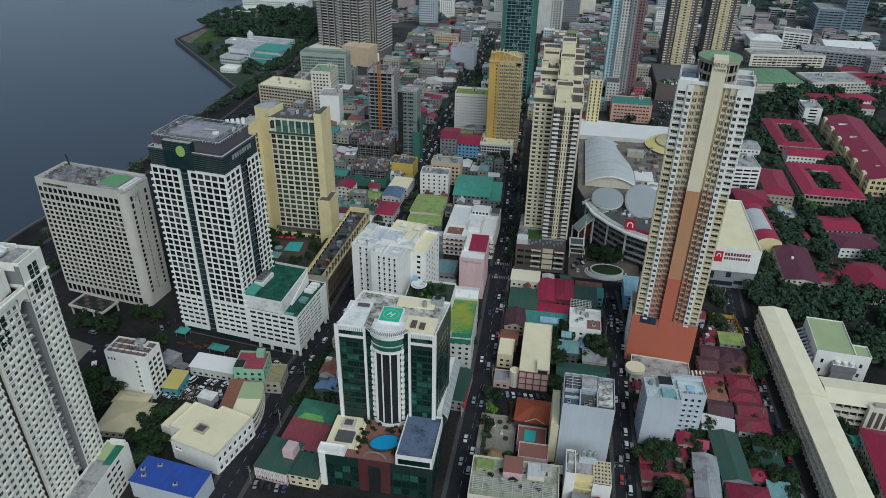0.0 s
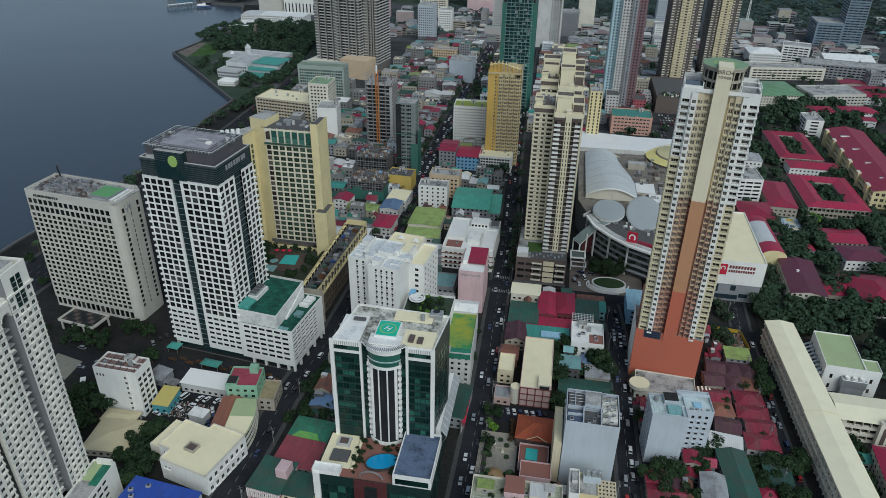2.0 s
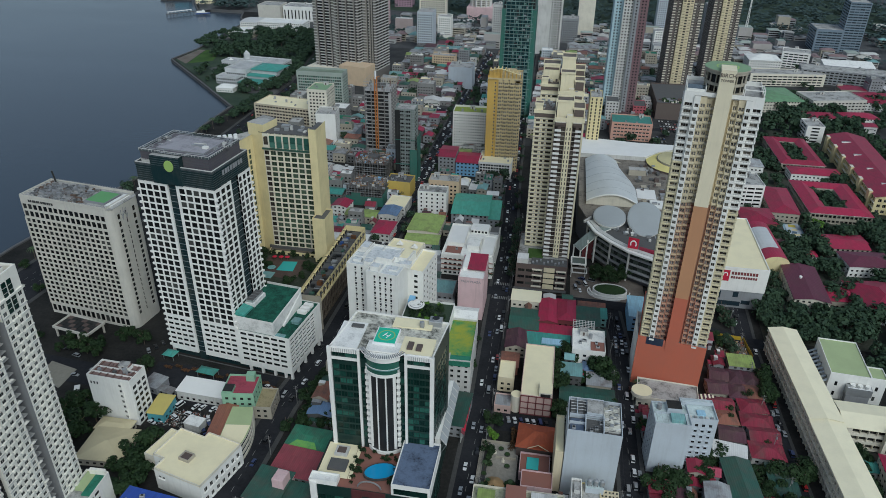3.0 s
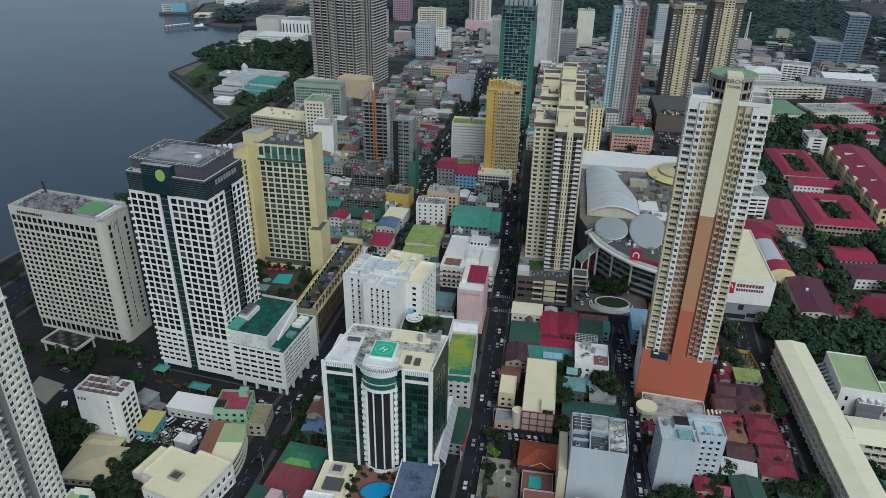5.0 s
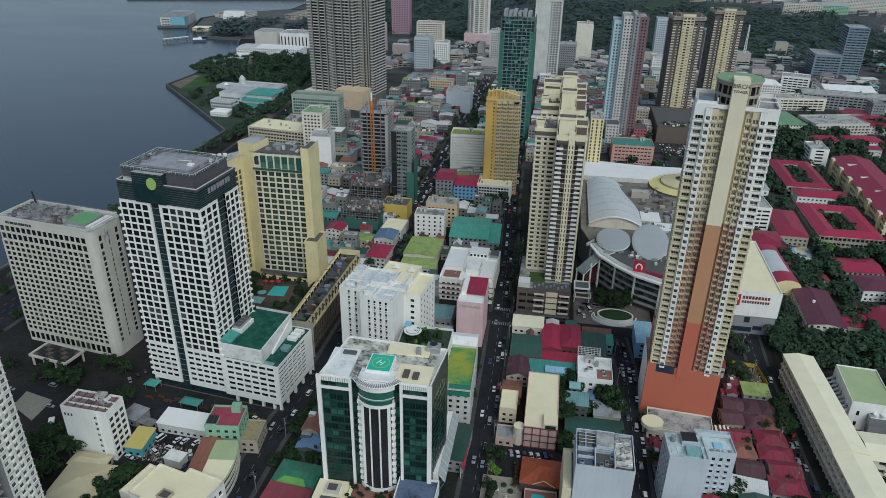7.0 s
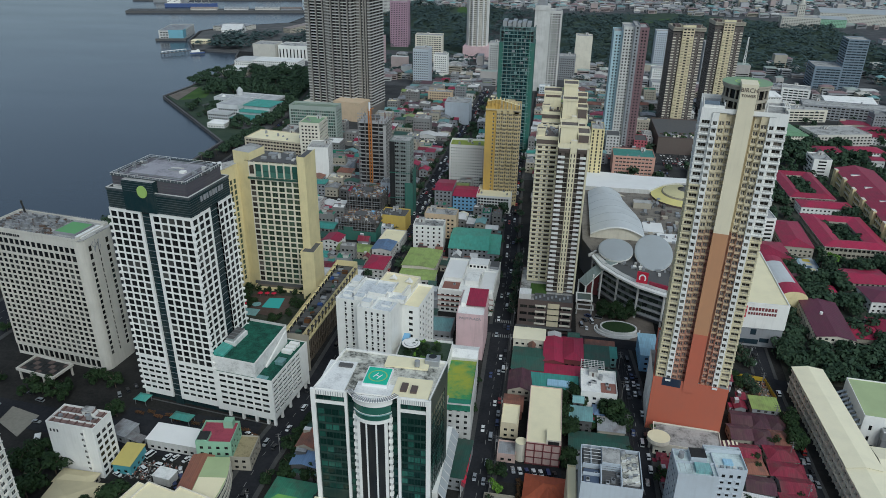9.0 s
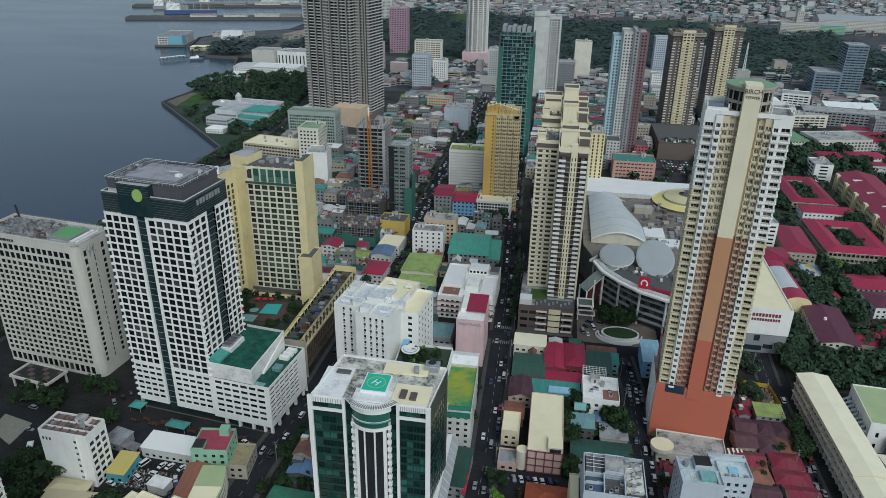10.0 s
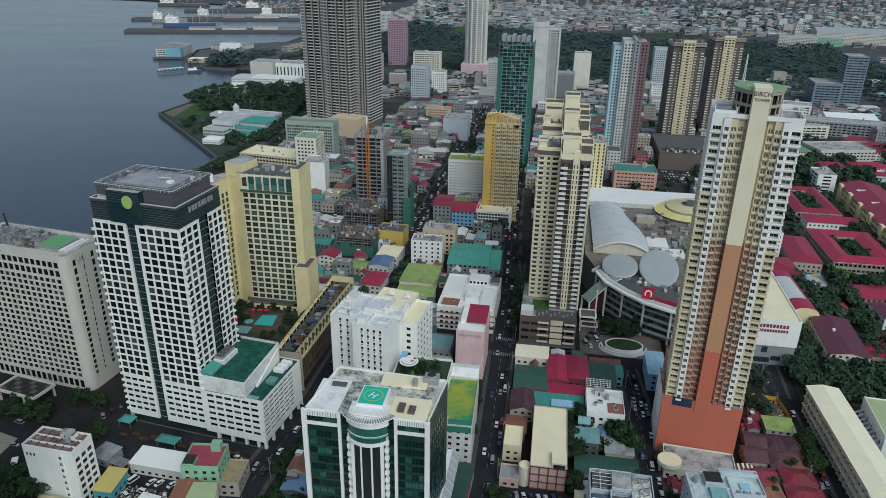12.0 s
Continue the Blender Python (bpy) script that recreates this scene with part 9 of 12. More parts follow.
# hospital with crimson roofs
def court(label, x0, y0, x1, y1, band, h, rz=0.0):
    keep(x0, y0, x1, y1)
    rt = thing("hospital_pavilion", label, "hospital", x0, y0, 0, rz)
    w, d = x1 - x0, y1 - y0
    gw, ho = Geo(), []
    zs = [(1.0, 3.0), (4.8, 7.0)]
    # the walls are pale; the darker beige carries their shade in its colour
    for i, (a, b) in enumerate((((0, 0), (w, 0)), ((w, 0), (w, d)), ((w, d), (0, d)), ((0, d), (0, 0)))):
        facade(gw, a, b, 0, h, bays(math.hypot(b[0] - a[0], b[1] - a[1]), 3.0, 2.3), zs, BEIGE, 0.9, ho)
    e = band
    for a, b in (((e, e), (e, d - e)), ((e, d - e), (w - e, d - e)), ((w - e, d - e), (w - e, e)), ((w - e, e), (e, e))):
        facade(gw, a, b, 0, h, bays(math.hypot(b[0] - a[0], b[1] - a[1]), 3.0, 2.3), zs, BEIGE, 0.9, ho)
    part("wall", gw, rt)
    windows(rt, ho, GL_DARK, BROWN, 30)
    gr = Geo()
    o, i_, m = [(-0.8, -0.8), (w + 0.8, -0.8), (w + 0.8, d + 0.8), (-0.8, d + 0.8)], [(e, e), (w - e, e), (w - e, d - e), (e, d - e)], [(e / 2, e / 2), (w - e / 2, e / 2), (w - e / 2, d - e / 2), (e / 2, d - e / 2)]
    for k in range(4):
        j = (k + 1) % 4
        gr.face([(*o[k], h - 0.2), (*o[j], h - 0.2), (*m[j], h + 2.2), (*m[k], h + 2.2)], REDSHEET)
        gr.face([(*m[k], h + 2.2), (*m[j], h + 2.2), (*i_[j], h), (*i_[k], h)], REDSHEET)
        gr.face([(*o[k], h - 0.4), (*o[j], h - 0.4), (*o[j], h - 0.2), (*o[k], h - 0.2)], WHITE)
    part("roof", gr, rt)


court("white pavilion round a court with a crimson roof", 194.5, 620, 230, 689, 11, 8.5, 0)
court("second white pavilion with a crimson hipped roof", 191.5, 520, 235, 582, 13.5, 8.5, 0)
lowrise("crimson-roofed linking ward", 198, 600, 40, 17, 7.5, WHITE, REDSHEET, "hip", rise=2.2, cap=12)
lowrise("crimson-roofed arcaded ward", 139, 494, 24, 26, 8, paint("oxide_red_render", (0.30, 0.10, 0.09), stain=0.3), REDSHEET, "hip", "x", 2.5, 3, 12, width=2.2)
lowrise("long crimson-roofed ward", 163, 516, 20, 49, 8, BEIGE, REDSHEET, "hip", "y", 2.5, -2, 12)
lowrise("low crimson-roofed hut", 191, 468, 26, 20, 6, BEIGE, REDSHEET, "gable", "x", 2.0, 4, 6)
lowrise("maroon-roofed hall with white dormers", 194, 440, 30, 20, 8, WHITE, PLUMSHEET, "hip", rise=2.5, rz=6, cap=10)
lowrise("crimson-roofed hut under trees", 170, 398, 27, 18, 5.5, BEIGE, REDSHEET, "gable", "x", 2.2, 4, 6)
lowrise("large crimson hipped hall", 188, 384, 28, 36, 8, WHITE, REDSHEET, "hip", rise=4.5, rz=8, cap=10)
lowrise("maroon-roofed hall with pale buttresses", 147.5, 390, 20, 43, 9, PALE, PLUMSHEET, "gable", "y", 1.6, -3, 20)
g = Geo()
g.tube(0, 0, 0, 1.4, 0.9, 0.9, 10, WHITE)
whole("roof_vent", g, "white round roof ventilator", "roof vent", 156.5, 414, 10.2)
bar = thing("barrel_roof_gym", "gym with a magenta and grey barrel roof", "gym", 139.5, 431, 0, 2)
keep(134, 424, 152, 482)
g = Geo()
n = 12
for k in range(n):
    a0, a1 = math.pi * k / n, math.pi * (k + 1) / n
    q = [(7 - 8 * math.cos(a), y, 10 + 4.5 * math.sin(a)) for a, y in ((a0, 0), (a1, 0), (a1, 52), (a0, 52))]
    g.face(q, REDSHEET)
    if 2 <= k <= 7:
        g.face([(7 - 8.06 * math.cos(a), y, 10.06 + 4.56 * math.sin(a)) for a, y in ((a0, 13), (a1, 13), (a1, 43), (a0, 43))], VAULTMETAL)
    g.face([(q[0][0], 0, 9.9), (q[1][0], 0, 9.9), q[1], q[0]], YELLOW)
part("roof", g, bar)
g = Geo()
g.box(-0.8, 0.2, 0, 14.8, 51.8, 10, YELLOW)
part("wall", g, bar)
court_ = thing("ball_court", "worn pale blue ball court with yellow keys", "sports court", 169.5, 487, 0.05, -4)
keep(166, 484, 185, 517)
g = Geo()
g.box(0, 0, 0, 13, 27, 0.06, asphalt("court_blue", (0.20, 0.30, 0.36), (0.34, 0.46, 0.52)))
part("playing_field", g, court_)
g = Geo()
YKEY = paint("court_yellow", (0.60, 0.48, 0.08), stain=0.4, streak=0)
g.box(4, 0.4, 0.06, 9, 5, 0.08, YKEY)
g.box(4, 22, 0.06, 9, 26.6, 0.08, YKEY)
each("court_key", g, court_, "yellow painted key")
g = Geo()
g.tube(6.5, 13.5, 0.06, 0.08, 2.0, 2.0, 16, paint("court_blue_dark", (0.08, 0.14, 0.2), streak=0))
part("court_circle", g, court_)
ya = thing("arcaded_block", "long yellow arcaded block under a crimson roof", "hospital", 243.5, 545, 0, -2.6)
keep(239, 541, 285, 700)
g, holes = Geo(), []
zs = [(1.2, 3.8), (5.8, 8.4), (10.2, 12.8)]
facade(g, (0, 0), (31, 0), 0, 14.5, bays(31, 4, 2.6), zs, YELLOW, 0.6, holes)
facade(g, (0, 144), (0, 0), 0, 14.5, bays(144, 3.6, 2.6), zs, YELLOW, 0.6, holes)
facade(g, (31, 0), (31, 144), 0, 14.5, [], [], YELLOW, 0.6, holes)
facade(g, (31, 144), (0, 144), 0, 14.5, [], [], YELLOW, 0.6, holes)
part("wall", g, ya)
windows(ya, list(reversed(holes)), GL_DARK, PALE, 60)
g = Geo()
for z in (4.6, 9.2, 13.8):
    g.box(-0.8, -0.5, z, 0.0, 144.5, z + 0.5, PALE)
for i in range(6):
    g.box(-2.6, 8 + i * 25, 0, 0.0, 14 + i * 25, 15.6, YELLOW, PALE)
each("cornice", g, ya, "pale yellow cornice or projecting bay")
g = Geo()
gable(g, 0, 0, 31, 144, 14.5, 3.4, REDSHEET, YELLOW, "y", 1.0)
part("roof", g, ya)
for i in range(4):
    g = Geo()
    g.box(0, 0, 0, 9, 2.0, 1.2, WHITE, GREYSHEET)
    whole("roof_light", g, "long white roof light on the crimson roof", "roof light", 254, 566 + i * 32, 16.2, -2.6)
tower("white_ward", "white ward block with dark window strips", 140, 533, 20, 26, 20, WHITE, 4, bay=6, width=5.2, cap=16, clut=2)
lowrise("white chapel with a hipped roof", 157, 600, 18, 18, 11, WHITE, GREYSHEET, "hip", rise=4, cap=8)
tower("white_round_end_ward", "white block with ribbon windows beside the arcade", 236, 704, 16, 24, 16, WHITE, 0, bay=8, width=7, cap=12, clut=1)
g = Geo()
g.prism([(172, 488), (182, 491), (183, 517), (173, 512)], 0, 0.12, PALEBLUE)
for y in (495, 503):
    g.prism(rect(176, y, 180, y + 3), 0.12, 0.16, YELLOW)
whole("sports_court", g, "pale blue painted sports court", "sports court")
lowrise("small red gatehouse hut", 174, 457, 6, 8, 4, WHITE2, REDSHEET, "hip", rise=1.6, cap=2)
lowrise("long crimson-roofed clinic hut", 190, 478, 30, 12, 5, WHITE, REDSHEET, "hip", rise=2, rz=8, cap=6)
lowrise("crimson-roofed ward behind the arcade", 253, 758, 30, 20, 9, WHITE, REDSHEET, "hip", rise=3, rz=4, cap=8)
lowrise("second crimson-roofed ward with a long ridge", 291, 762, 34, 22, 9, WHITE, REDSHEET, "hip", rise=3, rz=8, cap=8)
lowrise("crimson-roofed wing in the far hospital grounds", 309, 828, 50, 26, 9, WHITE, REDSHEET, "gable", "x", 3, 25, 8)
for x, y, w_, d_, a in ((148, 476, 34, 3.2, 8), (166, 455, 3.2, 26, 12), (183, 482, 3.0, 30, -4), (128, 436, 3.0, 40, -2)):
    g = Geo()
    gable(g, 0, 0, w_, d_, 3.2, 0.8, MAROONSHEET, BEIGE, "x" if w_ > d_ else "y", 0.3)
    n_ = int(max(w_, d_) / 4)
    for i in range(n_ + 1):
        for s_ in (0.1, min(w_, d_) - 0.3):
            px, py = (i * (w_ - 0.3) / n_, s_) if w_ > d_ else (s_, i * (d_ - 0.3) / n_)
            g.box(px, py, 0, px + 0.2, py + 0.2, 3.2, WHITE2)
    whole("covered_walk", g, "covered walk with a maroon roof on posts", "covered walk", x, y, 0.02, a, "hospital covered walks")
patch("lawn_hospital", "shaded hospital grounds of grass and soil", [(125, 356), (300, 356), (310, 760), (150, 720), (134, 520)], 0.03, asphalt("hospital_yard", (0.035, 0.042, 0.03), (0.10, 0.10, 0.08)), "lawn")
# large halls north of the hospital
lowrise("long green-roofed hall", 211, 795, 52, 55, 12, PALE, sheet_roof("leaf_green_sheet", (0.17, 0.33, 0.16)), "hip", rise=4, rz=10, cap=16)
tower("colonnade_hall", "grey colonnaded hall", 268, 800, 60, 36, 14, SLAB, 14, bay=4, width=2.4, cap=30, clut=3, category="hall")
tower("cream_office_row", "long cream office row with strip windows", 225, 905, 90, 26, 14, PALE, 8, bay=6, width=5, cap=20, clut=3, category="office")
tower("grey_long_office", "long grey office block", 290, 935, 110, 30, 16, GREYWALL, -10, bay=5, width=3.6, cap=20, clut=4, category="office")
lowrise("white-roofed hall", 330, 975, 60, 40, 12, WHITE, WHITEROOF, "gable", "x", 4, 0, 6)
lowrise("white and blue roofed market", 400, 930, 80, 30, 10, SKYBLUE, WHITESHEET, "gable", "x", 3, -6, 6)
lowrise("dark red-roofed ward row", 320, 830, 70, 26, 9, WHITE, REDSHEET, "hip", rise=3, rz=-12, cap=8)
lowrise("white vaulted hall", 240, 985, 40, 34, 13, WHITE, WHITEROOF, "hip", rise=5, cap=6)
tower("white_clinic", "white clinic with ribbon windows", 285, 1010, 34, 26, 20, WHITE, -15, bay=6, width=5, cap=12, clut=2)

# ---- towers and slabs further off ----
PALECONC = paint("pale_concrete", (0.42, 0.41, 0.39), stain=0.4)
RUSTPAINT = paint("rusty_steel", (0.20, 0.09, 0.06), stain=0.4)


GL_TEAL = glass("dark_teal_glass", (0.012, 0.04, 0.045), (0.03, 0.075, 0.08), 0.5, 0.1, islands=True)


def cage_tower(label, x, y, w, d, h, step=3.3, net=None, slab=None):
    keep(x, y, x + w, y + d)
    rt = thing("unfinished_tower", label, "unfinished tower", x, y)
    n = int(h / step)
    gs = Geo()
    gs.box(1.2, 1.2, 0, w - 1.2, d - 1.2, 0.3, DARKCONC)
    for i in range(1, n + 1):
        s = Geo() if i > n - 20 else gs
        s.box(0, 0, i * step - 0.4, w, d, i * step, slab or PALECONC)
        if s is not gs:
            part("floor_slab", s, rt)
    part("floor_slabs", gs, rt, "", "stuff")
    gs = Geo()
    nx, ny = max(3, int(w / 6)), max(3, int(d / 6))
    for i in range(nx + 1):
        for j in range(ny + 1):
            if i in (0, nx) or j in (0, ny):
                a, b = i * (w - 0.8) / nx, j * (d - 0.8) / ny
                gs.box(a, b, 0, a + 0.8, b + 0.8, n * step + 2.2, slab or CONCRETE)
    # added black fill that stands in for the shaded depth between slabs
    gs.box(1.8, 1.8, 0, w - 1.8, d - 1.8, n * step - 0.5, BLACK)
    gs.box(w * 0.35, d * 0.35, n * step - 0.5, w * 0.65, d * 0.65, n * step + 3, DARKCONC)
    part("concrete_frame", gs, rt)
    if net:
        gs = Geo()
        for a, b, c, e in net:
            gs.box(a, b, 0, c, e, h - 14, NETTING)
        each("safety_net", gs, rt, "green safety netting")
    return rt


con = cage_tower("bare concrete tower under construction with an orange hoist", -167, 586, 24, 24, 60)
g = Geo()
for i in range(22):
    z = i * 3.0
    for a, b in (((0, 0), (2, 0)), ((2, 0), (2, 2)), ((2, 2), (0, 2)), ((0, 2), (0, 0))):
        g.bar((10 + a[0], -2.5 + a[1], z), (10 + b[0], -2.5 + b[1], z + 3), 0.25, CRANE)
for a in ((0, 0), (2, 0), (2, 2), (0, 2)):
    g.bar((10 + a[0], -2.5 + a[1], 0), (10 + a[0], -2.5 + a[1], 72), 0.35, CRANE)
part("hoist_mast", g, con, "orange hoist mast")
g = Geo()
g.bar((11, -1.5, 70), (11, -1.5, 77), 1.2, BRIGHTWHITE)
g.bar((11, -1.5, 71), (14, 1.5, 72), 0.5, CRANE)
part("hoist_head", g, con)
con2 = tower("bare_core_tower", "bare concrete core tower with green netting at its foot", -128.5, 540, 15.5, 15, 59, paint("raw_concrete", (0.27, 0.315, 0.29), stain=0.6, streak=0.8), 0, bay=5.0, width=3.9, step=3.3, sill=1.0, height=1.6, sides="fr", cap=20, clut=0, category="unfinished tower")
g = Geo()
g.box(-0.4, -0.4, 0, 4.0, 0, 59, BLACK)
g.box(-0.8, -0.8, 34, 16.3, 0, 34.6, NETTING)
g.box(-0.8, -0.8, 13, 16.3, 0, 13.6, NETTING)
g.box(12, -2.6, 0, 18.5, -2.4, 27, NETTING)
g.box(18.3, -2.6, 0, 18.5, 10, 38, NETTING)
each("safety_net", g, con2, "green safety netting")
cl = cage_tower("low concrete frame under construction with green netting", -154.5, 484, 28, 23, 15.5, 3.4, None, paint("dark_raw_concrete", (0.10, 0.095, 0.09), stain=0.6))
cl2 = cage_tower("bare low concrete frame with rebar", -160, 525, 27, 24, 18, 3.4, None, paint("dark_raw_concrete", (0.10, 0.095, 0.09)))
g = Geo()
g.box(-0.5, -1.3, 0, 28.4, -1.15, 7.5, NETTING)
g.box(28.3, -1.2, 0, 28.45, 15, 9.5, NETTING)
g.box(4, -1.35, 7.5, 11, -1.2, 10.2, NETTING)
each("safety_net", g, cl, "green safety netting")
rs = random.Random(61)
for root, w_, d_, h_ in ((cl, 28, 23, 13.6), (cl2, 27, 24, 17.0)):
    g = Geo()
    for i in range(170):
        x, y = rs.uniform(0.5, w_ - 1), rs.uniform(0.5, d_ - 1)
        k = rs.random()
        if k < 0.45:
            g.bar((x, y, h_), (x, y, h_ + rs.uniform(1.5, 4.5)), 0.22, rs.choice((CONCRETE, RUSTPAINT, RUSTPAINT)))
        elif k < 0.75:
            g.bar((x, y, h_ + rs.uniform(0.3, 3)), (min(w_, x + rs.uniform(2, 8)), y + rs.uniform(-0.6, 0.6), h_ + rs.uniform(0.3, 3)), 0.25, rs.choice((WOOD, STEEL, RUSTPAINT, GREYWALL)))
        else:
            g.box(x, y, h_, x + rs.uniform(0.6, 3), y + rs.uniform(0.6, 3), h_ + rs.uniform(0.3, 1.8), rs.choice((WOOD, WHITE2, GREYWALL, DARKCONC, SKYBLUE)))
    for i in range(int(w_ / 2.2)):
        g.bar((i * 2.2, -1.0, 0), (i * 2.2, -1.0, h_ + 2), 0.14, STEEL)
    for j in range(int(h_ / 1.9)):
        g.bar((0, -1.0, 1 + j * 1.9), (w_, -1.0, 1 + j * 1.9), 0.14, STEEL)
    part("scaffolding", g, root, "rebar, props, timber and scaffold poles", "stuff")
g = Geo()
for i in range(17):
    for j in range(4):
        if (i * 3 + j * 5) % 4:
            continue
        g.box(1 + j * 5.6, -0.1, 1.5 + i * 3.3, 4.5 + j * 5.6, 0.15, 2.6 + i * 3.3, rs.choice((GREYWALL, CONCRETE, DARKCONC, DARKCONC, BLACK)))
for i in range(40):
    x, y = rs.uniform(0.5, 23), rs.uniform(0.5, 23)
    g.bar((x, y, 59.4), (x, y, 59.4 + rs.uniform(2, 7)), 0.25, rs.choice((STEEL, RUSTPAINT, CONCRETE)))
for z in (62, 64.5, 67):
    g.bar((0, 0, z), (24, 0, z), 0.2, STEEL)
    g.bar((0, 0, z), (0, 24, z), 0.2, STEEL)
g.box(21.6, -0.2, 0, 24.1, 0.2, 58, PALECONC)
part("infill_walls", g, con, "block infill, props and rebar", "stuff")
g = Geo()
for i in range(17):
    g.bar((4.2 + (i % 9) * 1.4, -1.4, 0), (4.2 + (i % 9) * 1.4, -1.4, 62), 0.13, STEEL)
for j in range(30):
    g.bar((4, -1.4, 1 + j * 2), (16.4, -1.4, 1 + j * 2), 0.13, STEEL)
part("scaffold_poles", g, con2, "steel scaffold poles", "stuff")
tower("grey_green_slab", "grey-green office slab with a gridded front", -269, 694, 49, 18, 41, GREENGREY, 0, bay=2.3, width=1.8, step=3.0, sill=0.8, height=2.0, gl=GL_GREEN, fr=GREENGREY, cap=150, roof=sheet_roof("mossy_sheet", (0.22, 0.28, 0.20)), parapet=2.0, clut=0, category="office")
tower("beige_slab_hotel", "long beige hotel slab with ledged storeys", -291, 633, 63, 30, 25, paint("sandstone_render", (0.56, 0.49, 0.36), stain=0.3), -8, bay=3.2, width=2.4, step=3.1, sill=1.0, height=1.6, cap=60, roof=CREAMROOF, clut=8, category="hotel", fr=BROWN)
tower("white_stepped_block", "white and cream stepped apartment block", -231.5, 620, 19, 24, 46, PALE, 0, bay=3.2, width=1.8, cap=60, roof=PADPALE, clut=3)
tower("blank_white_block", "blank white block beside the slab hotel", -216, 596, 18, 22, 31, WHITE, 8, sides="r", cap=16, clut=1)
gd = thing("gold_tower", "golden yellow apartment tower with a trellised crown", "apartment tower", -58.8, 572, 0, 2)
box_of(-58.5, 572, 28, 28, 2)
gd.scale = (1.24, 1, 1.045)
PALEGOLD = paint("pale_gold_render", (0.58, 0.47, 0.26))
g, holes = Geo(), []
zs = floors(3, 76, 2.85, 0.8, 1.6)
facade(g, (0, 0), (7, 0), 0, 79, [(4.6, 5.6)], zs, GOLD, 0.35, holes)
for i in range(4):
    x0 = 7 + i * 3.8
    facade(g, (x0, -0.9), (x0 + 2.6, -0.9), 0, 76 - (i == 3) * 3, [(0.25, 1.2), (1.4, 2.35)], zs, PALEGOLD, 0.35, holes)
    facade(g, (x0 + 2.6, 0.4), (x0 + 3.8, 0.4), 0, 75, [(0.15, 1.05)], zs, PALEGOLD, 0.3, holes)
    g.face([(x0, 0.4, 0), (x0, -0.9, 0), (x0, -0.9, 76), (x0, 0.4, 76)], PALEGOLD)
    g.face([(x0 + 2.6, -0.9, 0), (x0 + 2.6, 0.4, 0), (x0 + 2.6, 0.4, 76), (x0 + 2.6, -0.9, 76)], PALEGOLD)
facade(g, (22.2, 0.4), (22.2, 28), 0, 76, bays(28, 2.8, 1.7), zs, PALEGOLD, 0.35, holes)
facade(g, (22.2, 28), (0, 28), 0, 76, [], [], GOLD, 0.3, holes)
facade(g, (0, 28), (0, 0), 0, 79, bays(28, 4, 1.4), zs, GOLD, 0.3, holes)
part("wall", g, gd)
windows(gd, holes, GL_DARK, PALE, 170, 1)
g = Geo()
g.box(0.4, 0.6, 75, 22, 27.6, 75.6, ROOFCONC)
part("roof", g, gd)
g = Geo()
for i in range(25):
    for k in range(4):
        g.box(7 + k * 3.8, -1.2, 3.2 + i * 2.85, 9.6 + k * 3.8, -0.9, 3.5 + i * 2.85, PALEGOLD)
part("sill_course", g, gd, "pale gold sill courses", "stuff")
g = Geo()
g.box(0.6, 1, 75.6, 9, 12, 81, GOLD)
g.box(9, 4, 75.6, 20, 16, 79, PALEGOLD)
g.box(12, 8, 79, 18, 14, 81.5, PALEGOLD)
g.ring(0, -0.9, 22.2, 28, 76, 77.2, 0.4, PALEGOLD)
each("roof_block", g, gd)
g = Geo()
for k in range(9):
    x = 1.2 + k * 2.45
    top = 84.5 - abs(k - 2.5) * 0.8
    g.bar((x, 0.2, 76), (x, 0.2, top), 0.55, GOLD)
    g.bar((x, 13, 76), (x, 13, top - 1), 0.55, GOLD)
    g.bar((x, 0.2, top), (x, 13, top - 1), 0.45, YELLOW)
    if k:
        g.bar((x - 2.45, 0.2, 84.5 - abs(k - 3.5) * 0.8), (x, 0.2, top), 0.6, YELLOW)
part("crown_trellis", g, gd, "yellow roof trellis")
tower("white_dotted_hotel", "white hotel with close window rows and a yellow roof band", -92.5, 610, 31, 20, 36.5, WHITE, 2, bay=2.1, width=1.1, step=2.6, sill=0.9, height=1.0, cap=150, roof=LIMEFLAT, parapet=1.8, clut=3, category="hotel")
tower("cream_screen_block", "cream-roofed block behind a white grid of dark openings", -62, 556, 27.5, 27, 13, WHITE, 0, bay=2.25, width=1.8, step=2.5, sill=0.4, height=1.75, cap=60, roof=CREAMROOF, clut=3, fr=GREYWALL, sides="fr", depth=0.5)
lowrise("pale blue block with a crimson roof", -81, 556, 20, 24, 12, SKYBLUE, REDSHEET, "gable", "x", 1.6, 0, 20)
lowrise("grey block with a crimson roof", -96, 556, 14, 26, 16, GREYWALL, REDSHEET, "gable", "x", 1.6, 0, 20)
tower("orange_strip_block", "orange and white banded office block with a teal roof", 51.5, 674, 38, 26, 17, paint("coral_render", (0.66, 0.38, 0.29)), 0, bay=3.4, width=2.6, step=3.4, sill=1.0, height=1.5, cap=60, roof=TEALSHEET, clut=3, fr=WHITE, category="office")
gt = cage_tower("tall unfinished tower wrapped in green netting", -63, 722, 33, 28, 122, 3.4, [(-0.4, -0.4, 4, 0), (28, -0.6, 33.4, -0.3), (33.0, -0.5, 33.4, 28)], paint("netted_slab", (0.10, 0.17, 0.16), stain=0.5))
g = Geo()
for i in range(6):
    g.box(2 + i * 4.6, 4, 122, 5.6 + i * 4.6, 24, 127 - (i % 2) * 1.5, STEEL)
part("roof_frame", g, gt, "steel roof frame")
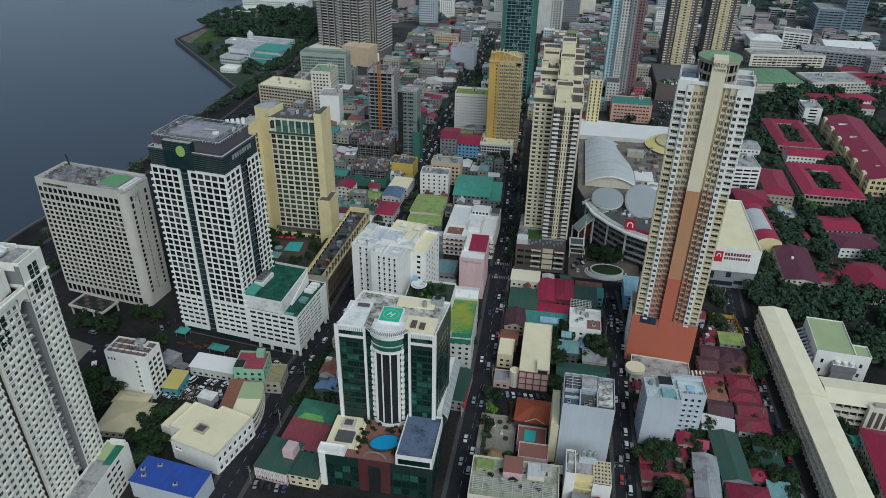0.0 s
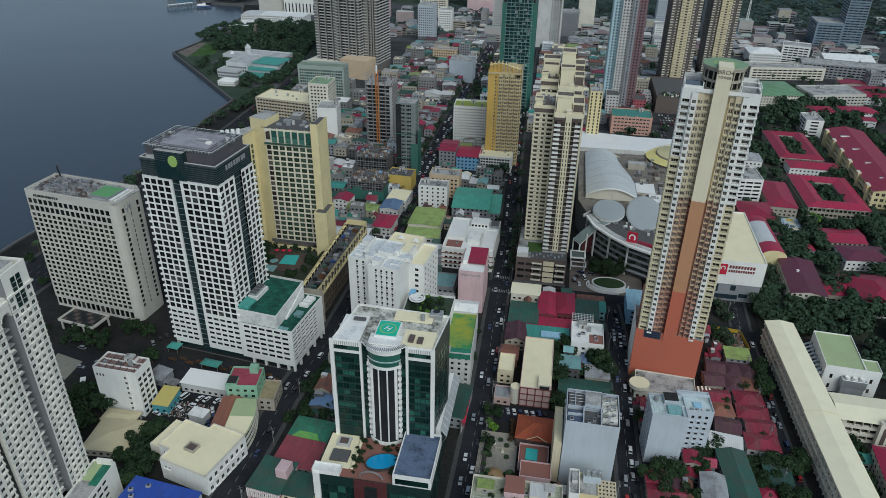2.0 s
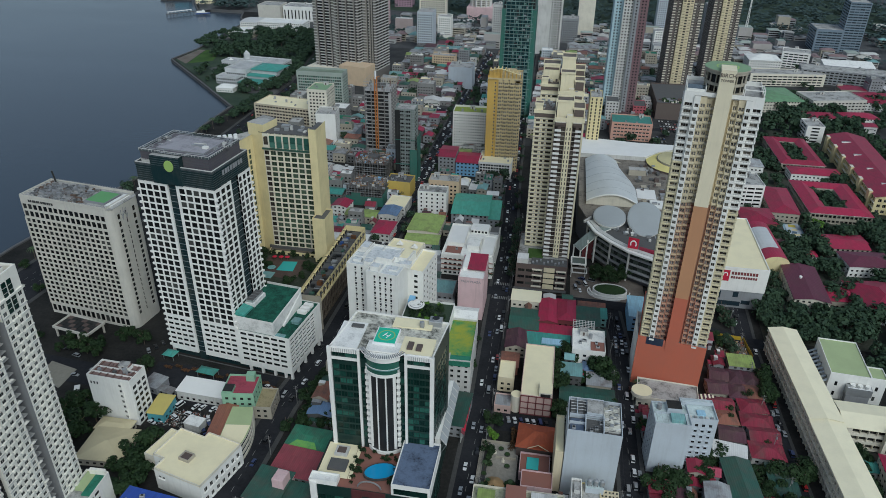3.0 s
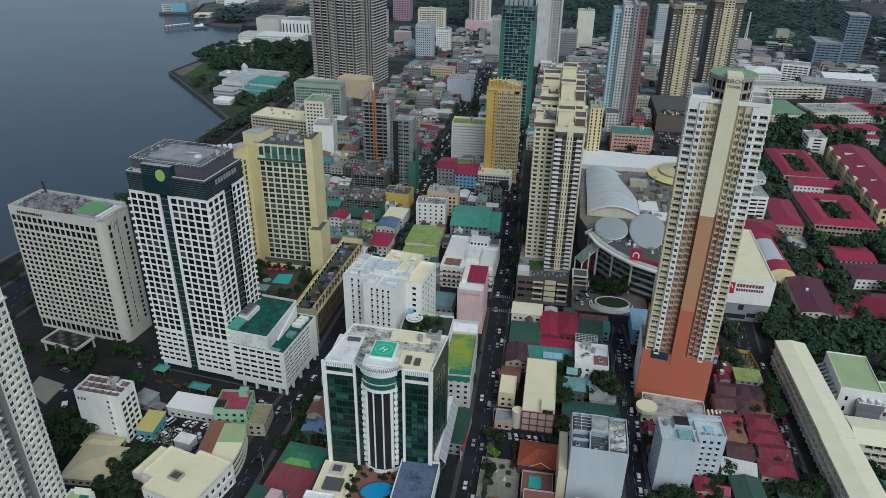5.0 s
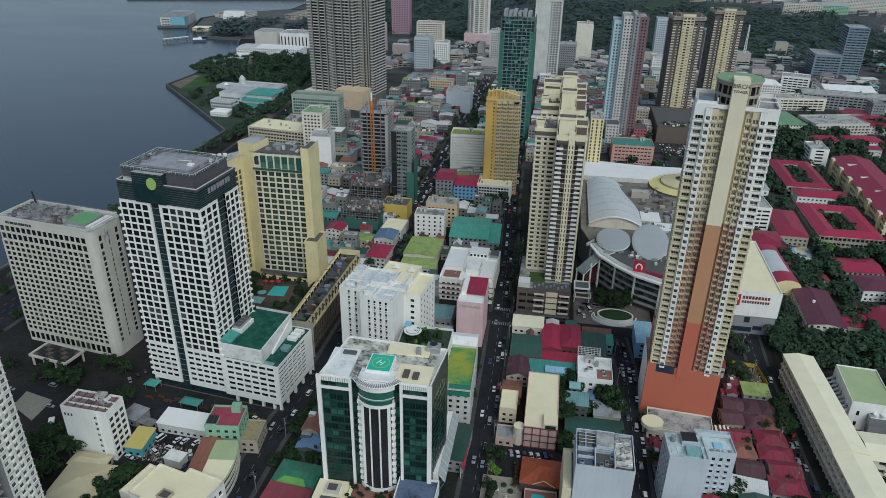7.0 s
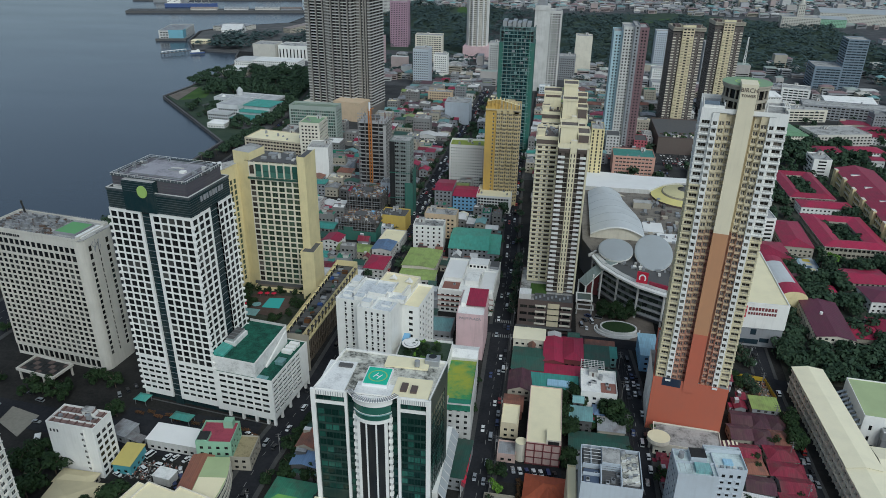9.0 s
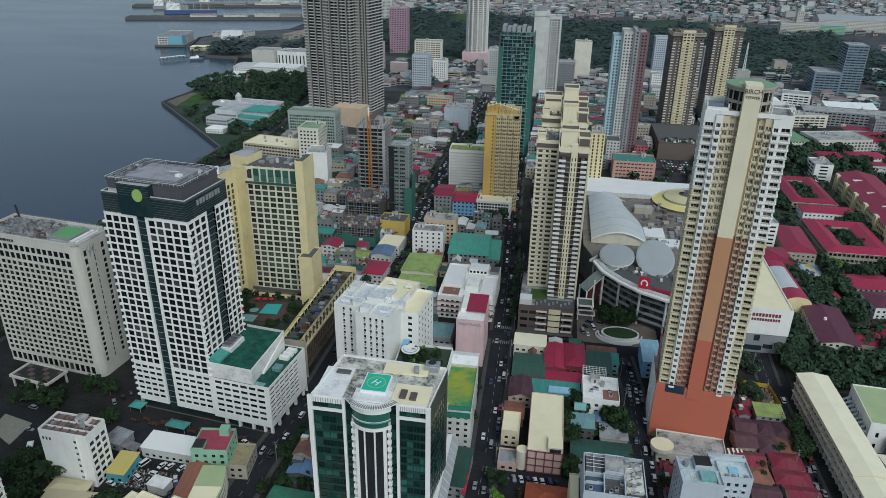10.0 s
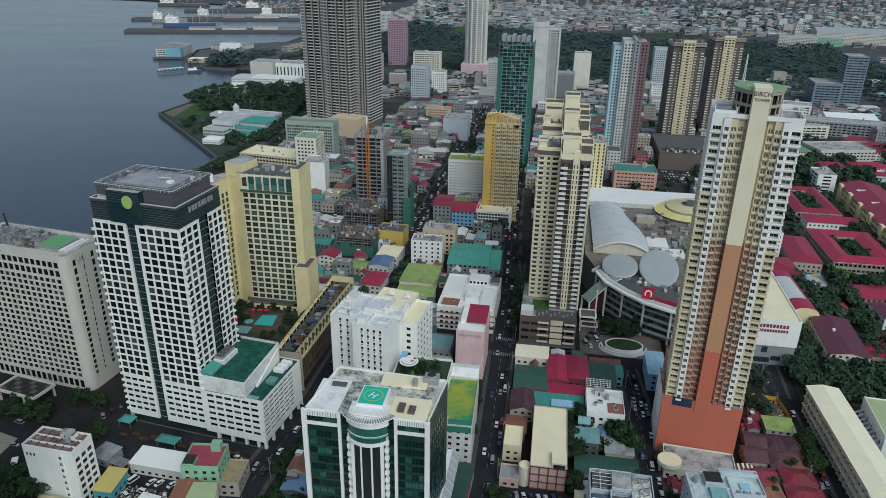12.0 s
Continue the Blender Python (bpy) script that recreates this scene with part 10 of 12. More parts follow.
SLABTEAL = paint("netted_edge", (0.20, 0.31, 0.29), stain=0.4)
rn = random.Random(91)
g = Geo()
for i in range(1, 37):
    g.box(2.2 + rn.uniform(0, 1.5), -0.75, i * 3.4 - 0.45, 31.5 - rn.uniform(0, 2.5), -0.1, i * 3.4, SLABTEAL)
    for j in range(3):
        x = rn.uniform(4, 28)
        g.box(x, -0.5, i * 3.4 - 3.0, x + rn.uniform(0.8, 3.6), -0.15, i * 3.4 - rn.uniform(0.9, 2.0), rn.choice((SLABTEAL, NETTING, GREYWALL, BLACK)))
for j in range(7):
    g.bar((4 + j * 4.2, -0.9, 0), (4 + j * 4.2, -0.9, 122), 0.3, SLABTEAL)
part("slab_edge", g, gt, "pale slab edges, props and net scraps", "stuff")
g = Geo()
for i in range(35):
    for j in range(5):
        g.box(4.3 + j * 4.75, -0.12, i * 3.4 + 0.4, 8.7 + j * 4.75, -0.02, i * 3.4 + 2.7, GL_TEAL)
part("curtain_wall", g, gt, "dark glazing and net panels", "stuff")
PALETAUPE = paint("pale_taupe", (0.60, 0.585, 0.55))
POSTTAUPE = paint("post_taupe", (0.32, 0.295, 0.255))
bd = thing("twin_slab_tower", "very tall grey-brown tower with banded balconies in two slabs", "apartment tower", -298, 838, 0, -12)
keep(-300, 815, -205, 900)
SLOTGREY = paint("slot_shade_render", (0.05, 0.047, 0.045), stain=0.3)
for x0, x1, y0 in ((0, 28, 0), (31, 62, -4), (63, 80, 6)):
    g, holes = Geo(), []
    zs = floors(12, 200, 3.3, 1.1, 1.9)
    TB = paint("taupe_concrete", (0.20, 0.185, 0.165), stain=0.3)
    facade(g, (x0, y0), (x1, y0), 0, 200, bays(x1 - x0, 9.3, 8.4, 0.5), zs, TB, 0.8, holes)
    facade(g, (x1, y0), (x1, y0 + 34), 0, 200, bays(34, 8.4, 7.4, 0.5), zs, TB, 0.8, holes)
    facade(g, (x1, y0 + 34), (x0, y0 + 34), 0, 200, [], [], TB, 0.8, holes)
    facade(g, (x0, y0 + 34), (x0, y0), 0, 200, bays(34, 8.4, 7.4, 0.5), zs, TB, 0.8, holes)
    g.box(x0, y0, 199, x1, y0 + 34, 200, ROOFCONC)
    part("wall", g, bd)
    windows(bd, holes, GL_DARK, TB, 60, 2)
    g = Geo()
    for z0, _ in zs:
        g.box(x0 - 0.2, y0 - 0.9, z0 - 1.0, x1 + 0.9, y0, z0 - 0.15, PALETAUPE)
        g.box(x1, y0, z0 - 1.0, x1 + 0.9, y0 + 34, z0 - 0.15, PALETAUPE)
    for xx in (x0 + 4.5, (x0 + x1) / 2, x1 - 5.5):
        g.box(xx, y0 - 1.0, 12, xx + 1.6, y0, 200, POSTTAUPE)
        # near-black strip on the face stands in for a deep shaded slot
        g.box(xx + 1.6, y0 - 0.96, 12, xx + 2.7, y0, 200, SLOTGREY)
    part("balcony_bands", g, bd, "pale balcony bands", "stuff")
g = Geo()
g.box(28, 3, 0, 31, 34, 204, BEIGE)
g.box(-8, -14, 0, 75, 40, 12, PALE)
g.box(45, -24, 0, 80, 0, 22, paint("peach_render", (0.66, 0.50, 0.33)))
part("core_and_podium", g, bd, "beige core and peach podium")


def far_tower(label, x, y, w, d, h, wall, rz=0.0, name="distant_tower", cap=40, **more):
    return tower(name, label, x, y, w, d, h, wall, rz, "apartment tower", 2, cap=cap, **more)


gr = thing("grey_striped_tower", "slim tower with grey, white and maroon window stripes", "apartment tower", 45.5, 752, 0, 0)
gr.scale = (1.24, 1, 1)
keep(43, 740, 80, 790)
for x0, x1, y0, h_, wl in ((0, 7, 8, 116, paint("pale_cyan_render", (0.45, 0.60, 0.64), stain=0.25)), (7, 15, 3, 121, WHITE2), (15, 19, 0, 123, GREYWALL), (19, 26, 1, 121, paint("plum_render", (0.20, 0.12, 0.13)))):
    shell(gr, x0, y0, 0, x1, 34, h_, wl, bay=2.4, width=1.2, step=3.0, sill=0.9, height=1.5, cap=60, sides="fr", roof=ROOFCONC, parapet=1.2)
BUTTER = paint("butter_balcony", (0.74, 0.66, 0.42))
TAUPE = paint("taupe_render", (0.13, 0.11, 0.10), stain=0.25)
for (tx, ty, th) in ((112, 830, 113), (168, 905, 111)):
    tw = thing("brown_cream_twin_tower", "slender brown tower with a cream bay and stepped crown", "apartment tower", tx, ty, 0, 4, "brown twin towers")
    keep(tx - 2, ty - 4, tx + 34, ty + 34)
    for x0, x1, y0, wl, fw in ((0, 9, 1.5, TAUPE, PALE), (9, 21, -1.5, paint("butter_render", (0.66, 0.57, 0.38)), BROWN), (21, 32, 1.5, TAUPE, PALE)):
        shell(tw, x0, y0, 0, x1, 30, th - (0 if wl is not TAUPE else 5), wl, bay=3.8, width=2.6, step=2.9, sill=0.8, height=1.4, cap=70, sides="flr", roof=ROOFCONC, parapet=1.0, fr=fw)
    g = Geo()
    g.box(-1, 0, th - 3, 33, 29, th, BEIGE)
    g.ring(-0.6, -1.9, 32.6, 30, th, th + 1.0, 0.6, BEIGE)
    g.box(8.5, -1.2, th, 21.5, 12, th + 3.4, BUTTER, DARKCONC)
    g.box(2, 8, th, 8, 22, th + 2.2, BROWN)
    g.box(23, 6, th, 30, 20, th + 2.8, BROWN, DARKCONC)
    for i in range(6):
        g.box(1 + i * 5.3, 0.5, th, 1.5 + i * 5.3, 1.0, th + 2.4 + i % 3, BEIGE)
    g.bar((10, 6, th + 3), (10, 6, th + 7), 0.2, STEEL)
    part("crown", g, tw, "beige crown with a tan cornice")
    g = Geo()
    for i in range(int((th - 8) / 2.9)):
        for x0, x1, y0, mt in ((0.0, 3.2, 1.5, PALE), (6.0, 8.2, 1.5, PALE), (9.5, 13.2, -1.5, BUTTER), (16.6, 20.5, -1.5, BUTTER), (22.4, 24.6, 1.5, PALE), (28.4, 31.8, 1.5, PALE)):
            g.box(x0, y0 - 0.7, 0.9 + i * 2.9, x1, y0, 1.85 + i * 2.9, mt)
    part("balcony_fronts", g, tw, "cream balcony fronts", "stuff")
g = Geo()
g.prism(rect(100, 748, 168, 826), 0, 16.5, paint("dark_umber_render", (0.135, 0.105, 0.09)), DARKCONC)
g.ring(100, 748, 168, 826, 16.5, 17.6, 0.4, BROWN)
rp = random.Random(8)
for i in range(60):
    x, y = rp.uniform(101, 165), rp.uniform(749, 768)
    g.box(x, y, 16.5, x + rp.uniform(1, 3.5), y + rp.uniform(1, 3), 17.2 + rp.random() * 1.6, rp.choice((HEDGEGREEN, HEDGEGREEN, GREYWALL, PALE, BROWN)))
whole("tower_podium", g, "dark brown tower podium with a planted deck", "podium")
keep(100, 748, 168, 826)
keep(100, 704, 132, 747)
g = Geo()
for row in range(5):
    for k in range(9):
        if rp.random() < 0.85:
            x, y, mt = 103 + k * 3.0, 706 + row * 8.2, rp.choice((WHITE2, WHITE, STEEL, BLACK, GREYWALL, MAROON))
            g.bevelled(x, y, 0.35, x + 1.75, y + 4.2, 1.0, 0.12, mt)
            g.bevelled(x + 0.15, y + 0.9, 1.0, x + 1.6, y + 3.4, 1.5, 0.15, GL_DARK)
            g.box(x + 0.1, y + 0.6, 0.02, x + 1.65, y + 3.6, 0.35, BLACK)
whole("parked_cars", g, "rows of cars parked on the open lot", "cars", kind="stuff")
lowrise("dark red block beside the car park", 77, 748, 13, 22, 12, paint("rose_red_render", (0.42, 0.10, 0.12), stain=0.4), DARKCONC, "flat", cap=6)
lowrise("white block with a dark flat roof", 48, 735, 13, 20, 19, WHITE2, DARKCONC, "flat", cap=6)
wt2 = far_tower("white tower with a curved top", -42, 1010, 36, 28, 105, WHITE2, 3, bay=3.4, width=1.5, roof=ROOFCONC, front=[(20.5, 21.8), (23.5, 26.0), (27.2, 29.8), (31.0, 33.6)], height=2.0, sides="fr")
g = Geo()
g.prism([(0, 0), (20, 0), (20, 26), (0, 26)], 105, 112, WHITE2)
g.prism([(4, 2), (16, 2), (16, 20), (4, 20)], 112, 118, GREYWALL)
part("crown", g, wt2)
cy = thing("round_tower", "slim round white tower with ringed balconies on a pink podium", "apartment tower", -145, 1250)
keep(-165, 1225, -125, 1275)
g = Geo()
for i in range(44):
    g.tube(0, 0, 20 + i * 3.2, 22.0 + i * 3.2, 16.6, 16.6, 16, SLAB)
    g.tube(0, 0, 22.0 + i * 3.2, 23.2 + i * 3.2, 16, 16, 16, GL_BROWN)
part("shaft", g, cy)
for k in range(12):
    a = 2 * math.pi * k / 12 + 0.1
    g = Geo()
    g.bar((16.8 * math.cos(a), 16.8 * math.sin(a), 20), (16.8 * math.cos(a), 16.8 * math.sin(a), 160.5), 2.6, WHITE2)
    part("rib", g, cy)
g = Geo()
g.box(-22, -20, 0, 22, 24, 20, PINK)
part("podium", g, cy, "pink podium")
far_tower("cream apartment tower with dark window rows", -238, 1180, 44, 24, 42, PALE, 4, bay=4, width=3)
far_tower("plain grey tower", -205, 1000, 22, 28, 50, PALEBLUE, 0, cap=20)
far_tower("white and mint tower", -190, 1080, 20, 20, 30, WHITE, 0)
far_tower("white tower with dark balconies", -110, 1100, 24, 22, 47, WHITE2, 0)
far_tower("slim cream tower with a blank front", 17, 1150, 25, 22, 55, PALE, 0, sides="r")
far_tower("grey apartment block with strip windows", -8, 1090, 26, 24, 34, GREYWALL, 0)
far_tower("pale office tower behind the twin towers", 138, 1180, 32, 24, 62, PALEBLUE, 0)
far_tower("blue-grey office tower", 196, 1100, 22, 22, 60, GREYWALL, 0)
far_tower("mauve tower", -312, 1318, 32, 24, 78, paint("mauve_render", (0.42, 0.27, 0.33)), 0)
far_tower("pink and purple tower", -300, 1150, 16, 18, 42, PINK, 0)
far_tower("cream and orange apartment slab", -165, 900, 30, 14, 16, paint("peach_render", (0.66, 0.50, 0.33)), 0)
far_tower("blue-grey box building", -130, 815, 28, 26, 24, PALEBLUE, 0, sides="r")
far_tower("white wedge tower", -440, 1760, 30, 24, 50, WHITE2, 0, cap=10)
far_tower("pale waterfront slab", -640, 1770, 40, 20, 40, PALEBLUE, 0, cap=10)
far_tower("white block with rounded corner", 128, 1090, 30, 24, 22, WHITE, 0)
far_tower("white hillside apartments", 120, 1010, 34, 30, 18, WHITE, 0)
bo = thing("blue_glass_office", "blue-grey glass office with banded floors and a low wing", "office", 392, 1122, 0, -4)
bo.scale = (0.8, 1, 0.9)
OFFICEBLUE = paint("slate_blue_cladding", (0.20, 0.25, 0.30), rough=0.4, stain=0.2)
keep(330, 1090, 450, 1180)
shell(bo, 0, 0, 0, 34, 34, 76, OFFICEBLUE, bay=8, width=7.4, step=4, sill=0.8, height=2.2, gl=GL_BLUE, fr=STEEL, cap=60, roof=ROOFCONC)
shell(bo, -46, -6, 0, 0, 40, 34, OFFICEBLUE, bay=8, width=7.4, step=4, sill=0.8, height=2.2, gl=GL_BLUE, fr=STEEL, cap=40, roof=ROOFCONC)
hall = thing("city_hall", "grey city hall with a clock tower", "city hall", 480, 1780, 0, -8)
shell(hall, 0, 0, 0, 80, 50, 24, SLAB, bay=5, width=2.5, cap=30, roof=ROOFCONC)
shell(hall, 33, 18, 24, 47, 32, 50, SLAB, bay=4, width=2, cap=16, roof=ROOFCONC)
g = Geo()
g.tube(40, 25, 50.9, 62, 6, 3, 12, SLAB)
part("spire", g, hall)
lowrise("long low exhibition hall", 590, 1880, 190, 60, 26, SLAB, SILVER, "gable", "x", 8, -4, 10)
lowrise("mint-fronted sports hall", 560, 1820, 70, 40, 18, MINT, SILVER, "gable", "x", 5, -4, 8)
mast = thing("radio_mast", "white lattice radio mast", "mast", 268, 1160)
g = Geo()
for a in ((-2, -2), (2, -2), (2, 2), (-2, 2)):
    g.bar((a[0], a[1], 0), (a[0] * 0.2, a[1] * 0.2, 62), 0.5, WHITE)
for i in range(12):
    z, k = i * 5, 1 - i * 5 / 78
    g.bar((-2 * k, -2 * k, z), (2 * k, -2 * k, z + 5), 0.35, WHITE)
    g.bar((2 * k, -2 * k, z), (2 * k, 2 * k, z + 5), 0.35, WHITE)
part("lattice", g, mast)

# ---- the sea front ----
FADEDSTAND = sheet_roof("faded_stand_sheet", (0.30, 0.24, 0.20), 0.3)
NAVY = paint("navy_hull", (0.06, 0.10, 0.24), stain=0.3)
club = thing("sea_front_club", "white terraced sea-front club with teal roofs", "club", -428, 800, 0, -6)
keep(-440, 740, -300, 890)
OFFWHITE = paint("club_render", (0.60, 0.61, 0.60), stain=0.4, streak=0.5)
for x0, y0, x1, y1, h_ in ((0, 40, 34, 58, 9), (26, 34, 58, 62, 12), (50, 40, 84, 66, 11), (34, -8, 62, 34, 14), (20, 14, 40, 36, 8), (30, -22, 56, -6, 8)):
    shell(club, x0, y0, 0, x1, y1, h_, OFFWHITE, bay=2.8, width=1.8, step=3.6, height=2.0, cap=12, roof=mould("club_roof", (0.50, 0.50, 0.49), (0.22, 0.22, 0.22), 0.7, 0.08), parapet=1.2)
for x0, y0, x1, y1, z, rise in ((62, 4, 96, 34, 13, 4), (58, -6, 92, 4, 8, 2), (62, -26, 96, -8, 5, 2.4)):
    g = Geo()
    g.box(x0, y0, 0, x1, y1, z, OFFWHITE)
    part("wing_wall", g, club)
    g = Geo()
    hip(g, x0, y0, x1, y1, z, rise, TEALSHEET, 1.6)
    part("hipped_roof", g, club, "teal hipped roof")
g = Geo()
g.tube(30, 52, 12, 18, 4, 4, 16, OFFWHITE)
g.tube(30, 52, 18, 22, 4, 0.6, 16, OFFWHITE)
g.tube(8, 50, 9, 11, 3, 1, 14, WHITE)
each("turret", g, club, "round white roof turret")
lowrise("white pavilion on the sea wall", -385, 742, 20, 14, 5, WHITE, WHITEROOF, "hip", rise=3, cap=4)
lowrise("cream terraced museum hall", -490, 1003, 34, 44, 8, PALE, WHITEROOF, "flat", cap=8)
lowrise("white-roofed museum hall", -470, 1066, 72, 34, 12, WHITE, WHITEROOF, "flat", cap=12)
lowrise("second white-roofed museum hall", -502, 1072, 28, 40, 10, WHITE, WHITESHEET, "gable", "x", 1.5, 0, 8)
lowrise("low white museum annex", -430, 1040, 40, 20, 9, WHITE2, WHITEROOF, "flat", cap=8)
lowrise("blank grey theatre flank", -500, 1140, 38, 34, 24, SLAB, ROOFCONC, "flat", cap=0, sides="")
tower("grey_theatre", "grey blank theatre block with white pilasters", -460, 1148, 96, 36, 22, WHITE, 0, bay=6, width=2, step=16, sill=3, height=14, cap=20, clut=2, category="theatre")
lowrise("white tent-roofed hall", -672, 1386, 40, 34, 7, WHITE, WHITESHEET, "gable", "x", 9, 10, 4)
lowrise("cream waterside restaurant hall", -668, 1252, 30, 22, 6, CREAM, CREAMROOF, "hip", rise=2, rz=12, cap=4)
lowrise("long grey aquarium hall with a shallow roof", -706, 1420, 60, 60, 9, SLAB, GREYSHEET, "hip", rise=3, rz=-15, cap=4)
lowrise("brown-roofed grandstand", -560, 1430, 20, 70, 9, BEIGE, FADEDSTAND, "shed", rise=5, rz=-30, cap=4)
h2 = thing("pier_hotel", "pale waterfront pier building with a blue end wall", "pier building", -750, 1288, 0, 14)
shell(h2, 0, 0, -2, 44, 90, 15, WHITE2, bay=5, width=4, cap=30, roof=GREYSHEET)
g = Geo()
g.box(18, -0.6, 2, 44.6, 0, 17, paint("cyan_wall", (0.20, 0.42, 0.50), streak=0.1))
g.box(44.0, 0, 2, 44.6, 22, 17, paint("cyan_wall", (0.20, 0.42, 0.50)))
g.box(-6, -6, -2, 50, 0, 1.6, DARKCONC)
part("blue_wall", g, h2, "pale blue wall panel")
for nm, lb, x0, y0, x1, y1, z in (("pier", "long broad concrete harbour pier", -1034, 1637, -590, 1768, 3), ("pier", "second concrete harbour pier with sheds", -1166, 1886, -590, 2068, 3), ("wharf", "third grey concrete harbour wharf", -1152, 2153, -590, 2340, 3.4)):
    g = Geo()
    d = Vector((x1 - x0, y1 - y0)).normalized()
    n = Vector((-d.y, d.x)) * 46
    g.prism([(x0, y0), (x1, y1), (x1 + n.x, y1 + n.y), (x0 + n.x, y0 + n.y)], -4, z, DARKCONC, PALEGROUND)
    whole(nm, g, lb, nm, kind="structure")
jt = thing("boat_jetty", "slim boat jetty with a white roof on dark piles", "jetty", -664, 1141, 0, 50)
g = Geo()
g.box(0, 0, 1.0, 78, 4.5, 1.7, DARKCONC)
part("deck", g, jt)
g = Geo()
for i in range(14):
    for y in (0.3, 3.9):
        g.box(0.5 + i * 5.8, y, -4, 0.9 + i * 5.8, y + 0.4, 1.0, BLACK)
each("pile", g, jt)
g = Geo()
g.box(2, -0.3, 4.6, 44, 4.8, 5.0, WHITE, CLEANWHITE)
for i in range(7):
    g.box(2.4 + i * 6.8, 0.1, 1.7, 2.7 + i * 6.8, 0.4, 4.6, WHITE)
    g.box(2.4 + i * 6.8, 4.1, 1.7, 2.7 + i * 6.8, 4.4, 4.6, WHITE)
part("roof", g, jt, "long white roof on posts")
fb = thing("ferry_boat", "small white ferry boat moored by the jetty", "boat", -624, 1164, -0.4, 30)
g = Geo()
g.prism([(0, 0), (18, 0), (24, 2.5), (18, 5), (0, 5)], -0.5, 1.8, NAVY, WHITE2)
part("hull", g, fb)
g = Geo()
g.bevelled(2, 0.7, 1.8, 16, 4.3, 4.6, 0.4, WHITE)
g.bevelled(11, 1.2, 4.6, 15, 3.8, 6.2, 0.3, WHITE)
part("cabin", g, fb)
for i, (x, y, L, mt) in enumerate(((-1030, 1990, 110, GREYWALL), (-880, 2090, 110, WHITE2), (-1340, 2330, 170, DARKCONC), (-740, 2110, 100, PALEBLUE), (-1010, 1775, 130, NAVY), (-1090, 1860, 90, GREYWALL), (-1000, 2250, 150, DARKCONC))):
    s = thing("moored_ship", "moored cargo ship with a pale superstructure", "ship", x, y, -2.4, 4 + i * 3, "moored ships")
    g = Geo()
    g.prism([(0, 0), (L * 0.85, 0), (L, 8), (L * 0.85, 16), (0, 16)], 0, 9, mt, ROOFCONC)
    part("hull", g, s)
    g = Geo()
    g.bevelled(L * 0.05, 2, 9, L * 0.3, 14, 24, 1, WHITE)
    for k in (0.42, 0.56, 0.7, 0.84):
        g.bar((L * k, 8, 9), (L * k, 8, 26), 0.9, BEIGE)
        g.bar((L * k, 8, 24), (L * k + 7, 8, 14), 0.5, BEIGE)
    for k in range(5):
        g.box(L * (0.36 + k * 0.1), 3, 9, L * (0.36 + k * 0.1) + 7, 13, 10.6, GREYWALL)
    g.bevelled(L * 0.08, 4, 24, L * 0.2, 12, 28, 0.6, WHITE2)
    g.tube(L * 0.12, 8, 28, 33, 1.8, 1.5, 12, CREAM)
    part("superstructure", g, s)
    for k in range(6):
        g = Geo()
        g.bevelled(L * 0.06 + k * L * 0.04, 1.6, 13 + (k % 3) * 3, L * 0.09 + k * L * 0.04, 1.95, 14.2 + (k % 3) * 3, 0.1, BLACK)
        part("porthole_band", g, s)
# sheds and stacked containers on the wharves
rw = random.Random(41)
for i, (x, y, w_, d_) in enumerate(((-895, 1690, 62, 24), (-820, 1714, 56, 24), (-750, 1736, 60, 24), (-690, 1752, 50, 22), (-940, 1972, 60, 22), (-860, 1996, 70, 22), (-770, 2024, 70, 22), (-700, 2046, 60, 22))):
    lowrise("long low pier shed with a faded roof", x, y, w_, d_, 7, rw.choice((WHITE2, SLAB, GREYWALL)), rw.choice((GREYSHEET, FADEDSTAND, ROOFCONC)), "gable", "x", 2.5, 16, 0, sides="")
g = Geo()
BOXES = [paint("container_red", (0.26, 0.08, 0.08)), paint("container_blue", (0.10, 0.16, 0.28)), SLAB, paint("container_green", (0.10, 0.22, 0.17)), GREYWALL, FADEDSTAND]
for i in range(520):
    x, y = rw.uniform(-1130, -620), rw.uniform(2340, 2640)
    if x > -600 or y < 2190 + (x + 1130) * 0.3:
        continue
    n_ = rw.randint(1, 4)
    for k in range(n_):
        g.box(x, y, k * 2.7 - (2.5 if y > 2500 and x < -1000 else 0) + 0.1, x + rw.choice((6.1, 12.2)), y + 2.5, k * 2.7 + 2.7, rw.choice(BOXES))
whole("stacked_containers", g, "stacks of faded freight containers on the wharf", "containers", kind="stuff")

# ---- the lower city between: houses, shops and blocks ----
LINES = [(line, half + walkw) for _, line, half, walkw in STREETS] + [(line, half) for _, line, half in CROSSES]


def near_street(x, y, extra=0.0):
    p = Vector((x, y))
    for line, half in LINES:
        for a, b in zip(line, line[1:]):
            a, b = Vector(a), Vector(b)
            t = max(0.0, min(1.0, (p - a).dot(b - a) / (b - a).length_squared))
            if (p - a - (b - a) * t).length < half + extra:
                return True
    return False


def clear(x0, y0, x1, y1):
    for a, b, c, d in TAKEN:
        if x0 < c and x1 > a and y0 < d and y1 > b:
            return False
    for x in (x0, (x0 + x1) / 2, x1):
        for y in (y0, (y0 + y1) / 2, y1):
            if near_street(x, y):
                return False
    return True


ROOFS = {"dark green": GREENSHEET, "teal": TEALSHEET, "crimson": REDSHEET, "dark red": DARKREDSHEET, "maroon": MAROONSHEET, "rusty": RUSTSHEET, "grey": GREYSHEET, "white": WHITESHEET, "pale teal": PALETEAL, "lime": LIMESHEET, "cream": CREAMSHEET, "blue": sheet_roof("slate_blue_sheet", (0.12, 0.20, 0.38)), "terracotta": TERRACOTTA}
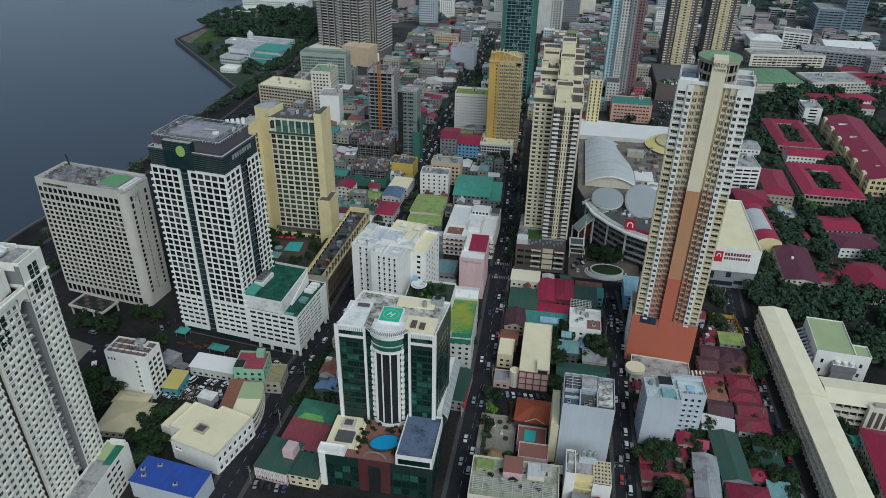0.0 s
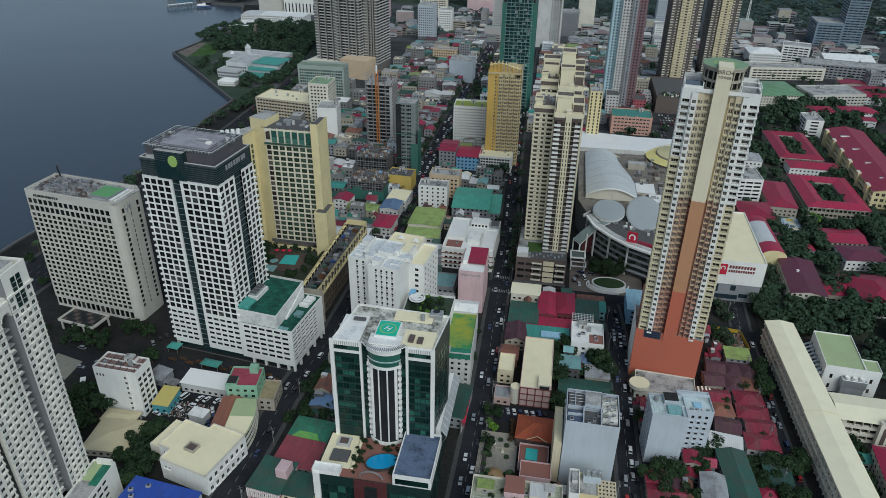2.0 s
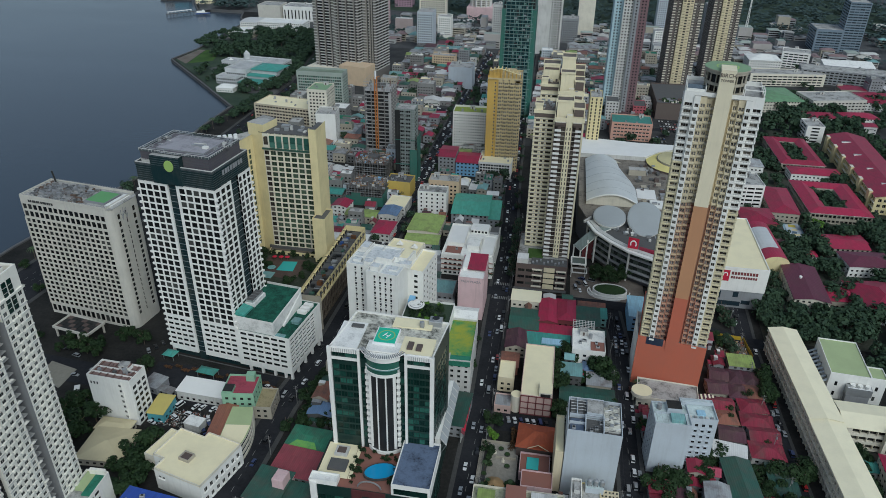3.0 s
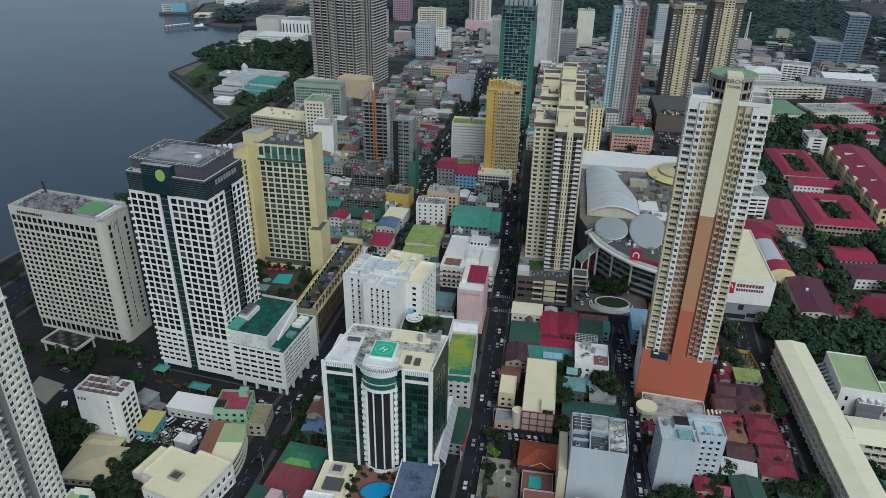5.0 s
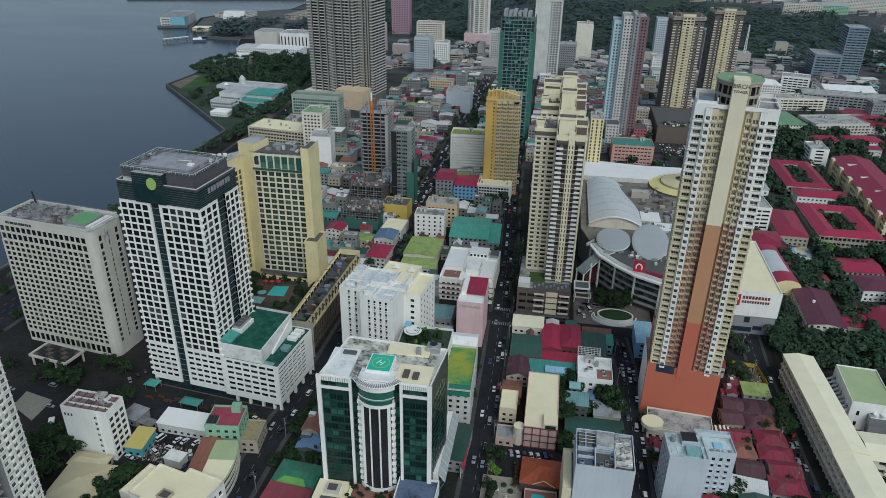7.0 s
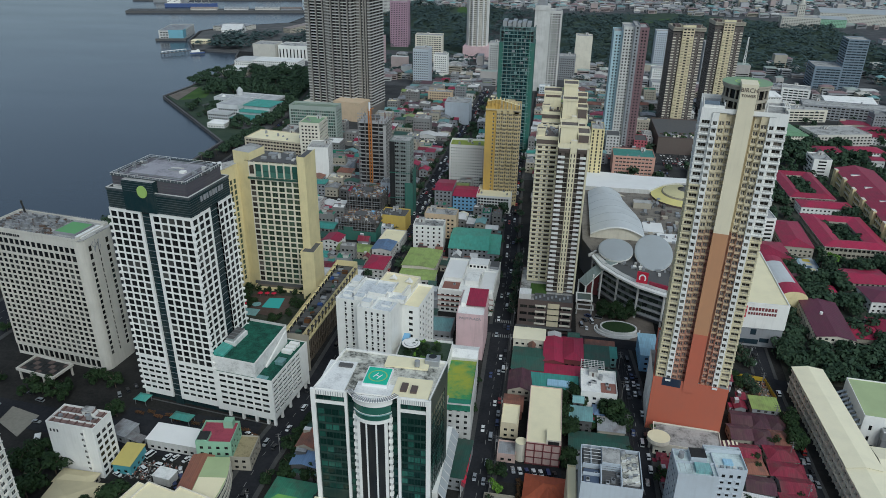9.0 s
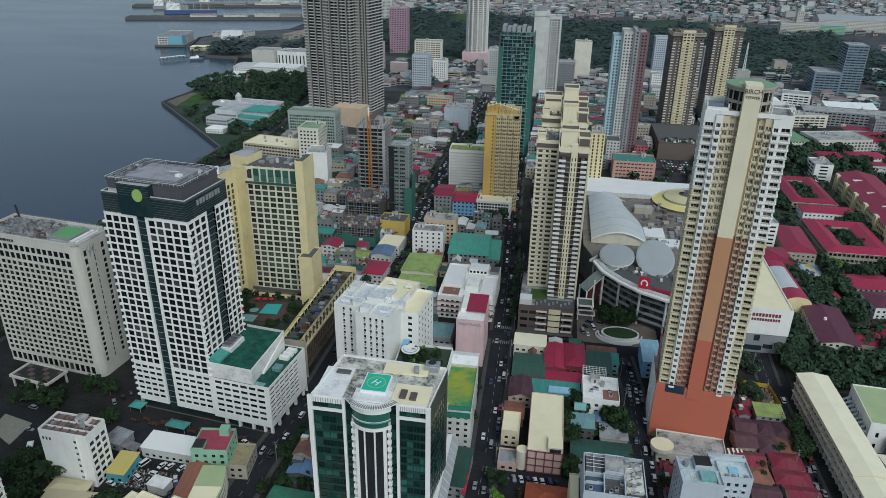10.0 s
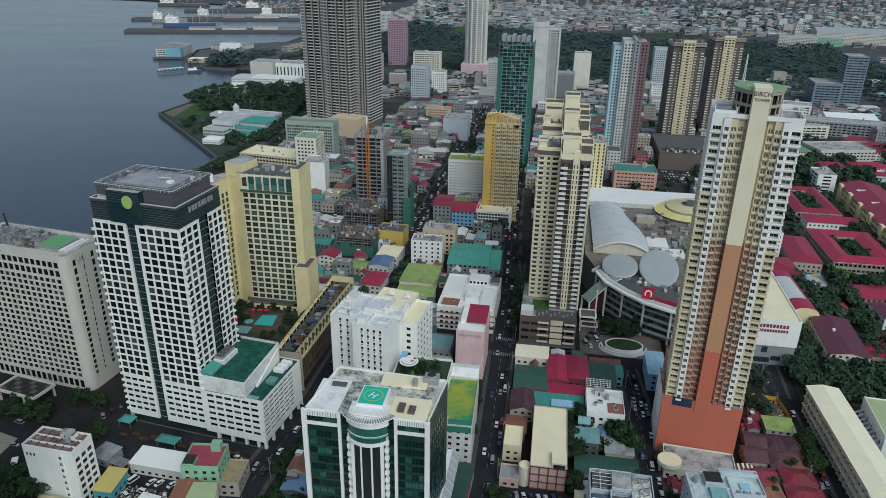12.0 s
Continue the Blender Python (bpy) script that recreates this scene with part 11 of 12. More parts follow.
FLATS = {"grey concrete": ROOFCONC, "stained white": WHITEROOF, "cream": CREAMROOF, "bare": CONCRETE, "green": GREENROOF}
WALLS = [WHITE2, GREYWALL, BEIGE, CONCRETE, CONCRETE, CONCRETE, GREYWALL, GREYWALL, DARKCONC, BEIGE, PALEBLUE]
# the first far wall grey leans blue, a little distance haze in its colour
FARWALLS = [paint("far_wall_haze_grey", (0.42, 0.425, 0.43)), paint("far_wall_warm", (0.44, 0.41, 0.38)), paint("far_wall_pale", (0.52, 0.52, 0.50)), GREYWALL, BEIGE, paint("far_wall_rose", (0.42, 0.34, 0.32))]


BACKCITY = Geo()


def add_moved(to, src, x, y):
    """Adds a building's faces to a joined mass."""
    base = len(to.v)
    to.v.extend((a + x, b + y, c) for a, b, c in src.v)
    index = []
    for mt in src.mats:
        if mt not in to.mats:
            to.mats.append(mt)
        index.append(to.mats.index(mt))
    to.f.extend(tuple(base + i for i in f) for f in src.f)
    to.m.extend(index[i] for i in src.m)


def filler(x, y, w, d, h, r, roofs, flats=0.15):
    wall = r.choice(WALLS)
    flat = h > 11.5 or r.random() < flats
    colour = r.choice(list(FLATS) if flat else roofs)
    g = Geo()
    cs = [(0, 0), (w, 0), (w, d), (0, d)]
    zs = floors(0, h - 0.3, 3.1, 1.0, 1.3)
    for i in range(4):
        a, b = cs[i], cs[(i + 1) % 4]
        ho = []
        facade(g, a, b, 0, h, bays((w, d)[i % 2], 3.0, 1.5) if i in (0, 1, 3) else [], zs, wall, 0.25, ho)
        for p, ang, ww, hh in ho:
            c, s = math.cos(ang) * ww / 2, math.sin(ang) * ww / 2
            g.face([(p[0] - c, p[1] - s, p[2]), (p[0] + c, p[1] + s, p[2]), (p[0] + c, p[1] + s, p[2] + hh), (p[0] - c, p[1] - s, p[2] + hh)], GL_DARK_J)
    joined = y > 640 or x > 290
    storeys = "storeyed" if h > 9.5 else "low"
    label = f"{storeys} city building with a {colour} {'flat' if flat else 'sheet-metal'} roof"
    turn = r.uniform(-3, 3)
    if not joined:
        root = whole("city_house", g, label, "house", x, y, 0, turn)
    q = Geo()
    if flat:
        q.box(0.25, 0.25, h - 0.2, w - 0.25, d - 0.25, h + 0.05, FLATS[colour])
        q.ring(0, 0, w, d, h, h + 0.8, 0.25, wall)
        for _ in range(r.randint(1, 4)):
            a, b, c = r.uniform(0.8, w * 0.4), r.uniform(0.8, d * 0.35), r.uniform(0.8, 2.8)
            px, py = r.uniform(0.5, w - a - 0.5), r.uniform(0.5, d - b - 0.5)
            q.box(px, py, h + 0.05, px + a, py + b, h + c, r.choice((wall, GREYWALL, STEEL, WHITE2)), r.choice((ROOFCONC, GREYSHEET, RUSTSHEET)))
    else:
        k = r.random()
        mt = ROOFS[colour]
        if k < 0.55:
            gable(q, 0, 0, w, d, h, r.uniform(0.8, 2.0), mt, wall, r.choice("xy"), 0.5)
        elif k < 0.75:
            hip(q, 0, 0, w, d, h, r.uniform(1.0, 2.2), mt)
        else:
            shed(q, 0, 0, w, d, h, r.uniform(0.4, 1.2), mt, wall)
        if r.random() < 0.4:
            a = r.uniform(1.5, w * 0.5)
            q.box(0.3, d - 2.5, h, 0.3 + a, d - 0.3, h + 2.4, wall, r.choice((GREYSHEET, RUSTSHEET, WHITESHEET)))
    roof_geo, q = q, Geo()
    for _ in range(r.choice((1, 2, 2, 3))):
        side, mt = r.choice("fblr"), ROOFS[r.choice(roofs)]
        a, e = r.uniform(0.35, 0.8), r.uniform(1.2, 2.6)
        hl = r.uniform(2.4, max(2.6, h * 0.75))
        if side in "fb":
            x0 = r.uniform(0, w * (1 - a))
            y0, y1 = (-e, 0) if side == "f" else (d, d + e)
            q.box(x0, y0, hl, x0 + w * a, y1, hl + 0.14, mt)
            q.box(x0 + 0.1, y0 + 0.2, 0, x0 + w * a - 0.1, y1 - (0.2 if side == "b" else 0), hl, wall)
        else:
            y0 = r.uniform(0, d * (1 - a))
            x0, x1 = (-e, 0) if side == "l" else (w, w + e)
            q.box(x0, y0, hl, x1, y0 + d * a, hl + 0.14, mt)
            q.box(x0 + (0.2 if side == "l" else 0), y0 + 0.1, 0, x1 - (0.2 if side == "r" else 0), y0 + d * a - 0.1, hl, wall)
    if joined:
        for src in (g, roof_geo, q):
            add_moved(BACKCITY, src, x, y)
    else:
        part("roof", roof_geo, root)
        part("lean_to", q, root, "patched lean-to sheds", "stuff")


def fill_zone(x0, y0, x1, y1, w, d, hs, roofs, seed, gap=1.2, density=0.95, flats=0.15):
    r = random.Random(seed)
    y = y0
    while y < y1 - 4:
        dd = r.uniform(0.7, 1.3) * d
        x = x0 + r.uniform(0, 2)
        while x < x1 - 4:
            ww = r.uniform(0.65, 1.35) * w
            jy = y + r.uniform(-0.15, 0.15) * d
            if r.random() < density:
                for k in (1.0, 0.7, 0.5):
                    if clear(x, jy, x + ww * k, jy + dd * k):
                        hh = r.uniform(*hs) if r.random() < 0.85 else r.uniform(hs[1], hs[1] * (1.7 if flats else 1.2))
                        filler(x, jy, ww * k, dd * k, hh, r, roofs, flats)
                        break
            x += ww + gap * r.uniform(0.3, 1.6)
        y += dd + gap


MIXED = ["dark green", "teal", "grey", "white", "pale teal", "crimson", "grey", "rusty", "white", "maroon", "pale teal", "lime", "grey", "dark green", "dark red", "cream", "blue", "grey"]
BACKMIX = ["dark green", "teal", "crimson", "dark red", "grey", "pale teal", "crimson", "white", "maroon", "dark green", "teal", "grey", "rusty", "lime", "white", "grey"]
REDS = ["dark red", "dark red", "maroon", "rusty", "crimson", "dark red", "maroon", "maroon"]
fill_zone(-104, 245, -34, 545, 10, 10, (4, 8), MIXED, 21)
fill_zone(-18, 175, 39, 372, 9, 8.5, (4, 7.5), MIXED, 22)
fill_zone(50, 185, 108, 365, 7.5, 7, (3.2, 5.5), REDS, 23, 0.25, 1.0, 0.0)
fill_zone(-205, 412, -116, 740, 11, 10, (4, 9), BACKMIX, 24, density=0.88)
fill_zone(-285, 420, -205, 740, 17, 16, (5, 14), MIXED, 25, density=0.75)
fill_zone(-100, 585, -42, 1000, 13, 12, (4, 11), BACKMIX, 26, density=0.88, flats=0.2)
fill_zone(-30, 560, 22, 1000, 13, 12, (4, 11), BACKMIX, 27, density=0.9, flats=0.2)
fill_zone(18, 700, 110, 1000, 14, 13, (5, 12), BACKMIX, 28, density=0.85, flats=0.2)
fill_zone(-205, 745, -108, 1060, 14, 13, (4, 11.5), BACKMIX, 29, density=0.85, flats=0.2)
fill_zone(120, 650, 200, 1000, 18, 17, (5, 12), MIXED, 30, density=0.55)
fill_zone(300, 420, 420, 900, 22, 20, (6, 12), ["crimson", "maroon", "crimson", "grey", "white"], 31, 6, 0.5)
fill_zone(-160, 180, -128, 210, 12, 10, (4, 7), MIXED, 32)

whole("back_streets_houses", BACKCITY, "packed houses and blocks of the streets behind", "houses", kind="stuff")

# the far city as one mass of small roofs
r = random.Random(77)
g = Geo()
FADEDRED = sheet_roof("faded_red_sheet", (0.27, 0.185, 0.18), 0.2)
FAR_ROOF = [GREYSHEET, GREYSHEET, FADEDRED, PALETEAL, FADEDRED, SLAB, ROOFCONC, WHITE2, GREENGREY, GREYSHEET, GREYWALL]
for zone, n in (((-280, 1010, 330, 1215), 300), ((330, 1010, 760, 1300), 150), ((-520, 1960, 1500, 2700), 2300), ((-520, 2700, 2600, 4600), 2000), ((430, 700, 900, 1010), 200), ((620, 1300, 1500, 1960), 330), ((-520, 1640, -440, 1960), 40)):
    for _ in range(n):
        x, y = r.uniform(zone[0], zone[2]), r.uniform(zone[1], zone[3])
        w, d = r.uniform(8, 26), r.uniform(8, 24)
        h = r.uniform(4, 11) if r.random() < 0.94 else r.uniform(12, 26)
        if any(x < c and x + w > a and y < e and y + d > b for a, b, c, e in TAKEN):
            continue
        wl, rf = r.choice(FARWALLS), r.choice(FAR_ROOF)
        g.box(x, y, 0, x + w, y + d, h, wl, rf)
        if h < 13:
            hip(g, x, y, x + w, y + d, h + 0.1, r.uniform(1.5, 3), rf)
        for z in (1.4, 4.6, 7.8):
            if z + 2 < h:
                g.box(x + 1.2, y - 0.05, z, x + w - 1.2, y, z + 1.4, GL_DARK_J)
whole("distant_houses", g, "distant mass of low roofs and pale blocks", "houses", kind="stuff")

# ---- trees ----
def crown_geo(seed, rad, height, leaves, mat, size):
    r = random.Random(seed)
    q = Geo()
    blobs = []
    for i in range(9):
        a, k = r.uniform(0, 2 * math.pi), r.uniform(0.15, 0.72)
        blobs.append((rad * k * math.cos(a), rad * k * math.sin(a), height * r.uniform(0.45, 0.95), rad * r.uniform(0.32, 0.52)))
    for i in range(leaves):
        bx, by, bz, br = blobs[i % 9]
        u, t = r.uniform(-0.55, 1), r.uniform(0, 2 * math.pi)
        s = math.sqrt(max(0, 1 - u * u))
        k = br * r.uniform(0.72, 1.08)
        c = Vector((bx + k * s * math.cos(t), by + k * s * math.sin(t), bz + k * u * 0.8))
        n = Vector((s * math.cos(t) + r.uniform(-0.5, 0.5), s * math.sin(t) + r.uniform(-0.5, 0.5), u + 0.5 + r.uniform(-0.4, 0.4))).normalized()
        e = n.orthogonal().normalized()
        e.rotate(Matrix.Rotation(r.uniform(0, 6.28), 3, n))
        f = n.cross(e)
        z = size * r.uniform(0.6, 1.4)
        q.face([tuple(c + e * z * a + f * z * 0.7 * b) for a, b in ((-1, -0.5), (-0.1, -1), (1, -0.3), (0.5, 0.9), (-0.7, 0.8))], mat)
    return q


def trunk_geo(seed, h, t):
    r = random.Random(seed)
    q = Geo()
    q.tube(0, 0, 0, h * 0.55, t, t * 0.7, 7, BARK)
    for i in range(5):
        a = i * 1.257 + r.uniform(-0.3, 0.3)
        q.bar((0, 0, h * r.uniform(0.4, 0.55)), (h * 0.32 * math.cos(a), h * 0.32 * math.sin(a), h * r.uniform(0.7, 0.88)), t * 0.6, BARK)
    return q


TREES = []
for k in range(6):
    TREES.append((trunk_geo(k, 9, 0.32).mesh("trunk"), crown_geo(40 + k, 5.2, 8.0, 820, LEAF, 0.5).mesh("crown")))
BRIGHT = (trunk_geo(9, 6, 0.2).mesh("trunk"), crown_geo(70, 3.4, 6, 520, LEAF2, 0.4).mesh("crown"))


def palm_meshes():
    q = Geo()
    q.tube(0, 0, 0, 8, 0.22, 0.15, 7, BARK)
    c = Geo()
    for i in range(14):
        a = 2 * math.pi * i / 14
        prev = Vector((0, 0, 8))
        for s in range(1, 5):
            k = s / 4
            nxt = Vector((3.2 * k * math.cos(a), 3.2 * k * math.sin(a), 8 + 1.3 * k - 2.6 * k * k))
            wd = 0.42 * (1 - 0.6 * k)
            side = Vector((-math.sin(a), math.cos(a), 0)) * wd
            c.face([tuple(prev - side), tuple(prev + side), tuple(nxt + side), tuple(nxt - side)], PALM)
            prev = nxt
    return q.mesh("trunk"), c.mesh("crown")


PALMS = palm_meshes()
BACKTREES = []
tree_rng = random.Random(5)


SHRUBS = []


def tree(x, y, z=0.0, s=1.0, kind="tree"):
    if s < 0.46 and z > 5 and kind == "tree":
        SHRUBS.append((x, y, z, s))
        return
    if (y > 392 or x > 205 or x > 102 and y > 320) and z <= 0.1 and kind == "tree":
        BACKTREES.append((x, y, s))
        return
    tm, cm = BRIGHT if kind == "bright" else PALMS if kind == "palm" else tree_rng.choice(TREES)
    label = {"tree": "broad dark green street tree with an uneven crown", "bright": "small bright green tree in a garden", "palm": "slim palm tree with drooping fronds"}[kind]
    ob = new("palm_tree" if kind == "palm" else "tree", tm)
    ob.matrix_basis = pose(x, y, z - 0.05, 0, 0, tree_rng.uniform(0, 360)) @ Matrix.Diagonal((s * tree_rng.uniform(0.9, 1.1), s * tree_rng.uniform(0.9, 1.1), s * tree_rng.uniform(0.85, 1.15), 1))
    tagged(ob, label, "tree")
    c = part("crown", cm, ob)


def grove(x0, y0, x1, y1, n, s=(0.8, 1.2), z=0.0, kind="tree"):
    for _ in range(n):
        for _try in range(12):
            x, y = tree_rng.uniform(x0, x1), tree_rng.uniform(y0, y1)
            if z or not near_street(x, y, 0.5):
                break
        tree(x, y, z, tree_rng.uniform(*s), kind)


for q in ((-214, 190, -196, 232, 10, (0.9, 1.3)), (-232, 196, -208, 238, 14, (0.9, 1.3)), (-178, 188, -160, 205, 7), (-172, 205, -160, 218, 5), (-205, 262, -192, 275, 2), (-270, 274, -200, 284, 10, (0.6, 0.9)), (-226, 286, -205, 300, 5, (0.6, 1.0)),
          (-107, 243, -90, 270, 12, (0.8, 1.15)), (-104, 262, -86, 286, 6, (0.7, 1.1)), (11, 290, 17, 322, 12, (0.8, 1.2)), (18, 300, 26, 305, 4, (0.7, 1.0)), (29, 300, 40, 309, 6, (1.0, 1.3)), (10, 268, 13, 290, 3, (0.7, 0.9)), (142, 352, 198, 392, 30, (1.0, 1.5)), (172, 352, 240, 384, 16, (1.0, 1.5)), (126, 352, 142, 372, 6), (205, 722, 300, 792, 34, (1.1, 1.6)),
          (207, 634, 218, 676, 12, (0.95, 1.3)), (206, 536, 220, 567, 11, (0.95, 1.3)), (160, 478, 168, 500, 5, (0.8, 1.1)), (184, 486, 190, 520, 6, (0.8, 1.1)), (180, 322, 204, 350, 12, (1.0, 1.4)), (231, 600, 240, 690, 10), (165, 570, 190, 600, 6), (184, 600, 193, 690, 6, (0.8, 1.0)), (168, 440, 192, 488, 12, (0.9, 1.3)), (186, 490, 240, 510, 8), (222, 440, 260, 520, 16, (1.0, 1.4)),
          (50, 205, 72, 242, 16, (0.8, 1.2)), (74, 238, 80, 256, 5, (0.8, 1.1)), (97, 226, 108, 258, 7, (0.8, 1.2)), (-60, 532, -38, 552, 8, (0.8, 1.1)), (97, 338, 106, 352, 6, (0.5, 0.8)), (113.5, 300, 116.5, 334, 9, (0.8, 1.1)), (174, 325, 190, 345, 8, (1.0, 1.3)), (114, 246, 118, 258, 4, (1.0, 1.25)), (96, 234, 101, 243, 3, (0.8, 1.0)), (92, 282, 96, 288, 2, (0.6, 0.7)), (80, 252, 85, 258, 3, (0.8, 1.0)), (108, 222, 113, 232, 3, (0.9, 1.1)), (141.5, 222, 147, 272, 12, (0.6, 0.9)), (150, 430, 172, 456, 10, (0.9, 1.3)), (200, 420, 222, 440, 8, (1.0, 1.3)), (226, 744, 285, 830, 34, (1.0, 1.5)), (285, 800, 320, 860, 14, (1.0, 1.5)), (160, 456, 190, 476, 8, (0.7, 1.0)), (204, 490, 250, 512, 10, (0.9, 1.2)), (236, 515, 241, 600, 8, (0.7, 1.0)), (206, 634, 219, 676, 6, (0.8, 1.1)),
          (-462, 890, -345, 1050, 110, (1.2, 1.9)), (-345, 905, -310, 1010, 16, (1.2, 1.7)), (-445, 800, -400, 835, 12, (0.8, 1.2)), (-362, 740, -330, 766, 14, (0.9, 1.3)), (-420, 790, -398, 806, 6), (-330, 760, -312, 880, 22, (1.0, 1.5)), (-420, 775, -380, 792, 6, (0.6, 0.9)), (-512, 935, -463, 1028, 34, (1.0, 1.5)), (-300, 745, -280, 815, 8), (-325, 700, -290, 740, 6), (-212, 600, -196, 680, 9), (-262, 560, -210, 592, 6), (-205, 415, -180, 450, 5),
          (-285, 640, -268, 690, 7, (0.8, 1.2)), (-330, 640, -312, 735, 14, (0.9, 1.3)), (-284, 690, -272, 740, 6, (0.9, 1.2)), (-306, 640, -296, 800, 22, (0.5, 0.9)), (-345, 860, -315, 905, 10, (1.1, 1.5)),
          (300, 730, 430, 850, 26, (1.1, 1.7)), (250, 400, 300, 560, 26, (1.1, 1.6)), (-45, 1000, 130, 1010, 6), (128, 640, 190, 730, 12), (-205, 745, -108, 1060, 64, (0.7, 1.2)), (-100, 600, -42, 1000, 54, (0.7, 1.2)), (-30, 620, 110, 1000, 50, (0.7, 1.2)), (-285, 420, -120, 735, 34, (0.6, 1.0)), (100, 830, 200, 1000, 24), (200, 860, 420, 1000, 24)):
    grove(*q)
for _ in range(560):
    x, y = tree_rng.uniform(122, 330), tree_rng.uniform(406, 720)
    if not near_street(x, y, 2.0) and not any(a - 4 < x < c + 4 and b - 4 < y < d + 4 for a, b, c, d in TAKEN if (a, b) != (140, 370)):
        tree(x, y, 0, tree_rng.uniform(0.7, 1.25))
grove(-68, 296, -50, 316, 12, (0.35, 0.55), 26.9)
grove(-174, 331, -138, 350, 9, (0.4, 0.65), 11.2)
grove(-172, 376, -140, 380, 7, (0.35, 0.5), 11.2)
grove(-146, 352, -136, 377, 9, (0.4, 0.65), 11.2)
grove(-178, 352, -173, 376, 8, (0.5, 0.8), 11.2)
grove(-173, 353, -168, 368, 5, (0.3, 0.5), 11.2)
grove(127, 364, 143, 398, 16, (0.8, 1.2))
grove(104, 364, 122, 383, 9, (0.5, 0.8))
grove(134, 398, 145, 424, 7, (0.6, 0.9))
grove(170, 392, 200, 420, 10, (0.9, 1.3))
grove(30, 399, 52, 411, 13, (0.75, 1.1), 0.2)
grove(-66, 290, -47, 306, 22, (0.25, 0.42), 26.9)
grove(-66, 300, -48, 316, 7, (0.4, 0.55), 26.9, "bright")
grove(-19, 213, -6, 236, 5, (0.5, 0.7), 0.05, "palm")
grove(-192, 376, -178, 392, 6, (0.6, 0.9), 0.1)
grove(-69.5, 199, -66, 219, 18, (0.16, 0.28), 17.4)
grove(-66, 213, -52, 217, 16, (0.14, 0.24), 17.4)
grove(-53, 199, -51.5, 213, 8, (0.14, 0.24), 17.4)
for k in range(28):
    for side, xx in ((-1, 8.6), (1, 8.4)):
        y = 425 + k * 14
        x = -109 + (y - 420) * 0.014 + side * xx
        tree(x, y + tree_rng.uniform(-4, 4), 0, tree_rng.uniform(0.45, 0.85))
        if k % 2:
            tree(-29 - (y - 470) * 0.045 + side * 6.6, y + tree_rng.uniform(-4, 4), 0, tree_rng.uniform(0.4, 0.7))
grove(-18, 195, 12, 208, 8, (0.2, 0.35), 12.9)
grove(-20, 213, -5, 238, 10, (0.35, 0.6), 0.05)
g = Geo()
for k in range(7):
    q = crown_geo(300 + k, 1.5, 2.6, 120, HEDGE, 0.28)
    add_moved(g, q, -7.6 + (k % 2) * 0.8, 246 + k * 2.1)
whole("flower_hedge", g, "clipped reddish flowering hedge beside the restaurant", "hedge", kind="stuff")
tree(-17.5, 253, 0, 0.85, "bright")
tree(-15.5, 251, 0, 0.7, "bright")
tree(193, 505, 0, 1.5, "bright")
for k in range(34):
    y = 300 + k * 12
    x = -331 - 3 * math.sin(k * 0.35) + (6 if y < 420 else 0)
    tree(x + tree_rng.uniform(-1.5, 1.5), y, 0, tree_rng.uniform(0.8, 1.2), "palm" if k % 2 else "tree")
for k in range(22):
    tree(-300 + tree_rng.uniform(-1, 1), 290 + k * 18, 0.1, tree_rng.uniform(0.5, 0.8))
for x, y in ((-34, 300), (-33.5, 325), (-16, 262), (-18, 243), (-33.5, 440), (-20.5, 398), (-20.5, 405), (-20.5, 412), (-20.7, 420), (-20.7, 428), (-21, 436), (-21.5, 445), (-21.8, 455), (-22, 462), (-22, 470), (-24, 500), (-26, 520), (-34.6, 395), (-34.6, 404), (-19.8, 262), (38.5, 300), (39, 282), (52, 270), (51, 300), (104, 300), (106, 270), (105, 330), (-111, 240), (-110, 262), (-105, 290), (-132, 226), (56, 298), (60, 296), (71, 294)):
    tree(x, y, 0, tree_rng.uniform(0.5, 0.85), "palm" if 50 < x < 75 and y > 290 else "tree")
# trees further off: one joined mass of trunks and crowns
r = random.Random(12)
g = Geo()
for x, y, s in BACKTREES:
    far = y > 640 and x > -300
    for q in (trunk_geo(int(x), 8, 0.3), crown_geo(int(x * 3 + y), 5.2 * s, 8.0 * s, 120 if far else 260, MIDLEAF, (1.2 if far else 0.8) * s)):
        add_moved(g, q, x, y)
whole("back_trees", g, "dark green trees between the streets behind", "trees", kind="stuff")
g = Geo()
for x, y, z, s in SHRUBS:
    q = crown_geo(int(x * 7 + y), 5.2 * s, 8.0 * s, 150, LEAF, 0.95 * s)
    q.v = [(a, b, c + z - 1.5 * s) for a, b, c in q.v]
    add_moved(g, q, x, y)
whole("terrace_shrubs", g, "dark green shrubs planted on the roof terraces", "shrubs", kind="stuff")
g = Geo()
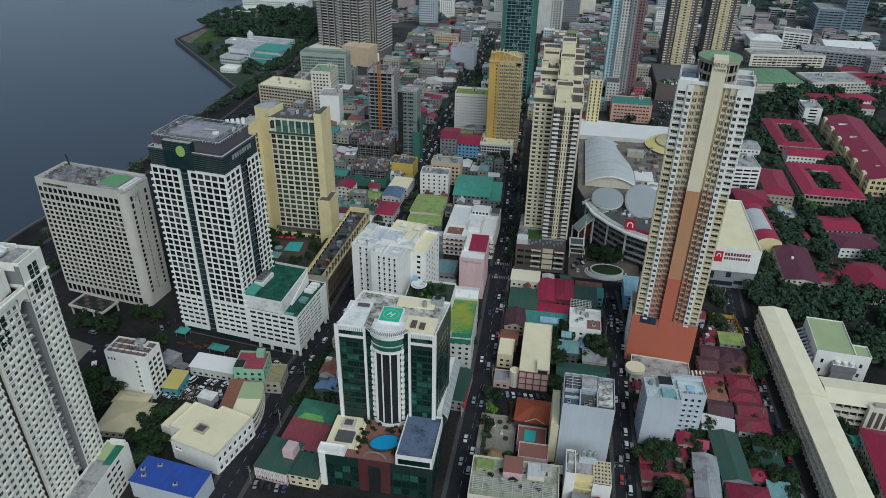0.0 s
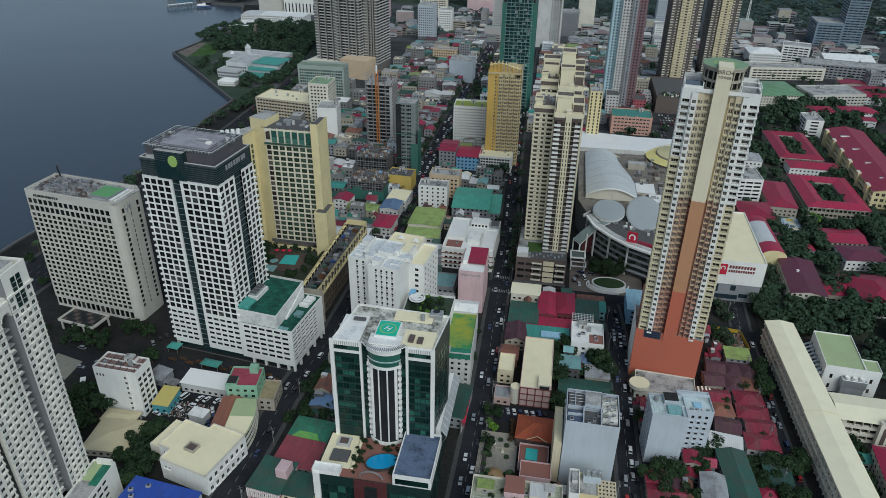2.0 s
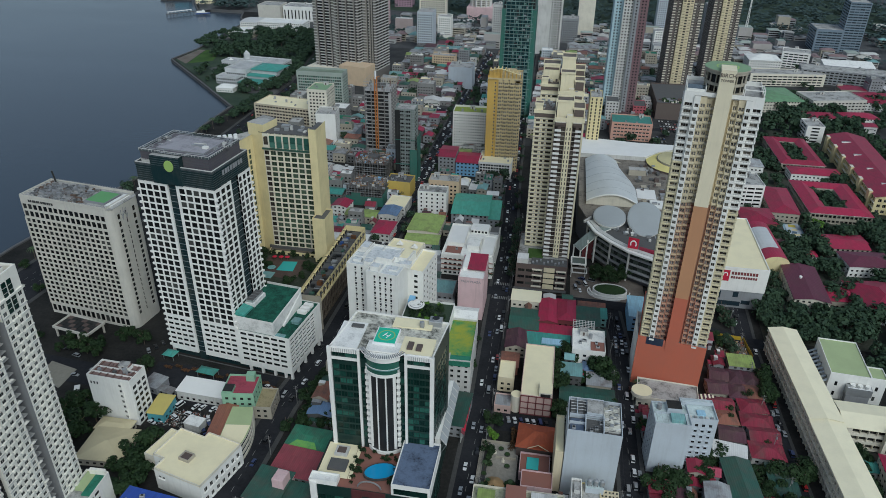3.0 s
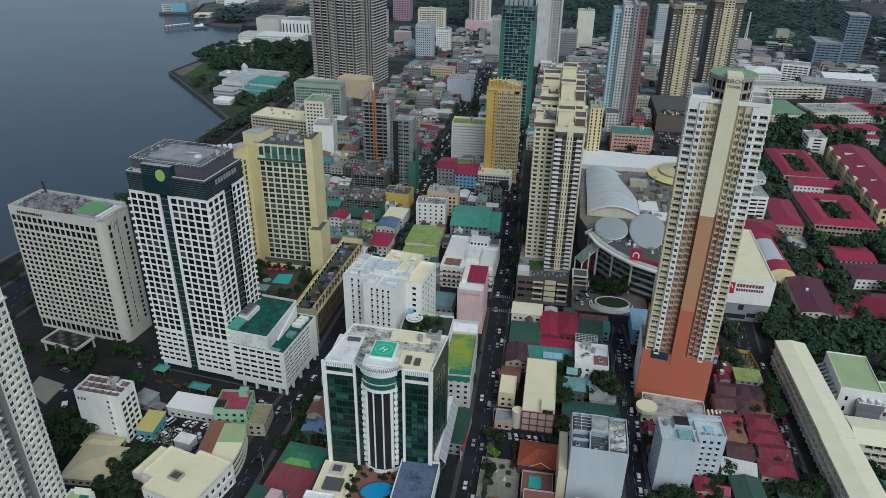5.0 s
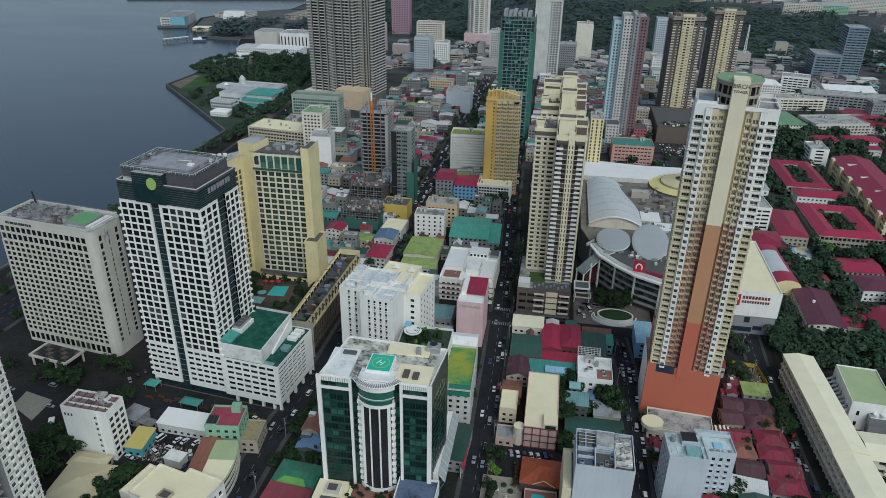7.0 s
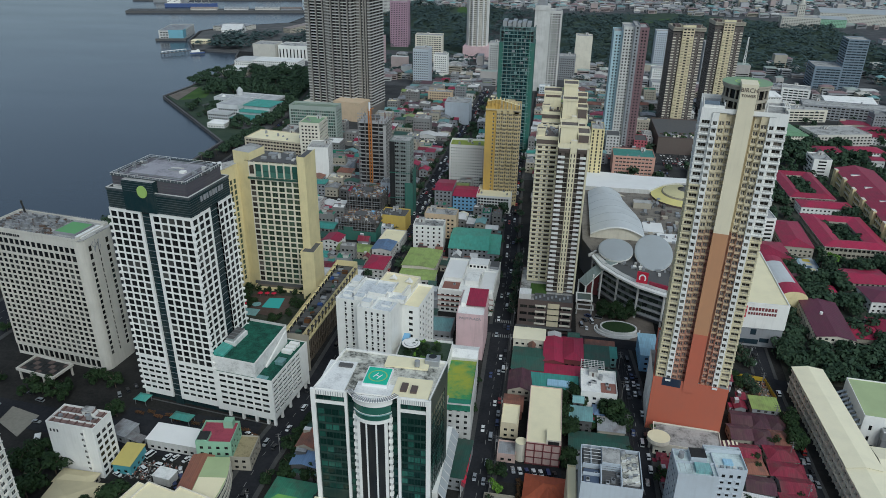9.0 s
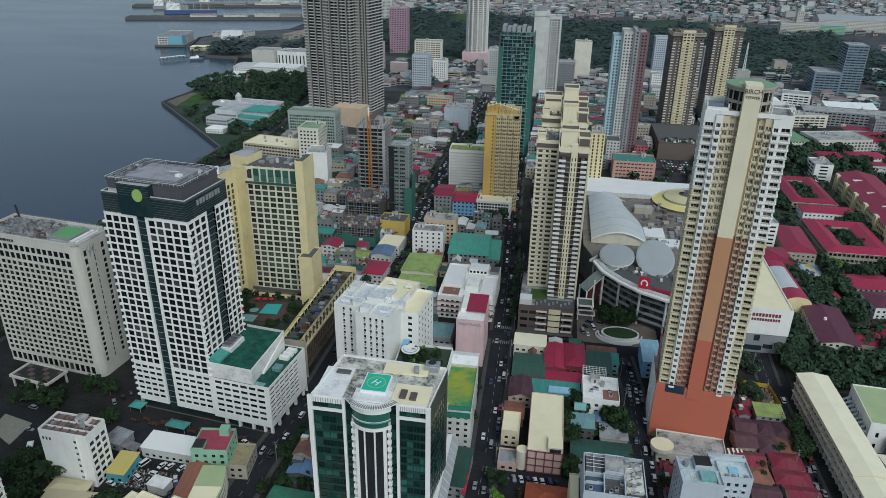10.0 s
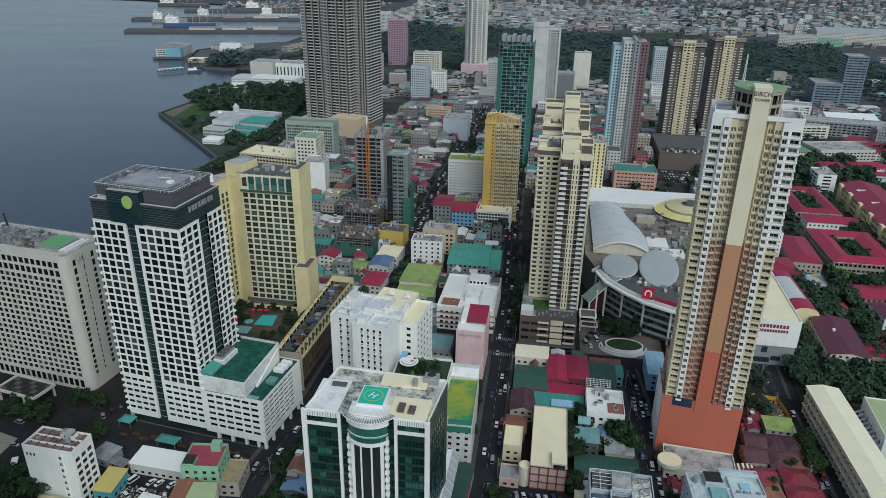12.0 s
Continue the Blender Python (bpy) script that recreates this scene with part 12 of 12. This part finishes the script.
for zone, n in (((-440, 1290, -160, 2000), 620), ((-400, 2000, -230, 2620), 150), ((-10, 1215, 330, 1880), 640), ((330, 1250, 600, 1830), 400), ((-160, 1300, -10, 1880), 240), ((310, 2110, 690, 2820), 260), ((-280, 1010, 700, 1250), 160), ((-645, 1212, -548, 1390), 100), ((-515, 1290, -440, 1420), 60), ((430, 850, 900, 1300), 160), ((-500, 2000, 1800, 3600), 420), ((-330, 1050, -200, 1200), 40)):
    for _ in range(n):
        x, y = r.uniform(zone[0], zone[2]), r.uniform(zone[1], zone[3])
        if 185 < x < 262 and 1780 < y < 1890 or -286 < x < -232 and 1765 < y < 2185 or any(a - 3 < x < c + 3 and b - 6 < y < d + 3 for a, b, c, d in TAKEN) and zone[1] < 1300:
            continue
        rad = r.uniform(6, 12)
        for _leaf in range(26 if y < 1900 else 12):
            a, k = r.uniform(0, 6.28), math.sqrt(r.random()) * rad
            c = Vector((x + k * math.cos(a), y + k * math.sin(a), 4 + (rad - k * 0.6) * r.uniform(0.5, 1.1)))
            n_ = Vector((r.uniform(-0.45, 0.45), r.uniform(-0.5, 0.4), 1)).normalized()
            e = n_.orthogonal().normalized()
            e.rotate(Matrix.Rotation(r.uniform(0, 6.28), 3, n_))
            f = n_.cross(e)
            s = rad * r.uniform(0.13, 0.30) * (1.0 if y < 1900 else 1.5)
            g.face([tuple(c + e * s * p + f * s * q) for p, q in ((-1, -0.4), (0, -1), (1, -0.2), (0.5, 0.9), (-0.6, 0.8))], HAZELEAF)
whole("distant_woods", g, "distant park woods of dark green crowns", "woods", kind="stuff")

# ---- vehicles ----
CAR_COLOURS = {"white": car_paint("car_white", (0.75, 0.75, 0.74)), "silver": car_paint("car_silver", (0.45, 0.46, 0.47), 0.5), "black": car_paint("car_black", (0.015, 0.015, 0.017)), "red": car_paint("car_red", (0.42, 0.03, 0.03)), "dark blue": car_paint("car_blue", (0.03, 0.05, 0.14)), "yellow": car_paint("car_yellow", (0.60, 0.42, 0.04))}
CARGLASS = glass("car_glass", (0.01, 0.012, 0.014), (0.03, 0.034, 0.036), 0.2)
SHAPES = {"car": (4.5, 1.78, 0.82, 1.42, (0.28, 0.80), (0.38, 0.70)), "van": (5.1, 1.95, 1.05, 2.15, (0.12, 0.99), (0.2, 0.97)), "utility_vehicle": (4.7, 1.88, 1.0, 1.78, (0.24, 0.97), (0.32, 0.92))}
WHEEL = None
g = Geo()
n = 12
v = []
for i in range(n):
    a = 2 * math.pi * i / n
    v += [(-0.11, 0.33 * math.cos(a), 0.33 * math.sin(a)), (0.11, 0.33 * math.cos(a), 0.33 * math.sin(a))]
g.shared(v, [(2 * i, 2 * i + 1, 2 * ((i + 1) % n) + 1, 2 * ((i + 1) % n)) for i in range(n)] + [tuple(range(0, 2 * n, 2)), tuple(range(1, 2 * n, 2))], RUBBER)
WHEEL = g.mesh("wheel")


def make_car(shape, colour):
    L, W, hb, ht, base, roof = SHAPES[shape]
    mt = CAR_COLOURS[colour]
    b = Geo()
    # body: sills, shoulders and tapered ends, front towards +y
    prof = [(-L / 2, 0.35, 0.86), (-L / 2, hb * 0.9, 0.9), (-L / 2 + 0.25, hb, 0.96), (L / 2 - 0.9, hb, 0.97), (L / 2 - 0.15, hb * 0.82, 0.88), (L / 2, 0.5, 0.84), (L / 2 - 0.05, 0.28, 0.84), (-L / 2 + 0.05, 0.28, 0.84)]
    left = [(-W / 2 * k, y, z) for y, z, k in prof]
    right = [(W / 2 * k, y, z) for y, z, k in prof]
    n = len(prof)
    b.shared(left + right, [tuple(range(n)), tuple(range(2 * n - 1, n - 1, -1))] + [(i, n + i, n + (i + 1) % n, (i + 1) % n) for i in range(n)], mt)
    y0, y1 = L / 2 - base[0] * L, L / 2 - base[1] * L
    r0, r1 = L / 2 - roof[0] * L, L / 2 - roof[1] * L
    wt, wr = W / 2 * 0.92, W / 2 * 0.76
    b.shared([(-wr, r0, ht), (wr, r0, ht), (wr, r1, ht), (-wr, r1, ht), (-wr, r0, ht - 0.1), (wr, r0, ht - 0.1), (wr, r1, ht - 0.1), (-wr, r1, ht - 0.1)], [(3, 2, 1, 0), (0, 1, 5, 4), (1, 2, 6, 5), (2, 3, 7, 6), (3, 0, 4, 7)], mt)
    root = whole(shape, b, f"{colour} {'passenger van' if shape == 'van' else 'utility vehicle' if shape != 'car' else 'saloon car'} on the street asphalt", "car" if shape != "van" else "van")
    c = Geo()
    lo = [(-wt, y0, hb - 0.02), (wt, y0, hb - 0.02), (wt, y1, hb - 0.02), (-wt, y1, hb - 0.02)]
    hi = [(-wr, r0, ht - 0.05), (wr, r0, ht - 0.05), (wr, r1, ht - 0.05), (-wr, r1, ht - 0.05)]
    c.shared(lo + hi, [(0, 4, 5, 1), (1, 5, 6, 2), (2, 6, 7, 3), (3, 7, 4, 0)], CARGLASS)
    part("windscreen", c, root)
    for sx in (-1, 1):
        for y in (L / 2 - 0.85, -L / 2 + 0.85):
            ob = part("wheel", WHEEL, root)
            ob.matrix_basis = Matrix.Translation((sx * (W / 2 - 0.13), y, 0.33))
    return root


car_rng = random.Random(31)
COUNT = [0]


def car(x, y, rz, z=0.03, shape=None, colour=None):
    shape = shape or car_rng.choice(("car", "car", "car", "utility_vehicle", "van"))
    colour = colour or car_rng.choice(("white", "white", "white", "white", "silver", "silver", "black", "dark blue", "black", "white", "silver", "black", "red", "silver"))
    COUNT[0] += 1
    place(("vehicle", shape, colour), lambda: make_car(shape, colour), x, y, z, rz)


def traffic(line, k, y0, y1, gap, chance, flip):
    pts = offset(line, k)
    for (xa, ya), (xb, yb) in zip(pts, pts[1:]):
        L = math.hypot(xb - xa, yb - ya)
        s = car_rng.uniform(0, gap)
        while s < L:
            x, y = xa + (xb - xa) * s / L, ya + (yb - ya) * s / L
            if y0 < y < y1 and car_rng.random() < chance:
                car(x, y, math.degrees(math.atan2(yb - ya, xb - xa)) - 90 + (180 if flip else 0))
            s += gap * car_rng.uniform(0.8, 1.3)


traffic(MAIN, 2.0, 180, 560, 13, 0.55, False)
traffic(MAIN, -2.0, 180, 560, 13, 0.55, True)
traffic(MAIN, 4.2, 250, 420, 8, 0.4, False)
traffic(RIGHT, 1.6, 190, 368, 9, 0.6, False)
traffic(RIGHT, -1.7, 190, 368, 9, 0.5, True)
traffic(RIGHT, 3.7, 225, 345, 7, 0.5, False)
traffic(LEFT, 2.4, 178, 420, 13, 0.55, False)
traffic(LEFT, -2.4, 178, 420, 13, 0.45, True)
traffic(EAST, 1.6, 220, 360, 12, 0.45, False)
traffic(EAST, 3.6, 205, 345, 6.5, 0.7, False)
traffic(EAST, -3.2, 220, 380, 9, 0.4, True)
traffic(CROSS_A, 3, 0, 400, 16, 0.4, False)
traffic(CROSS_A, -3, 0, 400, 16, 0.4, True)
traffic(BOULEVARD, 6, 250, 560, 26, 0.4, False)
for x in (-172, -167.5, -159.5, -156, -150.5, -147):
    car(x, 246.5, -22, 0.08, "van" if x in (-172, -167.5, -147) else "car", "white")
for x, y, a in ((-175, 233, 70), (-150, 240, 30), (-148, 231.5, 40), (-166, 238, 60), (-147.5, 236, 40), (-160.5, 241, 80), (-171, 236, 20)):
    car(x, y, a, 0.08, None, "white" if x < -160 else None)
g = Geo()
g.prism([(96.5, 337), (114, 336.8), (112.2, 353), (97, 354.4)], 0.05, 0.16, SOIL)
whole("vacant_lot", g, "bare earth of a vacant lot behind hoarding", "ground", kind="structure")
lot_rng = random.Random(31)
g = Geo()
for k in range(160):
    x, y, s = lot_rng.uniform(98, 112.5), lot_rng.uniform(338, 352), lot_rng.uniform(0.3, 1.3)
    g.box(x, y, 0.1, x + s, y + s * lot_rng.uniform(0.3, 1.2), lot_rng.uniform(0.3, 1.1), lot_rng.choice((SOIL, WOOD, GREYWALL, PAVING, WHITE2, RUSTSHEET)))
whole("debris", g, "scattered timber and rubble on the vacant lot", "rubble", kind="stuff")
# yellow site hoarding at the street's end
hoard = thing("site_hoarding", "yellow painted sheet hoarding round a vacant lot", "hoarding", 0, 0)
for (xa, ya), (xb, yb), n in (((97.2, 355), (112.6, 353.4), 6), ((112.8, 353.2), (114.6, 336.5), 7)):
    for k in range(n):
        ax, ay, bx, by = xa + (xb - xa) * k / n, ya + (yb - ya) * k / n, xa + (xb - xa) * (k + 0.97) / n, ya + (yb - ya) * (k + 0.97) / n
        g = Geo()
        g.prism([(ax, ay), (bx, by), (bx + 0.1, by + 0.12), (ax + 0.1, ay + 0.12)], 0, 2.6, paint("hoarding_yellow", (0.62, 0.42, 0.03), stain=0.3))
        part("hoarding_panel", g, hoard)
for i in range(8):
    car(-13.5 + i * 3.0, 265.5, 14, 0.08)
for i in range(5):
    car(-110.5 + i * 3.2, 189.6, 8, 0.2)
for x, y, a in ((-15, 277, 80), (-14, 282, 95), (22, 398, 30), (24, 403, 60), (26, 397, 20), (20, 392, 10), (30, 402, 80), (23, 389, 5), (-131, 267, 60), (-144, 268, 80), (-205, 283, 40), (-203, 287, 45), (-201, 291, 45), (-240, 272, 80), (-248, 276, 85)):
    car(x, y, a, 0.22 if 17 < x < 62 and y > 381 else 0.19 if -330 < x < -190 and y < 285 else 0.05)
for i in range(4):
    for j in range(6):
        if car_rng.random() < 0.8:
            car(96 + i * 3.2 - 0.5 * j, 640 + j * 9, 10)
# traffic further up the streets, a few dots each
rb = random.Random(58)
g = Geo()
for line, lanes, y0, y1, gap in ((MAIN, (-2.6, 0.0, 2.6), 560, 1000, 6.5), (LEFT, (-4.4, -2.0, 2.0, 4.4), 420, 1000, 7), (BOULEVARD, (-11, -6, 6, 11), 560, 1250, 16), (EAST, (-1.8, 1.8), 370, 620, 10), (CROSS_D, (-2, 2), 600, 900, 12), (CROSS_C, (-2, 2), 500, 600, 10)):
    for k in lanes:
        pts = offset(line, k)
        for (xa, ya), (xb, yb) in zip(pts, pts[1:]):
            L = math.hypot(xb - xa, yb - ya)
            u = Vector(((xb - xa) / L, (yb - ya) / L))
            n = Vector((-u.y, u.x))
            s = rb.uniform(0, gap)
            while s < L:
                c = Vector((xa, ya)) + u * s
                if y0 < c.y < y1 and rb.random() < 0.6:
                    tone = rb.choice(("white", "white", "white", "silver", "black", "dark blue", "red"))
                    for a, b, w_, z0, z1, mt in ((-2.2, 2.2, 0.88, 0.35, 0.85, CAR_COLOURS[tone]), (-1.6, 0.9, 0.76, 0.85, 1.4, CARGLASS), (-1.4, 0.6, 0.7, 1.4, 1.46, CAR_COLOURS[tone])):
                        q = [c + u * i + n * j for i, j in ((a, -w_), (b, -w_), (b, w_), (a, w_))]
                        g.prism([(p.x, p.y) for p in q][::1], z0, z1 + (0.6 if tone == "white" and z0 > 0.8 and rb.random() < 0.3 else 0), mt)
                s += gap * rb.uniform(0.8, 1.6)
whole("distant_traffic", g, "small cars and vans along the streets behind", "cars", kind="stuff")
rb = random.Random(8)
g = Geo()
for i in range(420):
    x, y, k = rb.uniform(-176, -152), rb.uniform(232, 243), rb.uniform(0.15, 0.6)
    z = rb.uniform(0.1, 0.7)
    g.box(x, y, 0.04, x + k, y + k * rb.uniform(0.4, 1.4), z, rb.choice((CONCRETE, SOIL, RUSTSHEET, GREYWALL, PAVING, WHITE2)))
whole("rubble", g, "loose rubble and scrap heaps in the car park", "rubble", kind="stuff")
truck = thing("flat_stage_truck", "pale flat-bed trailer parked beside the road", "trailer", -222, 246, 0, 30)
g = Geo()
g.bevelled(-1.3, -4, 1.0, 1.3, 4, 1.6, 0.1, WHITE)
part("bed", g, truck)
for sx in (-1, 1):
    for y in (-3, -2.2, 2.6):
        ob = part("wheel", WHEEL, truck)
        ob.matrix_basis = pose(sx * 1.1, y, 0.55) @ Matrix.Diagonal((1.6, 1.6, 1.6, 1))


# ---- street poles ----
def make_pole():
    rt = thing("utility_pole", "concrete utility pole with cross arms and a transformer", "utility pole", 0, 0, group="utility poles")
    g = Geo()
    g.tube(0, 0, 0, 11, 0.2, 0.13, 8, CONCRETE)
    part("pole", g, rt)
    for z in (9.2, 10.3):
        g = Geo()
        g.box(-1.3, -0.07, z, 1.3, 0.07, z + 0.14, DARKCONC)
        part("cross_arm", g, rt)
    g = Geo()
    g.tube(0.45, 0, 7.4, 8.5, 0.28, 0.28, 10, STEEL)
    part("transformer", g, rt)
    return rt


for k in range(11):
    place("pole", make_pole, -19.0, 190 + k * 28, 0.1)
    if k < 7:
        place("pole", make_pole, 39.0, 195 + k * 26, 0.1)
        place("pole", make_pole, 109.0, 215 + k * 26, 0.1)
        place("pole", make_pole, -112.6 if k < 3 else -104.5, 190 + k * 34, 0.1)
g = Geo()
for x, y0, y1, st in ((-19.0, 190, 470, 28), (39.0, 195, 351, 26), (109.0, 215, 371, 26)):
    y = y0
    while y < y1 - 1:
        for dx in (-1.2, 0, 1.2):
            for s in range(4):
                za, zb = (10.4 - 1.1 * math.sin(math.pi * q / 4) for q in (s, s + 1))
                g.bar((x + dx, y + st * s / 4, za), (x + dx, y + st * (s + 1) / 4, zb), 0.05, BLACK)
        y += st
whole("overhead_cables", g, "sagging black overhead cables between poles", "cables", kind="stuff")
